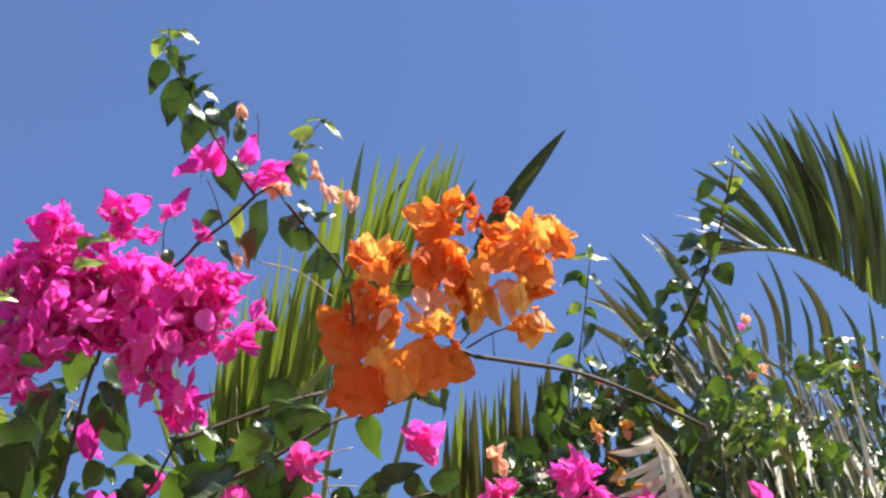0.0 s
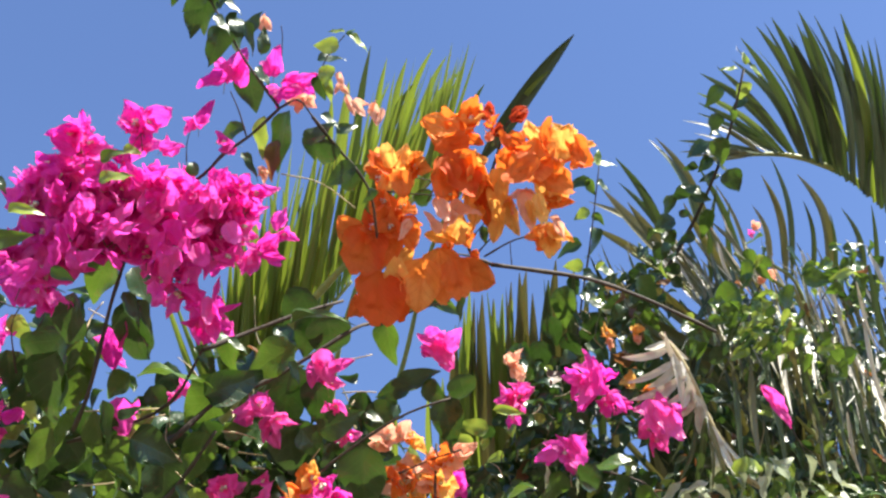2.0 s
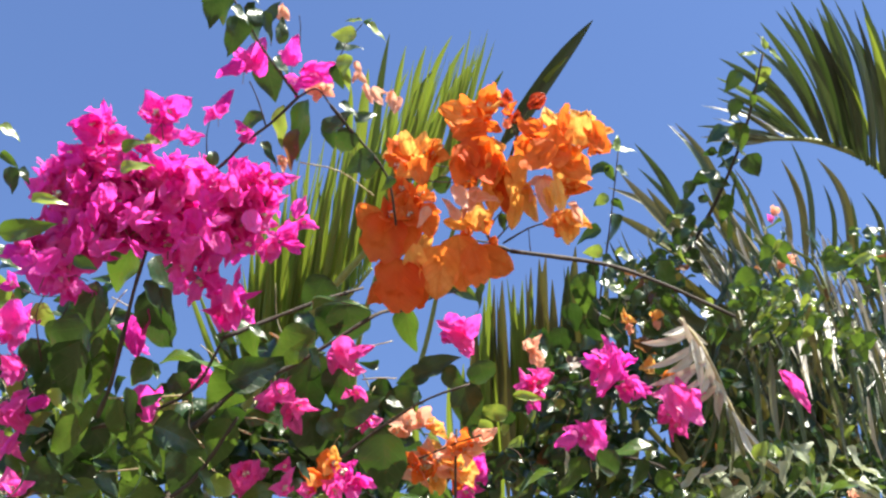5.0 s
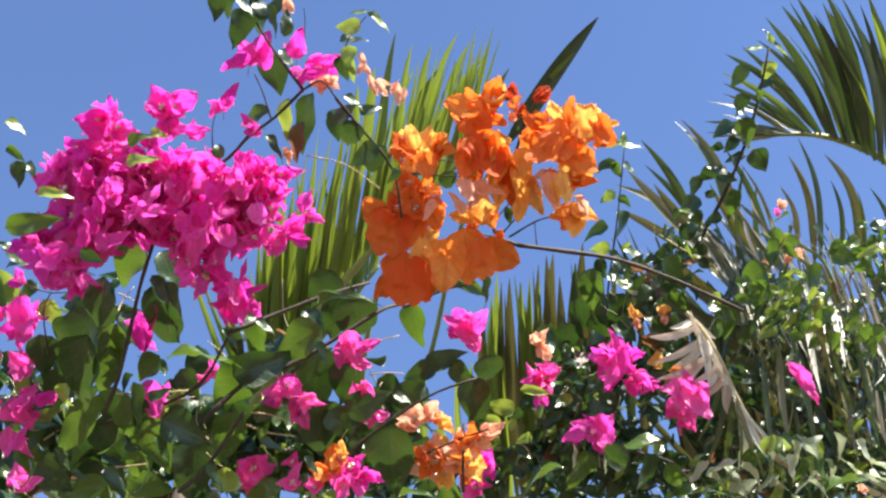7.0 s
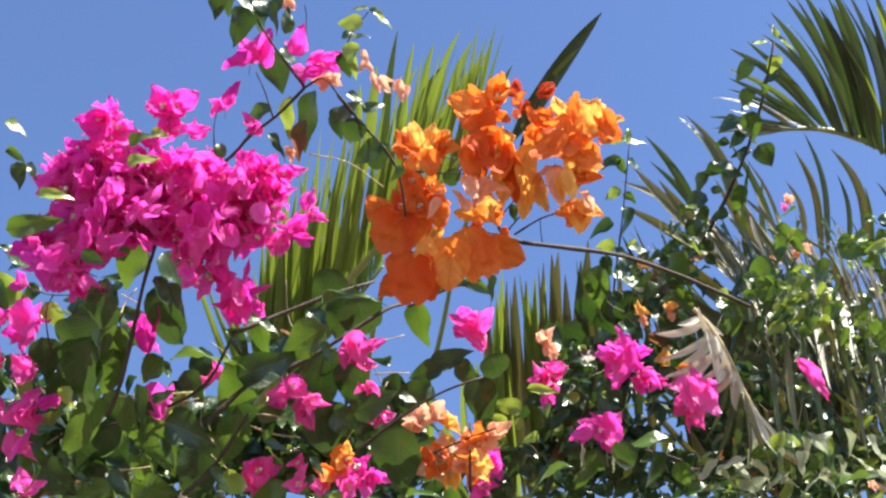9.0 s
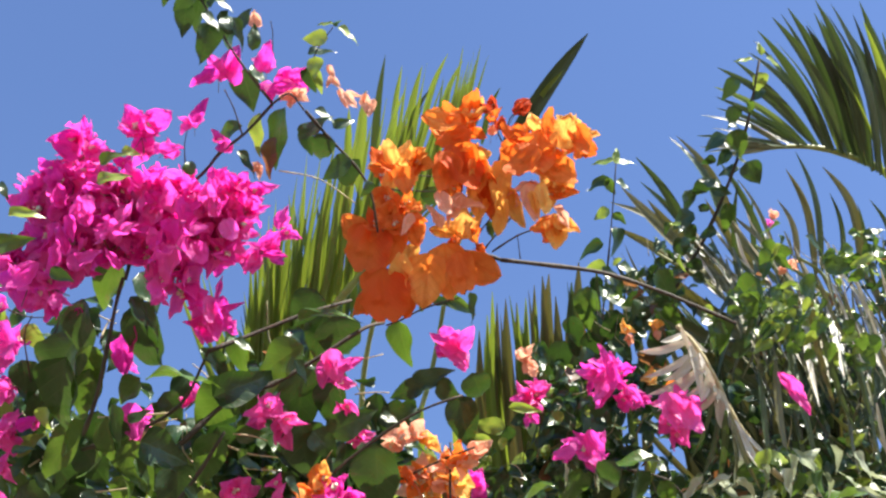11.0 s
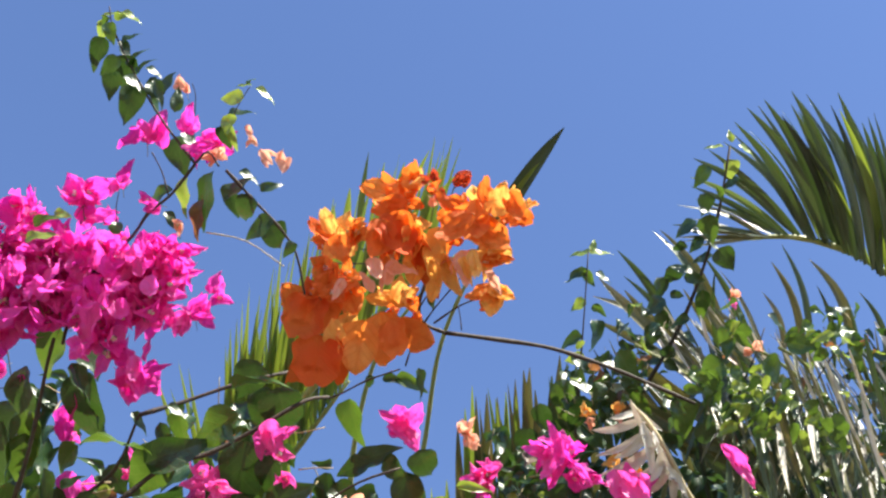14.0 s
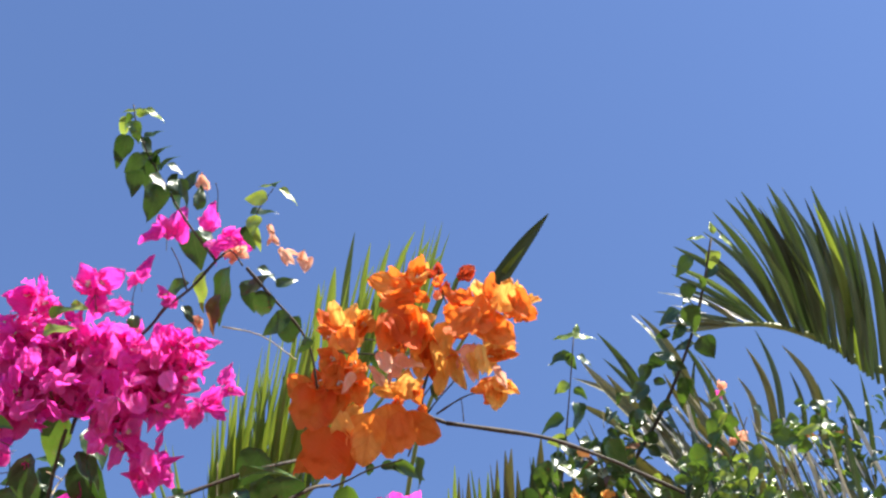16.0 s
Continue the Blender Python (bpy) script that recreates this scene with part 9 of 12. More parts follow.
leaf(green_bush, (0.416, 0.968, 2.302), 0.015, (-0.405, 0.587, -0.701), face=(0.32, -0.96, -0.41), spread=0.15, wide=1.29)
leaf(green_bush, (0.406, 0.987, 2.317), 0.016, (0.617, 0.504, -0.604), MID_LIT, face=(-0.52, -1.22, -0.1), spread=0.15, wide=0.88)
leaf(green_bush, (0.417, 1.01, 2.303), 0.024, (1, -0.013, 0.014), MID_LIT, face=(-0.11, -0.91, -0.48), spread=0.15, wide=0.64)
leaf(green_bush, (0.411, 0.983, 2.309), 0.017, (0.002, 0.641, -0.767), MID_LIT, face=(-0.37, -0.98, -0.38), spread=0.15, wide=1.30)
leaf(green_bush, (0.427, 0.997, 2.318), 0.016, (0.089, 0.639, -0.764), MID_LIT, face=(-0.6, -0.81, -0.59), spread=0.15, wide=1.41)
leaf(green_bush, (0.328, 0.921, 2.378), 0.020, (-0.718, 0.447, -0.533), YOUNG, face=(-0.67, -0.95, -0.42), spread=0.15, wide=0.83)
leaf(green_bush, (0.34, 0.936, 2.389), 0.018, (-0.693, 0.463, -0.552), MID_LIT, face=(0.62, -1.11, -0.23), spread=0.15, wide=1.21)
leaf(green_bush, (0.341, 0.937, 2.379), 0.024, (0.732, 0.436, -0.523), MID_LIT, face=(-0.63, -0.72, -0.7), spread=0.15, wide=0.76)
leaf(green_bush, (0.319, 0.928, 2.377), 0.019, (-0.601, 0.513, -0.613), MID_LIT, face=(-0.04, -1.08, -0.26), spread=0.15, wide=1.17)
leaf(green_bush, (0.323, 0.905, 2.395), 0.024, (-0.945, 0.211, -0.25), MID_LIT, face=(0.3, -0.6, 0.7), spread=0.2, wide=0.91)
leaf(green_bush, (0.34, 0.923, 2.389), 0.021, (0.392, 0.589, -0.706), face=(0.39, -0.91, 0.18), spread=0.2, wide=0.76)
leaf(green_bush, (0.407, 0.946, 2.362), 0.024, (-0.706, 0.455, -0.543), MID_LIT, face=(0.18, -0.89, -0.49), spread=0.15, wide=0.81)
leaf(green_bush, (0.399, 0.949, 2.379), 0.021, (-0.693, 0.463, -0.552), MID_LIT, face=(0.25, -1.03, -0.32), spread=0.15, wide=0.76)
leaf(green_bush, (0.405, 0.947, 2.377), 0.017, (-0.73, 0.439, -0.524), MID_LIT, face=(0.29, -1.25, -0.06), spread=0.15, wide=1.07)
leaf(green_bush, (0.384, 0.94, 2.386), 0.022, (-0.614, 0.507, -0.605), MID_LIT, face=(-0.04, -1.03, -0.33), spread=0.15, wide=0.61)
leaf(green_bush, (0.401, 0.927, 2.371), 0.020, (-0.798, 0.388, -0.462), face=(-0.08, -0.7, -0.72), spread=0.15, wide=0.71)
leaf(green_bush, (0.411, 1, 2.319), 0.021, (0.978, 0.131, -0.159), MID_LIT, face=(0.3, -0.6, 0.7), spread=0.2, wide=0.97)
leaf(green_bush, (0.397, 0.968, 2.317), 0.020, (0.392, 0.589, -0.706), MID_LIT, face=(-0.25, -1.25, -0.06), spread=0.15, wide=1.09)
leaf(green_bush, (0.379, 0.983, 2.299), 0.024, (0.141, 0.635, -0.76), MID_LIT, face=(0.14, -0.74, -0.68), spread=0.15, wide=0.74)
leaf(green_bush, (0.396, 0.974, 2.314), 0.018, (-0.913, 0.263, -0.313), YOUNG, face=(0.15, -1.23, -0.08), spread=0.15, wide=1.12)
leaf(green_bush, (0.356, 0.983, 2.314), 0.024, (0.767, 0.411, -0.493), MID_LIT, face=(-0.55, -1, -0.36), spread=0.15, wide=0.91)
leaf(green_bush, (0.401, 0.992, 2.32), 0.018, (0.72, 0.444, -0.533), YOUNG, face=(-0.36, -1.22, -0.1), spread=0.15, wide=1.05)
leaf(green_bush, (0.366, 0.959, 2.314), 0.023, (-0.483, 0.562, -0.671), MID_LIT, face=(0.09, -0.89, -0.49), spread=0.15, wide=0.79)
leaf(green_bush, (0.355, 0.981, 2.296), 0.015, (-0.754, 0.422, -0.504), MID_LIT, face=(0.33, -1.18, -0.14), spread=0.15, wide=1.29)
leaf(green_bush, (0.329, 1.039, 2.225), 0.015, (0.696, 0.46, -0.552), face=(0.39, -0.91, 0.18), spread=0.2, wide=1.10)
leaf(green_bush, (0.344, 1.067, 2.238), 0.019, (-0.558, 0.533, -0.636), MID_LIT, face=(0.37, -1.01, -0.35), spread=0.15, wide=0.96)
leaf(green_bush, (0.308, 1.064, 2.228), 0.021, (0.455, 0.57, -0.684), face=(-0.15, -1.07, -0.28), spread=0.15, wide=0.98)
leaf(green_bush, (0.331, 1.073, 2.233), 0.023, (0.952, 0.196, -0.237), MID_LIT, face=(0.3, -0.6, 0.7), spread=0.2, wide=0.59)
leaf(green_bush, (0.331, 1.035, 2.221), 0.018, (0.928, 0.238, -0.287), MID_LIT, face=(0.27, -1.03, -0.33), spread=0.15, wide=0.76)
leaf(green_bush, (0.324, 1.054, 2.226), 0.019, (0.408, 0.585, -0.701), MID_LIT, face=(-0.12, -1.06, -0.29), spread=0.15, wide=0.74)
leaf(green_bush, (0.265, 0.977, 2.31), 0.017, (-0.453, 0.572, -0.684), MID_LIT, face=(0.3, -0.6, 0.7), spread=0.2, wide=1.02)
leaf(green_bush, (0.266, 0.97, 2.342), 0.016, (0.995, 0.065, -0.08), MID_LIT, face=(0.5, -1.27, -0.04), spread=0.15, wide=1.06)
leaf(green_bush, (0.266, 0.964, 2.339), 0.017, (0.575, 0.524, -0.628), YOUNG, face=(-0.6, -1.31, 0.01), spread=0.15, wide=0.98)
leaf(green_bush, (0.274, 0.969, 2.323), 0.019, (0.767, 0.411, -0.493), face=(-0.4, -0.97, -0.39), spread=0.15, wide=1.01)
foliage(green_bush, (0.366, 1.039, 2.385), (0.042, 0.05, 0.024), 44, 0.019, 0.7, 0.08, 0.5, 16)
foliage(green_bush, (0.433, 1.01, 2.419), (0.042, 0.05, 0.024), 18, 0.019, 0.6, 0.06, 0.5, 10)
foliage(green_bush, (0.391, 1.091, 2.322), (0.072, 0.05, 0.039), 16, 0.018, 0.4, 0.1, 0.5, 18)
foliage(green_bush, (0.457, 1.064, 2.355), (0.036, 0.05, 0.048), 14, 0.019, 0.45, 0.06, 0.5, 10)
foliage(green_bush, (0.209, 1.026, 2.401), (0.042, 0.05, 0.029), 34, 0.021, 0.15, 0.08, 0.5, 20)
foliage(green_bush, (0.179, 1.095, 2.317), (0.060, 0.05, 0.039), 70, 0.029, 0.06, 0.04, 0.5, 10)
foliage(green_bush, (0.312, 1.157, 2.243), (0.145, 0.05, 0.016), 120, 0.025, 0.3, 0.03, 0.5, 12)
foliage(green_bush, (0.143, 1.146, 2.257), (0.054, 0.05, 0.024), 70, 0.028, 0.1, 0.03, 0.5, 6)
foliage(green_bush, (0.246, 0.987, 2.447), (0.024, 0.05, 0.029), 20, 0.018, 0.1, 0.05, 0.5, 6)
foliage(green_bush, (0.505, 1.041, 2.382), (0.036, 0.05, 0.126), 90, 0.017, 0.15, 0.05, 0.5, 10)
foliage(green_bush, (0.505, 1.141, 2.262), (0.048, 0.05, 0.039), 50, 0.027, 0.1, 0.05, 0.5, 4)
foliage(green_bush, (0.409, 1.134, 2.271), (0.072, 0.05, 0.019), 30, 0.022, 0.12, 0.05, 0.5, 16)
foliage(green_bush, (0.371, 1.187, 2.457), (0.095, 0.07, 0.038), 36, 0.034, 0.03, 0.05, 0.5, 0)
foliage(green_bush, (0.405, 1.226, 2.41), (0.115, 0.07, 0.049), 40, 0.037, 0.02, 0.05, 0.5, 0)
foliage(green_bush, (0.229, 1.204, 2.436), (0.061, 0.07, 0.060), 70, 0.034, 0.02, 0.04, 0.5, 0)
foliage(green_bush, (0.486, 1.186, 2.457), (0.054, 0.07, 0.043), 14, 0.033, 0.04, 0.05, 0.5, 0)
foliage(green_bush, (0.283, 1.287, 2.338), (0.163, 0.07, 0.027), 130, 0.033, 0.02, 0.03, 0.5, 0)
foliage(green_bush, (0.568, 1.208, 2.431), (0.061, 0.07, 0.119), 110, 0.031, 0.02, 0.03, 0.5, 0)
foliage(magenta_bush, (-0.262, 1.035, 2.187), (0.185, 0.04, 0.026), 70, 0.040, 0.16, 0.05, 0.5, 14)
foliage(magenta_bush, (-0.355, 0.994, 2.237), (0.092, 0.04, 0.043), 44, 0.041, 0.12, 0.08, 0.5, 10)
foliage(magenta_bush, (-0.208, 1, 2.229), (0.049, 0.04, 0.035), 20, 0.038, 0.1, 0.04, 0.5, 6)
foliage(magenta_bush, (-0.121, 1.014, 2.212), (0.065, 0.04, 0.039), 44, 0.040, 0.06, 0.04, 0.5, 8)
foliage(magenta_bush, (-0.458, 0.959, 2.279), (0.027, 0.04, 0.113), 50, 0.036, 0.1, 0.05, 0.5, 4)
foliage(magenta_bush, (-0.154, 0.955, 2.283), (0.043, 0.04, 0.019), 16, 0.036, 0.05, 0.04, 0.5, 2)
foliage(magenta_bush, (-0.333, 0.938, 2.304), (0.038, 0.04, 0.026), 14, 0.036, 0.03, 0.1, 0.5, 2)
foliage(magenta_bush, (-0.343, 1.109, 2.255), (0.153, 0.05, 0.042), 50, 0.047, 0.1, 0.05, 0.5, 0)
foliage(magenta_bush, (-0.155, 1.109, 2.255), (0.130, 0.05, 0.038), 60, 0.047, 0.06, 0.04, 0.5, 0)
foliage(magenta_bush, (-0.403, 1.067, 2.305), (0.077, 0.05, 0.028), 16, 0.045, 0.1, 0.06, 0.5, 0)
foliage(orange_bush, (-0.013, 1.122, 2.223), (0.070, 0.05, 0.019), 50, 0.032, 0.1, 0.03, 0.5, 6)
foliage(orange_bush, (0.069, 1.103, 2.246), (0.041, 0.05, 0.037), 34, 0.027, 0.12, 0.03, 0.5, 8)
foliage(orange_bush, (0.118, 1.062, 2.295), (0.029, 0.05, 0.061), 60, 0.025, 0.06, 0.03, 0.5, 6)
foliage(orange_bush, (-0.054, 1.073, 2.282), (0.035, 0.05, 0.028), 18, 0.033, 0.02, 0.03, 0.5, 3)
# ---- palms ----
pale_palm = thing("palm", (-0.168, 1.458, 0), "slender palm with yellow-green feather fronds behind the flowers", "palm", "palms")
dark_palm = thing("palm", (0.705, 1.497, 0), "palm with dark green arching fronds and some dry ones", "palm", "palms")
tube("trunk", [(-0.168, 1.458, 0), (-0.111, 1.446, 1.132), (-0.114, 1.393, 2.263)], 0.055, 0.04, TRUNK, pale_palm, 12, nodes=0.2)
tube("trunk", [(0.705, 1.497, 0), (0.721, 1.564, 1.118), (0.677, 1.59, 2.236)], 0.06, 0.045, TRUNK, dark_palm, 12, nodes=0.2)
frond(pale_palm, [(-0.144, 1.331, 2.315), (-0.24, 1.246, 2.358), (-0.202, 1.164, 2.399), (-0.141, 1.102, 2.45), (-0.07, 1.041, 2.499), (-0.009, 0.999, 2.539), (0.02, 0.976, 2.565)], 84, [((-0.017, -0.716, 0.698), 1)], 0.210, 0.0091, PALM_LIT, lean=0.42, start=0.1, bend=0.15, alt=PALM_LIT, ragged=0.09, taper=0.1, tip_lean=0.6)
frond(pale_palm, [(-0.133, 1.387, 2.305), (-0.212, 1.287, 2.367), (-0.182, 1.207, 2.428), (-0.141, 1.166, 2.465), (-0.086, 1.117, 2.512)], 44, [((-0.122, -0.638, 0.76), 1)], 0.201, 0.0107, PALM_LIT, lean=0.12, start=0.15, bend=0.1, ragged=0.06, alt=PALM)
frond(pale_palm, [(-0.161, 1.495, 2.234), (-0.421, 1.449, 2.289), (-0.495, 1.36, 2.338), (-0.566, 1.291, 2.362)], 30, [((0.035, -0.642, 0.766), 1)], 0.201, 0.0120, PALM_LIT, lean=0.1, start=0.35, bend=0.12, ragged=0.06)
raised_frond = tube("frond", [(-0.114, 1.393, 2.263), (-0.122, 1.366, 2.493), (-0.105, 1.267, 2.55), (-0.066, 1.155, 2.59), (-0.016, 1.099, 2.625), (0.039, 1.049, 2.653)], 0.0060, 0.0015, RACHIS, pale_palm, 6, "")
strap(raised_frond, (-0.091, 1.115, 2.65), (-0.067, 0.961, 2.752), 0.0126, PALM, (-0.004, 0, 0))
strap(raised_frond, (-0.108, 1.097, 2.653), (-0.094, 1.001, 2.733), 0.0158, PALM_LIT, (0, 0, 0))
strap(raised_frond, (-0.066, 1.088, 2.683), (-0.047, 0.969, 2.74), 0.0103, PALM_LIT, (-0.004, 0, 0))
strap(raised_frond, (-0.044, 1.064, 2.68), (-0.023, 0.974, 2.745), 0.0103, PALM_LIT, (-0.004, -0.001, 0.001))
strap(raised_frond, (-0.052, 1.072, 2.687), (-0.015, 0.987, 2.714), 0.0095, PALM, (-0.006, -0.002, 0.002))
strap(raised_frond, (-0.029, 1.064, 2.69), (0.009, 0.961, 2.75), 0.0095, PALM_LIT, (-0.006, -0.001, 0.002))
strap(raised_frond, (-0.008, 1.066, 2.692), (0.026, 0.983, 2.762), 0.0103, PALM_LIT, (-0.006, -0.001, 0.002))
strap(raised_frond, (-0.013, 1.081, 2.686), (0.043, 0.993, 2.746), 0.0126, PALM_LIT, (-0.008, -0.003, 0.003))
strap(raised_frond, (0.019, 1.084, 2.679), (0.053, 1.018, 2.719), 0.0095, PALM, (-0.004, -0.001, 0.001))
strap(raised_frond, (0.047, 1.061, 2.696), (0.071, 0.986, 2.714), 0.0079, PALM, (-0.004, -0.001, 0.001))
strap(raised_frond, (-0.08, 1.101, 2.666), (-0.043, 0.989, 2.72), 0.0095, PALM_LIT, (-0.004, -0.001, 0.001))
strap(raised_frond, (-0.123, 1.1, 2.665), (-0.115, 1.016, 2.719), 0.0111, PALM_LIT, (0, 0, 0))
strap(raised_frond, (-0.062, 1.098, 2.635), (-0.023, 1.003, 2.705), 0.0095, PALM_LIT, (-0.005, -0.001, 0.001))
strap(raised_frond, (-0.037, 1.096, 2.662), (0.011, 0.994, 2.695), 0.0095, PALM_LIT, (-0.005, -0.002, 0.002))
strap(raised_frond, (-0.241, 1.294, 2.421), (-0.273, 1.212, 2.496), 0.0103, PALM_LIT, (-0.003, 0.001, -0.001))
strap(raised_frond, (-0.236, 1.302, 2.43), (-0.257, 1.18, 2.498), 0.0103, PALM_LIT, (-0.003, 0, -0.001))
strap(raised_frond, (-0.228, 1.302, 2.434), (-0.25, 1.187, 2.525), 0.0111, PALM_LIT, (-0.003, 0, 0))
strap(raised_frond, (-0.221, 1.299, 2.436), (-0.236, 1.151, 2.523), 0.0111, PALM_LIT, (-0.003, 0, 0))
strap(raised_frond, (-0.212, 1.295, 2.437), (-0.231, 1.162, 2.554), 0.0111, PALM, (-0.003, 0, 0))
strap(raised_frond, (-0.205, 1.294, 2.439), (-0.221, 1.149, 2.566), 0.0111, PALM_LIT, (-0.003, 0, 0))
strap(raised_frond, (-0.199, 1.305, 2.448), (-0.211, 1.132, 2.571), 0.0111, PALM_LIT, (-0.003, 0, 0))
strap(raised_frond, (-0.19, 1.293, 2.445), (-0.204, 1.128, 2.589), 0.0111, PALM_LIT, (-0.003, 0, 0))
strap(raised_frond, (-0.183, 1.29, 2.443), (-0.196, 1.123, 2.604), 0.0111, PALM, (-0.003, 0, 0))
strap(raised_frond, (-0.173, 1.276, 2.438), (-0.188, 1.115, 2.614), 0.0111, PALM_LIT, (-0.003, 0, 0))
spear_frond = tube("frond", [(-0.114, 1.393, 2.263), (-0.032, 1.321, 2.516), (0.012, 1.161, 2.614), (0.082, 1.017, 2.645)], 0.0050, 0.0020, RACHIS, pale_palm, 6, "")
strap(spear_frond, (0.069, 1.03, 2.634), (0.175, 0.926, 2.735), 0.0231, PALM_SHADED, (-0.004, -0.002, 0.002))
strap(spear_frond, (0.095, 1.007, 2.666), (0.145, 0.945, 2.693), 0.0074, PALM_LIT, (-0.002, -0.001, 0.002))
olive_frond = tube("frond", [(-0.114, 1.393, 2.263), (-0.061, 1.473, 2.334), (0.027, 1.399, 2.344), (0.104, 1.358, 2.346), (0.175, 1.345, 2.362)], 0.0050, 0.0020, RACHIS, pale_palm, 6, "")
strap(olive_frond, (0.074, 1.379, 2.35), (0.055, 1.153, 2.534), 0.0170, PALM_LIT, (-0.004, 0, 0))
strap(olive_frond, (0.068, 1.376, 2.348), (0.06, 1.153, 2.516), 0.0160, PALM_OLD, (-0.003, 0, 0))
strap(olive_frond, (0.047, 1.377, 2.348), (0.038, 1.171, 2.489), 0.0149, PALM_OLD, (-0.003, 0, 0))
strap(olive_frond, (0.058, 1.372, 2.345), (0.048, 1.153, 2.498), 0.0149, PALM_LIT, (-0.003, 0, 0))
strap(olive_frond, (0.097, 1.378, 2.349), (0.084, 1.169, 2.529), 0.0160, PALM_OLD, (-0.003, 0, 0))
strap(olive_frond, (0.109, 1.39, 2.355), (0.095, 1.159, 2.528), 0.0160, PALM_LIT, (-0.004, 0, 0))
strap(olive_frond, (0.118, 1.378, 2.349), (0.106, 1.156, 2.545), 0.0170, PALM_OLD, (-0.004, 0, 0))
strap(olive_frond, (0.161, 1.36, 2.363), (0.146, 1.154, 2.547), 0.0213, PALM, (-0.007, 0, 0))
strap(olive_frond, (0.088, 1.378, 2.349), (0.075, 1.14, 2.516), 0.0149, PALM_LIT, (-0.003, 0, 0))
strap(olive_frond, (0.144, 1.36, 2.363), (0.124, 1.144, 2.552), 0.0277, PALM_OLD, (-0.009, 0, 0))
strap(olive_frond, (0.178, 1.355, 2.368), (0.16, 1.135, 2.562), 0.0266, PALM_OLD, (-0.009, 0, 0))
strap(olive_frond, (0.201, 1.365, 2.374), (0.179, 1.121, 2.539), 0.0213, PALM, (-0.007, 0, 0))
strap(olive_frond, (0.212, 1.349, 2.381), (0.199, 1.148, 2.539), 0.0181, PALM_OLD, (-0.004, 0, 0))
strap(olive_frond, (0.229, 1.364, 2.389), (0.211, 1.137, 2.521), 0.0181, PALM, (-0.004, 0, 0))
strap(olive_frond, (0.242, 1.356, 2.385), (0.228, 1.167, 2.528), 0.0181, PALM_OLD, (-0.004, 0, 0))
strap(olive_frond, (0.09, 1.373, 2.346), (0.071, 1.171, 2.537), 0.0192, PALM_OLD, (-0.004, 0, 0))
strap(olive_frond, (0.101, 1.386, 2.361), (0.084, 1.149, 2.509), 0.0138, PALM_LIT, (-0.003, 0, 0))
strap(olive_frond, (0.112, 1.387, 2.362), (0.098, 1.143, 2.526), 0.0149, PALM_OLD, (-0.003, 0, 0))
strap(olive_frond, (0.124, 1.378, 2.365), (0.116, 1.15, 2.554), 0.0256, PALM_OLD, (-0.005, 0, 0))
strap(olive_frond, (0.147, 1.355, 2.36), (0.13, 1.147, 2.519), 0.0256, PALM_OLD, (-0.005, 0, 0))
strap(olive_frond, (0.169, 1.365, 2.374), (0.15, 1.142, 2.536), 0.0277, PALM, (-0.007, 0, 0))
strap(olive_frond, (0.05, 1.394, 2.357), (0.044, 1.191, 2.493), 0.0149, PALM_LIT, (-0.003, 0, 0))
strap(olive_frond, (0.035, 1.373, 2.338), (0.023, 1.219, 2.446), 0.0138, PALM_LIT, (-0.003, 0, 0))
strap(olive_frond, (0.017, 1.379, 2.342), (0.006, 1.219, 2.434), 0.0128, PALM_LIT, (-0.003, 0, 0))
strap(olive_frond, (-0.027, 1.394, 2.341), (-0.033, 1.25, 2.442), 0.0128, PALM_LIT, (-0.003, 0, 0))
strap(olive_frond, (0.105, 1.381, 2.358), (0.092, 1.197, 2.498), 0.0128, PALM_LIT, (-0.003, 0, 0))
strap(olive_frond, (0.185, 1.362, 2.38), (0.17, 1.158, 2.521), 0.0234, PALM_OLD, (-0.005, 0, 0))
strap(olive_frond, (0.135, 1.382, 2.359), (0.124, 1.196, 2.497), 0.0149, PALM_LIT, (-0.003, 0, 0))
strap(olive_frond, (0.063, 1.391, 2.356), (0.058, 1.182, 2.487), 0.0106, PALM, (-0.002, 0, 0))
strap(olive_frond, (0.081, 1.378, 2.349), (0.064, 1.165, 2.508), 0.0149, PALM_OLD, (-0.003, 0, 0))
strap(olive_frond, (0.106, 1.378, 2.349), (0.089, 1.179, 2.502), 0.0149, PALM_LIT, (-0.003, 0, 0))
strap(olive_frond, (0.116, 1.37, 2.344), (0.107, 1.161, 2.523), 0.0149, PALM_LIT, (-0.003, 0, 0))
strap(olive_frond, (0.132, 1.393, 2.357), (0.11, 1.171, 2.478), 0.0170, PALM_OLD, (-0.003, 0, 0))
strap(olive_frond, (0.142, 1.389, 2.355), (0.138, 1.194, 2.462), 0.0170, PALM_LIT, (-0.003, 0, 0))
strap(olive_frond, (0.041, 1.374, 2.339), (0.034, 1.217, 2.478), 0.0128, PALM_OLD, (-0.002, 0, 0))
strap(olive_frond, (0.157, 1.389, 2.363), (0.141, 1.174, 2.481), 0.0170, PALM_OLD, (-0.003, 0, 0))
strap(olive_frond, (0.056, 1.385, 2.345), (0.048, 1.228, 2.469), 0.0128, PALM_LIT, (-0.002, 0, 0))
side_frond = tube("frond", [(-0.114, 1.393, 2.263), (-0.358, 1.445, 2.368), (-0.491, 1.372, 2.377), (-0.573, 1.306, 2.379)], 0.0040, 0.0020, RACHIS, pale_palm, 6, "")
strap(side_frond, (-0.532, 1.33, 2.385), (-0.534, 1.243, 2.462), 0.0084, PALM_LIT, (-0.002, 0, 0))
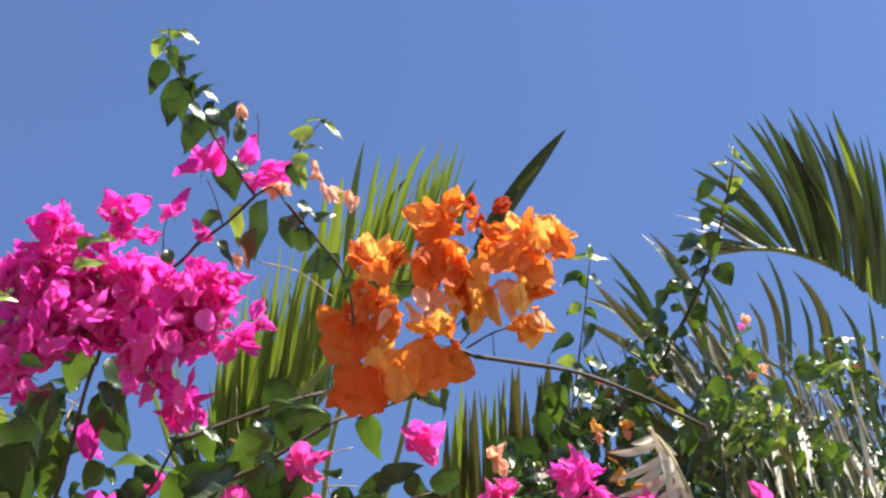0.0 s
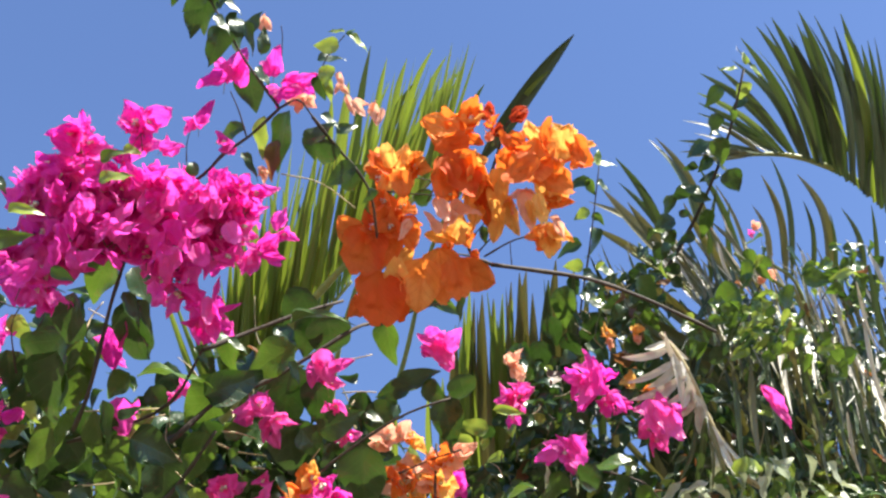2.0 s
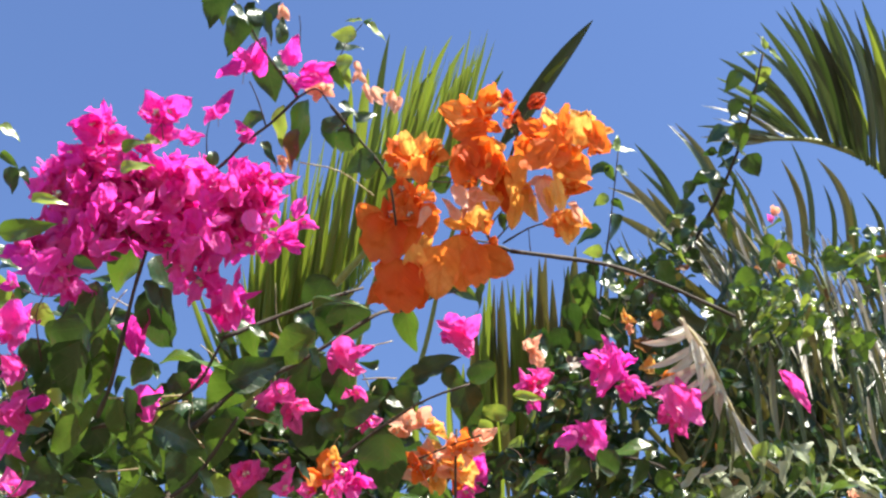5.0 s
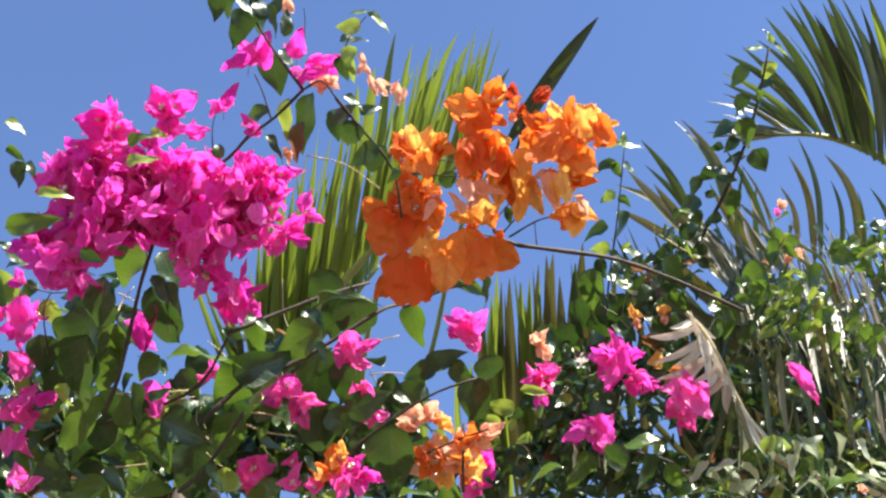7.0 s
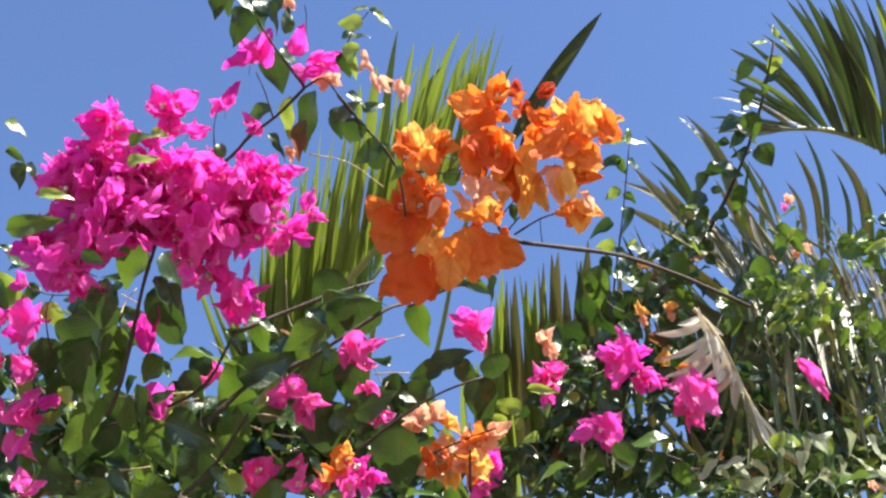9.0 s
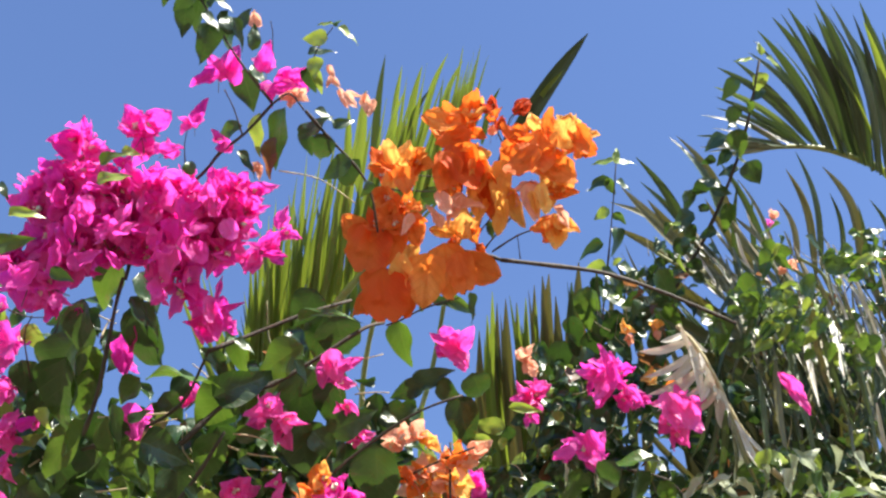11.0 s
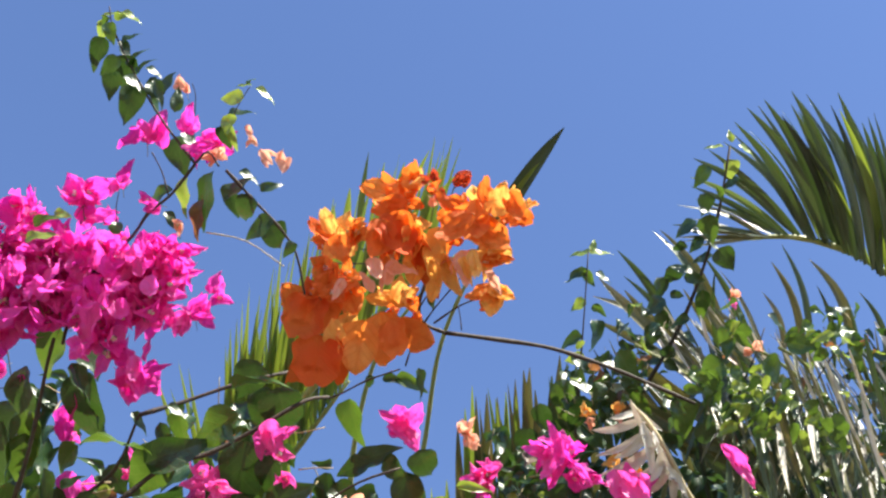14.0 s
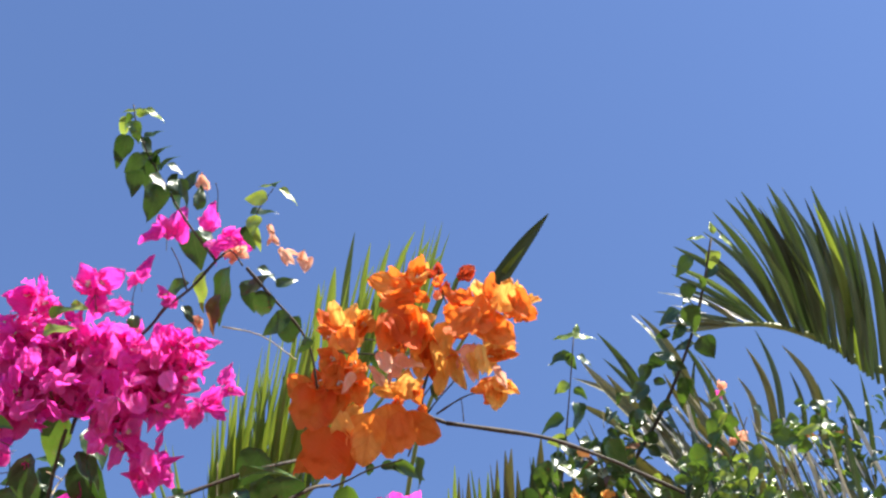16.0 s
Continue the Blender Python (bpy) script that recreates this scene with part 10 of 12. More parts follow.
strap(side_frond, (-0.516, 1.318, 2.378), (-0.522, 1.248, 2.457), 0.0070, PALM_LIT, (-0.002, 0, 0))
strap(side_frond, (-0.541, 1.319, 2.379), (-0.548, 1.245, 2.471), 0.0084, PALM_LIT, (-0.002, 0, 0))
strap(side_frond, (-0.5, 1.331, 2.385), (-0.506, 1.232, 2.488), 0.0084, PALM_LIT, (-0.003, 0, 0))
strap(side_frond, (-0.561, 1.315, 2.376), (-0.563, 1.223, 2.465), 0.0084, PALM_LIT, (-0.003, 0, 0))
fan_frond = tube("frond", [(0.677, 1.59, 2.236), (0.661, 1.172, 2.568), (0.536, 1.066, 2.617), (0.486, 1.041, 2.631), (0.442, 1.026, 2.634), (0.408, 1.024, 2.636), (0.366, 1.019, 2.627), (0.335, 1.021, 2.625)], 0.0090, 0.0016, RACHIS, dark_palm, 6, "")
strap(fan_frond, (0.399, 1.033, 2.643), (0.3, 1.01, 2.624), 0.0072, PALM_OLD, (0, -0.001, 0.001))
strap(fan_frond, (0.406, 1.022, 2.634), (0.293, 0.987, 2.619), 0.0085, PALM, (0, -0.001, 0.001))
strap(fan_frond, (0.415, 1.029, 2.642), (0.3, 0.979, 2.645), 0.0091, PALM, (0.001, -0.002, 0.002))
strap(fan_frond, (0.417, 1.015, 2.628), (0.324, 0.993, 2.673), 0.0091, PALM, (0.001, -0.002, 0.002))
strap(fan_frond, (0.427, 1.02, 2.632), (0.318, 0.96, 2.672), 0.0117, PALM_LIT, (0.002, -0.002, 0.003))
strap(fan_frond, (0.437, 1.024, 2.636), (0.323, 0.95, 2.695), 0.0124, PALM, (0.004, -0.003, 0.003))
strap(fan_frond, (0.45, 1.031, 2.639), (0.356, 0.929, 2.695), 0.0130, PALM, (0.006, -0.003, 0.003))
strap(fan_frond, (0.456, 1.022, 2.625), (0.373, 0.928, 2.734), 0.0143, PALM, (0.007, -0.003, 0.003))
strap(fan_frond, (0.469, 1.031, 2.628), (0.386, 0.906, 2.728), 0.0150, PALM, (0.009, -0.003, 0.003))
strap(fan_frond, (0.484, 1.043, 2.632), (0.408, 0.909, 2.749), 0.0150, PALM, (0.009, -0.002, 0.003))
strap(fan_frond, (0.492, 1.047, 2.629), (0.424, 0.913, 2.72), 0.0143, PALM_SHADED, (0.008, -0.002, 0.002))
strap(fan_frond, (0.493, 1.035, 2.611), (0.44, 0.904, 2.756), 0.0150, PALM, (0.011, -0.002, 0.002))
strap(fan_frond, (0.501, 1.038, 2.605), (0.448, 0.925, 2.745), 0.0143, PALM, (0.009, -0.002, 0.002))
strap(fan_frond, (0.509, 1.041, 2.601), (0.452, 0.894, 2.734), 0.0150, PALM, (0.01, -0.002, 0.002))
strap(fan_frond, (0.518, 1.047, 2.598), (0.48, 0.936, 2.738), 0.0143, PALM, (0.008, -0.001, 0.001))
strap(fan_frond, (0.528, 1.055, 2.596), (0.495, 0.914, 2.764), 0.0150, PALM, (0.011, -0.001, 0.001))
strap(fan_frond, (0.542, 1.071, 2.602), (0.489, 0.91, 2.722), 0.0130, PALM_LIT, (0.007, -0.001, 0.001))
strap(fan_frond, (0.548, 1.07, 2.591), (0.52, 0.938, 2.735), 0.0143, PALM, (0.007, -0.001, 0.001))
strap(fan_frond, (0.558, 1.074, 2.582), (0.53, 0.922, 2.731), 0.0143, PALM, (0.007, 0, 0.001))
strap(fan_frond, (0.566, 1.073, 2.569), (0.549, 0.942, 2.725), 0.0143, PALM, (0.006, 0, 0))
strap(fan_frond, (0.581, 1.087, 2.567), (0.559, 0.93, 2.71), 0.0143, PALM_SHADED, (0.006, 0, 0))
strap(fan_frond, (0.586, 1.08, 2.547), (0.583, 0.95, 2.704), 0.0143, PALM, (0.006, 0, 0))
strap(fan_frond, (0.598, 1.087, 2.538), (0.603, 0.963, 2.688), 0.0143, PALM, (0.006, 0, 0))
strap(fan_frond, (0.385, 1.023, 2.633), (0.317, 1.003, 2.649), 0.0065, PALM_OLD, (0.001, -0.001, 0.001))
strap(fan_frond, (0.388, 1.016, 2.627), (0.306, 0.995, 2.619), 0.0059, PALM_OLD, (0, -0.001, 0.001))
strap(fan_frond, (0.379, 1.018, 2.627), (0.306, 1.009, 2.615), 0.0052, PALM_OLD, (0, 0, 0))
strap(fan_frond, (0.398, 1.015, 2.627), (0.334, 0.997, 2.665), 0.0065, PALM_OLD, (0.001, -0.001, 0.001))
strap(fan_frond, (0.386, 1.018, 2.628), (0.319, 1.009, 2.607), 0.0059, PALM_OLD, (0, 0.001, -0.001))
strap(fan_frond, (0.429, 1.034, 2.647), (0.317, 0.961, 2.656), 0.0098, PALM, (0.002, -0.002, 0.002))
strap(fan_frond, (0.445, 1.033, 2.642), (0.338, 0.932, 2.686), 0.0104, PALM, (0.004, -0.002, 0.003))
strap(fan_frond, (0.45, 1.021, 2.626), (0.37, 0.942, 2.733), 0.0111, PALM, (0.005, -0.002, 0.003))
strap(fan_frond, (0.474, 1.032, 2.624), (0.401, 0.916, 2.748), 0.0111, PALM, (0.007, -0.002, 0.002))
strap(fan_frond, (0.49, 1.035, 2.614), (0.438, 0.913, 2.743), 0.0111, PALM, (0.007, -0.001, 0.001))
strap(fan_frond, (0.503, 1.036, 2.6), (0.447, 0.904, 2.733), 0.0111, PALM, (0.007, -0.001, 0.001))
strap(fan_frond, (0.526, 1.058, 2.603), (0.484, 0.918, 2.745), 0.0111, PALM_SHADED, (0.006, -0.001, 0.001))
strap(fan_frond, (0.54, 1.062, 2.589), (0.507, 0.929, 2.735), 0.0111, PALM, (0.006, -0.001, 0.001))
strap(fan_frond, (0.548, 1.061, 2.576), (0.526, 0.932, 2.737), 0.0111, PALM, (0.006, 0, 0.001))
strap(fan_frond, (0.462, 1.023, 2.622), (0.387, 0.923, 2.707), 0.0052, PALM_LIT, (0.005, -0.002, 0.002))
strap(fan_frond, (0.491, 1.037, 2.616), (0.426, 0.914, 2.732), 0.0052, PALM_LIT, (0.005, -0.001, 0.001))
strap(fan_frond, (0.52, 1.055, 2.609), (0.45, 0.942, 2.704), 0.0046, PALM_LIT, (0.004, -0.001, 0.001))
strap_frond = tube("frond", [(0.677, 1.59, 2.236), (0.578, 1.405, 2.414), (0.45, 1.235, 2.492), (0.381, 1.175, 2.534), (0.321, 1.137, 2.548)], 0.0070, 0.0020, RACHIS, dark_palm, 6, "")
strap(strap_frond, (0.313, 1.159, 2.554), (0.233, 1.058, 2.662), 0.0138, PALM, (0.01, -0.003, 0.004))
strap(strap_frond, (0.335, 1.16, 2.536), (0.24, 1.09, 2.651), 0.0119, PALM, (0.007, -0.003, 0.004))
strap(strap_frond, (0.346, 1.134, 2.569), (0.278, 1.061, 2.699), 0.0132, PALM, (0.012, -0.004, 0.005))
strap(strap_frond, (0.363, 1.15, 2.583), (0.287, 1.059, 2.699), 0.0125, PALM_OLD, (0.012, -0.004, 0.005))
strap(strap_frond, (0.335, 1.152, 2.548), (0.202, 1.101, 2.628), 0.0175, PALM_OLD, (0.008, -0.007, 0.008))
strap(strap_frond, (0.325, 1.16, 2.537), (0.204, 1.115, 2.6), 0.0138, PALM_OLD, (0.002, -0.002, 0.003))
strap(strap_frond, (0.395, 1.15, 2.555), (0.334, 1.063, 2.654), 0.0094, PALM, (0.006, -0.002, 0.002))
strap(strap_frond, (0.401, 1.143, 2.55), (0.353, 1.074, 2.636), 0.0081, PALM_OLD, (0.006, -0.002, 0.002))
strap(strap_frond, (0.455, 1.163, 2.557), (0.43, 1.071, 2.678), 0.0119, PALM, (0.011, -0.001, 0.001))
strap(strap_frond, (0.447, 1.159, 2.554), (0.415, 1.077, 2.653), 0.0107, PALM_OLD, (0.011, -0.002, 0.002))
strap(strap_frond, (0.506, 1.167, 2.561), (0.458, 1.073, 2.651), 0.0163, PALM_OLD, (0.015, -0.003, 0.004))
strap(strap_frond, (0.48, 1.159, 2.554), (0.464, 1.09, 2.623), 0.0075, PALM, (0.007, -0.001, 0.001))
strap(strap_frond, (0.54, 1.161, 2.538), (0.513, 1.1, 2.62), 0.0094, PALM, (0.009, -0.002, 0.002))
strap(strap_frond, (0.561, 1.179, 2.535), (0.549, 1.094, 2.621), 0.0069, PALM, (0.003, 0, 0))
strap(strap_frond, (0.51, 1.163, 2.557), (0.495, 1.095, 2.608), 0.0056, PALM, (0.003, 0, 0))
strap(strap_frond, (0.422, 1.139, 2.555), (0.401, 1.094, 2.618), 0.0094, PALM_OLD, (0.006, -0.001, 0.001))
strap(strap_frond, (0.604, 1.175, 2.522), (0.587, 1.098, 2.651), 0.0107, PALM_OLD, (0.009, -0.001, 0.001))
strap(strap_frond, (0.633, 1.184, 2.521), (0.62, 1.107, 2.639), 0.0107, PALM, (0.009, -0.001, 0.001))
broad_frond = tube("frond", [(0.677, 1.59, 2.236), (0.608, 1.443, 2.368), (0.464, 1.281, 2.438), (0.369, 1.185, 2.49), (0.31, 1.135, 2.52), (0.247, 1.101, 2.544)], 0.0060, 0.0020, RACHIS, dark_palm, 6, "")
strap(broad_frond, (0.359, 1.161, 2.501), (0.209, 1.044, 2.596), 0.0232, PALM_OLD, (-0.006, 0.004, -0.005))
strap(broad_frond, (0.367, 1.165, 2.501), (0.237, 1.044, 2.574), 0.0203, PALM_OLD, (-0.005, 0.003, -0.003))
strap(broad_frond, (0.351, 1.155, 2.519), (0.276, 1.057, 2.572), 0.0044, PALM_DRY_GLINT, (-0.003, 0.001, -0.001))
strap(broad_frond, (0.361, 1.168, 2.522), (0.287, 1.068, 2.546), 0.0044, PALM_DRY_GLINT, (-0.003, 0.001, -0.001))
strap(broad_frond, (0.347, 1.157, 2.515), (0.264, 1.067, 2.557), 0.0036, PALM_DRY_GLINT, (-0.002, 0.001, -0.002))
strap(broad_frond, (0.374, 1.191, 2.469), (0.239, 1.072, 2.502), 0.0232, PALM_OLD, (-0.005, 0.004, -0.005))
strap(broad_frond, (0.368, 1.209, 2.456), (0.225, 1.098, 2.473), 0.0232, PALM_OLD, (-0.004, 0.005, -0.005))
strap(broad_frond, (0.389, 1.158, 2.539), (0.304, 1.05, 2.58), 0.0109, PALM_OLD, (-0.004, 0.002, -0.002))
strap(broad_frond, (0.385, 1.135, 2.542), (0.321, 1.04, 2.561), 0.0065, PALM_DRY_GLINT, (-0.004, 0.001, -0.002))
strap(broad_frond, (0.372, 1.148, 2.546), (0.329, 1.071, 2.561), 0.0044, PALM_DRY_GLINT, (-0.003, 0.001, -0.001))
strap(broad_frond, (0.403, 1.146, 2.538), (0.349, 1.054, 2.565), 0.0065, PALM_DRY_GLINT, (-0.005, 0.002, -0.002))
strap(broad_frond, (0.347, 1.144, 2.527), (0.338, 1.018, 2.577), 0.0073, PALM, (-0.004, 0, 0))
strap(broad_frond, (0.373, 1.141, 2.525), (0.36, 1.053, 2.583), 0.0073, PALM, (-0.004, 0, 0))
strap(broad_frond, (0.409, 1.226, 2.435), (0.262, 1.139, 2.456), 0.0218, PALM_OLD, (-0.004, 0.005, -0.006))
strap(broad_frond, (0.44, 1.26, 2.408), (0.307, 1.15, 2.431), 0.0218, PALM, (-0.005, 0.004, -0.005))
strap(broad_frond, (0.353, 1.181, 2.504), (0.294, 1.085, 2.513), 0.0036, PALM_DRY_GLINT, (-0.003, 0.001, -0.001))
strap(broad_frond, (0.315, 1.149, 2.54), (0.235, 1.066, 2.532), 0.0131, PALM_OLD, (-0.002, 0.002, -0.003))
strap(broad_frond, (0.423, 1.156, 2.519), (0.375, 1.078, 2.551), 0.0044, PALM_DRY_GLINT, (-0.004, 0.001, -0.001))
strap(broad_frond, (0.447, 1.157, 2.503), (0.4, 1.073, 2.529), 0.0044, PALM_DRY_GLINT, (-0.004, 0.001, -0.001))
hanging_frond = tube("frond", [(0.677, 1.59, 2.236), (0.588, 1.333, 2.422), (0.469, 1.161, 2.472), (0.433, 1.099, 2.5), (0.401, 1.071, 2.502)], 0.0050, 0.0020, RACHIS, dark_palm, 6, "")
strap(hanging_frond, (0.385, 0.986, 2.403), (0.419, 1.028, 2.328), 0.0058, PALM_OLD, (-0.003, 0.001, -0.001))
strap(hanging_frond, (0.393, 0.976, 2.392), (0.428, 1.036, 2.305), 0.0052, PALM_DRY_GLINT, (-0.003, 0.001, -0.001))
strap(hanging_frond, (0.403, 0.978, 2.379), (0.445, 1.046, 2.308), 0.0046, PALM_OLD, (-0.003, 0.001, -0.001))
strap(hanging_frond, (0.422, 0.983, 2.4), (0.453, 1.031, 2.313), 0.0052, PALM_DRY_GLINT, (-0.003, 0.001, -0.001))
strap(hanging_frond, (0.438, 1.01, 2.359), (0.465, 1.065, 2.291), 0.0052, PALM_OLD, (-0.004, 0.001, -0.001))
strap(hanging_frond, (0.404, 0.998, 2.351), (0.434, 1.075, 2.264), 0.0063, PALM, (-0.004, 0.001, -0.001))
strap(hanging_frond, (0.424, 1.043, 2.34), (0.433, 1.081, 2.227), 0.0063, PALM, (-0.004, 0, -0.001))
strap(hanging_frond, (0.381, 1, 2.352), (0.416, 1.075, 2.263), 0.0069, PALM, (-0.004, 0.001, -0.001))
strap(hanging_frond, (0.452, 0.996, 2.364), (0.471, 1.041, 2.269), 0.0052, PALM_DRY_GLINT, (-0.004, 0.001, -0.001))
strap(hanging_frond, (0.362, 1.041, 2.324), (0.376, 1.096, 2.21), 0.0069, PALM, (-0.003, 0, 0))
strap(hanging_frond, (0.444, 1.042, 2.325), (0.469, 1.11, 2.224), 0.0069, PALM, (-0.003, 0, 0))
strap(hanging_frond, (0.341, 1.043, 2.34), (0.339, 1.066, 2.231), 0.0081, PALM_OLD, (-0.003, 0, 0))
strap(hanging_frond, (0.37, 0.978, 2.379), (0.394, 1.055, 2.291), 0.0081, PALM_OLD, (-0.004, 0, -0.001))
strap(hanging_frond, (0.464, 0.972, 2.419), (0.485, 1.029, 2.316), 0.0069, PALM, (-0.004, 0.001, -0.001))
strap(hanging_frond, (0.393, 0.971, 2.418), (0.397, 0.986, 2.341), 0.0046, PALM_OLD, (-0.003, 0, 0))
strap(hanging_frond, (0.4, 0.957, 2.399), (0.426, 1.019, 2.344), 0.0040, PALM_DRY_GLINT, (-0.003, 0, -0.001))
strap(hanging_frond, (0.334, 0.956, 2.436), (0.34, 0.962, 2.388), 0.0040, PALM_OLD, (-0.002, 0, 0))
strap(hanging_frond, (0.35, 0.944, 2.426), (0.365, 0.971, 2.396), 0.0046, PALM_OLD, (-0.002, 0, 0))
strap(hanging_frond, (0.305, 0.957, 2.437), (0.319, 0.974, 2.398), 0.0046, PALM_DRY_GLINT, (-0.003, 0.001, -0.001))
strap(hanging_frond, (0.457, 1.03, 2.345), (0.472, 1.082, 2.268), 0.0046, PALM_OLD, (-0.003, 0, 0))
strap(hanging_frond, (0.434, 1.053, 2.29), (0.447, 1.088, 2.231), 0.0046, PALM_DRY_GLINT, (-0.003, 0, -0.001))
strap(hanging_frond, (0.411, 1.07, 2.301), (0.412, 1.089, 2.225), 0.0052, PALM_OLD, (-0.003, 0, 0))
strap(hanging_frond, (0.429, 1, 2.381), (0.446, 1.031, 2.276), 0.0040, PALM_OLD, (-0.003, 0.001, -0.001))
strap(hanging_frond, (0.443, 0.966, 2.392), (0.468, 1.014, 2.334), 0.0040, PALM_DRY_GLINT, (-0.003, 0.001, -0.001))
strap(hanging_frond, (0.324, 1.05, 2.33), (0.325, 1.083, 2.228), 0.0081, PALM, (-0.003, 0, 0))
strap(hanging_frond, (0.35, 1.012, 2.361), (0.366, 1.064, 2.256), 0.0081, PALM, (-0.003, 0, 0))
dry_frond = tube("frond", [(0.677, 1.59, 2.236), (0.578, 1.443, 2.368), (0.361, 1.147, 2.255), (0.303, 1.051, 2.245), (0.278, 1.008, 2.251), (0.262, 0.978, 2.27), (0.246, 0.96, 2.293), (0.228, 0.946, 2.309)], 0.0050, 0.0020, STRAW, dark_palm, 6, "dry bleached frond")
strap(dry_frond, (0.238, 0.959, 2.3), (0.192, 0.965, 2.294), 0.0092, PALM_DRY_GLINT, (0, 0.002, -0.002))
strap(dry_frond, (0.243, 0.961, 2.287), (0.194, 0.97, 2.267), 0.0078, PALM_DRY_GLINT, (0.001, 0.002, -0.002))
strap(dry_frond, (0.249, 0.953, 2.263), (0.198, 0.983, 2.256), 0.0092, PALM_DRY_GLINT, (0.001, 0.002, -0.002))
strap(dry_frond, (0.254, 0.967, 2.258), (0.224, 0.984, 2.248), 0.0071, PALM_DRY_GLINT, (0.001, 0.001, -0.002))
strap(dry_frond, (0.259, 0.969, 2.247), (0.235, 0.993, 2.24), 0.0078, PALM_DRY_GLINT, (0.001, 0.001, -0.002))
strap(dry_frond, (0.231, 0.948, 2.305), (0.257, 0.966, 2.292), 0.0071, PALM_DRY_GLINT, (-0.001, 0.001, -0.001))
strap(dry_frond, (0.239, 0.95, 2.29), (0.236, 0.953, 2.263), 0.0064, PALM_DRY_GLINT, (-0.002, 0, 0))
strap(dry_frond, (0.268, 0.993, 2.257), (0.243, 1.028, 2.19), 0.0071, PALM, (0.003, 0, -0.001))
strap(dry_frond, (0.267, 0.978, 2.233), (0.261, 1.047, 2.193), 0.0078, PALM, (0.003, 0, 0))
strap(dry_frond, (0.275, 0.999, 2.239), (0.274, 1.03, 2.179), 0.0064, PALM_OLD, (0.002, 0, 0))
strap(dry_frond, (0.278, 0.999, 2.237), (0.305, 1.019, 2.184), 0.0078, PALM_DRY_GLINT, (-0.002, 0.001, -0.001))
strap(dry_frond, (0.271, 0.986, 2.236), (0.295, 1.021, 2.173), 0.0064, PALM_OLD, (-0.002, 0.001, -0.001))
strap(dry_frond, (0.252, 0.959, 2.261), (0.26, 0.987, 2.244), 0.0113, PALM_DRY_GLINT, (-0.002, 0, 0))
strap(dry_frond, (0.264, 0.98, 2.249), (0.268, 1.004, 2.226), 0.0099, PALM_DRY_GLINT, (-0.002, 0, 0))
strap(dry_frond, (0.284, 1.011, 2.234), (0.292, 1.055, 2.193), 0.0056, PALM_DRY_GLINT, (-0.002, 0, 0))
strap(dry_frond, (0.259, 0.975, 2.252), (0.234, 1.027, 2.208), 0.0064, PALM, (0.002, 0.001, -0.001))
strap(dry_frond, (0.284, 1.002, 2.225), (0.322, 1.032, 2.205), 0.0056, PALM_DRY_GLINT, (-0.002, 0.001, -0.001))
strap(dry_frond, (0.249, 0.966, 2.278), (0.227, 0.924, 2.295), 0.0071, PALM_DRY_GLINT, (-0.002, 0.001, -0.001))
strap(dry_frond, (0.247, 0.958, 2.285), (0.261, 0.977, 2.241), 0.0092, PALM_DRY_GLINT, (-0.002, 0, 0))
strap(dry_frond, (0.249, 0.956, 2.27), (0.273, 0.996, 2.245), 0.0085, PALM_DRY_GLINT, (-0.002, 0.001, -0.001))
strap(dry_frond, (0.237, 0.944, 2.283), (0.243, 0.968, 2.241), 0.0099, PALM_DRY_GLINT, (0.002, 0, 0))
strap(dry_frond, (0.241, 0.949, 2.274), (0.21, 0.957, 2.253), 0.0099, PALM_DRY_GLINT, (0.002, 0.001, -0.002))
strap(dry_frond, (0.253, 0.967, 2.26), (0.24, 0.972, 2.237), 0.0085, PALM_DRY_GLINT, (0.002, 0, -0.001))
strap(dry_frond, (0.257, 0.967, 2.252), (0.276, 1.011, 2.243), 0.0085, PALM_DRY_GLINT, (0.002, 0, 0.001))
strap(dry_frond, (0.27, 0.995, 2.252), (0.291, 1.016, 2.202), 0.0064, PALM_DRY_GLINT, (-0.002, 0.001, -0.001))
strap(dry_frond, (0.233, 0.945, 2.297), (0.208, 0.938, 2.284), 0.0071, PALM_DRY_GLINT, (0, 0.001, -0.001))
strap(dry_frond, (0.247, 0.967, 2.272), (0.203, 0.979, 2.234), 0.0071, PALM_DRY_GLINT, (0.002, 0.001, -0.001))
strap(dry_frond, (0.271, 0.993, 2.247), (0.277, 1.005, 2.195), 0.0056, PALM_DRY_GLINT, (0.002, 0, 0))
back_frond = tube("frond", [(0.677, 1.59, 2.236), (0.697, 1.631, 2.378), (0.573, 1.552, 2.426), (0.409, 1.509, 2.446), (0.29, 1.499, 2.458)], 0.0060, 0.0020, RACHIS, dark_palm, 6, "")
crossing_frond = tube("frond", [(0.677, 1.59, 2.236), (0.637, 1.405, 2.414), (0.513, 1.179, 2.404), (0.453, 1.089, 2.418), (0.396, 1.041, 2.444), (0.338, 1.01, 2.467)], 0.0050, 0.0020, RACHIS, dark_palm, 6, "")
strap(crossing_frond, (0.313, 1.046, 2.482), (0.321, 1.025, 2.331), 0.0047, PALM_OLD, (-0.004, 0.001, -0.001))
strap(crossing_frond, (0.307, 1.05, 2.459), (0.328, 1.05, 2.335), 0.0047, PALM_OLD, (-0.005, 0.001, -0.002))
strap(crossing_frond, (0.322, 1.041, 2.494), (0.335, 1.053, 2.328), 0.0083, PALM_OLD, (0.001, 0, 0))
strap(crossing_frond, (0.324, 1.039, 2.476), (0.341, 1.055, 2.341), 0.0083, PALM, (0, 0, 0))
strap(crossing_frond, (0.324, 1.049, 2.48), (0.322, 1.033, 2.356), 0.0083, PALM, (-0.003, 0, 0))
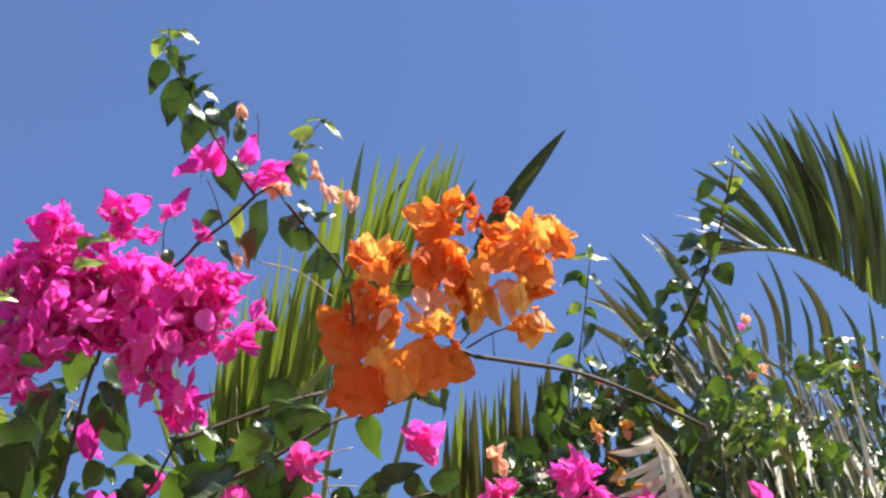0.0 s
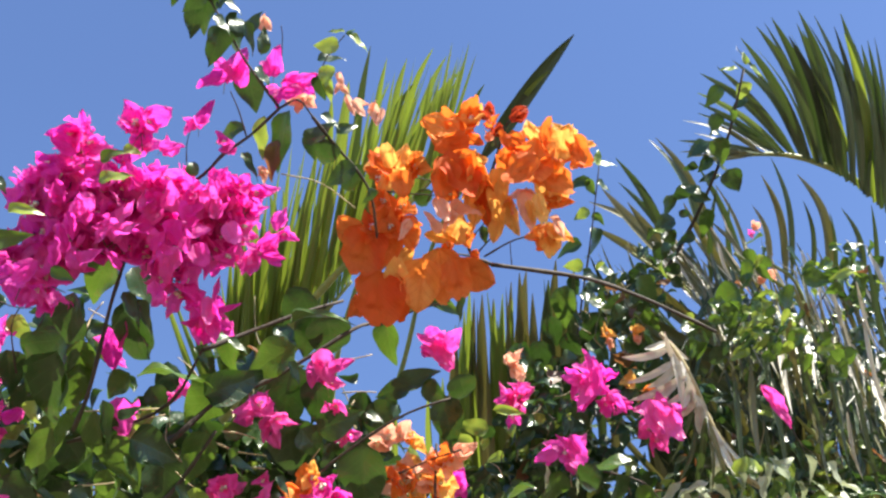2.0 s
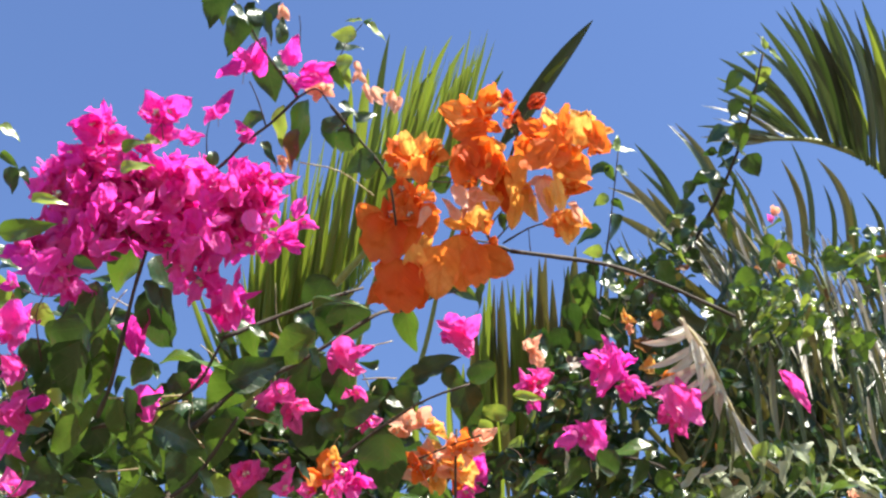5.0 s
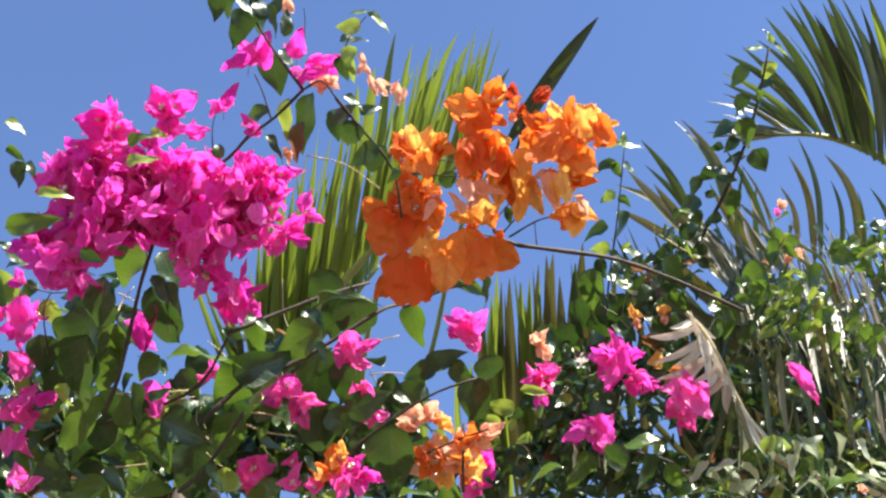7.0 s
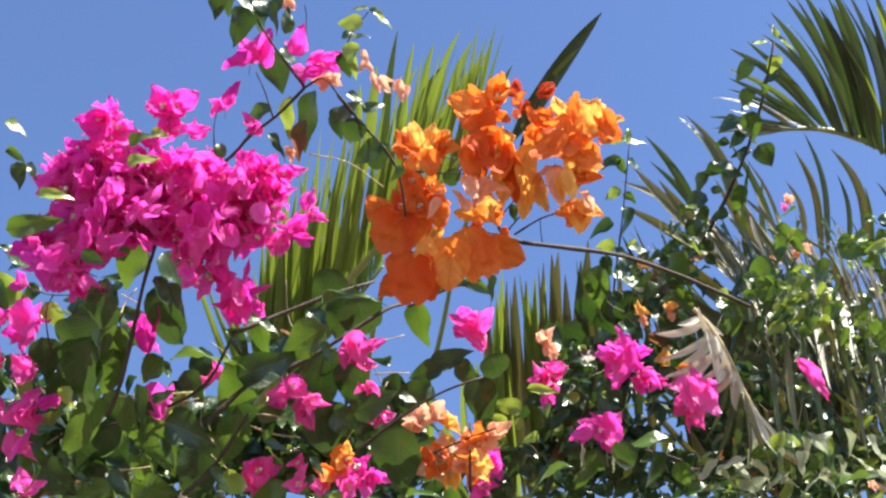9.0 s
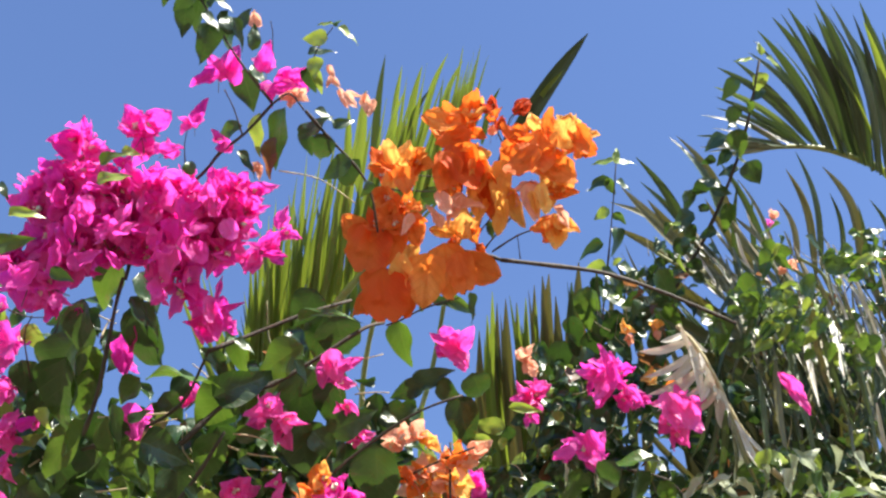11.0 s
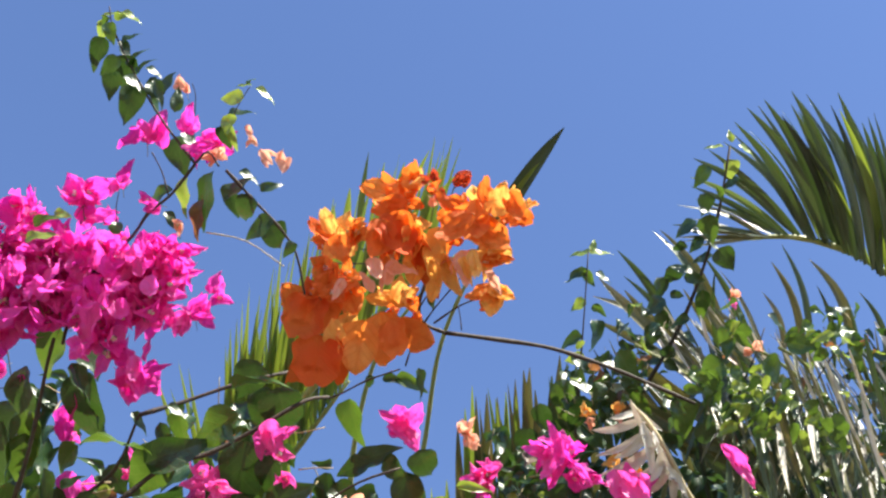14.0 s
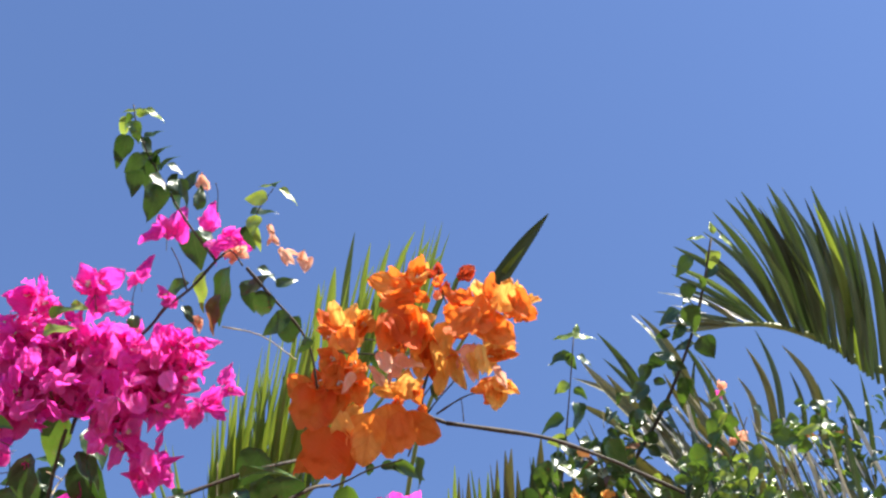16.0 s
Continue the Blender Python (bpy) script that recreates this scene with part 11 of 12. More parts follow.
strap(crossing_frond, (0.334, 1.069, 2.465), (0.343, 1.044, 2.359), 0.0065, PALM_DRY_GLINT, (-0.001, 0, 0))
strap(crossing_frond, (0.338, 1.063, 2.471), (0.331, 1.077, 2.319), 0.0071, PALM_OLD, (-0.003, 0, 0))
strap(crossing_frond, (0.34, 1.053, 2.456), (0.347, 1.051, 2.337), 0.0065, PALM_OLD, (-0.005, 0.001, -0.001))
strap(crossing_frond, (0.342, 1.044, 2.477), (0.342, 1.035, 2.365), 0.0077, PALM, (-0.004, 0.001, -0.001))
strap(crossing_frond, (0.349, 1.056, 2.446), (0.365, 1.036, 2.325), 0.0053, PALM_DRY_GLINT, (0.001, 0, 0))
strap(crossing_frond, (0.35, 1.066, 2.456), (0.354, 1.033, 2.319), 0.0059, PALM_DRY_GLINT, (-0.005, 0.001, -0.002))
strap(crossing_frond, (0.356, 1.063, 2.46), (0.357, 1.037, 2.329), 0.0059, PALM_OLD, (-0.002, 0, 0))
strap(crossing_frond, (0.365, 1.06, 2.452), (0.376, 1.082, 2.297), 0.0083, PALM_OLD, (-0.005, 0.001, -0.001))
strap(crossing_frond, (0.367, 1.057, 2.467), (0.366, 1.025, 2.349), 0.0077, PALM, (-0.005, 0.001, -0.001))
strap(crossing_frond, (0.372, 1.071, 2.433), (0.39, 1.082, 2.291), 0.0053, PALM, (-0.003, 0.001, -0.001))
strap(crossing_frond, (0.368, 1.069, 2.428), (0.365, 1.051, 2.302), 0.0083, PALM, (-0.005, 0.001, -0.001))
strap(crossing_frond, (0.377, 1.072, 2.437), (0.374, 1.074, 2.323), 0.0071, PALM, (0.001, 0, 0))
strap(crossing_frond, (0.379, 1.061, 2.445), (0.384, 1.074, 2.293), 0.0077, PALM_OLD, (-0.004, 0.001, -0.001))
strap(crossing_frond, (0.383, 1.056, 2.454), (0.378, 1.024, 2.326), 0.0059, PALM_OLD, (0, 0, 0))
strap(crossing_frond, (0.392, 1.061, 2.441), (0.378, 1.055, 2.288), 0.0083, PALM_DRY_GLINT, (-0.004, 0, 0))
strap(crossing_frond, (0.388, 1.069, 2.42), (0.391, 1.066, 2.311), 0.0077, PALM_OLD, (-0.005, 0.001, -0.001))
strap(crossing_frond, (0.401, 1.059, 2.445), (0.412, 1.056, 2.33), 0.0071, PALM, (-0.004, 0.001, -0.001))
strap(crossing_frond, (0.41, 1.086, 2.438), (0.394, 1.057, 2.316), 0.0077, PALM_OLD, (-0.002, 0, 0))
strap(crossing_frond, (0.412, 1.094, 2.427), (0.404, 1.089, 2.301), 0.0071, PALM, (-0.001, 0, 0))
strap(crossing_frond, (0.414, 1.073, 2.442), (0.425, 1.071, 2.291), 0.0071, PALM_OLD, (-0.002, 0, 0))
strap(crossing_frond, (0.419, 1.075, 2.435), (0.406, 1.044, 2.312), 0.0065, PALM_DRY_GLINT, (0, 0, 0))
strap(crossing_frond, (0.428, 1.08, 2.434), (0.41, 1.045, 2.318), 0.0059, PALM, (0, 0, 0))
strap(crossing_frond, (0.43, 1.103, 2.421), (0.433, 1.06, 2.295), 0.0083, PALM, (-0.001, 0, 0))
strap(crossing_frond, (0.436, 1.083, 2.428), (0.443, 1.096, 2.273), 0.0065, PALM_OLD, (0.001, 0, 0))
strap(crossing_frond, (0.441, 1.087, 2.435), (0.433, 1.066, 2.294), 0.0065, PALM_OLD, (-0.001, 0, 0))
strap(crossing_frond, (0.445, 1.09, 2.422), (0.429, 1.065, 2.287), 0.0083, PALM_DRY_GLINT, (0.001, 0, 0))
strap(crossing_frond, (0.439, 1.082, 2.411), (0.432, 1.079, 2.306), 0.0077, PALM_OLD, (-0.003, 0, 0))
strap(crossing_frond, (0.447, 1.082, 2.418), (0.456, 1.049, 2.299), 0.0059, PALM_DRY_GLINT, (0.001, 0, 0))
strap(crossing_frond, (0.45, 1.108, 2.396), (0.436, 1.068, 2.284), 0.0071, PALM_OLD, (-0.005, 0.001, -0.001))
strap(crossing_frond, (0.457, 1.086, 2.424), (0.433, 1.046, 2.308), 0.0059, PALM_OLD, (-0.005, 0.001, -0.001))
strap(crossing_frond, (0.468, 1.089, 2.419), (0.485, 1.069, 2.321), 0.0053, PALM_DRY_GLINT, (-0.002, 0.001, -0.001))
strap(crossing_frond, (0.466, 1.086, 2.404), (0.457, 1.116, 2.271), 0.0077, PALM, (-0.005, 0, 0))
strap(crossing_frond, (0.471, 1.099, 2.415), (0.47, 1.114, 2.276), 0.0059, PALM_DRY_GLINT, (-0.002, 0, 0))
strap(crossing_frond, (0.474, 1.114, 2.397), (0.451, 1.108, 2.235), 0.0065, PALM, (-0.001, 0, 0))
strap(crossing_frond, (0.474, 1.116, 2.379), (0.482, 1.105, 2.269), 0.0077, PALM_OLD, (-0.001, 0, 0))
strap(crossing_frond, (0.483, 1.103, 2.4), (0.48, 1.12, 2.267), 0.0083, PALM, (-0.004, 0, -0.001))
strap(crossing_frond, (0.491, 1.118, 2.383), (0.5, 1.104, 2.281), 0.0077, PALM_DRY_GLINT, (0.002, -0.001, 0.001))
strap(crossing_frond, (0.5, 1.128, 2.387), (0.51, 1.116, 2.266), 0.0083, PALM_OLD, (-0.002, 0, -0.001))
strap(crossing_frond, (0.492, 1.097, 2.405), (0.467, 1.083, 2.259), 0.0059, PALM, (-0.005, 0, 0))
strap(crossing_frond, (0.502, 1.097, 2.387), (0.512, 1.093, 2.27), 0.0065, PALM_DRY_GLINT, (-0.002, 0, -0.001))
strap(crossing_frond, (0.508, 1.108, 2.407), (0.481, 1.076, 2.28), 0.0065, PALM_DRY_GLINT, (-0.005, 0, -0.001))
strap(crossing_frond, (0.328, 1.049, 2.459), (0.273, 1.048, 2.363), 0.0054, PALM, (-0.002, -0.001, 0.001))
strap(crossing_frond, (0.334, 1.063, 2.447), (0.281, 1.06, 2.323), 0.0054, PALM, (-0.004, -0.001, 0.001))
strap(crossing_frond, (0.342, 1.051, 2.443), (0.299, 1.063, 2.334), 0.0084, PALM_OLD, (0, 0, 0))
strap(crossing_frond, (0.348, 1.057, 2.453), (0.281, 1.052, 2.357), 0.0048, PALM, (-0.003, -0.001, 0.002))
strap(crossing_frond, (0.359, 1.056, 2.448), (0.309, 1.043, 2.342), 0.0072, PALM, (-0.004, -0.001, 0.001))
strap(crossing_frond, (0.36, 1.058, 2.442), (0.319, 1.053, 2.356), 0.0078, PALM, (-0.004, -0.001, 0.001))
strap(crossing_frond, (0.369, 1.074, 2.43), (0.31, 1.068, 2.334), 0.0054, PALM_OLD, (-0.002, -0.001, 0.001))
strap(crossing_frond, (0.377, 1.078, 2.445), (0.32, 1.047, 2.347), 0.0078, PALM_OLD, (-0.004, -0.002, 0.002))
strap(crossing_frond, (0.387, 1.083, 2.433), (0.329, 1.063, 2.327), 0.0066, PALM, (-0.004, -0.001, 0.002))
strap(crossing_frond, (0.402, 1.093, 2.435), (0.329, 1.081, 2.306), 0.0066, PALM_OLD, (-0.001, 0, 0))
strap(crossing_frond, (0.401, 1.092, 2.426), (0.334, 1.096, 2.326), 0.0048, PALM_OLD, (-0.005, -0.002, 0.002))
strap(crossing_frond, (0.411, 1.078, 2.424), (0.344, 1.066, 2.32), 0.0072, PALM, (0.001, 0, 0))
strap(crossing_frond, (0.42, 1.092, 2.416), (0.365, 1.087, 2.294), 0.0072, PALM, (-0.004, -0.001, 0.001))
strap(crossing_frond, (0.425, 1.093, 2.415), (0.364, 1.096, 2.299), 0.0066, PALM_OLD, (-0.002, 0, 0.001))
strap(crossing_frond, (0.431, 1.101, 2.416), (0.367, 1.097, 2.326), 0.0060, PALM, (-0.003, -0.001, 0.002))
strap(crossing_frond, (0.433, 1.078, 2.411), (0.383, 1.092, 2.298), 0.0078, PALM, (0, 0, 0))
strap(crossing_frond, (0.449, 1.098, 2.422), (0.373, 1.089, 2.302), 0.0066, PALM_OLD, (-0.004, -0.001, 0.002))
strap(crossing_frond, (0.454, 1.095, 2.403), (0.399, 1.072, 2.307), 0.0066, PALM, (-0.004, -0.001, 0.001))
strap(crossing_frond, (0.462, 1.11, 2.41), (0.4, 1.079, 2.31), 0.0048, PALM, (0, 0, 0))
strap(crossing_frond, (0.467, 1.102, 2.394), (0.413, 1.106, 2.28), 0.0048, PALM_OLD, (0.001, 0, 0))
strap(crossing_frond, (0.477, 1.091, 2.393), (0.429, 1.078, 2.316), 0.0066, PALM, (-0.003, -0.001, 0.001))
strap(crossing_frond, (0.489, 1.111, 2.396), (0.413, 1.105, 2.283), 0.0078, PALM, (0.002, 0.001, -0.001))
strap(crossing_frond, (0.49, 1.1, 2.392), (0.438, 1.105, 2.295), 0.0066, PALM, (-0.003, -0.001, 0.001))
strap(crossing_frond, (0.501, 1.127, 2.392), (0.426, 1.101, 2.286), 0.0054, PALM, (-0.003, -0.001, 0.001))
strap(crossing_frond, (0.506, 1.108, 2.386), (0.428, 1.091, 2.3), 0.0054, PALM, (0, 0, 0))
strap(crossing_frond, (0.521, 1.12, 2.382), (0.446, 1.106, 2.272), 0.0048, PALM_OLD, (-0.001, 0, 0))
strap(back_frond, (0.337, 1.521, 2.421), (0.252, 1.347, 2.591), 0.0193, PALM_OLD, (0.017, -0.004, 0.004))
strap(back_frond, (0.347, 1.522, 2.444), (0.272, 1.361, 2.567), 0.0213, PALM_OLD, (0.013, -0.003, 0.003))
strap(back_frond, (0.333, 1.511, 2.431), (0.279, 1.363, 2.612), 0.0223, PALM_OLD, (0.009, -0.001, 0.002))
strap(back_frond, (0.341, 1.51, 2.427), (0.269, 1.346, 2.599), 0.0193, PALM_OLD, (0.012, -0.002, 0.003))
strap(back_frond, (0.344, 1.519, 2.434), (0.267, 1.348, 2.637), 0.0253, PALM_OLD, (0.011, -0.002, 0.002))
strap(back_frond, (0.338, 1.515, 2.424), (0.268, 1.36, 2.616), 0.0233, PALM, (0.01, -0.002, 0.002))
strap(back_frond, (0.356, 1.53, 2.432), (0.282, 1.324, 2.612), 0.0274, PALM_OLD, (0.001, 0, 0))
strap(back_frond, (0.344, 1.51, 2.429), (0.315, 1.328, 2.623), 0.0243, PALM, (0.015, -0.001, 0.001))
strap(back_frond, (0.371, 1.518, 2.426), (0.281, 1.381, 2.571), 0.0284, PALM_OLD, (0.015, -0.004, 0.005))
strap(back_frond, (0.357, 1.513, 2.429), (0.311, 1.373, 2.597), 0.0243, PALM_OLD, (0.01, -0.001, 0.002))
strap(back_frond, (0.352, 1.505, 2.428), (0.323, 1.373, 2.58), 0.0274, PALM_OLD, (0.004, 0, 0))
strap(back_frond, (0.355, 1.511, 2.427), (0.308, 1.345, 2.641), 0.0213, PALM_OLD, (0.006, -0.001, 0.001))
strap(back_frond, (0.374, 1.527, 2.439), (0.308, 1.326, 2.606), 0.0223, PALM, (0.007, -0.001, 0.001))
strap(back_frond, (0.414, 1.526, 2.43), (0.312, 1.314, 2.639), 0.0264, PALM, (0.008, -0.002, 0.002))
strap(back_frond, (0.376, 1.527, 2.422), (0.317, 1.351, 2.578), 0.0243, PALM_OLD, (0.001, 0, 0))
strap(back_frond, (0.391, 1.525, 2.446), (0.357, 1.345, 2.619), 0.0203, PALM_OLD, (0.002, 0, 0))
strap(back_frond, (0.414, 1.529, 2.444), (0.358, 1.397, 2.563), 0.0274, PALM_OLD, (0.002, 0, 0.001))
strap(back_frond, (0.392, 1.511, 2.421), (0.355, 1.317, 2.614), 0.0243, PALM_OLD, (0.01, -0.001, 0.001))
strap(back_frond, (0.412, 1.51, 2.434), (0.367, 1.367, 2.593), 0.0193, PALM_OLD, (0.015, -0.002, 0.002))
strap(back_frond, (0.443, 1.522, 2.444), (0.368, 1.369, 2.56), 0.0213, PALM, (0.004, -0.001, 0.001))
strap(back_frond, (0.436, 1.526, 2.421), (0.351, 1.326, 2.622), 0.0183, PALM_OLD, (0.013, -0.002, 0.003))
strap(back_frond, (0.459, 1.516, 2.428), (0.37, 1.328, 2.605), 0.0253, PALM_OLD, (0.005, -0.001, 0.001))
strap(back_frond, (0.455, 1.514, 2.419), (0.373, 1.365, 2.57), 0.0223, PALM_OLD, (-0.002, 0.001, -0.001))
strap(back_frond, (0.443, 1.529, 2.429), (0.388, 1.317, 2.613), 0.0264, PALM_OLD, (0.012, -0.001, 0.002))
strap(back_frond, (0.47, 1.539, 2.433), (0.399, 1.355, 2.581), 0.0233, PALM_OLD, (0, 0, 0))
strap(back_frond, (0.442, 1.523, 2.439), (0.39, 1.339, 2.638), 0.0223, PALM_OLD, (0.017, -0.002, 0.002))
strap(back_frond, (0.473, 1.509, 2.434), (0.39, 1.345, 2.61), 0.0253, PALM, (0.015, -0.003, 0.004))
strap(back_frond, (0.49, 1.512, 2.438), (0.425, 1.316, 2.634), 0.0274, PALM_OLD, (-0.001, 0, 0))
strap(back_frond, (0.47, 1.523, 2.436), (0.417, 1.338, 2.613), 0.0253, PALM_OLD, (-0.001, 0, 0))
strap(back_frond, (0.482, 1.53, 2.433), (0.411, 1.394, 2.577), 0.0223, PALM, (0.002, -0.001, 0.001))
strap(back_frond, (0.517, 1.525, 2.443), (0.417, 1.36, 2.618), 0.0223, PALM, (0.016, -0.004, 0.005))
strap(back_frond, (0.519, 1.518, 2.434), (0.451, 1.33, 2.649), 0.0233, PALM_OLD, (0.016, -0.002, 0.003))
strap(back_frond, (0.516, 1.518, 2.429), (0.451, 1.336, 2.627), 0.0274, PALM_OLD, (0.004, -0.001, 0.001))
strap(back_frond, (0.519, 1.513, 2.432), (0.448, 1.359, 2.623), 0.0223, PALM, (0, 0, 0))
strap(back_frond, (0.509, 1.536, 2.431), (0.46, 1.327, 2.646), 0.0274, PALM_OLD, (0.012, -0.001, 0.001))
strap(back_frond, (0.524, 1.514, 2.427), (0.46, 1.329, 2.618), 0.0193, PALM_OLD, (0, 0, 0))
strap(back_frond, (0.529, 1.526, 2.432), (0.477, 1.324, 2.616), 0.0183, PALM, (0.007, -0.001, 0.001))
strap(back_frond, (0.521, 1.541, 2.43), (0.487, 1.321, 2.628), 0.0213, PALM_OLD, (0.015, -0.001, 0.001))
strap(back_frond, (0.553, 1.537, 2.428), (0.462, 1.332, 2.649), 0.0223, PALM_OLD, (-0.001, 0, 0))
strap(back_frond, (0.536, 1.531, 2.438), (0.491, 1.373, 2.551), 0.0203, PALM_OLD, (0.011, -0.001, 0.001))
strap(back_frond, (0.534, 1.527, 2.433), (0.474, 1.341, 2.595), 0.0223, PALM_OLD, (-0.001, 0, 0))
strap(back_frond, (0.568, 1.511, 2.431), (0.512, 1.387, 2.563), 0.0253, PALM, (0.007, -0.001, 0.002))
strap(back_frond, (0.55, 1.513, 2.44), (0.484, 1.367, 2.592), 0.0253, PALM_OLD, (0.002, 0, 0.001))
strap(back_frond, (0.599, 1.523, 2.419), (0.502, 1.361, 2.61), 0.0223, PALM_OLD, (-0.002, 0.001, -0.001))
strap(back_frond, (0.554, 1.515, 2.429), (0.5, 1.369, 2.608), 0.0264, PALM_OLD, (-0.001, 0, 0))
strap(back_frond, (0.584, 1.513, 2.438), (0.519, 1.381, 2.566), 0.0264, PALM_OLD, (-0.005, 0.001, -0.001))
strap(back_frond, (0.574, 1.513, 2.422), (0.504, 1.315, 2.621), 0.0284, PALM_OLD, (0.005, -0.001, 0.001))
strap(back_frond, (0.616, 1.524, 2.428), (0.529, 1.354, 2.571), 0.0203, PALM_OLD, (0.009, -0.002, 0.003))
strap(back_frond, (0.592, 1.51, 2.421), (0.553, 1.365, 2.604), 0.0223, PALM_OLD, (0.015, -0.002, 0.002))
strap(back_frond, (0.625, 1.535, 2.435), (0.532, 1.34, 2.643), 0.0193, PALM_OLD, (0.006, -0.001, 0.001))
strap(back_frond, (0.597, 1.52, 2.421), (0.543, 1.38, 2.587), 0.0203, PALM, (0.01, -0.002, 0.002))
strap(back_frond, (0.632, 1.527, 2.434), (0.535, 1.352, 2.604), 0.0233, PALM_OLD, (0.006, -0.001, 0.002))
strap(back_frond, (0.659, 1.532, 2.436), (0.573, 1.345, 2.627), 0.0193, PALM, (0.005, -0.001, 0.001))
strap(back_frond, (0.612, 1.522, 2.434), (0.562, 1.343, 2.595), 0.0253, PALM_OLD, (0.012, -0.001, 0.002))
strap(back_frond, (0.656, 1.525, 2.432), (0.56, 1.365, 2.569), 0.0264, PALM, (0.01, -0.003, 0.003))
strap(back_frond, (0.661, 1.511, 2.438), (0.565, 1.36, 2.601), 0.0253, PALM_OLD, (0.012, -0.003, 0.004))
strap(back_frond, (0.644, 1.537, 2.431), (0.566, 1.384, 2.573), 0.0253, PALM_OLD, (-0.002, 0.001, -0.001))
strap(back_frond, (0.649, 1.515, 2.42), (0.574, 1.372, 2.575), 0.0203, PALM, (-0.001, 0, 0))
strap(back_frond, (0.66, 1.513, 2.433), (0.608, 1.364, 2.594), 0.0213, PALM_OLD, (0.005, -0.001, 0.001))
strap(back_frond, (0.678, 1.512, 2.419), (0.603, 1.329, 2.606), 0.0213, PALM_OLD, (-0.002, 0, 0))
strap(back_frond, (0.697, 1.514, 2.428), (0.588, 1.346, 2.591), 0.0284, PALM, (0.015, -0.004, 0.005))
strap(back_frond, (0.683, 1.536, 2.426), (0.603, 1.384, 2.591), 0.0203, PALM_OLD, (0.012, -0.003, 0.003))
strap(back_frond, (0.692, 1.517, 2.441), (0.633, 1.382, 2.595), 0.0274, PALM, (0, 0, 0))
strap(back_frond, (0.676, 1.51, 2.437), (0.629, 1.342, 2.588), 0.0284, PALM_OLD, (0.017, -0.002, 0.002))
under_frond = tube("frond", [(0.677, 1.59, 2.236), (0.645, 1.509, 2.32), (0.563, 1.458, 2.351), (0.468, 1.425, 2.359), (0.363, 1.407, 2.365)], 0.0060, 0.0020, RACHIS, dark_palm, 6, "")
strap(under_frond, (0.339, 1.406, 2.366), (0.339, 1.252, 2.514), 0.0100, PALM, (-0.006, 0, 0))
strap(under_frond, (0.336, 1.428, 2.376), (0.342, 1.263, 2.481), 0.0122, PALM_SHADED, (0.009, 0.001, -0.001))
strap(under_frond, (0.348, 1.417, 2.374), (0.274, 1.256, 2.483), 0.0100, PALM_SHADED, (-0.003, 0.001, -0.001))
strap(under_frond, (0.351, 1.412, 2.359), (0.328, 1.257, 2.517), 0.0150, PALM_SHADED, (-0.009, 0.001, -0.001))
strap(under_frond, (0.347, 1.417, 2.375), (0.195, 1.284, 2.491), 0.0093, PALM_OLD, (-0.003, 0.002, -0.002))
strap(under_frond, (0.348, 1.403, 2.368), (0.357, 1.283, 2.469), 0.0150, PALM_SHADED, (0.009, 0.001, -0.001))
strap(under_frond, (0.358, 1.421, 2.363), (0.254, 1.271, 2.495), 0.0100, PALM_SHADED, (-0.007, 0.002, -0.003))
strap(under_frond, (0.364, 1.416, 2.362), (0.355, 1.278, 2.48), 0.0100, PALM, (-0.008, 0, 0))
strap(under_frond, (0.372, 1.411, 2.359), (0.354, 1.248, 2.519), 0.0114, PALM_SHADED, (-0.006, 0, 0))
strap(under_frond, (0.364, 1.408, 2.367), (0.32, 1.235, 2.517), 0.0150, PALM_SHADED, (0.012, -0.001, 0.002))
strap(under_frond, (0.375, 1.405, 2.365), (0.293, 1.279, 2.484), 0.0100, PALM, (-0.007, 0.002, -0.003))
strap(under_frond, (0.381, 1.404, 2.369), (0.263, 1.257, 2.482), 0.0122, PALM_SHADED, (0.011, -0.004, 0.005))
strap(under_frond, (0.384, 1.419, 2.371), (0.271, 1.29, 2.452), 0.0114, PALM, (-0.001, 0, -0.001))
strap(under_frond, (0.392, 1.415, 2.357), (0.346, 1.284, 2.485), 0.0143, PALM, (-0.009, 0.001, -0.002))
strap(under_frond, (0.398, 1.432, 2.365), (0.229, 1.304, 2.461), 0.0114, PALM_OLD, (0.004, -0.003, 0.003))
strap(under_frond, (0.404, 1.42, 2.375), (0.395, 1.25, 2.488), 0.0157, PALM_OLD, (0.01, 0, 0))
strap(under_frond, (0.406, 1.427, 2.377), (0.393, 1.282, 2.453), 0.0100, PALM_SHADED, (0.003, 0, 0))
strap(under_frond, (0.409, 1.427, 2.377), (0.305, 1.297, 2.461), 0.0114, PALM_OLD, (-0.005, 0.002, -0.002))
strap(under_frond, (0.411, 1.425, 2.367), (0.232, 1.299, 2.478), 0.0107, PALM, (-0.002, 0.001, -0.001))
strap(under_frond, (0.411, 1.418, 2.367), (0.37, 1.271, 2.464), 0.0100, PALM_SHADED, (-0.005, 0.001, -0.001))
strap(under_frond, (0.413, 1.409, 2.367), (0.343, 1.278, 2.444), 0.0107, PALM_SHADED, (0.005, -0.001, 0.002))
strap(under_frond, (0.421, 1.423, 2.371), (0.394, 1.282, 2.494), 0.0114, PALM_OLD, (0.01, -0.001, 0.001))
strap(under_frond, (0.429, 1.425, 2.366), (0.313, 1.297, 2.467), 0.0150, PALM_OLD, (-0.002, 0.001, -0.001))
strap(under_frond, (0.431, 1.429, 2.377), (0.318, 1.234, 2.497), 0.0136, PALM_SHADED, (-0.006, 0.002, -0.002))
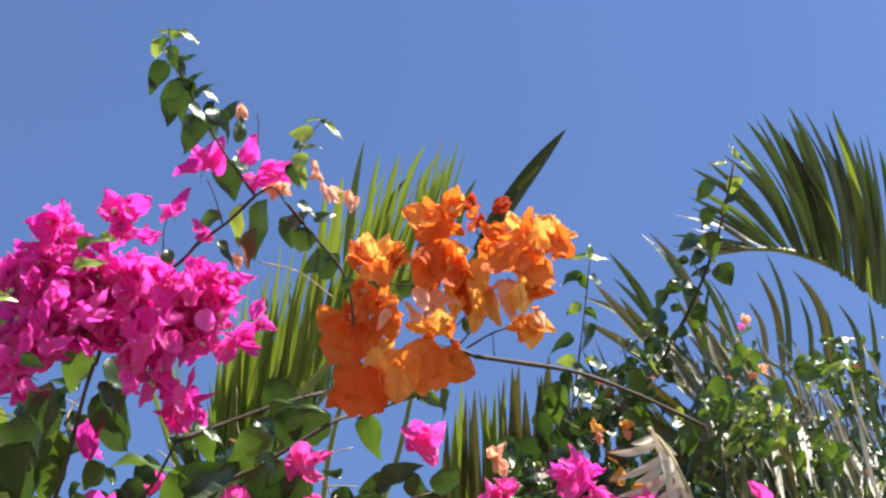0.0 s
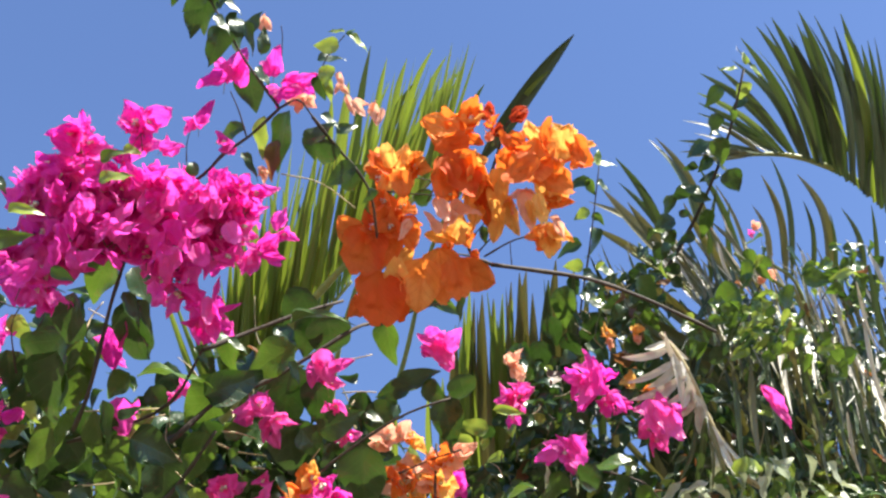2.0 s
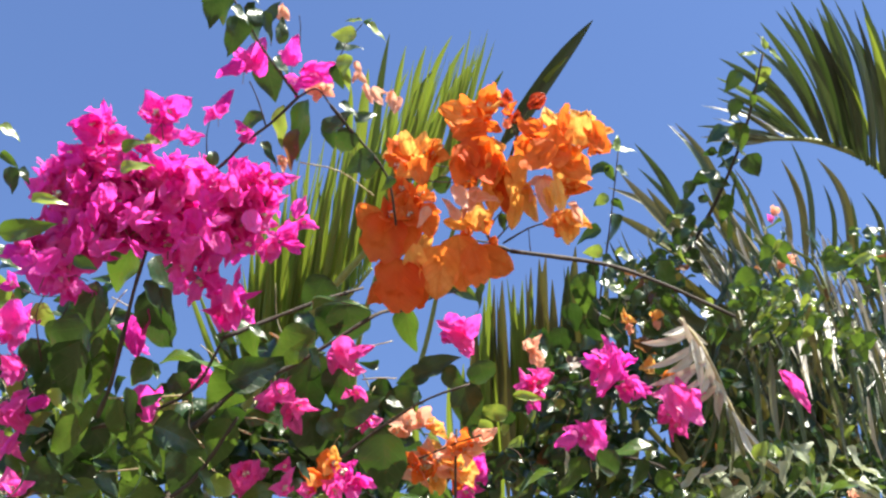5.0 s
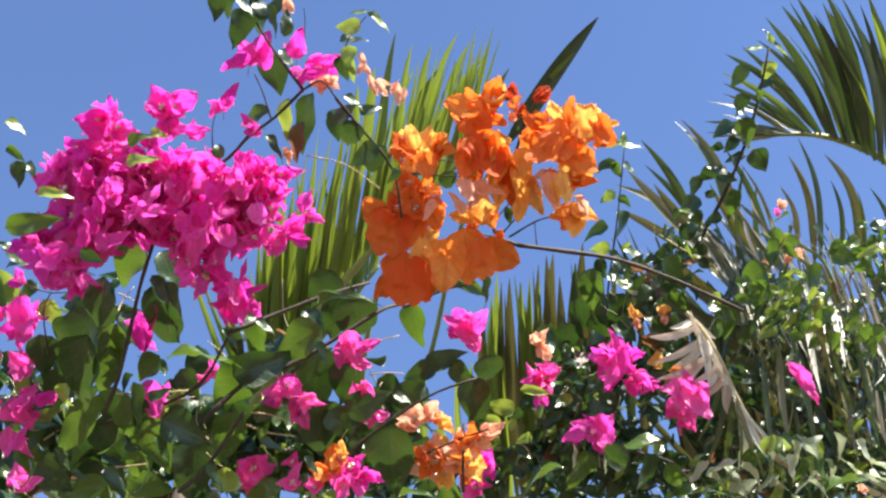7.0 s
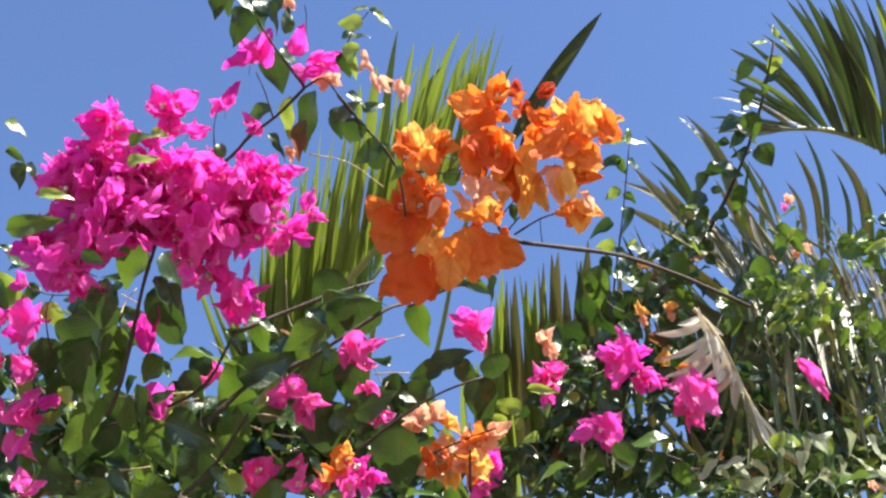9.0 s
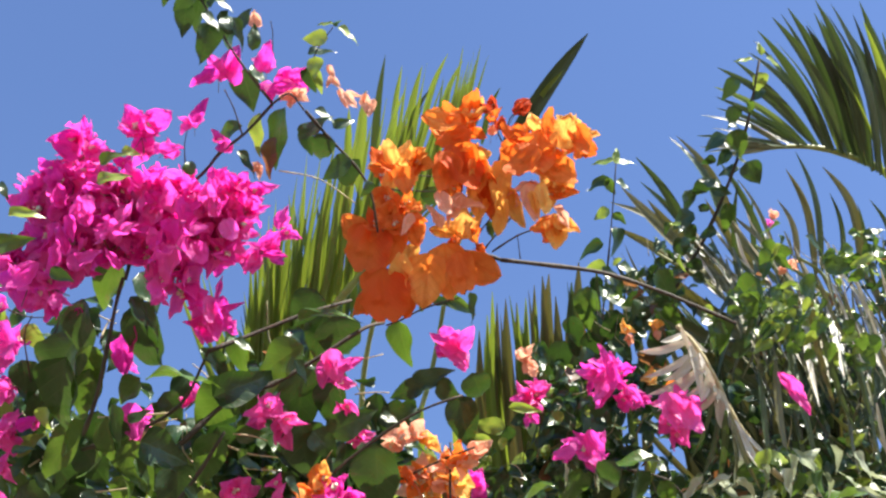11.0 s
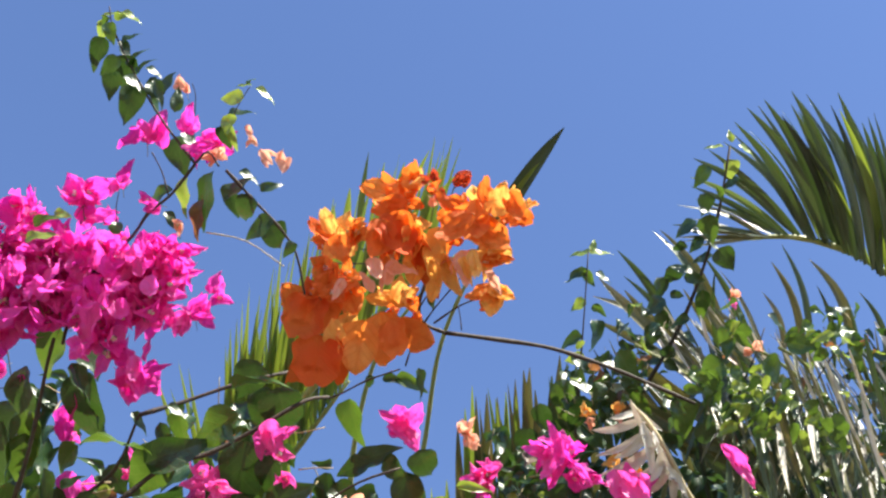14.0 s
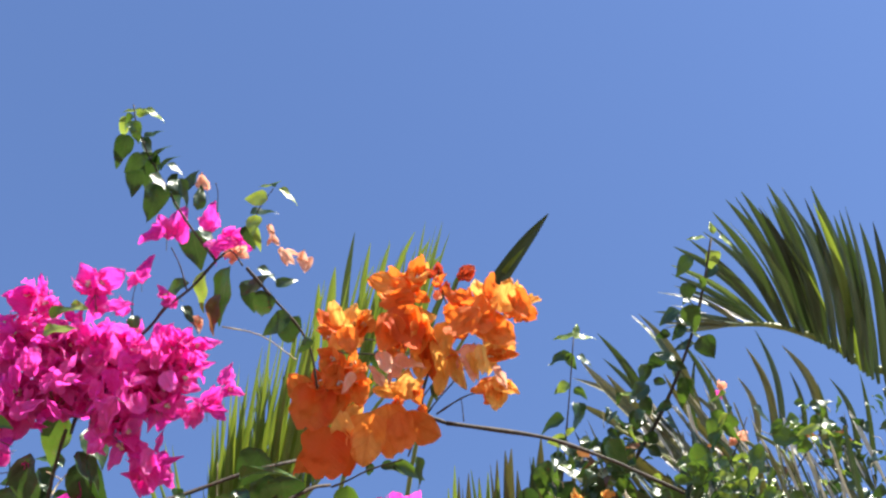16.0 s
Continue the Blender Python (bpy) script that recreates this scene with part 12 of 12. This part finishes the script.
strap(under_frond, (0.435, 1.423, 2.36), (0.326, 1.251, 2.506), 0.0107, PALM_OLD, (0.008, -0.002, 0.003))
strap(under_frond, (0.446, 1.427, 2.372), (0.338, 1.273, 2.461), 0.0114, PALM_SHADED, (-0.005, 0.002, -0.002))
strap(under_frond, (0.445, 1.432, 2.363), (0.285, 1.293, 2.435), 0.0093, PALM_SHADED, (-0.005, 0.003, -0.004))
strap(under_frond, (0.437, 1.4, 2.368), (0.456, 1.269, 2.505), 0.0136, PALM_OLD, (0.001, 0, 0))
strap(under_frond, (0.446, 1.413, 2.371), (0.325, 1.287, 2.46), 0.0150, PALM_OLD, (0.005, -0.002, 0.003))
strap(under_frond, (0.46, 1.421, 2.359), (0.456, 1.237, 2.51), 0.0136, PALM_SHADED, (0.007, 0, 0))
strap(under_frond, (0.465, 1.432, 2.37), (0.399, 1.275, 2.481), 0.0114, PALM_SHADED, (0.011, -0.002, 0.002))
strap(under_frond, (0.468, 1.414, 2.371), (0.413, 1.287, 2.447), 0.0129, PALM_SHADED, (-0.004, 0.001, -0.001))
strap(under_frond, (0.466, 1.433, 2.369), (0.474, 1.244, 2.498), 0.0114, PALM_SHADED, (0.003, 0, 0))
strap(under_frond, (0.479, 1.423, 2.366), (0.387, 1.297, 2.469), 0.0114, PALM_SHADED, (0.004, -0.001, 0.002))
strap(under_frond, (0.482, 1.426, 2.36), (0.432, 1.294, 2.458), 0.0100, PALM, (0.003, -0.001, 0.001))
strap(under_frond, (0.471, 1.411, 2.356), (0.437, 1.256, 2.49), 0.0129, PALM_SHADED, (-0.009, 0.001, -0.001))
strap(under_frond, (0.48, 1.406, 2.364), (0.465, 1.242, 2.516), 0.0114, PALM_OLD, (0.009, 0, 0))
strap(under_frond, (0.489, 1.432, 2.371), (0.489, 1.277, 2.488), 0.0136, PALM_SHADED, (-0.009, 0, 0.001))
strap(under_frond, (0.49, 1.409, 2.356), (0.325, 1.279, 2.465), 0.0114, PALM_SHADED, (0.005, -0.003, 0.004))
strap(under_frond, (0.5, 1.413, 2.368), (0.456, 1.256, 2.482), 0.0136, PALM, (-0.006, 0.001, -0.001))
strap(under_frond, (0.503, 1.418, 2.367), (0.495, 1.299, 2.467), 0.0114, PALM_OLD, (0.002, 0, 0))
strap(under_frond, (0.506, 1.411, 2.374), (0.463, 1.237, 2.509), 0.0150, PALM_SHADED, (-0.005, 0, 0))
strap(under_frond, (0.509, 1.408, 2.368), (0.431, 1.276, 2.447), 0.0129, PALM_SHADED, (0.003, -0.001, 0.001))
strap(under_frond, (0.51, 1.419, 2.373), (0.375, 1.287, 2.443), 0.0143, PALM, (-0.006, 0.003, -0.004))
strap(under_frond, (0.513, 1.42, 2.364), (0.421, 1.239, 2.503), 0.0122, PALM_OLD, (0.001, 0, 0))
strap(under_frond, (0.521, 1.423, 2.379), (0.39, 1.275, 2.477), 0.0150, PALM_SHADED, (-0.003, 0.001, -0.002))
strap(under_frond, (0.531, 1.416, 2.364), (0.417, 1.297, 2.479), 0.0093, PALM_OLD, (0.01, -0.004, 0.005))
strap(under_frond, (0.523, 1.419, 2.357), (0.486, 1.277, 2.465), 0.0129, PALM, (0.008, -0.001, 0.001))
strap(under_frond, (0.527, 1.407, 2.363), (0.408, 1.275, 2.467), 0.0150, PALM_SHADED, (-0.005, 0.002, -0.002))
strap(under_frond, (0.541, 1.424, 2.372), (0.447, 1.236, 2.511), 0.0107, PALM_SHADED, (0.009, -0.002, 0.002))
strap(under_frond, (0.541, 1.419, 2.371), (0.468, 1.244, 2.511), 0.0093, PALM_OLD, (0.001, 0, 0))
strap(under_frond, (0.54, 1.408, 2.367), (0.44, 1.305, 2.457), 0.0107, PALM_SHADED, (0.01, -0.005, 0.006))
strap(under_frond, (0.557, 1.417, 2.378), (0.575, 1.252, 2.532), 0.0143, PALM_SHADED, (0.007, 0.001, -0.001))
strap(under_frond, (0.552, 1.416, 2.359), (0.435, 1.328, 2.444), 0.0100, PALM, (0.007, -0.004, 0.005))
strap(under_frond, (0.568, 1.43, 2.369), (0.466, 1.316, 2.456), 0.0157, PALM_SHADED, (0.01, -0.005, 0.005))
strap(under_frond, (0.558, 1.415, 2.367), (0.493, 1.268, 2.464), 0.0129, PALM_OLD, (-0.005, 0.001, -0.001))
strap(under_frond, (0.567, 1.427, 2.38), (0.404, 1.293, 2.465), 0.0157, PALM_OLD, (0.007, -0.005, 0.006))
strap(under_frond, (0.568, 1.418, 2.37), (0.566, 1.278, 2.464), 0.0107, PALM_SHADED, (-0.003, 0, 0))
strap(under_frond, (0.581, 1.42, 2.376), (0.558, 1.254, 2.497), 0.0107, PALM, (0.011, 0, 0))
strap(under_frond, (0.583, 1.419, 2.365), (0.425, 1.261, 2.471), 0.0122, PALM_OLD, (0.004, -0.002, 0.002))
strap(crossing_frond, (0.335, 1.051, 2.548), (0.375, 1.06, 2.472), 0.0051, PALM_OLD, (0.004, -0.002, 0.002))
strap(crossing_frond, (0.266, 1.072, 2.537), (0.31, 1.087, 2.458), 0.0051, PALM_DRY_GLINT, (-0.003, 0.002, -0.002))
strap(crossing_frond, (0.351, 1.06, 2.543), (0.395, 1.083, 2.478), 0.0038, PALM_OLD, (-0.002, 0.001, -0.001))
strap(crossing_frond, (0.282, 1.064, 2.512), (0.315, 1.08, 2.43), 0.0051, PALM_OLD, (0.004, -0.001, 0.002))
strap(crossing_frond, (0.353, 1.063, 2.548), (0.399, 1.104, 2.46), 0.0038, PALM, (0.002, -0.001, 0.001))
strap(crossing_frond, (0.28, 1.061, 2.535), (0.306, 1.068, 2.466), 0.0038, PALM_OLD, (0.004, -0.001, 0.002))
strap(crossing_frond, (0.279, 1.068, 2.519), (0.318, 1.067, 2.45), 0.0045, PALM_OLD, (0.002, -0.001, 0.002))
strap(crossing_frond, (0.342, 1.079, 2.529), (0.41, 1.102, 2.451), 0.0051, PALM_OLD, (0, 0, 0))
strap(crossing_frond, (0.328, 1.056, 2.554), (0.373, 1.084, 2.469), 0.0038, PALM_OLD, (0.001, 0, 0))
strap(crossing_frond, (0.284, 1.061, 2.53), (0.327, 1.074, 2.441), 0.0051, PALM_DRY_GLINT, (0, 0, 0))
strap(crossing_frond, (0.324, 1.063, 2.506), (0.38, 1.088, 2.449), 0.0032, PALM_OLD, (-0.001, 0.001, -0.001))
strap(crossing_frond, (0.306, 1.053, 2.535), (0.365, 1.086, 2.454), 0.0058, PALM_OLD, (-0.001, 0, 0))
strap(crossing_frond, (0.321, 1.06, 2.509), (0.359, 1.088, 2.445), 0.0045, PALM, (0.004, -0.002, 0.002))
strap(crossing_frond, (0.281, 1.053, 2.528), (0.344, 1.083, 2.455), 0.0051, PALM_OLD, (0.001, 0, 0.001))
strap(crossing_frond, (0.315, 1.068, 2.545), (0.348, 1.084, 2.471), 0.0032, PALM_OLD, (-0.003, 0.001, -0.001))
strap(crossing_frond, (0.329, 1.051, 2.529), (0.389, 1.092, 2.457), 0.0051, PALM, (-0.001, 0, 0))
strap(crossing_frond, (0.281, 1.071, 2.526), (0.322, 1.09, 2.43), 0.0045, PALM_OLD, (0.001, 0, 0))
strap(crossing_frond, (0.272, 1.051, 2.531), (0.314, 1.061, 2.456), 0.0038, PALM, (0.004, -0.002, 0.002))
strap(crossing_frond, (0.324, 1.065, 2.509), (0.381, 1.087, 2.438), 0.0058, PALM_DRY_GLINT, (0.002, -0.001, 0.001))
strap(crossing_frond, (0.33, 1.068, 2.514), (0.374, 1.112, 2.433), 0.0045, PALM, (0.002, -0.001, 0.001))
strap(crossing_frond, (0.304, 1.073, 2.515), (0.336, 1.077, 2.45), 0.0032, PALM_DRY_GLINT, (0.002, -0.001, 0.001))
strap(crossing_frond, (0.285, 1.068, 2.519), (0.34, 1.09, 2.461), 0.0045, PALM, (0.001, -0.001, 0.001))
strap(crossing_frond, (0.299, 1.053, 2.535), (0.336, 1.079, 2.461), 0.0038, PALM_OLD, (-0.003, 0.001, -0.001))
strap(crossing_frond, (0.275, 1.064, 2.533), (0.303, 1.066, 2.462), 0.0051, PALM_DRY_GLINT, (0, 0, 0))
strap(crossing_frond, (0.352, 1.055, 2.547), (0.384, 1.079, 2.487), 0.0038, PALM_OLD, (-0.004, 0.001, -0.002))
strap(crossing_frond, (0.324, 1.038, 2.535), (0.357, 1.071, 2.473), 0.0051, PALM_OLD, (0, 0, 0))
strap(crossing_frond, (0.448, 1.103, 2.457), (0.46, 1.112, 2.384), 0.0051, PALM_OLD, (0.002, 0, 0.001))
strap(crossing_frond, (0.493, 1.088, 2.486), (0.504, 1.096, 2.414), 0.0038, PALM_OLD, (0.003, -0.001, 0.001))
strap(crossing_frond, (0.477, 1.093, 2.481), (0.514, 1.115, 2.398), 0.0032, PALM_OLD, (0.003, -0.001, 0.002))
strap(crossing_frond, (0.449, 1.053, 2.514), (0.461, 1.061, 2.422), 0.0038, PALM_OLD, (0.002, 0, 0.001))
strap(crossing_frond, (0.457, 1.088, 2.483), (0.474, 1.094, 2.418), 0.0044, PALM_OLD, (-0.002, 0.001, -0.001))
strap(crossing_frond, (0.488, 1.073, 2.492), (0.529, 1.099, 2.419), 0.0057, PALM, (-0.002, 0.001, -0.001))
strap(crossing_frond, (0.495, 1.059, 2.5), (0.517, 1.095, 2.43), 0.0038, PALM, (0.005, -0.001, 0.001))
strap(crossing_frond, (0.466, 1.085, 2.448), (0.498, 1.125, 2.405), 0.0057, PALM_DRY_GLINT, (-0.002, 0.001, -0.001))
strap(crossing_frond, (0.427, 1.053, 2.521), (0.447, 1.059, 2.446), 0.0038, PALM_OLD, (-0.004, 0.001, -0.001))
strap(crossing_frond, (0.428, 1.062, 2.492), (0.457, 1.073, 2.426), 0.0044, PALM_DRY_GLINT, (0.003, -0.001, 0.002))
strap(crossing_frond, (0.469, 1.083, 2.487), (0.501, 1.105, 2.409), 0.0038, PALM_OLD, (0.003, -0.001, 0.002))
strap(crossing_frond, (0.501, 1.042, 2.509), (0.527, 1.069, 2.414), 0.0057, PALM_DRY_GLINT, (-0.001, 0, 0))
strap(crossing_frond, (0.483, 1.071, 2.509), (0.51, 1.082, 2.441), 0.0038, PALM_DRY_GLINT, (0.003, -0.001, 0.001))
strap(crossing_frond, (0.492, 1.069, 2.474), (0.523, 1.121, 2.411), 0.0038, PALM_DRY_GLINT, (-0.004, 0.001, -0.001))
strap(crossing_frond, (0.43, 1.051, 2.507), (0.437, 1.049, 2.438), 0.0057, PALM_DRY_GLINT, (-0.003, 0.001, -0.001))
strap(crossing_frond, (0.446, 1.077, 2.497), (0.463, 1.068, 2.419), 0.0051, PALM, (-0.003, 0.001, -0.002))
strap(crossing_frond, (0.458, 1.069, 2.509), (0.503, 1.098, 2.428), 0.0057, PALM_OLD, (-0.002, 0.001, -0.001))
strap(crossing_frond, (0.456, 1.09, 2.474), (0.474, 1.103, 2.376), 0.0057, PALM_DRY_GLINT, (-0.003, 0.001, -0.001))
strap(crossing_frond, (0.504, 1.083, 2.489), (0.525, 1.107, 2.411), 0.0044, PALM_OLD, (0.003, -0.001, 0.001))
strap(crossing_frond, (0.433, 1.046, 2.499), (0.484, 1.098, 2.435), 0.0032, PALM_DRY_GLINT, (-0.002, 0.001, -0.001))
strap(strap_frond, (0.546, 1.244, 2.508), (0.465, 1.134, 2.573), 0.0063, PALM, (0.001, 0, 0))
strap(strap_frond, (0.453, 1.229, 2.503), (0.414, 1.123, 2.594), 0.0050, PALM_OLD, (-0.001, 0, 0))
strap(strap_frond, (0.461, 1.237, 2.521), (0.393, 1.139, 2.568), 0.0069, PALM_OLD, (-0.003, 0.001, -0.001))
strap(strap_frond, (0.409, 1.233, 2.521), (0.334, 1.128, 2.562), 0.0056, PALM_OLD, (0.004, -0.002, 0.002))
strap(strap_frond, (0.443, 1.244, 2.506), (0.405, 1.143, 2.575), 0.0063, PALM, (-0.001, 0, 0))
strap(strap_frond, (0.552, 1.236, 2.516), (0.531, 1.136, 2.598), 0.0056, PALM_OLD, (-0.002, 0, 0))
strap(strap_frond, (0.463, 1.242, 2.506), (0.38, 1.135, 2.6), 0.0063, PALM_OLD, (-0.004, 0.001, -0.002))
strap(strap_frond, (0.467, 1.24, 2.482), (0.424, 1.15, 2.557), 0.0063, PALM_OLD, (-0.001, 0, 0))
strap(strap_frond, (0.529, 1.219, 2.513), (0.494, 1.114, 2.606), 0.0044, PALM_OLD, (0.003, 0, 0))
strap(strap_frond, (0.552, 1.233, 2.498), (0.502, 1.163, 2.569), 0.0063, PALM_OLD, (0, 0, 0))
strap(strap_frond, (0.454, 1.224, 2.512), (0.39, 1.139, 2.573), 0.0050, PALM, (-0.002, 0.001, -0.001))
strap(strap_frond, (0.439, 1.242, 2.504), (0.4, 1.15, 2.583), 0.0075, PALM, (-0.005, 0.001, -0.001))
strap(strap_frond, (0.505, 1.245, 2.513), (0.436, 1.114, 2.596), 0.0044, PALM, (0.001, 0, 0))
strap(strap_frond, (0.558, 1.243, 2.516), (0.499, 1.139, 2.601), 0.0069, PALM, (0.004, -0.001, 0.001))
strap(strap_frond, (0.391, 1.238, 2.51), (0.355, 1.121, 2.586), 0.0056, PALM_OLD, (0.004, -0.001, 0.001))
strap(strap_frond, (0.484, 1.25, 2.497), (0.437, 1.125, 2.585), 0.0069, PALM, (-0.004, 0.001, -0.001))
strap(strap_frond, (0.55, 1.234, 2.517), (0.5, 1.123, 2.567), 0.0063, PALM, (-0.004, 0.001, -0.001))
strap(strap_frond, (0.42, 1.236, 2.504), (0.366, 1.108, 2.597), 0.0075, PALM_OLD, (-0.003, 0.001, -0.001))
strap(strap_frond, (0.447, 1.249, 2.504), (0.374, 1.141, 2.549), 0.0063, PALM, (-0.001, 0, 0))
strap(strap_frond, (0.488, 1.246, 2.496), (0.442, 1.127, 2.573), 0.0069, PALM_OLD, (0.003, -0.001, 0.001))
strap(strap_frond, (0.478, 1.236, 2.504), (0.417, 1.125, 2.573), 0.0050, PALM_OLD, (-0.002, 0.001, -0.001))
strap(strap_frond, (0.507, 1.24, 2.479), (0.49, 1.163, 2.553), 0.0044, PALM_OLD, (-0.004, 0, 0))
strap(strap_frond, (0.287, 1.224, 2.515), (0.211, 1.148, 2.572), 0.0081, PALM_OLD, (0.003, -0.002, 0.002))
strap(strap_frond, (0.363, 1.251, 2.489), (0.337, 1.176, 2.543), 0.0075, PALM_OLD, (0.002, 0, 0))
strap(strap_frond, (0.271, 1.235, 2.501), (0.192, 1.171, 2.57), 0.0075, PALM_OLD, (-0.003, 0.002, -0.002))
strap(strap_frond, (0.315, 1.232, 2.505), (0.239, 1.145, 2.565), 0.0075, PALM_OLD, (-0.002, 0.001, -0.001))
strap(strap_frond, (0.309, 1.252, 2.499), (0.217, 1.179, 2.558), 0.0069, PALM_SHADED, (0.002, -0.001, 0.001))
strap(strap_frond, (0.301, 1.247, 2.514), (0.252, 1.15, 2.591), 0.0063, PALM_OLD, (-0.004, 0.001, -0.001))
strap(strap_frond, (0.295, 1.238, 2.492), (0.25, 1.177, 2.535), 0.0081, PALM, (-0.004, 0.001, -0.002))
strap(strap_frond, (0.343, 1.242, 2.486), (0.288, 1.192, 2.527), 0.0069, PALM, (0.002, -0.001, 0.001))
strap(strap_frond, (0.306, 1.238, 2.489), (0.229, 1.163, 2.532), 0.0075, PALM, (0.002, -0.001, 0.001))
strap(strap_frond, (0.283, 1.229, 2.522), (0.219, 1.145, 2.6), 0.0056, PALM_OLD, (-0.004, 0.001, -0.002))
strap(strap_frond, (0.261, 1.236, 2.508), (0.213, 1.139, 2.58), 0.0069, PALM_OLD, (-0.001, 0, 0))
strap(strap_frond, (0.325, 1.223, 2.502), (0.234, 1.152, 2.569), 0.0075, PALM, (-0.001, 0, -0.001))
strap(strap_frond, (0.295, 1.227, 2.504), (0.236, 1.155, 2.551), 0.0075, PALM_OLD, (0.004, -0.002, 0.002))
strap(strap_frond, (0.266, 1.237, 2.505), (0.2, 1.126, 2.563), 0.0081, PALM_SHADED, (-0.002, 0.001, -0.001))
strap(strap_frond, (0.308, 1.223, 2.517), (0.246, 1.133, 2.592), 0.0063, PALM, (-0.004, 0.001, -0.002))
strap(strap_frond, (0.257, 1.228, 2.511), (0.209, 1.151, 2.544), 0.0056, PALM_OLD, (0, 0, 0))
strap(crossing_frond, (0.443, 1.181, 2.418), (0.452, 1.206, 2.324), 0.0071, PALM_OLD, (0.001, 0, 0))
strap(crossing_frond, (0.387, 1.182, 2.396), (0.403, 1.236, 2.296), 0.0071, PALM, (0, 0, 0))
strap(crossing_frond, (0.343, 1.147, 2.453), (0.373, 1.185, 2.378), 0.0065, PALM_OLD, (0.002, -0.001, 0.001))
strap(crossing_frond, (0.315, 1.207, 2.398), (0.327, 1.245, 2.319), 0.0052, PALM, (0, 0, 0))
strap(crossing_frond, (0.394, 1.138, 2.472), (0.441, 1.166, 2.407), 0.0078, PALM_SHADED, (-0.004, 0.002, -0.002))
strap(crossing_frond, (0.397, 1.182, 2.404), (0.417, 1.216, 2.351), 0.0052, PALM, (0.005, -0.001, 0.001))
strap(crossing_frond, (0.423, 1.191, 2.417), (0.452, 1.191, 2.354), 0.0065, PALM_SHADED, (-0.004, 0.002, -0.002))
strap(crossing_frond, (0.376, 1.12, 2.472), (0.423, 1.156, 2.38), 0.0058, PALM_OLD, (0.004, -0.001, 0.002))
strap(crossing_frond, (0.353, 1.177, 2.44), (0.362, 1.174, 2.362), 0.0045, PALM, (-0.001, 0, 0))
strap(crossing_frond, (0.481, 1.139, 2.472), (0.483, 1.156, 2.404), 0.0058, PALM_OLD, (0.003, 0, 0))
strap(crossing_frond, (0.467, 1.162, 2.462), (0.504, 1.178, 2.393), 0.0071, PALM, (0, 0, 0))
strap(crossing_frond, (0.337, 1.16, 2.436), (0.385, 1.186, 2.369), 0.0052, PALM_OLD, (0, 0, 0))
strap(crossing_frond, (0.364, 1.186, 2.418), (0.387, 1.209, 2.317), 0.0065, PALM_SHADED, (0, 0, 0))
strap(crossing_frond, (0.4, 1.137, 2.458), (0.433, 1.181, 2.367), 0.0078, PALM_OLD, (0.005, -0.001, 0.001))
strap(crossing_frond, (0.497, 1.177, 2.408), (0.555, 1.228, 2.331), 0.0058, PALM_SHADED, (-0.003, 0.001, -0.001))
strap(crossing_frond, (0.443, 1.175, 2.425), (0.475, 1.192, 2.353), 0.0071, PALM_SHADED, (-0.004, 0.001, -0.002))
strap(crossing_frond, (0.31, 1.142, 2.442), (0.331, 1.21, 2.355), 0.0071, PALM_SHADED, (-0.004, 0.001, -0.001))
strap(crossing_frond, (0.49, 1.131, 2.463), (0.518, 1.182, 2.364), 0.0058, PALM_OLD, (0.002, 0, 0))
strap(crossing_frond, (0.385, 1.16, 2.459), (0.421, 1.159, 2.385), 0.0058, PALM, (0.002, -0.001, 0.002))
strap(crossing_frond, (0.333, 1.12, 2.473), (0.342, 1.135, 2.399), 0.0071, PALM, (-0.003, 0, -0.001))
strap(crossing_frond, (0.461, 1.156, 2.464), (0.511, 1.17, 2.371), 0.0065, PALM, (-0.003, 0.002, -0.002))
strap(crossing_frond, (0.349, 1.137, 2.47), (0.386, 1.191, 2.386), 0.0058, PALM_SHADED, (-0.004, 0.001, -0.001))
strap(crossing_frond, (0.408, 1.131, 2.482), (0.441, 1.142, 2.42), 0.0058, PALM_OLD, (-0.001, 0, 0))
strap(crossing_frond, (0.496, 1.184, 2.391), (0.534, 1.22, 2.324), 0.0052, PALM_SHADED, (0.004, -0.001, 0.002))
foliage(magenta_bush, (-0.274, 1.058, 1.45), (0.36, .22, 0.28), 150, .075, .08, .05, .5, 6)
foliage(magenta_bush, (-0.274, 1.058, 1), (0.32, .22, 0.28), 103, .075, .08, .05, .5, 6)
foliage(magenta_bush, (-0.274, 1.058, 0.55), (0.26, .22, 0.25), 56, .075, .08, .05, .5, 6)
foliage(orange_bush, (0.164, 1.135, 1.45), (0.36, .22, 0.28), 90, .075, .08, .05, .5, 6)
foliage(orange_bush, (0.164, 1.135, 1), (0.32, .22, 0.28), 62, .075, .08, .05, .5, 6)
foliage(orange_bush, (0.164, 1.135, 0.55), (0.26, .22, 0.25), 34, .075, .08, .05, .5, 6)
foliage(green_bush, (0.313, 1.135, 1.45), (0.36, .22, 0.28), 130, .075, .08, .05, .5, 6)
foliage(green_bush, (0.313, 1.135, 1), (0.32, .22, 0.28), 89, .075, .08, .05, .5, 6)
foliage(green_bush, (0.313, 1.135, 0.55), (0.26, .22, 0.25), 49, .075, .08, .05, .5, 6)
join_foliage()
